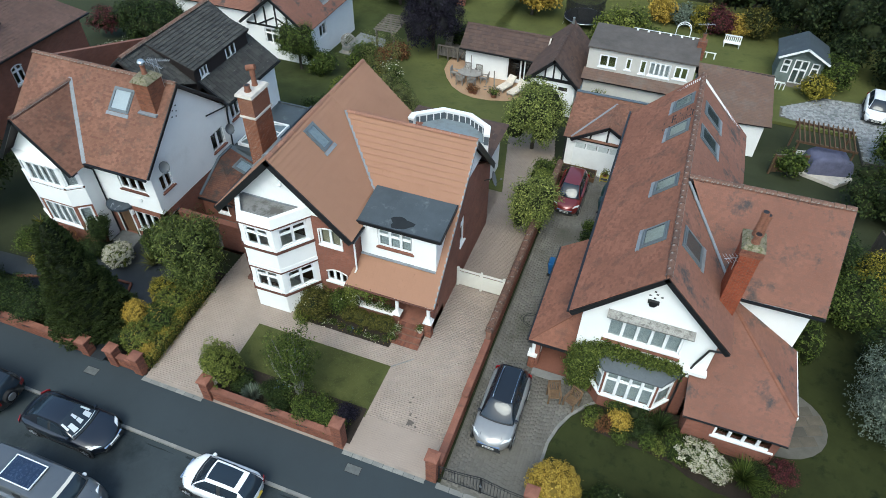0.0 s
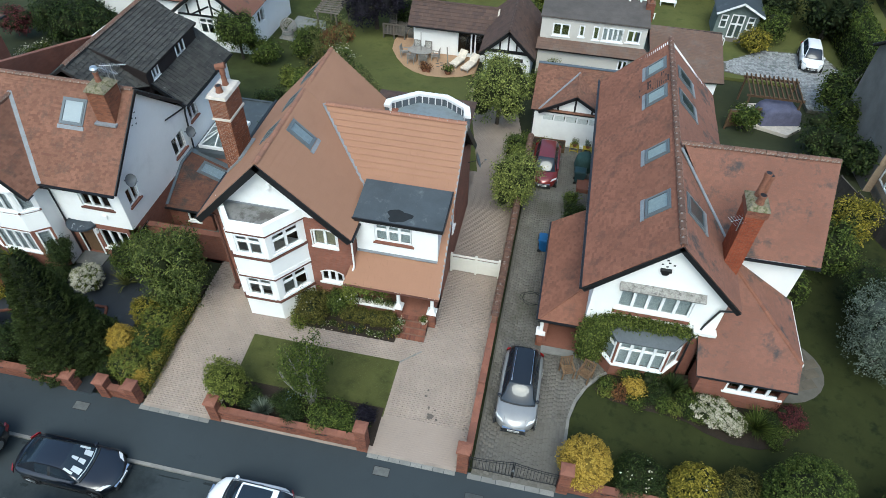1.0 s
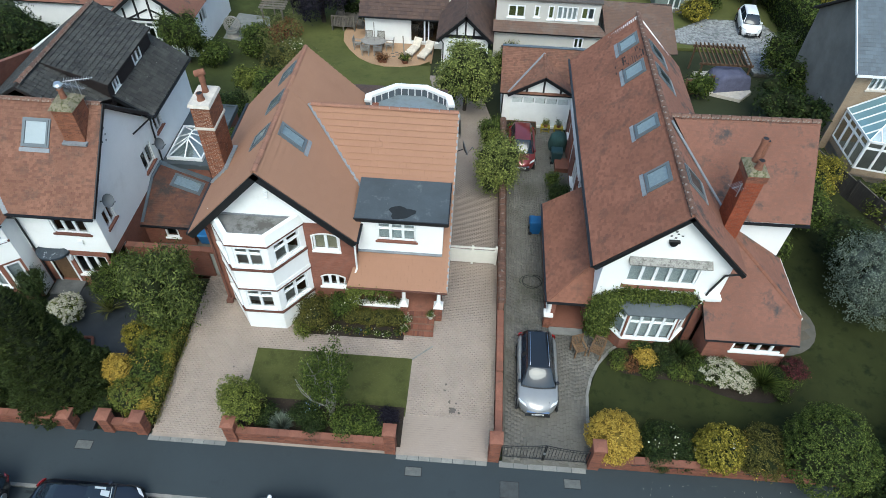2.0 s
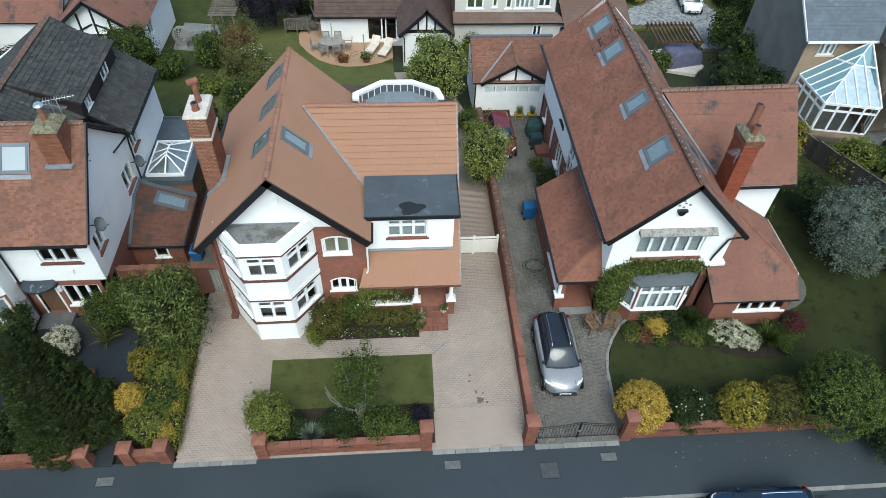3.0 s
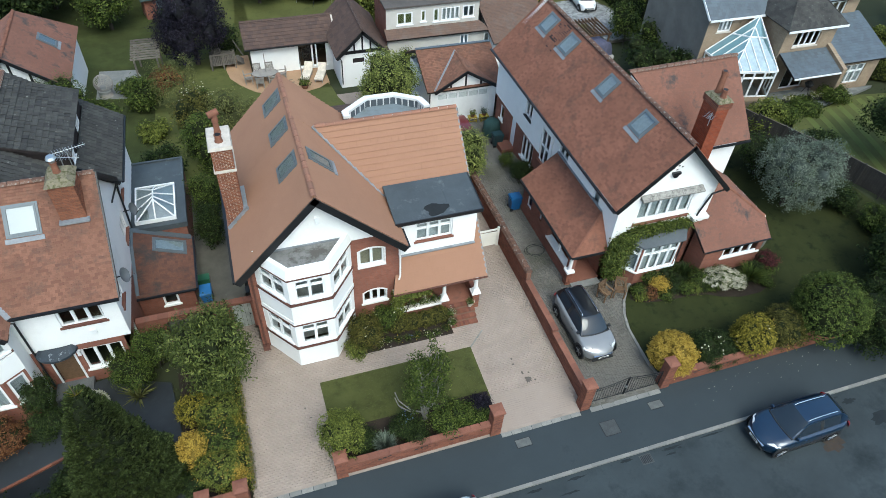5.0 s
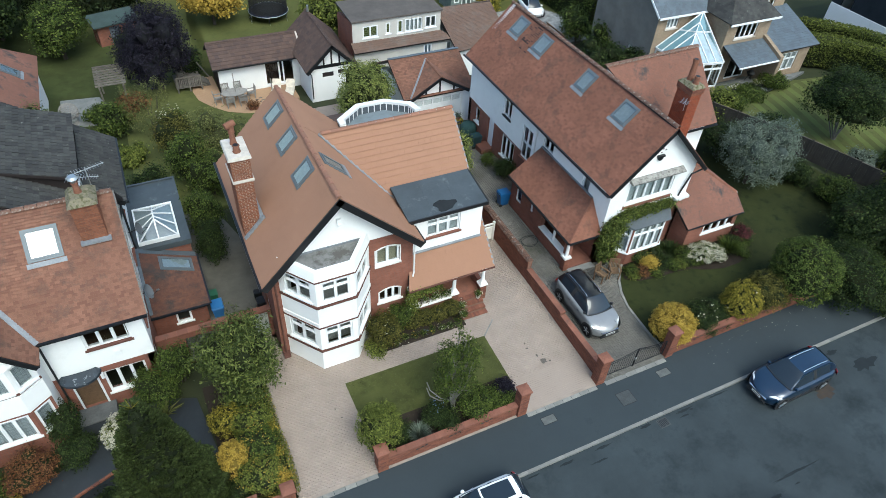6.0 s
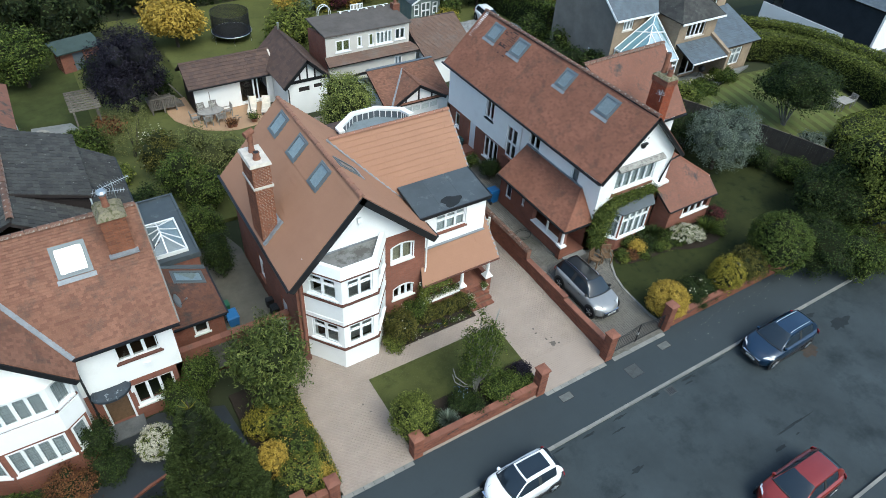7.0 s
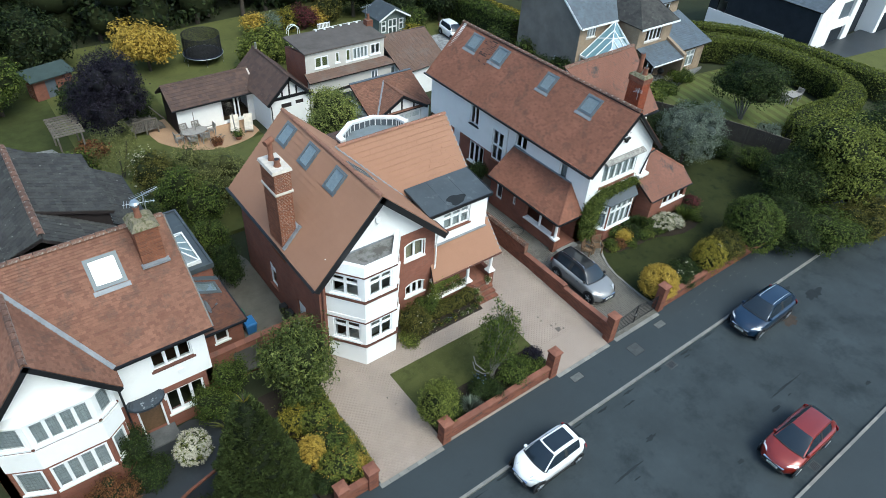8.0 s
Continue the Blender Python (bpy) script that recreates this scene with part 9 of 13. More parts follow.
def covered_car():
    th = thing("covered_car", "car under a dusty blue fabric cover", "car", (13.3, 43.8, -1.4))
    cloth = surface("blue_cover_cloth", (0.10, 0.105, 0.17), (0.13, 0.135, 0.2), 14, 2, 0.8, 0.3)
    v, f, nx, ny = [], [], 28, 16
    for j in range(ny + 1):
        for i in range(nx + 1):
            u, w = -1 + 2 * i / nx, -1 + 2 * j / ny
            r = max(abs(u), abs(w))
            x, y = 1.55 * u, 0.95 * w
            prof = 1.38 - 0.45 * max(0, abs(u + 0.1) - 0.45) ** 0.8 * 1.3
            edge = min(1.0, (1 - abs(w)) * 5) ** 0.5 * min(1.0, (1 - abs(u)) * 6) ** 0.5
            z = max(0.06, prof * edge + 0.05 * noise.noise(Vector((x * 2, y * 2, 1))))
            v.append((13.3 + x * 0.96 - y * 0.28, 43.8 + y * 0.96 + x * 0.28, -1.42 + z))
    for j in range(ny):
        for i in range(nx):
            a = j * (nx + 1) + i
            f.append((a, a + 1, a + nx + 2, a + nx + 1))
    part("cover", (v, f), cloth, th, smooth=True)
    part("cover_strap", tube((12.4, 43.0, -1.3), (12.6, 44.9, -0.6), 0.02), M_UPVC, th)


covered_car()

# ---- plants ----
F_GREEN = foliage("mid_green_leaves", (0.01824, 0.028, 0.0072), (0.0456, 0.065, 0.0144), (0.0969, 0.115, 0.02592))
F_LAUREL = foliage("glossy_laurel_leaves", (0.02, 0.029, 0.008), (0.05, 0.064, 0.017), (0.115, 0.128, 0.036), 0.2, 0.4)
F_DARK = foliage("dark_green_leaves", (0.00912, 0.015, 0.00576), (0.02052, 0.032, 0.01008), (0.04332, 0.058, 0.01584))
F_CONIFER = foliage("dark_conifer_needles", (0.014, 0.02, 0.0075), (0.031, 0.043, 0.014), (0.062, 0.077, 0.024), 0.15)
F_YELLOWG = foliage("yellow_green_leaves", (0.057, 0.055, 0.00864), (0.1254, 0.11, 0.01728), (0.2166, 0.175, 0.0288))
F_GOLD = foliage("golden_leaves", (0.165, 0.113, 0.020), (0.215, 0.148, 0.027), (0.255, 0.19, 0.043))
F_SILVER = foliage("silver_grey_leaves", (0.052, 0.066, 0.049), (0.092, 0.112, 0.085), (0.142, 0.163, 0.13))
F_PURPLE = foliage("purple_black_leaves", (0.007, 0.006, 0.009), (0.013, 0.011, 0.017), (0.026, 0.023, 0.033))
F_OLIVE = foliage("olive_hedge_leaves", (0.02508, 0.027, 0.0072), (0.05928, 0.057, 0.0144), (0.1117, 0.098, 0.02592))
F_LIGHT = foliage("light_green_leaves", (0.0342, 0.045, 0.01008), (0.0855, 0.1, 0.0216), (0.1482, 0.16, 0.036))
F_VINE = foliage("vine_leaves", (0.025, 0.036, 0.009), (0.06, 0.076, 0.018), (0.115, 0.13, 0.03))
F_PALEOL = foliage("pale_olive_leaves", (0.048, 0.052, 0.017), (0.088, 0.092, 0.031), (0.128, 0.13, 0.048))
F_FRESH = foliage("fresh_green_leaves", (0.047, 0.061, 0.017), (0.112, 0.130, 0.036), (0.187, 0.200, 0.058))
# Near-black greens carry the deep shade that this thin leaf shell lacks.
F_WOODS = foliage("shaded_woodland_leaves", (0.005, 0.008, 0.004), (0.013, 0.02, 0.008), (0.034, 0.046, 0.016))
F_RUST = foliage("rusty_leaves", (0.05, 0.022, 0.014), (0.11, 0.05, 0.022), (0.16, 0.085, 0.035))
F_RED = foliage("dark_red_leaves", (0.03, 0.01, 0.012), (0.06, 0.018, 0.02), (0.10, 0.03, 0.03))
F_WHITE = foliage("white_blossom", (0.27, 0.255, 0.19), (0.29, 0.275, 0.215), (0.30, 0.285, 0.235), 0.2)
F_BLUE = foliage("blue_flowers", (0.05, 0.07, 0.14), (0.08, 0.11, 0.2), (0.13, 0.17, 0.27))
F_SILCORE = surface("inner_silver_leaves", (0.07, 0.088, 0.075), (0.10, 0.12, 0.105), 14, 3, 0.95, 0.6)
# F_CORE, F_CONCORE, F_CORED: dark solid bodies that paint the shade inside crowns.
F_CORE = surface("crown_shade_core", (0.014, 0.019, 0.006), (0.024, 0.031, 0.009), 14, 3, 0.95, 0.6)
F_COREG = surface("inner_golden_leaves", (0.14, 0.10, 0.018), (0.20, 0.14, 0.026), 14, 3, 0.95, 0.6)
F_CONCORE = surface("conifer_shade_core", (0.012, 0.017, 0.007), (0.022, 0.029, 0.011), 20, 3, 0.95, 0.6)
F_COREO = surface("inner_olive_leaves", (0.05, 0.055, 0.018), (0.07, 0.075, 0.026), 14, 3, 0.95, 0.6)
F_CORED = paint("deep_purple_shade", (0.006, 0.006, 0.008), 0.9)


def cloud(lobes, count, size, seed, shell=0.4, aspect=1.7, up=0.35, cluster=9, rough=0.28, spread=1.7, bottom=-0.75, hang=0.0):
    """Leaves in clusters over the outer part of ellipsoid lobes (x, y, z, rx, ry, rz)."""
    r = np.random.RandomState(seed)
    area = np.array([(l[3] * l[4] + l[3] * l[5] + l[4] * l[5]) for l in lobes])
    m = max(1, count // cluster)
    pick = r.choice(len(lobes), m, p=area / area.sum())
    L = np.array(lobes, dtype=float)[pick]
    d = r.normal(size=(m, 3))
    d /= np.linalg.norm(d, axis=1)[:, None]
    d[:, 2] = np.where(d[:, 2] < bottom, -d[:, 2] * 0.4, d[:, 2])
    wob = np.array([noise.noise(Vector((q[0] * 2.1 + seed, q[1] * 2.1 + p, q[2] * 2.1))) for q, p in zip(d, pick)])
    rad = (1 - shell * r.rand(m) ** 1.8) * (1 + rough * wob)
    c = L[:, :3] + d * L[:, 3:] * rad[:, None]
    keep = np.ones(m, bool)
    if len(lobes) > 1:
        for l in lobes:
            q = (c - np.array(l[:3])) / np.array(l[3:])
            keep &= ~((q ** 2).sum(1) < 0.42)
    c, d = c[keep], d[keep]
    n = len(c) * cluster
    base = np.repeat(c, cluster, 0) + r.normal(size=(n, 3)) * size * spread * np.array([1, 1, 0.7])
    out = np.repeat(d, cluster, 0)
    nrm = out * 0.8 + r.normal(size=(n, 3)) * 0.4 + np.array([0, 0, up])
    nrm /= np.linalg.norm(nrm, axis=1)[:, None]
    t = np.cross(nrm, r.normal(size=(n, 3)))
    t[:, 2] -= hang
    t /= np.linalg.norm(t, axis=1)[:, None] + 1e-9
    b = np.cross(nrm, t)
    ln = (size * aspect * (0.6 + 0.8 * r.rand(n)))[:, None] / 2
    wd = (size * (0.6 + 0.7 * r.rand(n)))[:, None] / 2
    fold = nrm * wd * 0.5
    v = np.empty((n, 4, 3))
    v[:, 0], v[:, 1], v[:, 2], v[:, 3] = base - t * ln, base + b * wd + fold, base + t * ln, base - b * wd + fold
    return v.reshape(-1, 3), np.arange(n * 4).reshape(-1, 4)


def core_mesh(lobes, k=0.72, seed=0):
    geos = []
    for q, l in enumerate(lobes):
        v, f, nu, nv = [], [], 10, 6
        for j in range(nv + 1):
            ph = math.pi * j / nv
            for i in range(nu):
                th = 2 * math.pi * i / nu
                d = Vector((math.sin(ph) * math.cos(th), math.sin(ph) * math.sin(th), math.cos(ph)))
                s = k * (1 + 0.3 * noise.noise(d * 2.3 + Vector((q + seed, 0, 0))))
                v.append((l[0] + d.x * l[3] * s, l[1] + d.y * l[4] * s, l[2] + d.z * l[5] * s))
        for j in range(nv):
            for i in range(nu):
                f.append((j * nu + i, (j + 1) * nu + i, (j + 1) * nu + (i + 1) % nu, j * nu + (i + 1) % nu))
        geos.append((v, f))
    return join(*geos)


def lobes_for(x, y, z, r, h, n, seed, squash=0.8):
    """A crown of n lobes about a centre, r wide and h high."""
    q = random.Random(seed)
    out = [(x, y, z, r * 0.72, r * 0.72, h * 0.42)]
    for i in range(n):
        a = 2 * math.pi * i / n + q.uniform(-0.4, 0.4)
        k = q.uniform(0.42, 0.62)
        out.append((x + r * k * math.cos(a), y + r * k * math.sin(a), z + h * q.uniform(-0.24, 0.26), r * q.uniform(0.36, 0.52), r * q.uniform(0.36, 0.52), h * q.uniform(0.2, 0.3)))
    return out


def plant(name, label, category, x, y, lobes, leaves, mat, size=0.12, seed=1, stem=0.05, group="", flowers=None, core=F_CORE, shell=0.4, aspect=1.7, up=0.6, hang=0.0, stems=4, rough=0.28, bark=None, corek=0.64, cluster=9, spread=1.7):
    """A shrub or tree: stems up into its lobes, a crown of leaves, blossom if any."""
    g = land(y)
    th = thing(name, label, category, (x, y, g), group)
    top = max(l[2] for l in lobes)
    gs = []
    q = random.Random(seed)
    if stem > 0.07:
        mid = (x + q.uniform(-0.1, 0.1), y + q.uniform(-0.1, 0.1), g + (top - g) * 0.45)
        part("trunk", join(tube((x, y, g - 0.1), mid, stem, stem * 0.75, 10)), bark or M_BARK, th)
        for l in lobes[:9]:
            part("limb", join(tube(mid, (l[0] * 0.6 + mid[0] * 0.4, l[1] * 0.6 + mid[1] * 0.4, l[2] * 0.75 + mid[2] * 0.25), stem * 0.5, stem * 0.3, 7), tube((l[0] * 0.6 + mid[0] * 0.4, l[1] * 0.6 + mid[1] * 0.4, l[2] * 0.75 + mid[2] * 0.25), l[:3], stem * 0.3, stem * 0.12, 7)), bark or M_BARK, th)
    else:
        for i in range(min(stems, len(lobes))):
            l = lobes[i % len(lobes)]
            part("stem", tube((x + q.uniform(-0.1, 0.1), y + q.uniform(-0.1, 0.1), g - 0.05), l[:3], stem, stem * 0.5, 6), bark or M_BARK, th)
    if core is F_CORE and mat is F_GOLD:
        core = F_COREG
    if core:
        # Solid core under the leaves; F_CORE's dark green paints the shaded depth.
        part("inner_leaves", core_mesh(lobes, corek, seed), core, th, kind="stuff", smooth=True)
    near = y < 32
    v, f = cloud(lobes, int(leaves * (3.3 if near else 2.5)), size * (0.70 if near else 0.8), seed, shell, aspect, up, hang=hang, rough=rough, cluster=cluster, spread=spread * (1.15 if near else 1.0))
    v[:, 2] = np.maximum(v[:, 2], g + 0.02)
    arrays("crown", v, f, mat, th, kind="stuff")
    if flowers:
        fm, fc, fs = flowers
        v, f = cloud(lobes, fc * (5 if fc > 1000 else 1), fs * (0.6 if fc > 1000 else 1.0), seed + 50, 0.06, 1.1, 0.8, cluster=22 if fc > 1000 else 5, rough=rough, spread=1.0 if fc > 1000 else 1.7)
        v[:, 2] = np.maximum(v[:, 2], g + 0.05)
        arrays("blossom", v, f, fm, th, kind="stuff")
    return th


def bush(label, x, y, r, h, mat, size=0.09, seed=1, n=7, leaves=2600, group="garden shrubs", flowers=None, name="shrub", z0=0.05, core=F_CORE, **kw):
    g = land(y)
    return plant(name, label, "shrub", x, y, lobes_for(x, y, g + z0 + h * 0.5, r, h * 0.98, n, seed), leaves, mat, size, seed, 0.03, group, flowers, core, **kw)


def tree(label, x, y, r, h, mat, trunk=0.18, size=0.16, seed=1, n=11, leaves=5000, clear=0.28, group="garden trees", name="tree", core=F_CORE, **kw):
    g = land(y)
    ch = h * (1 - clear)
    return plant(name, label, "tree", x, y, lobes_for(x, y, g + h * clear + ch * 0.5, r, ch, n, seed), leaves, mat, size, seed, trunk, group, None, core, **kw)


def dome(label, x, y, r, h, mat, size=0.06, seed=1, leaves=4000, flowers=None, group="garden shrubs", lumps=0.12):
    """A clipped round bush: one dense dome with small swellings."""
    g = land(y)
    q = random.Random(seed)
    lob = [(x, y, g + h * 0.5, r, r, h * 0.5)]
    for i in range(7):
        a, e = q.uniform(0, 6.28), q.uniform(0.0, 1.1)
        lob.append((x + r * 0.5 * math.cos(a) * math.cos(e), y + r * 0.5 * math.sin(a) * math.cos(e), g + h * 0.5 + h * 0.24 * math.sin(e), r * 0.58, r * 0.58, h * 0.3))
    return plant("shrub", label, "shrub", x, y, lob, leaves, mat, size, seed, 0.03, group, flowers, shell=0.14, rough=lumps, corek=0.74, spread=0.9)


# front gardens
tree("broad evergreen shrub tree with long glossy drooping leaves", -19.05, 17.95, 1.6, 4.7, F_LAUREL, 0.12, 0.09, 3, 18, 8200, 0.12, aspect=3.0, hang=0.4, rough=0.7, corek=0.5, shell=0.55)


def conifer():
    """A dense cone of short upswept sprays over a bumpy surface, with a bare leading shoot."""
    x, y, h, R = -22.75, 14.0, 7.3, 1.85
    g = land(y)
    th = thing("conifer", "large dense dark green conifer by the front wall", "tree", (x, y, g), "garden trees")
    part("trunk", tube((x, y, g - 0.1), (x, y, g + h), 0.16, 0.015, 10), M_BARK, th)
    r = np.random.RandomState(8)
    n, m = 4600, 24

    def girth(t, a):
        bumps = 0.07 * np.sin(t * 46 + 2.4 * np.sin(a * 3 + 1)) + 0.06 * np.sin(a * 7 + t * 21) + 0.05 * np.sin(a * 11 - t * 33) + 0.05 * np.sin(a * 2 + t * 5)
        return R * (1 - t) ** 0.72 * (1 + bumps)
    t = np.clip(1 - np.sqrt(r.rand(n)), 0, 0.985)
    a = r.rand(n) * 6.2832
    rad = girth(t, a) * (0.84 + 0.12 * r.rand(n)) + 0.02
    zero = np.zeros(n)
    out, tan = np.stack([np.cos(a), np.sin(a), zero], 1), np.stack([-np.sin(a), np.cos(a), zero], 1)
    c = np.array([x, y, g + 0.15]) + out * rad[:, None] + np.stack([zero, zero, t * (h - 0.3)], 1)
    axis = out * 0.8 + tan * r.normal(size=(n, 1)) * 0.3 + np.stack([zero, zero, 0.35 + 0.5 * t + 0.15 * r.normal(size=n)], 1)
    axis /= np.linalg.norm(axis, axis=1)[:, None]
    side = np.cross(axis, [0, 0, 1.0]) + r.normal(size=(n, 3)) * 0.25
    side /= np.linalg.norm(side, axis=1)[:, None]
    up = np.cross(side, axis)
    size = (0.14 + 0.16 * (1 - 0.6 * t) * (0.6 + 0.8 * r.rand(n)))[:, None]
    k = n * m
    rep = lambda q: np.repeat(q, m, 0)
    u, w = r.rand(k, 1) ** 0.8, r.uniform(-1, 1, (k, 1))
    wide = w * 0.6 * (1.1 - u)
    p0 = rep(c) + (rep(axis) * u + rep(side) * wide + rep(up) * (0.1 * u * u - 0.5 * wide * wide + r.normal(size=(k, 1)) * 0.06)) * rep(size)
    o = rep(axis) + rep(side) * np.sign(w) * 0.6 + r.normal(size=(k, 3)) * 0.2
    o /= np.linalg.norm(o, axis=1)[:, None]
    s2 = np.cross(o, rep(up) + r.normal(size=(k, 3)) * 0.35)
    s2 /= np.linalg.norm(s2, axis=1)[:, None]
    ln, wd = 0.036 + 0.03 * r.rand(k, 1), 0.016 + 0.012 * r.rand(k, 1)
    v = np.empty((k, 4, 3))
    v[:, 0], v[:, 1], v[:, 2], v[:, 3] = p0 - o * ln, p0 + s2 * wd, p0 + o * ln, p0 - s2 * wd
    v[:, :, 2] = np.maximum(v[:, :, 2], g + 0.02)
    arrays("crown", v.reshape(-1, 3), np.arange(k * 4).reshape(-1, 4), F_CONIFER, th, kind="stuff")
    # Solid bumpy cone; its near-black green paints the shade between the sprays.
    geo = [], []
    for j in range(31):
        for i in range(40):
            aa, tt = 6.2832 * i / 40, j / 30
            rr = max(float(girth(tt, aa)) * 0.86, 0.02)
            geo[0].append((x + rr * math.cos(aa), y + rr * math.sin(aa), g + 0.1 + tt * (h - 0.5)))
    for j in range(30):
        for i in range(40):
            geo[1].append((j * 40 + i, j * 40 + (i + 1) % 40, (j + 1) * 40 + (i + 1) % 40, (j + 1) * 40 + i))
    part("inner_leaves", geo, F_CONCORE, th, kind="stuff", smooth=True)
    for i in range(6):
        a = i * 1.05
        part("leading_shoot", tube((x, y, g + h - 0.45), (x + 0.28 * math.cos(a), y + 0.28 * math.sin(a), g + h - 0.2 + 0.03 * i), 0.02, 0.01, 5), F_YELLOWG, th)


conifer()
dome("bushy green shrub with small bright leaves behind the wall", -14.55, 13.35, 0.85, 2.7, F_LIGHT, 0.07, 5, 3800, lumps=0.45)


def bare_shrub():
    x, y = -10.85, 13.75
    g = land(y)
    th = thing("upright_shrub", "tall half-bare upright shrub with pale twisted branches", "shrub", (x, y, g), "garden shrubs")
    q = random.Random(12)
    tips = []
    for i in range(11):
        a, s = q.uniform(0, 6.28), q.uniform(0.2, 0.8)
        p = Vector((x + q.uniform(-0.1, 0.1), y + q.uniform(-0.1, 0.1), g))
        pts, hgt = [tuple(p)], q.uniform(3.4, 5.0)
        for k in range(1, 6):
            t = k / 5
            pts.append((x + math.cos(a) * s * t + q.uniform(-0.1, 0.1), y + math.sin(a) * s * t + q.uniform(-0.1, 0.1), g + hgt * t))
        r = [0.055, 0.048, 0.04, 0.032, 0.025, 0.016]
        part("branch", join(*[tube(u, w, r0, r1, 6) for u, w, r0, r1 in zip(pts, pts[1:], r, r[1:])]), M_BARKP, th, "pale bare branch")
        for k in range(2, 5):
            b = Vector(pts[k])
            for _ in range(3):
                e = b + Vector((q.uniform(-0.45, 0.45), q.uniform(-0.45, 0.45), q.uniform(0.1, 0.6)))
                part("twig", tube(tuple(b), tuple(e), 0.014, 0.006, 5), M_BARKP, th)
                tips.append(tuple(e))
        tips.append(pts[-1])
    for k in range(2):
        a = 3.4 + k * 0.4
        part("branch", pipe([(x, y, g + 0.6), (x - 0.7, y - 0.1 * k, g + 1.0 + 0.3 * k), (x - 1.15, y + 0.1, g + 1.5 + 0.4 * k), (x - 1.3, y + 0.15, g + 2.1 + 0.4 * k)], 0.025, 6), M_BARKP, th)
    lob = [(a, b, c, 0.26, 0.26, 0.28) for a, b, c in tips] + [(x, y, g + 1.3, 0.75, 0.7, 1.1), (x + 0.1, y, g + 2.6, 0.5, 0.5, 1.1), (x, y + 0.1, g + 3.6, 0.35, 0.35, 0.8)]
    v, f = cloud(lob, 21000, 0.052, 4, 0.8, rough=0.5, hang=-0.6, aspect=2.2)
    arrays("crown", v, f, F_GREEN, th, kind="stuff")


bare_shrub()


def tuft(x, y, r, h, mat, label, n=420, seed=3, width=0.018, name="grass_clump", arch=0.7):
    g = land(y) + 0.04
    rr = np.random.RandomState(seed)
    a, s = rr.rand(n) * 6.283, 0.25 + 0.75 * rr.rand(n)
    hh = h * (0.6 + 0.5 * rr.rand(n))
    v, f = [], []
    for i in range(n):
        dx, dy = math.cos(a[i]), math.sin(a[i])
        px, py = -dy * width, dx * width
        for t, w in ((0, 1), (0.5, 0.9), (1.0, 0.15)):
            d = r * s[i] * (0.12 + t ** 1.4 * 0.9)
            z = g + hh[i] * (t - arch * s[i] * t * t * 0.5)
            v += [(x + dx * d + px * w, y + dy * d + py * w, z), (x + dx * d - px * w, y + dy * d - py * w, z)]
        k = i * 6
        f += [(k, k + 1, k + 3, k + 2), (k + 2, k + 3, k + 5, k + 4)]
    th = thing(name, label, "plant", (x, y, land(y)), "garden plants")
    arrays("grass_blade", np.array(v), np.array(f), mat, th, kind="stuff")


tuft(-12.85, 12.95, 0.6, 0.95, F_SILVER, "pale silvery grass clump behind the wall", 520)
for i, (x, y, r, h, m, s) in enumerate(((-13.6, 13.3, 0.55, 0.8, F_DARK, 0.06), (-12.0, 13.45, 0.6, 0.95, F_DARK, 0.06), (-11.4, 13.0, 0.6, 0.9, F_DARK, 0.06), (-10.1, 13.1, 0.75, 1.15, F_GREEN, 0.08), (-9.4, 13.3, 0.65, 0.95, F_GREEN, 0.09), (-8.75, 13.05, 0.6, 0.75, F_GREEN, 0.08))):
    bush("dark leafy shrub in the bed behind the wall", x, y, r, h, m, s, 20 + i, 6, 1300)
bush("dusky purple shrub beside the brick pier", -8.35, 13.55, 0.5, 1.0, F_PURPLE, 0.06, 31, 6, 1200, core=F_CORED)
bush("blue-flowered plant in the front bed", -11.75, 13.7, 0.4, 0.9, F_DARK, 0.05, 32, 5, 700, flowers=(F_BLUE, 160, 0.06))


def hedge(label, x0, x1, y0, y1, h, mat, leaves, size=0.07, seed=1, core=F_CORE, group="hedges", flowers=None, bumps=1.0, base=None):
    g = land((y0 + y1) / 2) if base is None else base
    n = max(1, round(max(x1 - x0, y1 - y0) / (0.75 * bumps)))
    lob = []
    q = random.Random(seed)
    for i in range(n):
        t = (i + 0.5) / n
        lx, ly = ((x0 + (x1 - x0) * t, (y0 + y1) / 2) if x1 - x0 >= y1 - y0 else ((x0 + x1) / 2, y0 + (y1 - y0) * t))
        rx, ry = ((0.62 * (x1 - x0) / n + 0.1, (y1 - y0) / 2) if x1 - x0 >= y1 - y0 else ((x1 - x0) / 2, 0.62 * (y1 - y0) / n + 0.1))
        hh = h * q.uniform(0.9, 1.06)
        lob.append((lx, ly, g + hh * 0.5, rx, ry, hh * 0.53))
    return plant("hedge", label, "hedge", (x0 + x1) / 2, (y0 + y1) / 2, lob, leaves, mat, size, seed, 0.03, group, flowers, core, shell=0.14, rough=0.07, corek=0.86, spread=0.9)


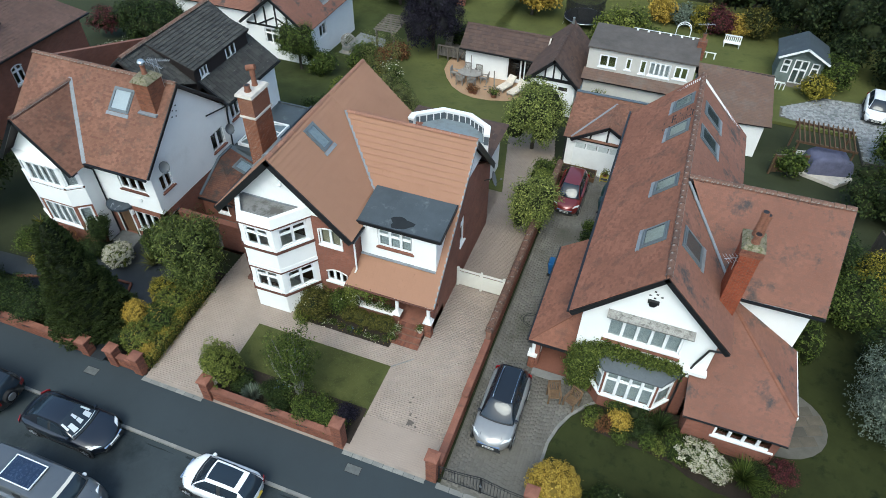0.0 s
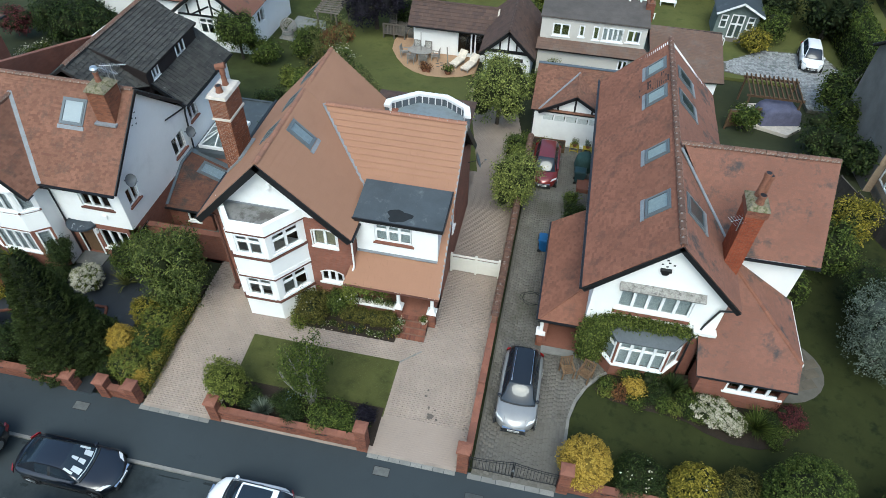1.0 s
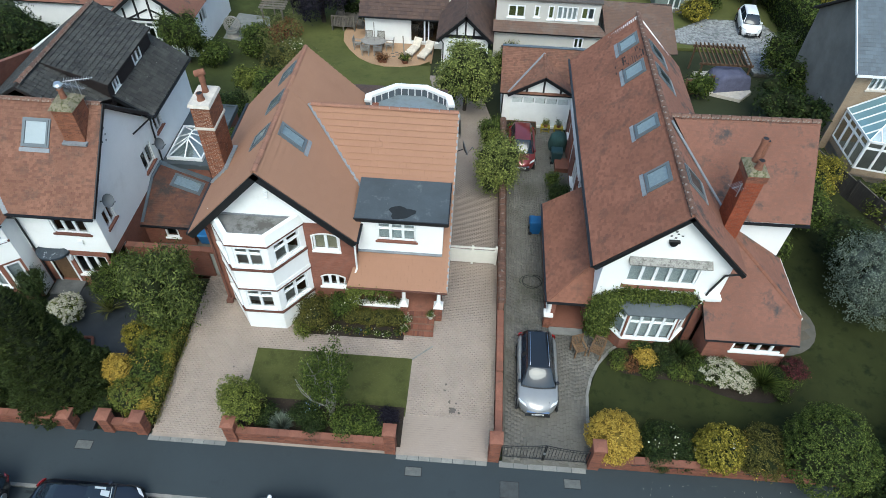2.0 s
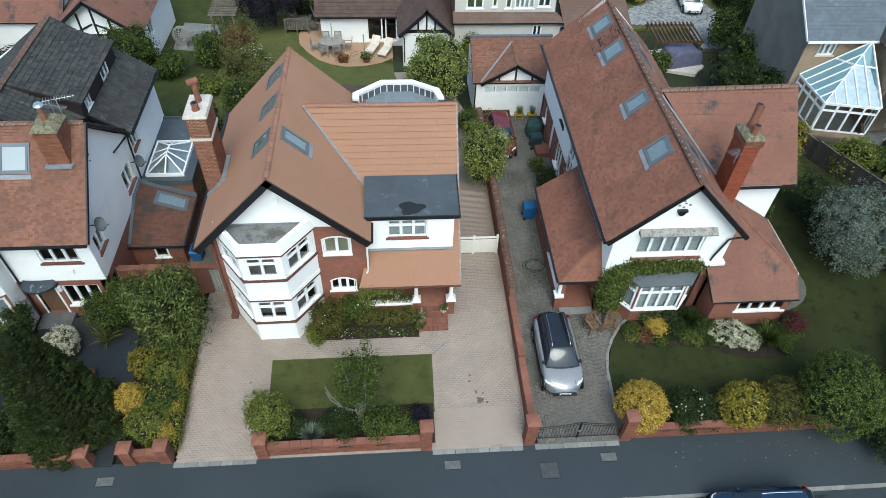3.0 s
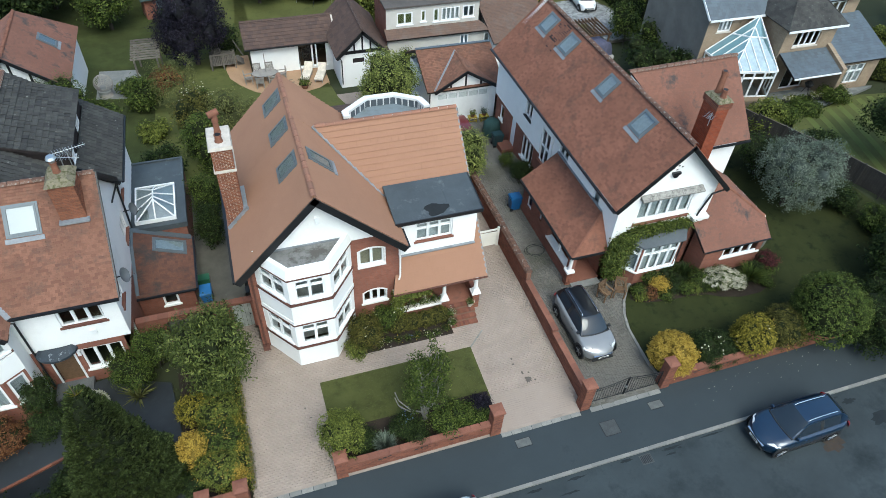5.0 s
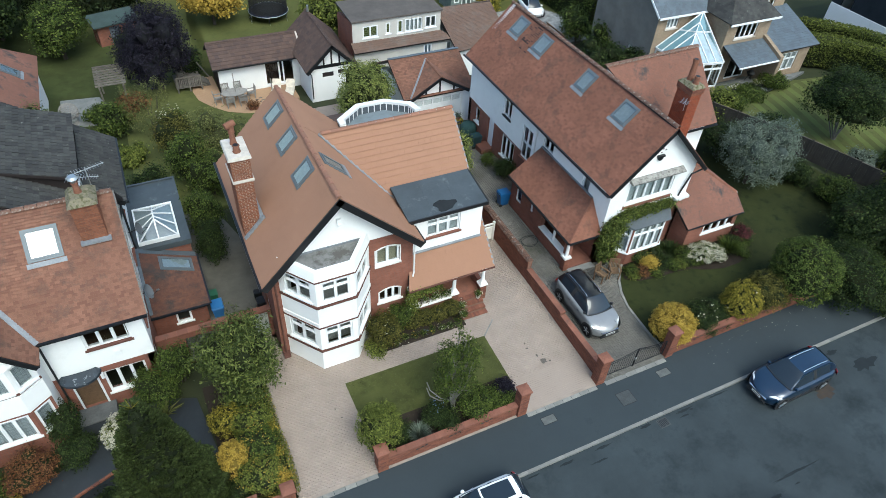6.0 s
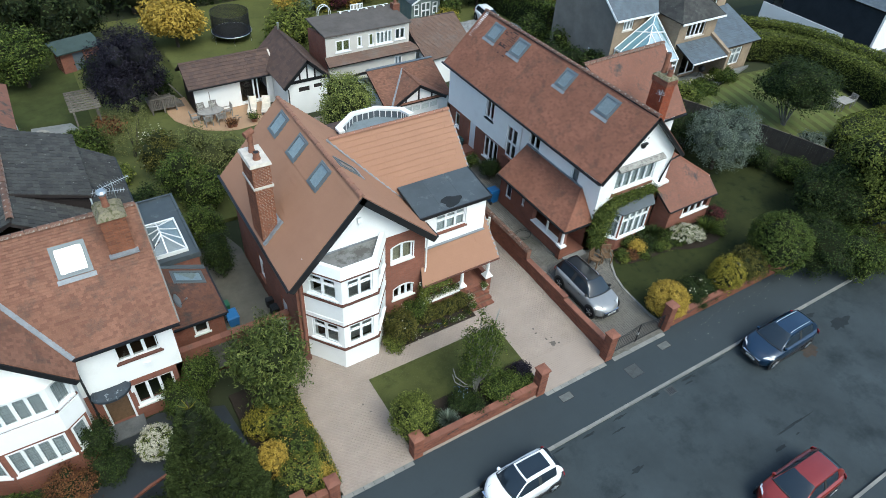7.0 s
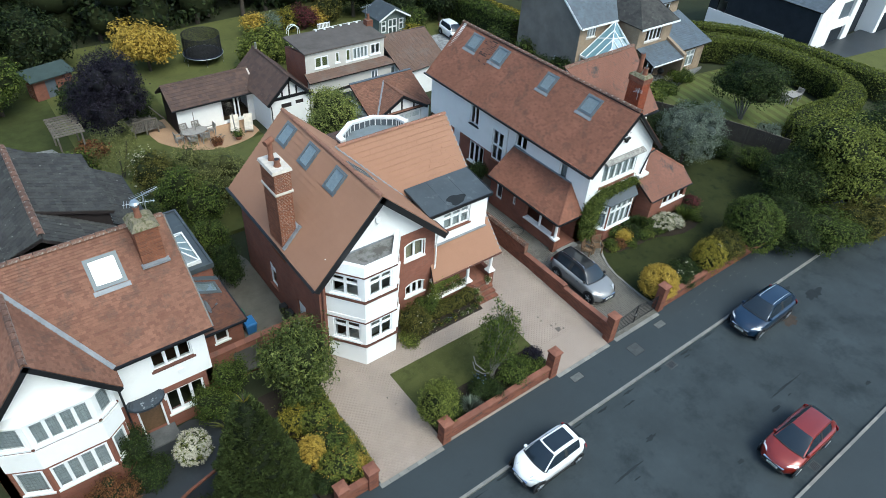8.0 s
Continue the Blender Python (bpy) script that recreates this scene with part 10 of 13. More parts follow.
hedge("clipped olive-brown hedge in front of the porch", -11.0, -8.35, 18.3, 18.95, 1.0, F_OLIVE, 3600, 0.06, 41)
bush("loose flowering shrub against the bay", -12.35, 18.35, 0.95, 1.9, F_OLIVE, 0.08, 42, 8, 2800, flowers=(F_WHITE, 60, 0.06))
bush("tall leafy shrub under the arched window", -11.3, 18.85, 0.6, 1.75, F_GREEN, 0.08, 43, 6, 1500, flowers=(F_WHITE, 30, 0.06))
bush("low leafy plant at the foot of the bay", -12.95, 17.95, 0.5, 0.7, F_LIGHT, 0.08, 44, 5, 800, flowers=(F_GOLD, 24, 0.07))
for i in range(9):
    q = random.Random(60 + i)
    fl = (F_GOLD, F_WHITE, F_WHITE, F_GOLD, F_BLUE)[i % 5]
    bush("low bedding plant with small flowers", -12.3 + i * 0.48, 17.98 + q.uniform(-0.05, 0.1), 0.2, 0.3, F_GREEN, 0.04, 70 + i, 4, 150, group="bedding plants", flowers=(fl, 28, 0.05), name="bedding_plant")
# porch planting
plant("climbing_plant", "leafy climber on the porch post", "climber", -10.6, 18.95, [(-10.62, 18.95, 1.6, 0.25, 0.2, 0.8), (-10.5, 18.95, 2.3, 0.4, 0.2, 0.3), (-9.9, 18.9, 2.35, 0.6, 0.16, 0.14)], 1000, F_LIGHT, 0.08, 81, 0.03, "climbers", (F_WHITE, 40, 0.05), None)


def planter(x, y, z, w, label, mat, flower, seed):
    th = thing("window_box", label, "planter", (x, y, z), "window boxes")
    part("trough", prism([(x - w / 2, y - 0.09, z), (x + w / 2, y - 0.09, z), (x + w / 2, y + 0.09, z), (x - w / 2, y + 0.09, z)], [(x - w / 2 - 0.03, y - 0.11, z + 0.2), (x + w / 2 + 0.03, y - 0.11, z + 0.2), (x + w / 2 + 0.03, y + 0.11, z + 0.2), (x - w / 2 - 0.03, y + 0.11, z + 0.2)]), M_STONE, th)
    v, f = cloud([(x, y, z + 0.26, w / 2, 0.13, 0.13)], 220, 0.05, seed)
    arrays("leaves", v, f, mat, th, kind="stuff")
    v, f = cloud([(x, y, z + 0.28, w / 2, 0.13, 0.14)], 60, 0.05, seed + 1, 0.1)
    arrays("blossom", v, f, flower, th, kind="stuff")


for i, x in enumerate((-9.85, -9.25, -8.7)):
    planter(x, 19.15, 1.12, 0.42, "small trough of flowers on the porch coping", F_GREEN, (F_RED, F_WHITE, F_PURPLE)[i], 90 + i)
plant("potted_shrub", "leafy pot plant on the porch wall", "pot plant", -9.1, 19.3, [(-9.1, 19.35, 1.9, 0.25, 0.22, 0.3)], 220, F_LIGHT, 0.07, 95, 0.02, "pot plants", (F_WHITE, 20, 0.05), None)


def pot(x, y, r, h, label, mat, seed, leaf=F_GREEN, flower=None, z=None, potmat=None):
    z = land(y) + 0.05 if z is None else z
    th = thing("plant_pot", label, "pot plant", (x, y, z), "pot plants")
    part("pot", join(tube((x, y, z), (x, y, z + h), r * 0.72, r, 16), tube((x, y, z + h * 0.86), (x, y, z + h + 0.01), r * 1.08, r * 1.08, 16)), potmat or M_POT, th)
    part("soil", tube((x, y, z + h + 0.008), (x, y, z + h + 0.016), r * 0.92, r * 0.92, 16), M_SOIL, th)
    v, f = cloud([(x, y, z + h + r * 0.8, r * 1.2, r * 1.2, r)], 260, r * 0.28, seed)
    arrays("leaves", v, f, leaf, th, kind="stuff")
    if flower:
        v, f = cloud([(x, y, z + h + r * 0.9, r * 1.2, r * 1.2, r)], 50, r * 0.3, seed + 1, 0.1)
        arrays("blossom", v, f, flower, th, kind="stuff")


pot(-6.95, 18.85, 0.13, 0.22, "small pale plant pot on the porch step", M_POT, 101, z=0.6, flower=F_WHITE, potmat=M_STONE)
pot(-8.05, 18.55, 0.16, 0.25, "flowering pot plant beside the steps", M_POT, 102, z=0.42, flower=F_WHITE)
pot(-8.1, 18.1, 0.16, 0.25, "flowering pot plant beside the steps", M_POT, 103, z=0.25, flower=F_WHITE)

# boundary bed between the two drives on the left
for i, (x, y, r, h, m, fl) in enumerate((
        (-19.55, 13.6, 0.85, 1.5, F_LIGHT, (F_GOLD, 500, 0.05)), (-19.3, 14.9, 0.9, 1.5, F_GREEN, (F_GOLD, 420, 0.05)),
        (-19.3, 16.1, 0.9, 1.5, F_LIGHT, (F_GOLD, 380, 0.05)), (-20.3, 14.55, 0.6, 1.9, F_GOLD, None),
        (-20.45, 13.35, 0.5, 1.0, F_DARK, (F_GOLD, 60, 0.05)), (-20.25, 16.5, 0.72, 1.5, F_YELLOWG, None),
        (-18.75, 13.2, 0.4, 1.0, F_GOLD, None), (-18.75, 14.3, 0.4, 0.9, F_YELLOWG, (F_GOLD, 260, 0.05)),
        (-18.8, 15.5, 0.42, 1.0, F_YELLOWG, (F_GOLD, 160, 0.05)), (-19.3, 17.3, 0.8, 1.3, F_GREEN, None))):
    dome("green and gold shrub in the bed beside the drive", x, y, r, h, m, 0.06, 110 + i, int(2600 * r), flowers=fl, lumps=0.3)
# neighbour's front garden
dome("round bush covered in cream-white flowers beside the path", -24.25, 17.75, 0.75, 1.25, F_LIGHT, 0.06, 130, 1200, flowers=(F_WHITE, 2200, 0.075), lumps=0.2)
tuft(-22.55, 18.2, 0.9, 1.0, F_PALEOL, "strappy variegated leaf clump by the path", 46, 5, 0.045, "leaf_clump", 1.0)
bush("dense green shrub under the neighbour's window", -22.7, 19.2, 1.0, 1.9, F_GREEN, 0.07, 131, 8, 2600)
bush("dense green shrub beside the neighbour's wall", -21.6, 19.7, 0.75, 2.6, F_GREEN, 0.07, 132, 8, 2400)
bush("dark shrub beside the neighbour's door", -26.3, 18.7, 0.7, 1.9, F_DARK, 0.07, 133, 7, 1700, flowers=(F_WHITE, 10, 0.08))
bush("dark leafy shrub beside the path", -26.0, 17.7, 0.8, 1.0, F_DARK, 0.07, 134, 7, 1700, flowers=(F_WHITE, 8, 0.08))
bush("rust-coloured shrub below the bay window", -27.7, 17.2, 1.05, 1.35, F_RUST, 0.07, 135, 8, 2600)
bush("green shrub below the bay window", -29.4, 17.0, 1.0, 1.2, F_GREEN, 0.08, 136, 8, 2000)
bush("yellow-green low shrub by the path", -28.4, 16.2, 0.55, 0.5, F_YELLOWG, 0.06, 137, 6, 800)
for i, (x, y, r, h) in enumerate(((-25.6, 13.2, 1.1, 2.0), (-27.5, 13.3, 1.2, 1.7), (-30.0, 13.6, 1.4, 2.4), (-32.5, 14.0, 1.5, 2.8), (-24.9, 14.6, 0.8, 1.1))):
    bush("dark shrub behind the neighbour's front wall", x, y, r, h, F_DARK, 0.09, 140 + i, 8, 2000)
bush("grey-green low plant under the conifer", -23.8, 15.6, 0.4, 0.4, F_SILVER, 0.05, 147, 5, 400)
tree("dark tree at the neighbour's far side", -34.5, 18.5, 2.6, 6.0, F_DARK, 0.2, 0.16, 148, 11, 4000, 0.1)
tree("dark tree at the neighbour's front corner", -36.0, 13.5, 2.6, 6.0, F_DARK, 0.2, 0.16, 149, 11, 4000, 0.1)

# second front garden
dome("dense golden-yellow rounded shrub beside the gate pier", 1.15, 13.2, 1.08, 2.0, F_GOLD, 0.07, 150, 4600)
bush("dark shrub with white roses behind the wall", 3.3, 13.35, 0.95, 1.25, F_DARK, 0.07, 151, 8, 2000, flowers=(F_WHITE, 40, 0.08))
bush("dark rounded shrub overhanging the wall", 3.05, 12.7, 0.6, 1.05, F_DARK, 0.06, 152, 7, 1500)
bush("dark shrub with white roses against the wall", 4.2, 13.0, 0.7, 1.1, F_DARK, 0.07, 153, 7, 1400, flowers=(F_WHITE, 36, 0.08))
dome("variegated yellow-green shrub behind the wall", 5.5, 12.95, 1.0, 2.3, F_YELLOWG, 0.075, 154, 3400, flowers=(F_WHITE, 14, 0.07), lumps=0.25)
dome("olive-gold shrub behind the wall", 7.15, 13.0, 1.15, 2.2, F_OLIVE, 0.065, 155, 4000, flowers=(F_GOLD, 120, 0.05), lumps=0.2)
dome("large clipped round green bush", 9.35, 12.75, 1.75, 4.0, F_GREEN, 0.075, 156, 8500)
bush("small golden shrub under the bay window", 3.15, 17.55, 0.5, 0.95, F_GOLD, 0.07, 157, 6, 900)
bush("white hydrangea in full bloom by the sun room", 6.45, 17.05, 0.8, 0.95, F_GREEN, 0.07, 158, 8, 1300, flowers=(F_WHITE, 1250, 0.1), rough=0.15)
bush("smaller white hydrangea in bloom", 7.35, 16.75, 0.65, 0.9, F_GREEN, 0.07, 159, 8, 1000, flowers=(F_WHITE, 1001, 0.1), rough=0.15)
tuft(8.5, 16.8, 0.95, 1.0, F_GREEN, "tall arching grass clump in the bed", 420, 9, 0.022)
tuft(4.9, 17.9, 0.8, 1.0, F_DARK, "dark arching grass clump by the wall", 380, 10, 0.022)
bush("dark red shrub at the corner of the sun room", 9.9, 17.4, 0.65, 1.0, F_RED, 0.06, 160, 7, 1300)
for i, (x, y, r, h, m) in enumerate(((2.0, 17.5, 0.45, 0.6, F_GREEN), (2.5, 17.2, 0.4, 0.5, F_RUST), (3.9, 17.3, 0.5, 0.6, F_DARK), (4.5, 17.0, 0.45, 0.5, F_GREEN), (5.4, 17.0, 0.45, 0.5, F_DARK), (6.1, 17.5, 0.5, 0.7, F_DARK), (9.2, 16.3, 0.4, 0.45, F_GREEN))):
    bush("low mixed plant in the bed below the windows", x, y, r, h, m, 0.06, 170 + i, 6, 700, group="bedding plants")


for i, (x, y, r, h, m) in enumerate(((2.9, 18.1, 0.5, 0.9, F_GREEN), (3.8, 18.2, 0.6, 1.0, F_DARK), (4.4, 17.6, 0.5, 0.7, F_DARK), (5.0, 16.95, 0.45, 0.45, F_LIGHT), (5.5, 17.5, 0.5, 0.8, F_GREEN), (6.0, 16.8, 0.45, 0.5, F_GREEN), (9.6, 16.9, 0.5, 0.6, F_GREEN), (2.0, 17.2, 0.35, 0.4, F_LIGHT), (3.3, 16.95, 0.35, 0.35, F_GREEN), (9.0, 17.2, 0.5, 0.8, F_DARK))):
    bush("low mixed plant in the bed below the windows", x, y, r, h, m, 0.06, 190 + i, 6, 600, group="bedding plants")


def vine():
    lob = [(1.0, 18.75, 1.2, 0.5, 0.3, 1.0), (0.95, 18.7, 2.2, 0.62, 0.35, 0.7), (1.1, 18.7, 3.0, 0.65, 0.35, 0.55)]
    for i in range(9):
        t = i / 8
        lob.append((1.6 + 3.0 * t, 18.86, 3.5 + 0.06 * math.sin(i * 2), 0.32, 0.2, 0.30 - 0.12 * t))
    plant("climbing_plant", "dense leafy vine trained over the bay window", "climber", 1.0, 18.7, lob, 5200, F_VINE, 0.1, 181, 0.04, "climbers", None, F_CORE, hang=0.3)


vine()
tree("silver-leaved weeping tree on the side lawn", 14.35, 21.45, 2.35, 4.7, F_SILVER, 0.14, 0.075, 190, 19, 13000, 0.14, aspect=1.9, hang=0.3, rough=0.5, core=F_SILCORE, corek=0.36)
for i, (x, y, r, h, m) in enumerate(((14.6, 24.5, 1.7, 3.2, F_DARK), (17.6, 20.6, 1.1, 1.5, F_DARK), (18.6, 17.9, 1.3, 1.7, F_GREEN), (18.6, 15.0, 1.8, 3.0, F_DARK), (12.8, 27.5, 1.6, 3.0, F_GREEN), (12.0, 31.0, 1.8, 3.4, F_DARK), (19.6, 14.0, 1.5, 2.2, F_DARK), (14.2, 29.8, 1.4, 3.2, F_YELLOWG), (16.6, 22.6, 1.0, 1.3, F_GREEN))):
    bush("dark mixed shrub along the side boundary", x, y, r, h, m, 0.11, 200 + i, 9, 2600)
tree("large broad-leaved tree at the end of the garden wall", 19.6, 12.7, 3.3, 6.8, F_LIGHT, 0.26, 0.15, 210, 24, 12000, 0.1, rough=0.6, cluster=16, spread=2.1)
tree("dark small tree beside the lawn", 16.2, 14.2, 2.2, 4.4, F_DARK, 0.18, 0.13, 212, 13, 7000, 0.1, rough=0.5)
tree("dark leafy tree beside the road", 24.2, 11.6, 3.2, 6.4, F_DARK, 0.26, 0.16, 211, 15, 8000, 0.1, rough=0.5)
for i, (x, y, r, h, m) in enumerate(((12.3, 11.5, 2.1, 3.2, F_DARK), (14.4, 10.2, 2.2, 2.7, F_GREEN), (16.8, 9.6, 2.1, 2.6, F_OLIVE), (13.6, 12.6, 1.7, 2.6, F_DARK), (18.8, 9.4, 1.8, 2.8, F_OLIVE))):
    bush("overgrown hedge shrub spilling over the footway", x, y, r, h, m, 0.1, 220 + i, 9, 4200, flowers=(F_GOLD, 120, 0.08) if i in (2, 4) else None)

# beside the long drive
tree("leafy fruit tree beside the party wall", -3.95, 28.5, 1.4, 3.6, F_FRESH, 0.1, 0.1, 230, 13, 4400, 0.16, rough=0.45)
bush("green shrub trained along the party wall", -4.2, 31.2, 0.75, 2.6, F_LIGHT, 0.09, 231, 8, 1800)
bush("grey-green shrub near the garage", -4.3, 33.6, 0.8, 1.9, F_GREEN, 0.09, 232, 8, 1500)
tree("round dense green tree on the back lawn", -6.15, 37.5, 2.1, 5.4, F_FRESH, 0.14, 0.10, 233, 15, 9500, 0.12, rough=0.35)
bush("clipped round shrub by the grey house", -3.4, 43.4, 1.2, 2.4, F_LIGHT, 0.1, 234, 9, 2600)
pot(-3.95, 35.2, 0.3, 0.4, "large terracotta pot by the garage", M_POT, 235)
bush("dark shrub by the side door of the long house", -0.4, 27.9, 0.75, 1.3, F_DARK, 0.08, 236, 7, 1600)
bush("leafy shrub on the back step", -0.6, 29.6, 0.4, 0.9, F_GREEN, 0.08, 237, 6, 700)

# back gardens
for i, (x, y, r, h, m, s) in enumerate(((-18.6, 27.0, 0.8, 2.8, F_DARK, 0.08), (-18.6, 29.4, 1.0, 3.2, F_GREEN, 0.09), (-17.7, 33.2, 1.4, 3.2, F_GREEN, 0.09), (-18.3, 35.4, 1.6, 3.8, F_GREEN, 0.12), (-20.05, 43.1, 1.7, 4.4, F_PALEOL, 0.075), (-20.9, 33.9, 1.2, 2.4, F_DARK, 0.1), (-18.9, 38.6, 1.5, 3.4, F_OLIVE, 0.1), (-14.2, 33.0, 1.2, 1.8, F_LIGHT, 0.1), (-17.2, 38.4, 1.3, 2.4, F_GREEN, 0.11))):
    bush("loose garden shrub on the back boundary", x, y, r, h, m, s, 240 + i, 9, 2600, core=F_CORE if i != 4 else None)
tree("loose light olive-green spreading shrub on the back lawn", -16.2, 35.9, 2.3, 4.0, F_PALEOL, 0.06, 0.085, 243, 18, 8000, 0.05, rough=0.5, core=F_COREO, corek=0.5, bark=M_BARKP)
tree("leafy green tree in front of the bungalow", -27.0, 42.2, 1.7, 4.2, F_GREEN, 0.12, 0.09, 269, 14, 5000, 0.12, rough=0.45)
bush("white-flowering shrub in the back garden", -18.65, 41.6, 0.9, 2.6, F_GREEN, 0.1, 255, 8, 1400, flowers=(F_WHITE, 320, 0.13))
for i, (x, y, r, h, m) in enumerate(((-41.1, 36.4, 0.8, 1.2, F_GREEN), (-40.8, 37.5, 0.9, 1.4, F_GREEN), (-42.0, 37.2, 0.7, 1.0, F_GREEN))):
    bush("white-flowering bush behind the brick house", x, y, r, h, m, 0.1, 256 + i, 7, 900, flowers=(F_WHITE, 420, 0.1))
tree("dark spreading tree behind the dark roof", -38.6, 39.6, 2.8, 5.0, F_DARK, 0.2, 0.14, 259, 13, 5000, 0.1)
bush("dusky pink-leaved shrub in the far garden", -45.8, 41.4, 1.6, 2.4, F_RED, 0.1, 253, 8, 1800)
for i, (x, y, r) in enumerate(((-36.0, 36.5, 1.8), (-43.5, 42.5, 1.9), (-40.5, 44.0, 2.2), (-35.0, 41.0, 2.0))):
    bush("dark shrub closing the far garden", x, y, r, 3.0, F_DARK, 0.12, 410 + i, 8, 2200)
tree("purple-black copper-leaved tree on the back lawn", -18.5, 50.4, 2.7, 6.9, F_PURPLE, 0.2, 0.12, 260, 18, 13000, 0.05, core=F_CORED, corek=0.45)
tree("golden-leaved spreading tree at the lawn's end", -12.4, 61.4, 2.7, 4.7, F_GOLD, 0.16, 0.2, 261, 13, 5000, 0.15)
tree("green tree beside the brick shed", -25.2, 58.6, 2.2, 5.0, F_GREEN, 0.18, 0.16, 262, 12, 5000, 0.1)
tree("light green tree behind the outbuilding", -3.6, 56.0, 2.2, 4.4, F_LIGHT, 0.16, 0.2, 263, 11, 3600, 0.05)
tree("dark tree at the far side of the lawn", -31.0, 60.0, 3.4, 7.5, F_DARK, 0.22, 0.24, 264, 12, 4800, 0.05)
for i, (x, y, r, h, m) in enumerate(((-22.4, 44.2, 1.2, 2.4, F_GREEN), (-24.9, 42.2, 1.1, 1.8, F_GREEN), (-21.7, 39.4, 0.8, 1.0, F_LIGHT), (-20.9, 47.8, 0.9, 1.0, F_RUST), (-23.2, 47.0, 1.0, 0.9, F_GREEN), (-21.9, 46.6, 0.8, 0.8, F_RUST), (-5.9, 53.6, 1.4, 2.4, F_GREEN), (-1.2, 57.4, 1.6, 2.8, F_GREEN), (1.6, 64.8, 1.2, 2.0, F_SILVER), (3.4, 64.4, 1.3, 2.2, F_YELLOWG), (-0.6, 64.6, 1.3, 2.4, F_GOLD), (5.0, 63.8, 1.3, 2.6, F_RED), (8.2, 64.4, 1.6, 3.2, F_OLIVE), (6.6, 64.2, 1.1, 2.2, F_GOLD), (14.4, 57.0, 1.6, 3.0, F_GREEN), (13.0, 54.6, 1.2, 1.9, F_YELLOWG), (8.4, 52.0, 1.0, 1.4, F_GREEN), (-16.3, 52.0, 1.1, 2.0, F_DARK), (-20.0, 55.6, 1.5, 2.8, F_DARK), (15.2, 38.9, 2.2, 2.8, F_DARK), (10.8, 42.0, 0.9, 1.6, F_GREEN), (17.4, 41.6, 1.6, 3.4, F_GREEN), (17.6, 46.5, 1.6, 3.0, F_GREEN), (17.2, 37.4, 1.5, 2.6, F_DARK))):
    bush("garden shrub in the gardens behind", x, y, r, h, m, 0.15, 270 + i, 8, 1500)
for i, (x, y, r, h) in enumerate(((-30.0, 64.0, 3.2, 7.0), (-25.5, 66.0, 3.0, 7.0), (-20.5, 65.5, 3.0, 6.5), (-34.5, 57.0, 2.8, 6.0), (11.5, 64.5, 3.0, 6.5), (16.0, 63.0, 3.0, 7.0), (19.3, 58.5, 2.2, 5.0), (15.2, 60.2, 1.6, 3.4))):
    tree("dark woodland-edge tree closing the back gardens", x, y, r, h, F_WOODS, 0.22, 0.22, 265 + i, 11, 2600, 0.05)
# gardens on the right
tree("dark multi-stemmed tree on the striped lawn", 24.6, 23.0, 2.9, 5.4, F_DARK, 0.06, 0.13, 300, 15, 8000, 0.36, rough=0.5, bark=M_BARKP, stems=9)
for i, (x, y, r, h, m) in enumerate(((20.9, 29.6, 1.0, 1.0, F_GREEN), (23.4, 30.0, 1.0, 0.8, F_GREEN), (26.6, 30.9, 1.1, 1.1, F_GREEN), (30.2, 27.6, 1.6, 2.0, F_GREEN), (18.4, 28.8, 1.25, 2.6, F_LIGHT), (20.8, 25.8, 1.0, 1.3, F_DARK), (25.6, 16.4, 1.6, 2.4, F_DARK), (30.0, 16.0, 1.8, 2.6, F_GREEN), (22.9, 19.7, 0.9, 1.4, F_SILVER))):
    bush("border shrub in the neighbouring garden", x, y, r, h, m, 0.13, 310 + i, 8, 1900)


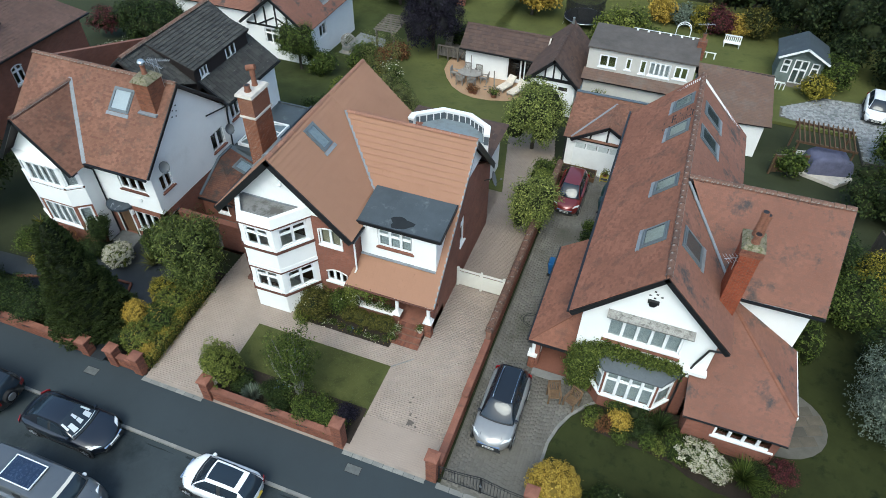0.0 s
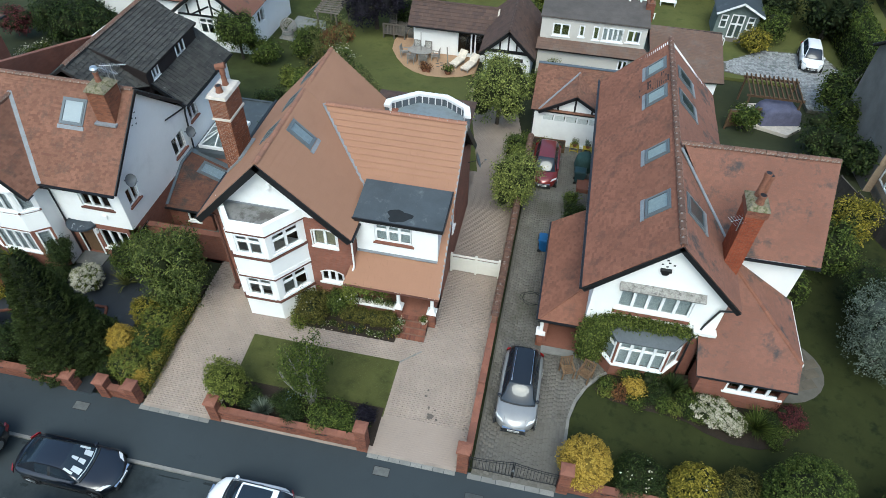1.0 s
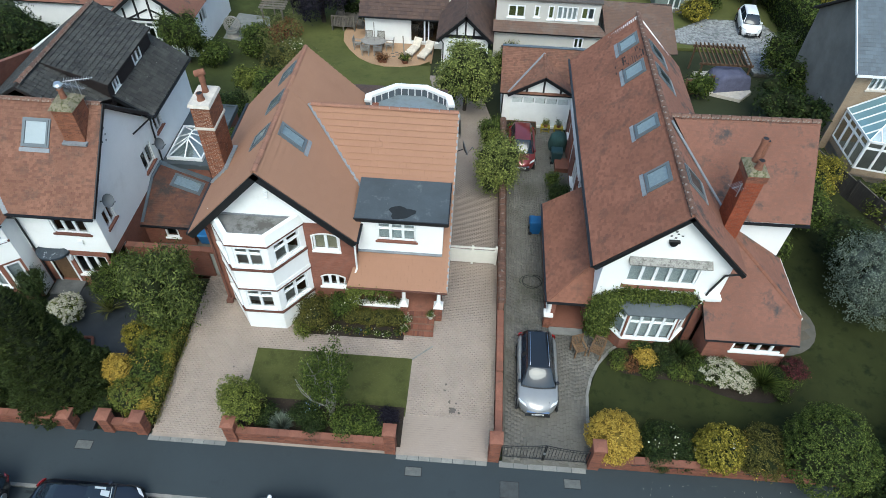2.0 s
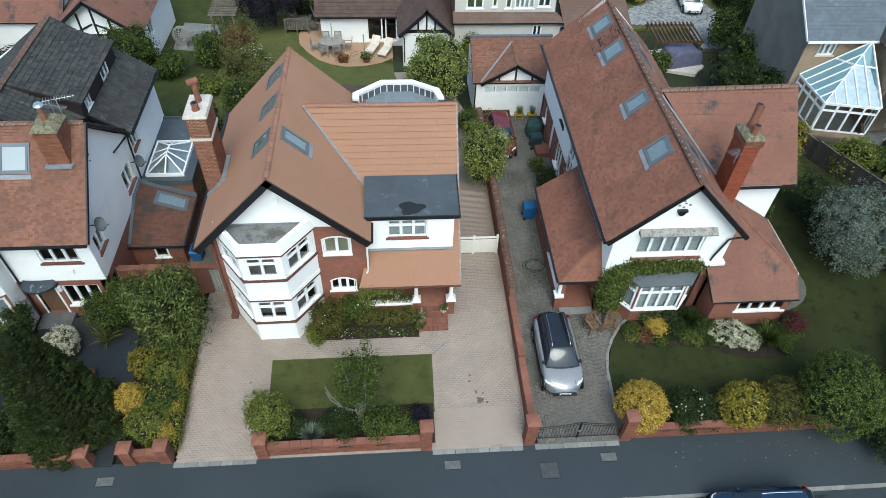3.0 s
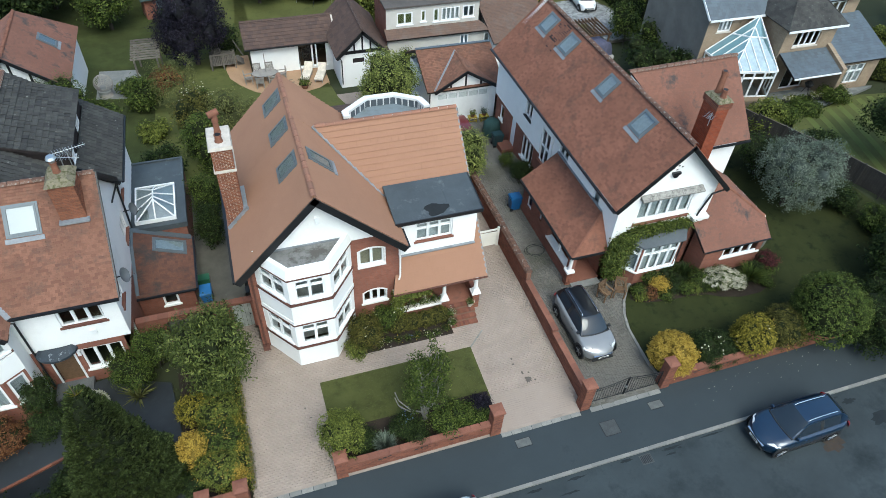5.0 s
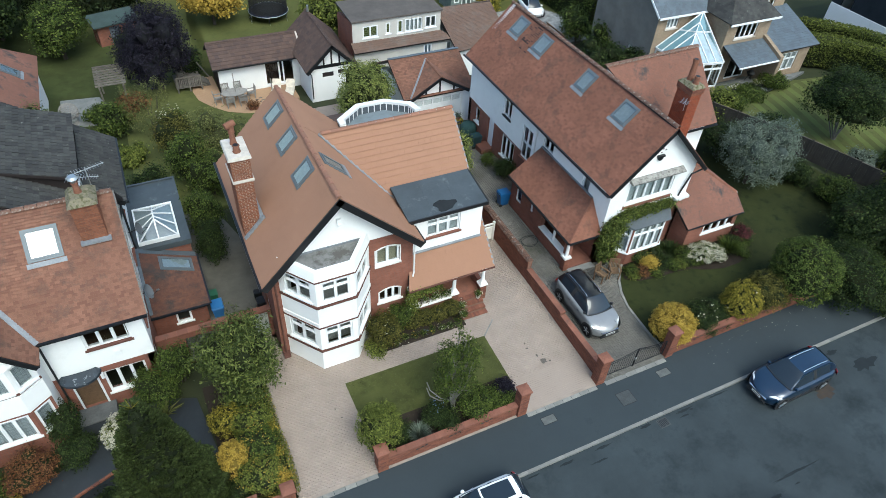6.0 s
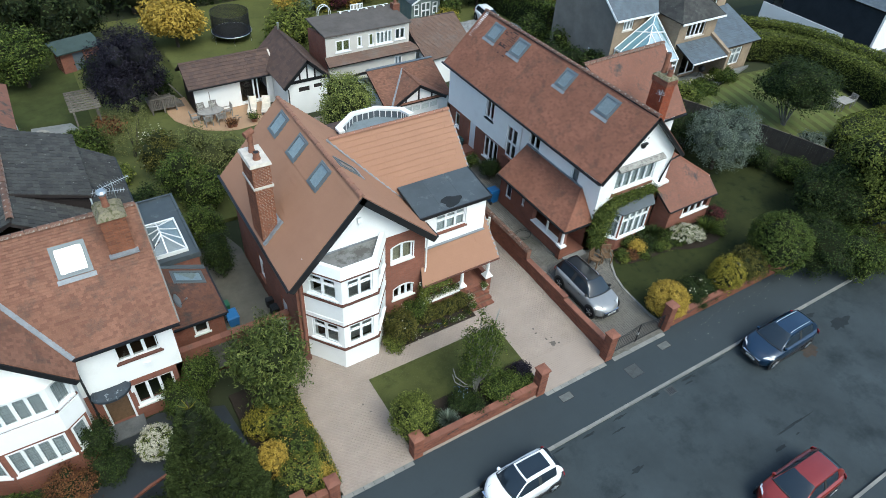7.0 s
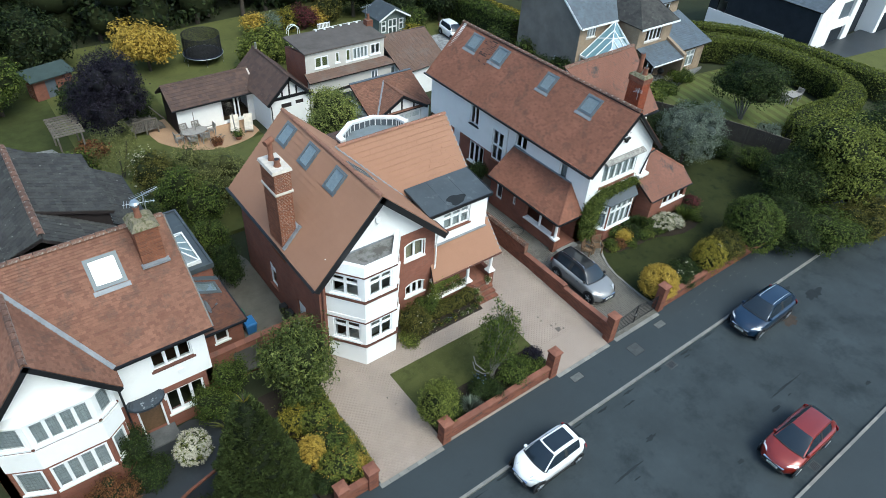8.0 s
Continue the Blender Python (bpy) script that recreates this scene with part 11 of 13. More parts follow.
def hedge_run(label, pts, width, h, mat, leaves, size=0.1, seed=1, flowers=None):
    """A clipped hedge along a line of plan points: flat-topped with rounded shoulders and uneven growth."""
    x0, y0 = pts[0]
    th = thing("hedge", label, "hedge", (x0, y0, land(y0)), "hedges")
    part("stem", tube((x0, y0, land(y0) - 0.05), (x0, y0, land(y0) + h * 0.6), 0.05, 0.03, 6), M_BARK, th)
    P = [Vector((x, y, 0)) for x, y in pts]
    stations = []
    for p, q in zip(P, P[1:]):
        n = max(1, round((q - p).length / 0.5))
        stations += [p.lerp(q, i / n) for i in range(n)]
    stations.append(P[-1])
    prof = [(-1.0, 0.0), (-1.0, 0.55), (-0.93, 0.88), (-0.72, 1.0), (0.0, 1.02), (0.72, 1.0), (0.93, 0.88), (1.0, 0.55), (1.0, 0.0)]
    grid = []
    for i, c in enumerate(stations):
        d = (stations[min(i + 1, len(stations) - 1)] - stations[max(i - 1, 0)]).normalized()
        s = Vector((-d.y, d.x, 0))
        row = []
        for u, w in prof:
            k = 1 + 0.13 * noise.noise(Vector((c.x * 0.7 + seed, c.y * 0.7, u * 2 + w)))
            e = c + s * (u * width / 2 * k)
            row.append((e.x, e.y, land(e.y) + w * h * (1 + 0.07 * noise.noise(Vector((c.x * 0.6, c.y * 0.6, seed + u))))))
        grid.append(row)
    m = len(prof)
    inner = [(c.x + (p[0] - c.x) * 0.88, c.y + (p[1] - c.y) * 0.88, land(c.y) + (p[2] - land(c.y)) * 0.94) for c, row in zip(stations, grid) for p in row]
    f = [(i * m + j, i * m + j + 1, (i + 1) * m + j + 1, (i + 1) * m + j) for i in range(len(grid) - 1) for j in range(m - 1)]
    f += [tuple(range(m)), tuple(range(len(inner) - 1, len(inner) - 1 - m, -1))]
    # Solid body under the leaves, coloured dark for the shade inside the hedge.
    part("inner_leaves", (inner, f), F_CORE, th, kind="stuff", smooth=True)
    d0, d1 = (stations[0] - stations[1]) * 0.35, (stations[-1] - stations[-2]) * 0.35
    tip = lambda c, row, d: [(c.x + (p[0] - c.x) * 0.1 + d.x, c.y + (p[1] - c.y) * 0.1 + d.y, land(c.y) + (p[2] - land(c.y)) * 0.9) for p in row]
    G = np.array([tip(stations[0], grid[0], d0)] + grid + [tip(stations[-1], grid[-1], d1)])
    r = np.random.RandomState(seed)
    i, j = r.randint(0, len(G) - 1, leaves), r.randint(0, m - 1, leaves)
    a, b = r.rand(leaves, 1), r.rand(leaves, 1)
    du, dv = G[i + 1, j] - G[i, j], G[i, j + 1] - G[i, j]
    nrm = np.cross(dv, du)
    nrm /= np.linalg.norm(nrm, axis=1)[:, None] + 1e-9
    p = G[i, j] + du * a + dv * b - nrm * r.rand(leaves, 1) * 0.1 + r.normal(size=(leaves, 3)) * 0.04
    nn = nrm * 0.8 + r.normal(size=(leaves, 3)) * 0.35 + np.array([0, 0, 0.3])
    nn /= np.linalg.norm(nn, axis=1)[:, None]
    t = np.cross(nn, r.normal(size=(leaves, 3)))
    t /= np.linalg.norm(t, axis=1)[:, None] + 1e-9
    q = np.cross(nn, t)
    ln, wd = size * (0.5 + 0.6 * r.rand(leaves, 1)), size * (0.28 + 0.3 * r.rand(leaves, 1))
    v = np.stack([p - t * ln, p + q * wd, p + t * ln, p - q * wd], 1)
    if flowers:
        fm, fc = flowers
        arrays("blossom", (v[:fc] + np.array([0, 0, 0.03])).reshape(-1, 3), np.arange(fc * 4).reshape(-1, 4), fm, th, kind="stuff")
        v = v[fc:]
    arrays("crown", v.reshape(-1, 3), np.arange(len(v) * 4).reshape(-1, 4), mat, th, kind="stuff")


hedge_run("low green and gold ground cover edging the drive", [(-18.95, 12.75), (-18.9, 14.2), (-19.0, 15.6), (-18.9, 17.0), (-19.0, 18.0)], 1.25, 0.75, F_LIGHT, 9000, 0.05, 121, (F_GOLD, 1500))
hedge_run("long clipped green hedge curving round the lawn", [(32.6, 34.4), (34.6, 32.6), (36.0, 30.0), (36.5, 25.0), (35.6, 20.6), (33.6, 18.6), (31.0, 18.2), (28.0, 18.5), (25.4, 18.6), (24.0, 17.6)], 2.2, 2.3, F_LIGHT, 23000, 0.10, 330)
hedge_run("clipped green boundary hedge beyond the garden", [(36.6, 37.6), (39.2, 33.5), (39.6, 25.0), (39.8, 18.5), (44.0, 16.4), (52.0, 15.6)], 1.7, 2.1, F_LIGHT, 17000, 0.11, 331)
hedge_run("tall dark green boundary hedge by the far lane", [(21.1, 47.5), (21.1, 66.0)], 2.1, 3.1, F_GREEN, 9000, 0.15, 333)
hedge_run("sunlit yellow-green hedge by the far lane", [(23.5, 44.0), (23.5, 56.0)], 1.7, 2.5, F_YELLOWG, 5000, 0.14, 336)
hedge("clipped hedge down the side of the wing", 10.4, 11.4, 24.0, 34.0, 2.2, F_GREEN, 3800, 0.1, 337, bumps=1.5)


def woods():
    r = random.Random(77)
    lob = []
    for i in range(150):
        x = -75 + i * 1.0 + r.uniform(-1.5, 1.5)
        y = 69 + r.uniform(0, 16) + 0.004 * (x + 5) ** 2 * 0.4 - (5 if x > 18 else 0)
        h = r.uniform(6, 13)
        for k in range(3):
            s = r.uniform(1.6, 3.0)
            lob.append((x + r.uniform(-2, 2), y + r.uniform(-1, 2), -2.5 + h * (0.25 + 0.3 * k), s * 1.15, s * 1.15, s))
    v, f = cloud(lob, 140000, 0.32, 78, 0.45, 1.6, 0.3, 10, 0.3)
    th = thing("woodland", "dark deciduous woodland closing the far gardens", "woodland", (0, 75, -2.4), kind="stuff")
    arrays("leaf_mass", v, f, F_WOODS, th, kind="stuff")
    # Dark solid bodies paint the shade behind the outer leaves of the wood.
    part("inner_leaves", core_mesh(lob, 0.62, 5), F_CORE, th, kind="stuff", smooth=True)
    for i in range(46):
        x = -70 + i * 3.1 + r.uniform(-1, 1)
        part("trunk", tube((x, 71 + r.uniform(-1, 4), -2.6), (x + r.uniform(-0.6, 0.6), 71 + r.uniform(-1, 4), 6), 0.25, 0.14, 8), M_BARK, th)


woods()


def far_trees():
    """Trees that close the view to both sides and behind the camera."""
    r = random.Random(5)
    lob = []
    for i in range(120):
        a = r.uniform(0, 2 * math.pi)
        d = r.uniform(75, 130)
        x, y = -10 + d * math.cos(a) * 1.1, 25 + d * math.sin(a)
        if -75 < x < 75 and 66 < y < 95:
            continue
        s = r.uniform(3, 6)
        lob.append((x, y, land(y) + s * 0.9, s, s, s * 1.1))
    v, f = cloud(lob, 30000, 0.9, 79, 0.4, 1.6, 0.3, 10, 0.3)
    th = thing("distant_trees", "distant dark trees round the neighbourhood", "woodland", (0, 130, -2.4), kind="stuff")
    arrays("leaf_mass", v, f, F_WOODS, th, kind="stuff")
    # Dark solid bodies stand in for shade within the distant crowns.
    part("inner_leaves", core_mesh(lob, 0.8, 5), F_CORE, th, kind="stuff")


far_trees()

# ---- patios, yards and garden things ----
M_TEAK = surface("weathered_garden_teak", (0.23, 0.15, 0.085), (0.17, 0.105, 0.06), 16, 3, 0.8, 0.2, pieces=(0.13, 0.08, 0.05))
M_GREYTEAK = surface("silvered_garden_wood", (0.36, 0.34, 0.31), (0.27, 0.255, 0.235), 16, 3, 0.85, 0.2)
M_CREAMCLOTH = surface("cream_cushion_cloth", (0.62, 0.56, 0.46), (0.54, 0.48, 0.40), 40, 4, 0.95, 0.1)
M_BINBLUE = paint("blue_bin_plastic", (0.012, 0.10, 0.27), 0.45)
M_BINLID = paint("bright_blue_plastic", (0.035, 0.17, 0.42), 0.45)
M_BINDARK = paint("dark_teal_plastic", (0.016, 0.05, 0.055), 0.5)
M_CRATE = paint("green_crate_plastic", (0.03, 0.13, 0.07), 0.5)
M_YELLOW = paint("faded_yellow_paint", (0.42, 0.33, 0.03), 0.55)
M_TEALCLOTH = surface("dusty_teal_cover_cloth", (0.035, 0.075, 0.07), (0.05, 0.10, 0.09), 12, 3, 0.8, 0.3)
M_RUBBER = paint("black_rubber", (0.012, 0.012, 0.013), 0.8)
M_BLUEPAD = paint("dark_blue_pad", (0.012, 0.02, 0.05), 0.6)
M_STONEFLAG = surface("grey_stone_flag", (0.26, 0.27, 0.26), (0.20, 0.205, 0.2), 20, 1.2, 0.85, 0.25, pieces=(0.14, 0.145, 0.14))

patch("patio", [(-9.0, 47.44), (-9.0, 45.0), (-9.9, 44.1), (-11.2, 43.6), (-12.5, 43.5), (-13.6, 43.9), (-14.6, 44.7), (-15.6, 46.0), (-16.3, 47.3), (-16.5, 48.8), (-16.2, 51.0), (-14.6, 51.0), (-14.55, 47.44)], M_SANDSTONE, 0.06, label="curved sandy-coloured patio beside the garden room", category="patio")
patch("yard_cobbled", [(10.4, 50.4), (11.6, 50.1), (15.9, 49.6), (16.0, 45.9), (19.2, 45.9), (20.0, 52.0), (18.8, 55.2), (13.9, 54.9), (10.5, 52.0)], M_SETTJ, 0.06, label="dark joints of a pale cobbled yard", category="yard")
patch("slab_pale", [(10.6, 43.0), (13.8, 41.6), (15.0, 43.0), (14.8, 46.6), (11.3, 45.8)], M_STONE, 0.03, label="pale concrete slab under a covered car", category="yard")
patch("patio_neighbour", [(21.6, 31.9), (22.0, 30.4), (25.0, 30.3), (29.0, 31.2), (31.6, 31.9), (26.6, 32.0), (26.4, 33.1), (22.0, 33.1)], M_STONEFLAG, 0.05, label="grey stone patio in front of the buff-brick house", category="patio")


def striped_lawn():
    """A lawn in mown stripes, each one a strip of its own."""
    patch("lawn_neighbour", [(20.4, 27.9), (22.0, 23.5), (23.0, 20.8), (26.4, 19.8), (33.4, 20.4), (34.6, 25.0), (34.4, 30.2), (29.2, 31.0), (25.0, 30.0), (22.0, 29.4)], M_LAWN, 0.02, label="mown lawn in light and dark stripes", category="lawn")
    pale = surface("light_mown_stripe", (0.125, 0.150, 0.042), (0.145, 0.172, 0.05), 45, 0.5, 0.95, 0.5, spread=0.15)
    poly = [(20.7, 27.8), (22.2, 23.6), (23.2, 21.1), (26.3, 20.2), (33.2, 20.8), (34.4, 25.0), (34.2, 30.0), (29.2, 30.7), (25.0, 29.7), (22.1, 29.1)]
    for i in range(15):
        x = 20.0 + i * 1.1
        q = clip([(x, 19.0), (x + 0.52, 19.0), (x + 4.0, 32.0), (x + 3.48, 32.0)], poly)
        if len(q) >= 3:
            patch("mown_stripe", q, pale, 0.024, 0.02, parent=None, kind="structure", label="lighter mown stripe of lawn", category="lawn")


striped_lawn()


def inside(x, y, poly):
    n, hit = len(poly), False
    for i in range(n):
        (x0, y0), (x1, y1) = poly[i], poly[(i + 1) % n]
        if (y0 > y) != (y1 > y) and x < (x1 - x0) * (y - y0) / (y1 - y0) + x0:
            hit = not hit
    return hit


def legs(th, xs, ys, z0, z1, mat, w=0.05):
    for x in xs:
        for y in ys:
            part("leg", box(x - w / 2, y - w / 2, z0, x + w / 2, y + w / 2, z1), mat, th)


def turned(geo, x, y, deg):
    c, s = math.cos(radians(deg)), math.sin(radians(deg))
    return [(x + (p[0] - x) * c - (p[1] - y) * s, y + (p[0] - x) * s + (p[1] - y) * c, p[2]) for p in geo[0]], geo[1]


def garden_chair(x, y, deg, mat, z=None, label="slatted wooden garden armchair", group="garden chairs"):
    """Faces -y before it is turned."""
    z = land(y) + 0.06 if z is None else z
    th = thing("garden_chair", label, "chair", (x, y, z), group)
    t = lambda g: turned(g, x, y, deg)
    for sx in (-0.26, 0.26):
        part("leg", t(box(x + sx - 0.03, y - 0.27, z, x + sx + 0.03, y - 0.21, z + 0.62)), mat, th)
        part("leg", t(prism([(x + sx - 0.03, y + 0.22, z), (x + sx + 0.03, y + 0.22, z), (x + sx + 0.03, y + 0.28, z), (x + sx - 0.03, y + 0.28, z)], [(x + sx - 0.03, y + 0.32, z + 0.98), (x + sx + 0.03, y + 0.32, z + 0.98), (x + sx + 0.03, y + 0.38, z + 0.98), (x + sx - 0.03, y + 0.38, z + 0.98)])), mat, th)
        part("armrest", t(box(x + sx - 0.045, y - 0.3, z + 0.62, x + sx + 0.045, y + 0.3, z + 0.655)), mat, th)
    for i in range(5):
        part("seat_slat", t(box(x - 0.23, y - 0.25 + i * 0.1, z + 0.42, x + 0.23, y - 0.17 + i * 0.1, z + 0.445)), mat, th)
    for i in range(6):
        xx = x - 0.2 + i * 0.08
        part("back_slat", t(prism([(xx - 0.022, y + 0.25, z + 0.46), (xx + 0.022, y + 0.25, z + 0.46), (xx + 0.022, y + 0.27, z + 0.46), (xx - 0.022, y + 0.27, z + 0.46)], [(xx - 0.022, y + 0.33, z + 0.92), (xx + 0.022, y + 0.33, z + 0.92), (xx + 0.022, y + 0.35, z + 0.92), (xx - 0.022, y + 0.35, z + 0.92)])), mat, th)
    part("top_rail", t(box(x - 0.27, y + 0.325, z + 0.9, x + 0.27, y + 0.375, z + 0.98)), mat, th)
    return th


garden_chair(0.12, 17.75, 20, M_TEAK, label="brown slatted wooden garden chair beside the bay")
garden_chair(0.95, 17.72, -25, M_TEAK, label="brown slatted wooden garden chair beside the bay")


def oval_table(x, y):
    z = land(y) + 0.06
    th = thing("garden_table", "oval silvered wooden garden table on the patio", "table", (x, y, z))
    ring = [(x + 1.0 * math.cos(2 * math.pi * i / 24), y + 0.6 * math.sin(2 * math.pi * i / 24)) for i in range(24)]
    part("tabletop", slab(ring, z + 0.70, z + 0.74), M_GREYTEAK, th)
    legs(th, (x - 0.6, x + 0.6), (y - 0.3, y + 0.3), z, z + 0.7, M_GREYTEAK, 0.07)
    part("parasol_pole", tube((x + 0.1, y, z), (x + 0.1, y, z + 2.3), 0.03), M_GREYTEAK, th, "bare upright parasol pole")


oval_table(-13.7, 46.25)
for dx, dy, a in ((-1.25, 0.0, 90), (1.25, 0.05, -90), (-0.5, 0.85, 0), (0.45, 0.85, 0), (-0.5, -0.85, 180), (0.45, -0.85, 180)):
    garden_chair(-13.7 + dx, 46.25 + dy, a, M_GREYTEAK, label="silvered wooden garden chair drawn up to the table", group="patio chairs")


def lounger(x, y, deg):
    z = land(y) + 0.06
    th = thing("sun_lounger", "cream cushioned sun lounger with a raised back", "lounger", (x, y, z), "sun loungers")
    t = lambda g: turned(g, x, y, deg)
    part("frame", t(box(x - 0.34, y - 0.95, z + 0.24, x + 0.34, y + 0.4, z + 0.3)), M_GREYTEAK, th)
    part("mattress", t(box(x - 0.33, y - 0.95, z + 0.3, x + 0.33, y + 0.3, z + 0.4)), M_CREAMCLOTH, th)
    part("back_cushion", t(prism([(x - 0.33, y + 0.28, z + 0.3), (x + 0.33, y + 0.28, z + 0.3), (x + 0.33, y + 0.4, z + 0.3), (x - 0.33, y + 0.4, z + 0.3)], [(x - 0.33, y + 0.8, z + 0.85), (x + 0.33, y + 0.8, z + 0.85), (x + 0.33, y + 0.9, z + 0.8), (x - 0.33, y + 0.9, z + 0.8)])), M_CREAMCLOTH, th)
    for sx in (-0.28, 0.28):
        for sy in (-0.85, 0.3):
            part("leg", t(box(x + sx - 0.03, y + sy - 0.03, z, x + sx + 0.03, y + sy + 0.03, z + 0.24)), M_GREYTEAK, th)


lounger(-10.5, 46.2, -22)
lounger(-9.5, 45.8, -22)
for i, (x, y, r) in enumerate(((-11.0, 44.3, 0.28), (-12.9, 44.25, 0.24), (-12.55, 44.2, 0.2))):
    pot(x, y, r, 0.3, "brown pot of low plants on the patio edge", M_POT, 400 + i, F_GREEN if i == 0 else F_RUST, z=land(y) + 0.06)
th = thing("garden_pole", "bare wooden pole standing in a patio pot", "pole", (-11.05, 44.5, land(44.5)))
part("shaft", tube((-11.05, 44.55, land(44.5) + 0.05), (-11.15, 44.55, land(44.5) + 2.2), 0.045), M_GREYTEAK, th)
for i, (x, y) in enumerate(((-12.0, 45.3), (-11.75, 45.55), (-12.15, 45.75), (-11.85, 45.95))):
    part("patio_inset", slab([(x - 0.14, y - 0.07), (x + 0.14, y - 0.05), (x + 0.13, y + 0.07), (x - 0.13, y + 0.06)], land(y) + 0.05, land(y) + 0.066), M_WOODG, None, "dark stone inset in the patio", category="inset", group="patio insets")


def trampoline(x, y, r=1.85):
    z = land(y)
    th = thing("trampoline", "round garden trampoline with a black safety net", "trampoline", (x, y, z))
    n = 24
    ring = lambda rr, zz: [(x + rr * math.cos(2 * math.pi * i / n), y + rr * math.sin(2 * math.pi * i / n), zz) for i in range(n)]
    o, i0 = ring(r, z + 0.86), ring(r * 0.84, z + 0.88)
    part("pad", (o + i0, [(i, (i + 1) % n, n + (i + 1) % n, n + i) for i in range(n)]), M_BLUEPAD, th)
    part("mat", (i0, [tuple(range(n))]), M_RUBBER, th)
    part("frame_ring", pipe(ring(r + 0.02, z + 0.84) + ring(r + 0.02, z + 0.84)[:1], 0.03, 6), M_METAL, th)
    part("top_ring", pipe(ring(r * 0.97, z + 2.7) + ring(r * 0.97, z + 2.7)[:1], 0.018, 6), M_IRON, th)
    for k in range(6):
        a = 2 * math.pi * (k + 0.3) / 6
        c, s = math.cos(a), math.sin(a)
        part("net_post", tube((x + r * 1.02 * c, y + r * 1.02 * s, z + 0.3), (x + r * 0.98 * c, y + r * 0.98 * s, z + 2.72), 0.025, n=6), M_RUBBER, th)
        part("leg", pipe([(x + r * c, y + r * s, z + 0.84), (x + r * 1.03 * c, y + r * 1.03 * s, z + 0.02), (x + r * 1.03 * math.cos(a + 0.35), y + r * 1.03 * math.sin(a + 0.35), z + 0.02)], 0.022, 6), M_METAL, th)
    v, f, m = [], [], 120
    for i in range(m):
        a = 2 * math.pi * i / m
        c, s, px, py = math.cos(a), math.sin(a), -math.sin(a) * 0.016, math.cos(a) * 0.016
        k = len(v)
        v += [(x + r * 0.96 * c + px, y + r * 0.96 * s + py, z + 0.86), (x + r * 0.96 * c - px, y + r * 0.96 * s - py, z + 0.86), (x + r * 0.96 * c - px, y + r * 0.96 * s - py, z + 2.7), (x + r * 0.96 * c + px, y + r * 0.96 * s + py, z + 2.7)]
        f.append((k, k + 1, k + 2, k + 3))
    for j in range(36):
        zz = z + 0.92 + j * 0.05
        for i in range(n):
            a, b = 2 * math.pi * i / n, 2 * math.pi * (i + 1) / n
            k = len(v)
            v += [(x + r * 0.955 * math.cos(a), y + r * 0.955 * math.sin(a), zz), (x + r * 0.955 * math.cos(b), y + r * 0.955 * math.sin(b), zz), (x + r * 0.955 * math.cos(b), y + r * 0.955 * math.sin(b), zz + 0.026), (x + r * 0.955 * math.cos(a), y + r * 0.955 * math.sin(a), zz + 0.026)]
            f.append((k, k + 1, k + 2, k + 3))
    arrays("net", np.array(v), np.array(f), M_RUBBER, th, kind="stuff")


trampoline(-7.3, 61.2)


def pergola(x0, y0, x1, y1, h, mat, n, label, posts=True, base=None, along="x"):
    z = land((y0 + y1) / 2) if base is None else base
    th = thing("pergola", label, "pergola", ((x0 + x1) / 2, (y0 + y1) / 2, z), "pergolas")
    for x in (x0, x1):
        for y in (y0, y1):
            if posts:
                part("post", box(x - 0.06, y - 0.06, z, x + 0.06, y + 0.06, z + h), mat, th)
    if along == "x":
        for y in (y0, y1):
            part("beam", box(x0 - 0.2, y - 0.05, z + h, x1 + 0.2, y + 0.05, z + h + 0.16), mat, th)
        for i in range(n):
            x = x0 + (x1 - x0) * i / (n - 1)
            part("rafter", box(x - 0.035, y0 - 0.25, z + h + 0.16, x + 0.035, y1 + 0.25, z + h + 0.28), mat, th)
    else:
        for x in (x0, x1):
            part("beam", box(x - 0.05, y0 - 0.2, z + h, x + 0.05, y1 + 0.2, z + h + 0.16), mat, th)
        for i in range(n):
            y = y0 + (y1 - y0) * i / (n - 1)
            part("rafter", box(x0 - 0.25, y - 0.035, z + h + 0.16, x1 + 0.25, y + 0.035, z + h + 0.28), mat, th)


pergola(11.0, 43.7, 14.5, 46.2, 1.9, M_WOODB, 12, "brown timber pergola frame over the yard")
pergola(-22.8, 48.0, -21.2, 51.0, 2.0, M_WOODG, 9, "weathered timber pergola on the back lawn", along="y")


def deck():
    z = land(49.8)
    th = thing("timber_deck", "raised grey timber deck with a slatted balustrade", "decking", (-16.6, 50.2, z))
    for i in range(12):
        part("deck_board", box(-17.6, 49.0 + i * 0.2, z + 0.42, -15.6, 49.19 + i * 0.2, z + 0.46), M_WOODG, th)
    for x in (-17.5, -16.6, -15.7):
        part("post", box(x - 0.05, 48.95, z, x + 0.05, 49.05, z + 1.35), M_WOODG, th)
    part("rail", box(-17.5, 48.94, z + 1.3, -15.7, 49.06, z + 1.38), M_WOODG, th)
    for i in range(14):
        part("baluster", box(-17.42 + i * 0.13, 48.97, z + 0.5, -17.38 + i * 0.13, 49.03, z + 1.3), M_WOODG, th)
    for i in range(4):
        part("tread", box(-15.55, 49.4 + i * 0.01, z + 0.1 + 0.1 * i, -15.0 - 0.0 - 0.1 * i, 50.4, z + 0.14 + 0.1 * i), M_WOODG, th)
    part("handrail", beam((-15.0, 49.3, z + 0.95), (-15.6, 51.2, z + 1.4), 0.08, 0.06), M_WOODG, th)
    garden_chair(-17.0, 50.4, 10, M_WOODG, z=z + 0.46, label="grey wooden bench chair on the deck")


deck()


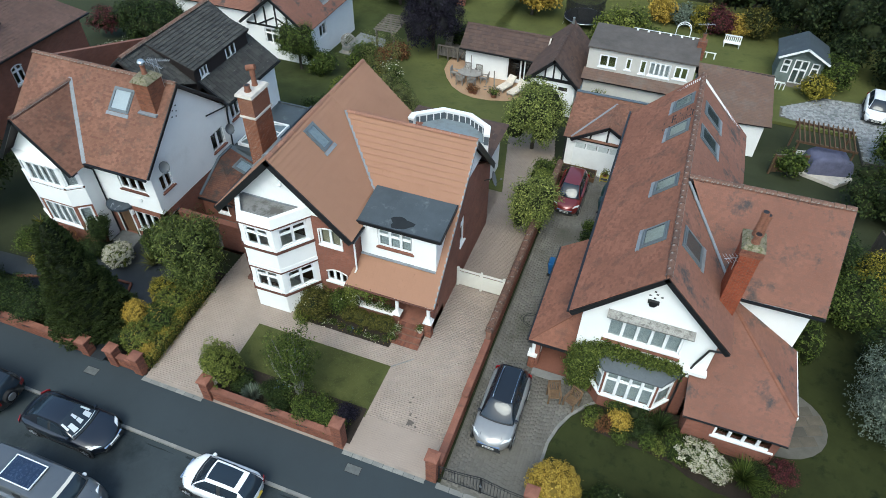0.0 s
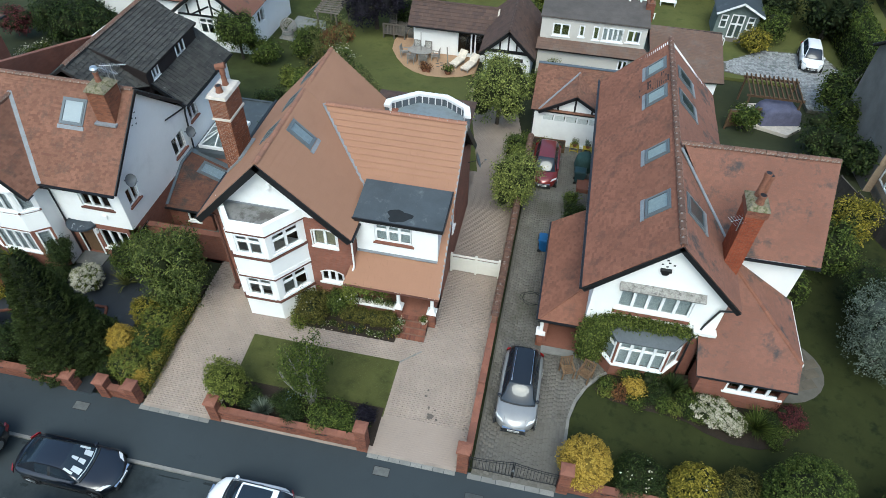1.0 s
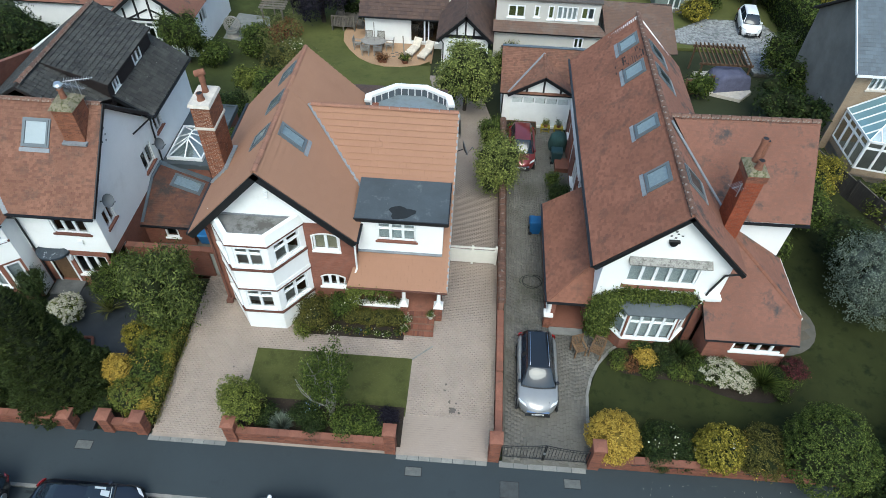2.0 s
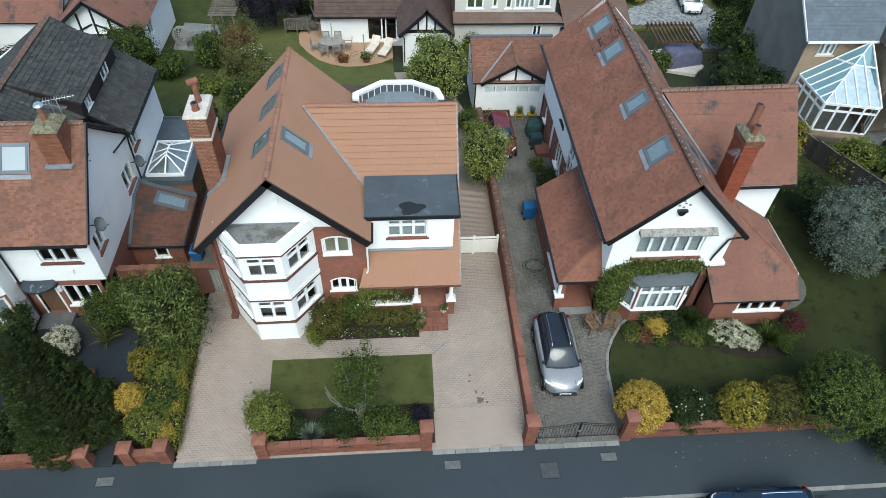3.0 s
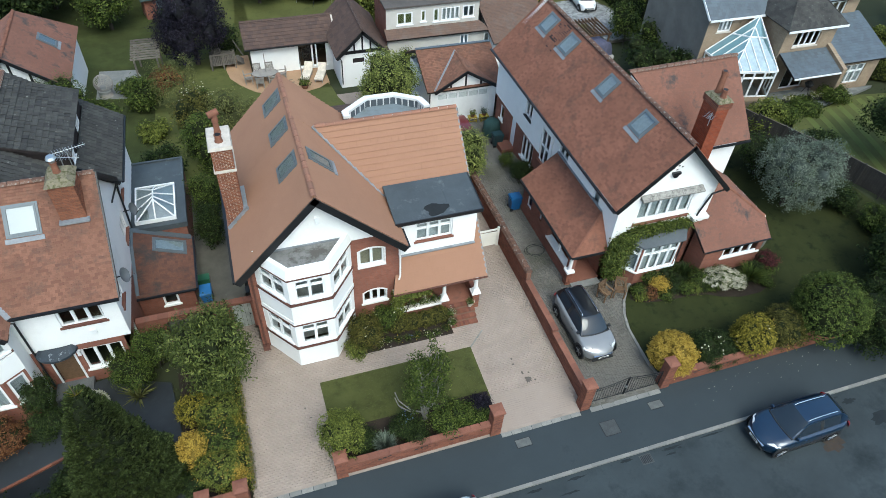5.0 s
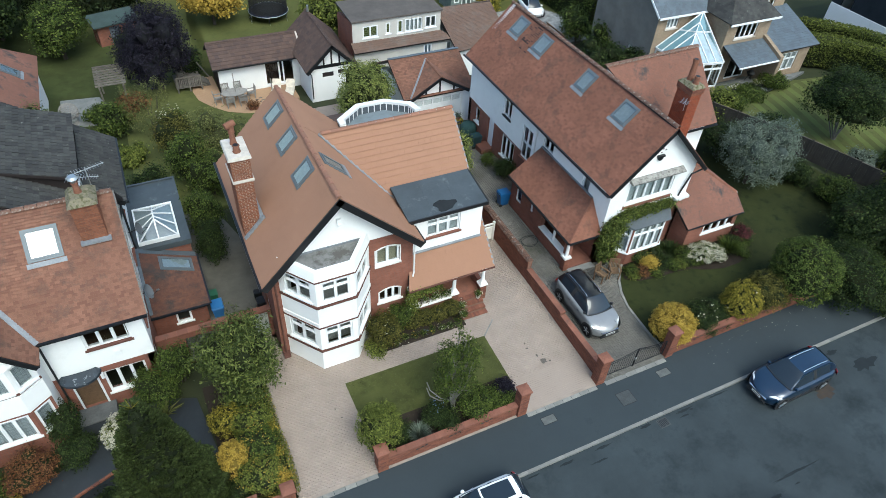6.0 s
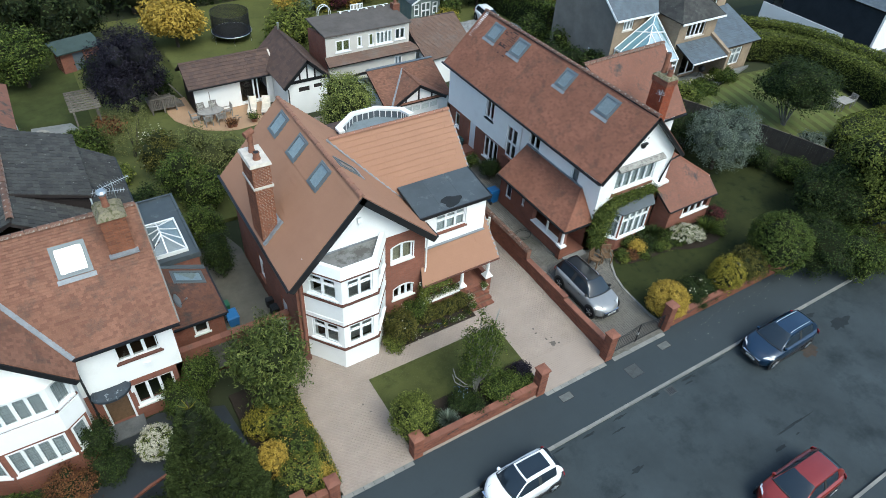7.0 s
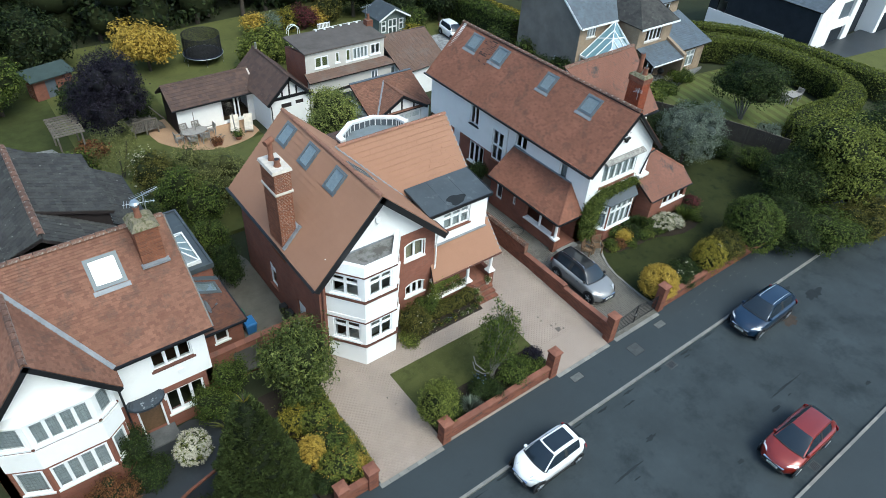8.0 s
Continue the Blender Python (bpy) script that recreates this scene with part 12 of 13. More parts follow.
def arch_white(x, y):
    z = land(y)
    th = thing("garden_arch", "white metal garden arch on the far lawn", "arch", (x, y, z))
    for d in (-0.22, 0.22):
        pts = [(x - 0.62, y + d, z)] + [(x - 0.62 * math.cos(math.pi * i / 10), y + d, z + 1.5 + 0.62 * math.sin(math.pi * i / 10)) for i in range(11)] + [(x + 0.62, y + d, z)]
        part("hoop", pipe(pts, 0.035, 6), M_UPVC, th)
    for i in range(1, 10):
        a = math.pi * i / 10
        part("rung", tube((x - 0.62 * math.cos(a), y - 0.22, z + 1.5 + 0.62 * math.sin(a)), (x - 0.62 * math.cos(a), y + 0.22, z + 1.5 + 0.62 * math.sin(a)), 0.02, n=5), M_UPVC, th)


arch_white(1.9, 60.4)


patch("gravel_yard", [(-25.9, 46.6), (-22.6, 46.0), (-22.4, 48.2), (-23.2, 50.6), (-25.9, 51.0)], M_STONEFLAG, 0.05, label="grey gravel terrace beside the bungalow", category="terrace")


def wicker_chair(x, y):
    z = land(y) + 0.05
    th = thing("wicker_chair", "pale round wicker garden chair on the terrace", "chair", (x, y, z))
    v, n, m = [], 16, 7
    for j in range(m + 1):
        e = math.pi * (0.12 + 0.5 * j / m)
        for i in range(n):
            a = 2 * math.pi * i / n
            v.append((x + 0.66 * math.sin(e) * math.cos(a), y + 0.35 - 0.55 * math.cos(e), z + 0.85 + 0.66 * math.sin(e) * math.sin(a)))
    for i in range(n):
        part("cane_rib", pipe([v[j * n + i] for j in range(m + 1)], 0.022, 5), M_GREYTEAK, th)
    for j in range(m + 1):
        part("cane_ring", pipe([v[j * n + i % n] for i in range(n + 1)], 0.02 if j < m else 0.04, 5), M_GREYTEAK, th)
    part("cushion", tube((x, y + 0.1, z + 0.35), (x, y + 0.1, z + 0.5), 0.5, 0.46, 16), M_STONEFLAG, th)
    part("base", tube((x, y + 0.1, z), (x, y + 0.1, z + 0.35), 0.5, 0.4, 16), M_GREYTEAK, th)


wicker_chair(-25.2, 46.9)


def white_bench(x, y):
    z = land(y)
    th = thing("garden_bench", "white painted slatted garden bench on the far lawn", "bench", (x, y, z))
    legs(th, (x - 0.65, x + 0.65), (y - 0.2, y + 0.2), z, z + 0.42, M_UPVC, 0.07)
    for i in range(4):
        part("seat_slat", box(x - 0.75, y - 0.25 + i * 0.13, z + 0.42, x + 0.75, y - 0.14 + i * 0.13, z + 0.46), M_UPVC, th)
    for i in range(9):
        part("back_slat", box(x - 0.7 + i * 0.17, y + 0.25, z + 0.46, x - 0.62 + i * 0.17, y + 0.28, z + 0.95), M_UPVC, th)
    part("top_rail", box(x - 0.75, y + 0.23, z + 0.93, x + 0.75, y + 0.3, z + 1.02), M_UPVC, th)


white_bench(6.3, 61.8)


def rail_white():
    th = thing("low_railing", "low white railing on the far lawn", "railing", (2.2, 58.6, land(58.6)))
    for i in range(9):
        x = -0.6 + i * 0.7
        part("post", box(x - 0.05, 58.55, land(58.6), x + 0.05, 58.65, land(58.6) + 0.55), M_UPVC, th)
    part("rail", box(-0.7, 58.57, land(58.6) + 0.55, 5.1, 58.63, land(58.6) + 0.62), M_UPVC, th)


rail_white()


def wheelie_bin(x, y, z, deg, mat, label, h=1.0):
    th = thing("wheeled_bin", label, "bin", (x, y, z), "wheeled bins")
    t = lambda g: turned(g, x, y, deg)
    q = lambda w, d, zz: [(x - w, y - d, zz), (x + w, y - d, zz), (x + w, y + d, zz), (x - w, y + d, zz)]
    part("body", t(prism(q(0.22, 0.25, z + 0.06), q(0.28, 0.34, z + h * 0.9))), mat, th)
    part("lid", t(prism(q(0.30, 0.37, z + h * 0.9), q(0.26, 0.32, z + h))), mat, th)
    part("handle", t(tube((x - 0.22, y + 0.38, z + h * 0.88), (x + 0.22, y + 0.38, z + h * 0.88), 0.02, n=6)), M_RUBBER, th)
    for s in (-0.24, 0.24):
        part("wheel", t(tube((x + s - 0.03, y + 0.24, z + 0.1), (x + s + 0.03, y + 0.24, z + 0.1), 0.1, n=12)), M_RUBBER, th)


wheelie_bin(-1.75, 25.5, land(25.5) + 0.02, 90, M_BINBLUE, "blue plastic wheeled recycling bin beside the porch")
wheelie_bin(-0.25, 32.0, land(32), 90, M_BINDARK, "dark plastic wheeled bin against the house wall")
wheelie_bin(-19.3, 23.15, land(23) + 0.02, 0, M_BINLID, "bright blue plastic wheeled bin in the side passage", 0.78)


def crate(x, y, z, mat, label):
    th = thing("storage_crate", label, "crate", (x, y, z), "crates")
    part("floor", box(x - 0.26, y - 0.18, z, x + 0.26, y + 0.18, z + 0.02), mat, th)
    for a, b, c, d in ((-0.28, -0.2, 0.28, -0.17), (-0.28, 0.17, 0.28, 0.2), (-0.28, -0.17, -0.25, 0.17), (0.25, -0.17, 0.28, 0.17)):
        part("side", box(x + a, y + b, z, x + c, y + d, z + 0.32), mat, th)
    part("rim", hoop(Frame((x - 0.3, y), (x + 0.3, y)), 0, z + 0.30, 0.6, z + 0.34, 0.01, -0.22, 0.22), mat, th)


crate(-19.4, 24.4, land(24) + 0.02, M_CRATE, "green plastic crate in the side passage")


def sheeted_item():
    x, y, z = -0.05, 33.5, land(33.5)
    th = thing("covered_barbecue", "garden barbecue under a crumpled teal cover", "barbecue", (x, y, z))
    r = random.Random(9)
    n, rows = 20, [(0.0, 0.50), (0.35, 0.52), (0.8, 0.5), (1.02, 0.42), (1.12, 0.2)]
    v = [(x + math.cos(6.283 * i / n) * rr * (1.0 + r.uniform(-0.09, 0.09)) * 1.1, y + math.sin(6.283 * i / n) * rr * (1.25 + r.uniform(-0.1, 0.1)), z + h + r.uniform(-0.03, 0.03)) for h, rr in rows for i in range(n)]
    v.append((x, y, z + 1.14))
    f = [(j * n + i, j * n + (i + 1) % n, (j + 1) * n + (i + 1) % n, (j + 1) * n + i) for j in range(len(rows) - 1) for i in range(n)]
    f += [((len(rows) - 1) * n + i, (len(rows) - 1) * n + (i + 1) % n, len(v) - 1) for i in range(n)]
    part("cover", (v, f), M_TEALCLOTH, th, smooth=True)


sheeted_item()


def stool(x, y):
    z = land(y)
    th = thing("garden_stool", "small yellow painted stool with plants by the garage", "stool", (x, y, z), "stools")
    part("seat", box(x - 0.3, y - 0.2, z + 0.42, x + 0.3, y + 0.2, z + 0.46), M_YELLOW, th)
    legs(th, (x - 0.26, x + 0.26), (y - 0.16, y + 0.16), z, z + 0.42, M_YELLOW, 0.05)
    part("crossbar", box(x - 0.26, y - 0.185, z + 0.15, x + 0.26, y - 0.145, z + 0.19), M_YELLOW, th)


stool(-0.75, 35.35)
stool(0.1, 35.3)
for i, (x, m) in enumerate(((-0.75, F_LIGHT), (0.1, F_SILVER))):
    pot(x, 35.32, 0.16, 0.22, "potted plant standing on a yellow stool", M_POT, 420 + i, m, z=land(35.3) + 0.46)


def raised_bed():
    x0, x1, y0, y1, z = -3.7, -1.35, 34.9, 35.85, land(35.4)
    th = thing("raised_bed", "dark timber raised bed of seedlings by the garage", "planter", ((x0 + x1) / 2, (y0 + y1) / 2, z))
    for a, b, c, d in ((x0, y0, x1, y0 + 0.05), (x0, y1 - 0.05, x1, y1), (x0, y0 + 0.05, x0 + 0.05, y1 - 0.05), (x1 - 0.05, y0 + 0.05, x1, y1 - 0.05)):
        part("plank", box(a, b, z, c, d, z + 0.4), M_WOODB, th)
    part("soil", box(x0 + 0.05, y0 + 0.05, z, x1 - 0.05, y1 - 0.05, z + 0.34), M_SOIL, th)
    v, f = cloud([(-2.5, 35.4, z + 0.36, 1.0, 0.35, 0.1)], 300, 0.07, 77)
    arrays("seedlings", v, f, F_LIGHT, th, kind="stuff")


raised_bed()


def hose():
    th = thing("garden_hose", "dark garden hose lying in a loop on the drive", "hose", (-1.95, 21.9, 0.22))
    pts = []
    for i in range(46):
        a = i * 0.36
        r = 0.42 + 0.05 * math.sin(i * 0.9) + 0.004 * i
        pts.append((-1.95 + r * math.cos(a), 21.9 + 0.8 * r * math.sin(a), 0.245 + 0.004 * (i // 18)))
    part("tube", pipe(pts, 0.014, 6), M_RUBBER, th)


hose()


def box_planter(x, y, w, label):
    z = land(y) + 0.05
    th = thing("patio_planter", label, "planter", (x, y, z), "patio planters")
    part("trough", prism([(x - w, y - 0.2, z), (x + w, y - 0.2, z), (x + w, y + 0.2, z), (x - w, y + 0.2, z)], [(x - w - 0.04, y - 0.24, z + 0.42), (x + w + 0.04, y - 0.24, z + 0.42), (x + w + 0.04, y + 0.24, z + 0.42), (x - w - 0.04, y + 0.24, z + 0.42)]), M_RUBBER, th)
    v, f = cloud([(x, y, z + 0.5, w, 0.22, 0.16)], 260, 0.07, int(x * 9))
    arrays("leaves", v, f, F_LIGHT, th, kind="stuff")
    v, f = cloud([(x, y, z + 0.52, w, 0.22, 0.17)], 60, 0.07, int(x * 7), 0.1)
    arrays("blossom", v, f, F_WHITE, th, kind="stuff")


box_planter(22.9, 31.2, 0.5, "black trough of white flowers on the patio")
box_planter(25.2, 31.2, 0.5, "black trough of white flowers on the patio")
th = thing("kettle_barbecue", "black kettle barbecue under the slate lean-to", "barbecue", (25.4, 32.3, land(32.3)))
part("bowl", join(tube((25.4, 32.3, land(32.3) + 0.6), (25.4, 32.3, land(32.3) + 0.85), 0.18, 0.32, 16), tube((25.4, 32.3, land(32.3) + 0.85), (25.4, 32.3, land(32.3) + 1.1), 0.32, 0.1, 16)), M_RUBBER, th)
for a in (0.4, 2.5, 4.6):
    part("leg", tube((25.4 + 0.3 * math.cos(a), 32.3 + 0.3 * math.sin(a), land(32.3) + 0.05), (25.4 + 0.12 * math.cos(a), 32.3 + 0.12 * math.sin(a), land(32.3) + 0.65), 0.02, n=6), M_RUBBER, th)


def patio_set(x, y):
    z = land(y) + 0.02
    th = thing("patio_table", "pale square garden table beside the far hedge", "table", (x, y, z))
    part("tabletop", box(x - 0.7, y - 0.5, z + 0.7, x + 0.7, y + 0.5, z + 0.74), M_GREYTEAK, th)
    legs(th, (x - 0.6, x + 0.6), (y - 0.4, y + 0.4), z, z + 0.7, M_GREYTEAK, 0.06)
    for dx, dy, a in ((1.05, 0, -90), (-1.05, 0, 90), (0.1, 0.85, 0)):
        garden_chair(x + dx, y + dy, a, M_GREYTEAK, z=z, label="silvered wooden chair round a garden table", group="far patio chairs")


patio_set(31.6, 22.6)


# marks on road and drive
def blot(name, x, y, rx, ry, z, mat, label, seed, n=22):
    r = random.Random(seed)
    k = [r.uniform(0.6, 1.25) for _ in range(n)]
    ring = [(x + rx * k[i] * math.cos(6.2832 * i / n), y + ry * k[i] * math.sin(6.2832 * i / n)) for i in range(n)]
    part(name, ([(a, b, z) for a, b in ring], [tuple(range(n))]), mat, None, label, kind="structure", category="stain")


M_OIL = surface("oil_stain", (0.075, 0.065, 0.055), (0.16, 0.13, 0.105), 9, 2, 0.6, 0.1)
M_RUST = surface("rusty_asphalt_patch", (0.075, 0.052, 0.036), (0.05, 0.046, 0.042), 8, 2, 0.8, 0.1)
M_TAR = surface("dark_asphalt_repair", (0.017, 0.022, 0.025), (0.024, 0.03, 0.033), 40, 1, 0.7, 0.1)
for i, (x, y, rx, ry) in enumerate(((-5.62, 14.35, 0.16, 0.2), (-5.3, 14.25, 0.07, 0.05), (-5.75, 14.75, 0.06, 0.09), (-5.45, 14.7, 0.05, 0.04), (-6.0, 15.3, 0.07, 0.05), (-5.95, 15.6, 0.05, 0.06), (-15.6, 15.2, 0.06, 0.03), (-15.75, 15.7, 0.04, 0.05))):
    blot("oil_mark", x, y, rx, ry, land(y) + 0.0275, M_OIL, "dark oil drip stain on the paving", 500 + i)
blot("rust_mark", 6.3, 7.5, 0.55, 0.4, -0.256, M_RUST, "rust-brown stain on the asphalt road", 510)
for i, (x, y, rx, ry) in enumerate(((-1.0, 9.2, 0.25, 0.05), (-0.5, 9.35, 0.12, 0.04), (7.6, 9.3, 0.5, 0.12), (8.6, 9.1, 0.35, 0.15), (-6.0, 8.9, 0.5, 0.05), (-9.0, 6.4, 0.9, 0.07), (1.5, 5.0, 1.3, 0.06), (-12.5, 5.2, 0.7, 0.3), (9.6, 7.9, 0.9, 0.35))):
    blot("tar_mark", x, y, rx, ry, -0.2565, M_TAR, "dark tar repair on the road", 520 + i)
_r = random.Random(31)
v, f = [], []
for i in range(50):
    x, y = _r.uniform(1.2, 12.5), 11.9 - abs(_r.gauss(0, 0.55))
    if y < 9.8:
        continue
    a, s = _r.uniform(0, 6.28), _r.uniform(0.01, 0.024)
    k = len(v)
    v += [(x + s * math.cos(a + q), y + s * math.sin(a + q) * 0.7, -0.146 + 0.004 * (q % 3)) for q in (0, 1.57, 3.14, 4.71)]
    f.append((k, k + 1, k + 2, k + 3))
arrays("fallen_petals", np.array(v), np.array(f), F_WHITE, None, "white petals scattered over the footway", kind="stuff", category="petals")


# short turf on the nearer lawns
F_TURF = foliage("short_turf_blades", (0.045, 0.051, 0.016), (0.047, 0.053, 0.017), (0.05, 0.056, 0.018), 0.2)


def turf(name, poly, holes, n, mat, seed, label):
    """Short blades of grass strewn over a lawn."""
    r = np.random.RandomState(seed)
    xs, ys = [p[0] for p in poly], [p[1] for p in poly]
    pts = [(x, y) for x, y in zip(r.uniform(min(xs), max(xs), n), r.uniform(min(ys), max(ys), n)) if inside(x, y, poly) and not any(inside(x, y, q) for q in holes)]
    p = np.array([(x, y, land(y) + 0.045) for x, y in pts])
    m = len(p)
    a, h, w = r.rand(m) * 6.2832, 0.006 + 0.012 * r.rand(m), 0.012 + 0.022 * r.rand(m)
    side = np.stack([np.cos(a) * w, np.sin(a) * w, np.zeros(m)], 1)
    lean = np.stack([-np.sin(a) * h * 0.9, np.cos(a) * h * 0.9, h], 1)
    v = np.empty((m, 4, 3))
    v[:, 0], v[:, 1], v[:, 2], v[:, 3] = p - side, p + side, p + side * 0.5 + lean, p - side * 0.5 + lean
    arrays(name, v.reshape(-1, 3), np.arange(m * 4).reshape(-1, 4), mat, None, label, kind="stuff", category="grass")


turf("grass", [(-14.8, 14.1), (-7.7, 14.1), (-7.66, 16.74), (-14.84, 16.74)], [], 6000, F_TURF, 61, "short mown grass of the front lawn")


# side passage of the house with the bay
th = thing("side_steps", "grey concrete steps up to the white side door", "steps", (-17.5, 21.75, 0.2))
for i in range(3):
    part("step", box(-17.95 + i * 0.28, 21.3, 0.15, -17.07, 22.2, 0.36 + i * 0.17), M_CONC, th)
for i, (y, w, hh) in enumerate(((22.75, 0.5, 0.62), (23.5, 0.36, 0.5))):
    th = thing("meter_box", "black utility box standing against the brick wall", "utility box", (-17.25, y, 0.2), "utility boxes")
    part("case", box(-17.42, y - w / 2, 0.2, -17.06, y + w / 2, 0.2 + hh), M_PLASTIC, th, bevel=0.02)
    part("cover", box(-17.44, y - w / 2 + 0.04, 0.26, -17.42, y + w / 2 - 0.04, 0.14 + hh), M_IRON, th)


# brick edging along the neighbour's curved path
th = thing("path_edging", "curved red-brick edging along a garden path", "edging", (-22.4, 15.0, 0.0), kind="structure")
_c = [(-22.05, 12.7), (-22.1, 14.2), (-22.3, 15.6), (-22.75, 16.65), (-23.8, 16.6), (-25.0, 16.3), (-27.0, 15.6), (-29.0, 14.95)]
for (a, b), (c, d) in zip(_c, _c[1:]):
    L = math.hypot(c - a, d - b)
    n = max(1, round(L / 0.24))
    for i in range(n):
        p, q = Vector((a, b, land(b) + 0.12)), Vector((c, d, land(d) + 0.12))
        part("edging_brick", beam(tuple(p.lerp(q, i / n)), tuple(p.lerp(q, (i + 0.92) / n)), 0.11, 0.14), M_BRICKP, th)


# round stone terrace at the corner of the sun room
_arc = [(9.75 + 2.2 * math.cos(a), 20.3 + 1.9 * math.sin(a)) for a in [math.pi * (-0.5 + i / 12) for i in range(13)]]
patch("terrace_stone", [(9.62, 18.4)] + _arc + [(9.62, 22.2)], M_SETTJ, 0.045, label="rounded stone terrace beside the sun room", category="terrace")


# scuffs, cracks and small repairs of the road
for i in range(11):
    x, y = _r.uniform(-22.0, 10.0), _r.uniform(2.2, 9.2)
    blot("road_scuff", x, y, _r.uniform(0.08, 0.4), _r.uniform(0.03, 0.12), -0.2567 - 0.00002 * i, M_TAR, "dark scuff on the worn road", 600 + i)
# dirt gathered along the gutter
for i in range(16):
    x = -24.0 + i * 2.1 + _r.uniform(-0.5, 0.5)
    blot("gutter_dirt", x, 9.5 - _r.uniform(0, 0.12), _r.uniform(0.3, 0.8), _r.uniform(0.03, 0.08), -0.2562, M_TAR, "damp dirt along the gutter of the road", 560 + i)

# ---- paving pieces ----
def paving(host, name, poly, holes, length, width, material, seed, alone, most, turn=0.0, joint=0.008, up=0.022, bond=0.5, wobble=0.004, bv=0.007):
    """Small paving units in rows over a plan polygon; some of them stand as objects, the rest are joined."""
    r = random.Random(seed)
    xs, ys = [p[0] for p in poly], [p[1] for p in poly]
    cx, cy = (min(xs) + max(xs)) / 2, (min(ys) + max(ys)) / 2
    R = math.hypot(max(xs) - min(xs), max(ys) - min(ys)) / 2 + length
    c, s = math.cos(radians(turn)), math.sin(radians(turn))
    me = bpy.data.meshes.new(name)
    hl, hw = length / 2 - joint / 2, width / 2 - joint / 2
    low = [(-hl, -hw), (hl, -hw), (hl, hw), (-hl, hw)]
    top = [(-hl + bv, -hw + bv), (hl - bv, -hw + bv), (hl - bv, hw - bv), (-hl + bv, hw - bv)]
    unit = [(x, y, -0.03) for x, y in low] + [(x, y, -0.006) for x, y in low] + [(x, y, 0.0) for x, y in top]
    uf = [(8, 9, 10, 11)] + [(k + i, k + (i + 1) % 4, k + 4 + (i + 1) % 4, k + 4 + i) for k in (0, 4) for i in range(4)]
    me.from_pydata(unit, [], uf)
    me.materials.append(material)
    v, f, count = [], [], 0
    unit = np.array(unit)
    rows, cols = int(2 * R / width), int(2 * R / length)
    for j in range(rows):
        b = -R + (j + 0.5) * width
        slip = r.uniform(0, 1) if wobble > 0.004 else (bond if j % 2 else 0)
        for i in range(cols):
            a = -R + (i + 0.5 + slip) * length
            x, y = cx + a * c - b * s, cy + a * s + b * c
            if not inside(x, y, poly) or any(inside(x, y, q) for q in holes):
                continue
            z = land(y) + up + r.uniform(-wobble, wobble)
            tw = radians(turn + r.uniform(-1.2, 1.2))
            if count < most and alone(x, y):
                count += 1
                ob = new(name, me)
                ob.parent = host
                ob.matrix_basis = Matrix.Translation((x, y, z)) @ Matrix.Rotation(tw, 4, "Z")
            else:
                ct, st = math.cos(tw), math.sin(tw)
                n = len(v)
                tx, ty = r.uniform(-1, 1) * wobble * 2, r.uniform(-1, 1) * wobble * 2
                for p in unit:
                    v.append((x + p[0] * ct - p[1] * st, y + p[0] * st + p[1] * ct, z + p[2] + p[0] * tx + p[1] * ty))
                f += [tuple(n + q for q in face) for face in uf]
    if v:
        arrays("paving_field", np.array(v), np.array(f), material, host, kind="stuff")


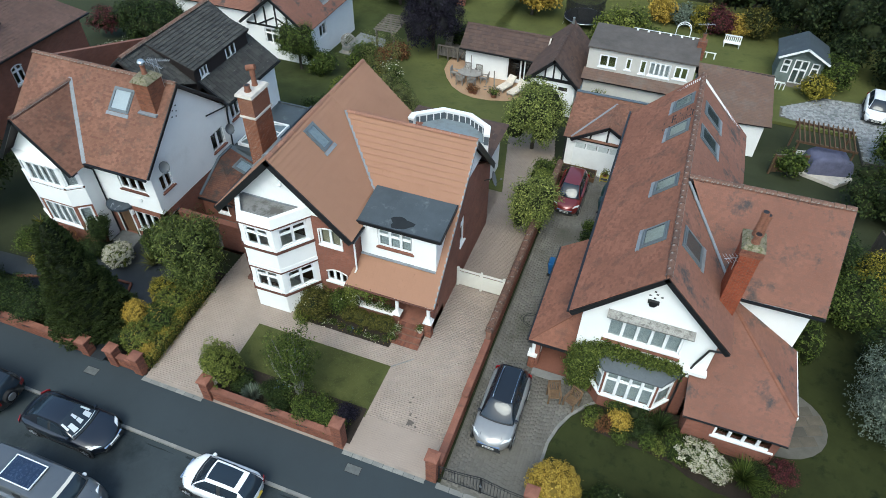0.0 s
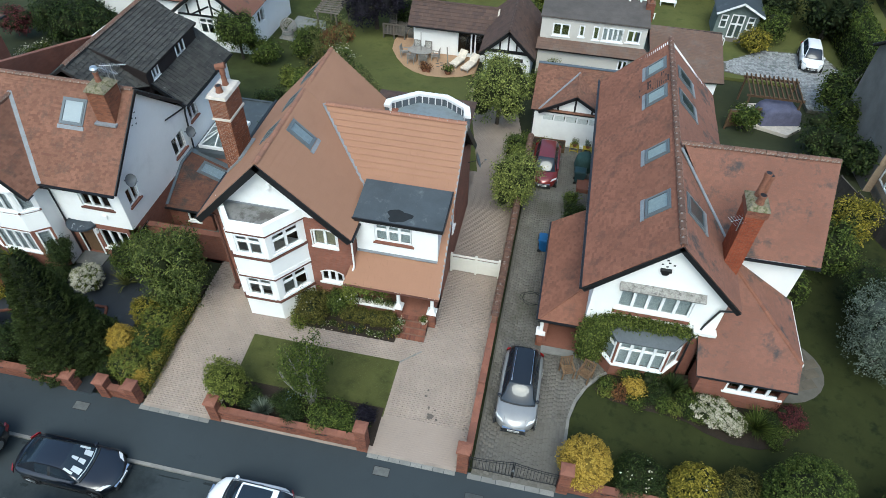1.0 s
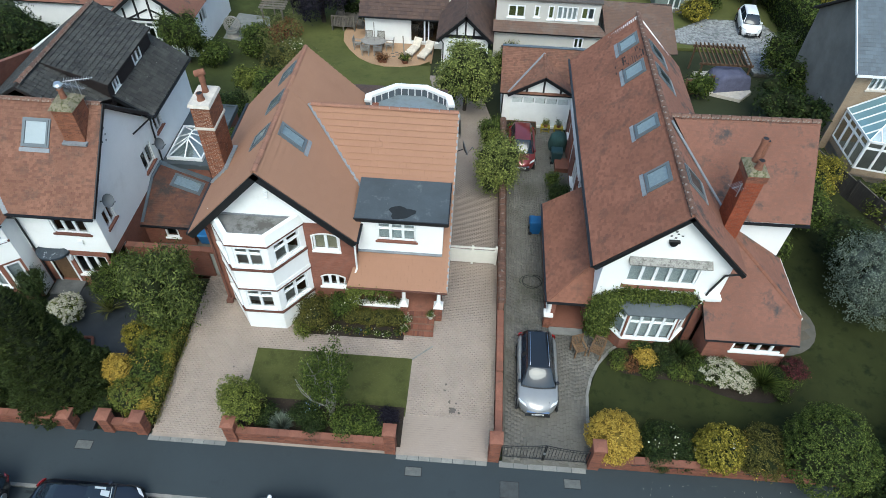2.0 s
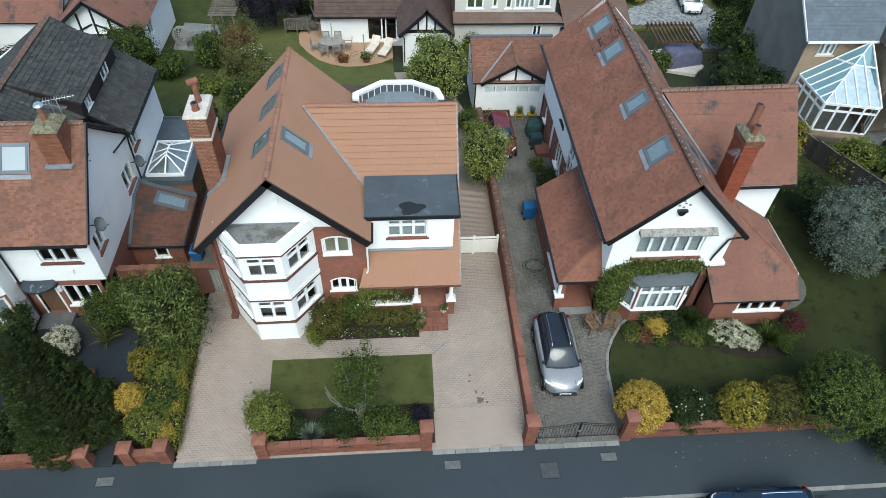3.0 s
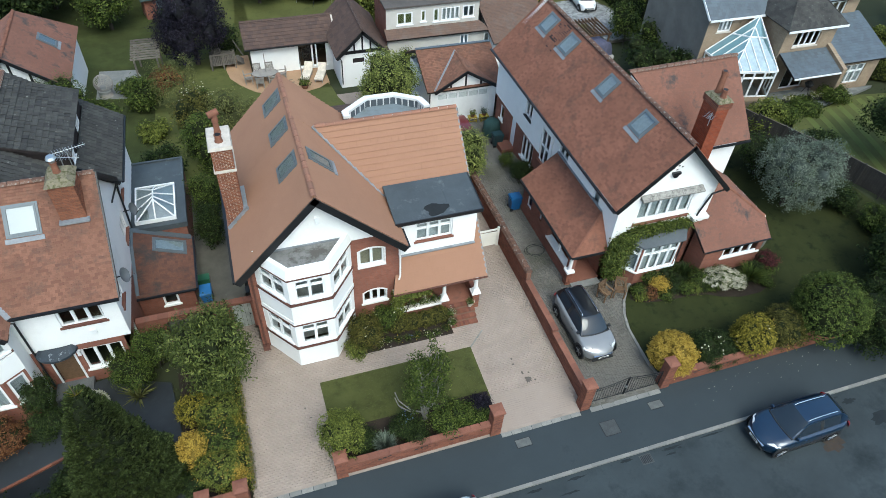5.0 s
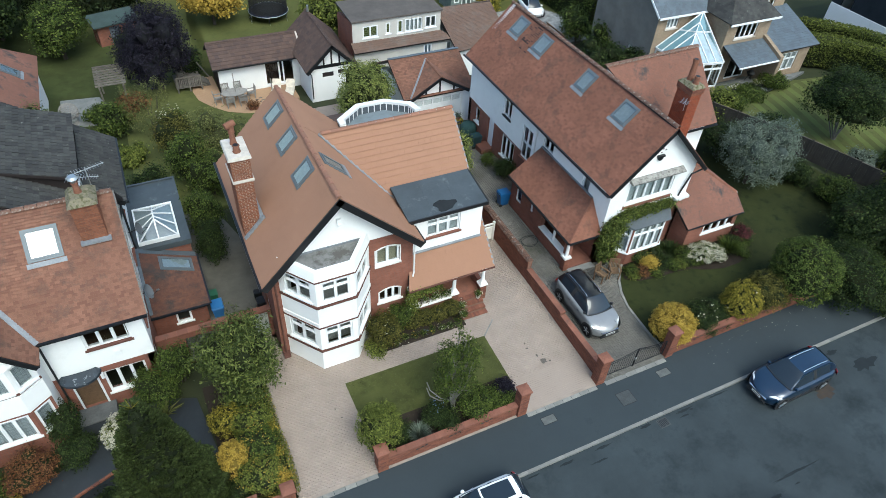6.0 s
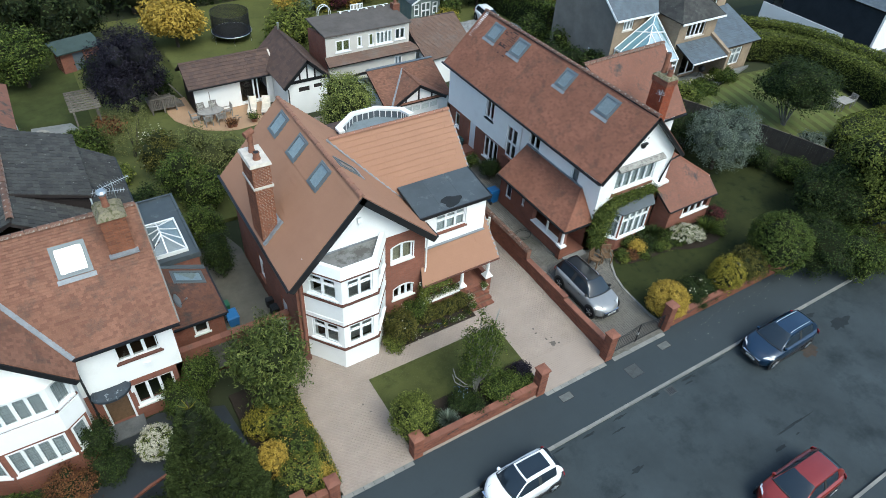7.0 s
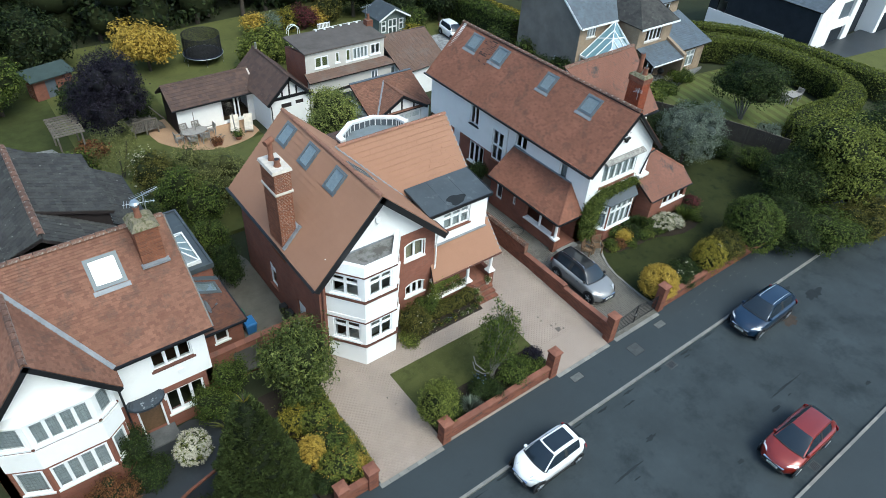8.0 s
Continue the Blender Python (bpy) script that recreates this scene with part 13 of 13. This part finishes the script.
M_FLAGB = surface("weathered_brown_flag", (0.15, 0.13, 0.098), (0.115, 0.102, 0.08), 18, 1.2, 0.85, 0.25, pieces=(0.085, 0.08, 0.068))
LAWN_HOLES = [[(-14.95, 12.4), (-7.6, 12.4), (-7.55, 16.85), (-14.98, 16.85)], [(-13.25, 17.7), (-8.1, 17.7), (-8.1, 19.4), (-12.55, 19.4)]]
DRIVE = bpy.data.objects["driveway_h1"]
paving(DRIVE, "paver", [(-18.33, 12.26), (-3.8, 12.26), (-3.8, 34.0), (-5.6, 42.4), (-8.9, 42.4), (-6.55, 31.0), (-6.55, 19.0), (-17.0, 19.4), (-17.25, 21.0), (-18.33, 21.0)], LAWN_HOLES, 0.2, 0.1, M_PAVER, 5, lambda x, y: -7.6 < x < -4.0 and 12.2 < y < 14.2, 300, joint=0.002, bv=0.001, wobble=0.0005)
SETTS = bpy.data.objects["driveway_h2"]
paving(SETTS, "sett", [(-3.32, 12.26), (0.5, 12.26), (0.3, 13.5), (0.33, 15.6), (0.92, 17.2), (1.95, 18.4), (0.48, 19.4), (0.48, 35.5), (-3.32, 35.8)], [[(-1.35, 19.0), (0.6, 19.0), (0.6, 25.1), (-1.35, 25.1)]], 0.2, 0.135, M_SETT, 6, lambda x, y: y < 15.2, 300, turn=90, joint=0.006, wobble=0.0045, bv=0.004)
paving(bpy.data.objects["yard_cobbled"], "cobble", [(10.6, 50.5), (11.6, 50.2), (16.0, 49.7), (16.1, 46.0), (19.1, 46.0), (19.9, 52.0), (18.7, 55.1), (13.9, 54.8), (10.6, 52.0)], [], 0.27, 0.22, M_CRAZY, 7, lambda x, y: x < 13.5, 200, turn=18, joint=0.03, wobble=0.010, bond=0.4, up=0.08)
paving(bpy.data.objects["patio_neighbour"], "flagstone", [(21.7, 31.85), (22.1, 30.5), (25.0, 30.4), (29.0, 31.3), (31.5, 31.85), (26.5, 32.05), (26.2, 33.0), (22.1, 33.0)], [], 0.6, 0.45, M_STONEFLAG, 8, lambda x, y: True, 120, turn=5, joint=0.02, up=0.07)
paving(bpy.data.objects["terrace_stone"], "flagstone", [(9.66, 18.7)] + [(9.75 + 1.8 * math.cos(a), 20.3 + 1.55 * math.sin(a)) for a in [math.pi * (-0.5 + i / 12) for i in range(13)]] + [(9.66, 21.9)], [], 0.72, 0.5, M_FLAGB, 9, lambda x, y: True, 80, turn=24, joint=0.03, up=0.065, bond=0.37)
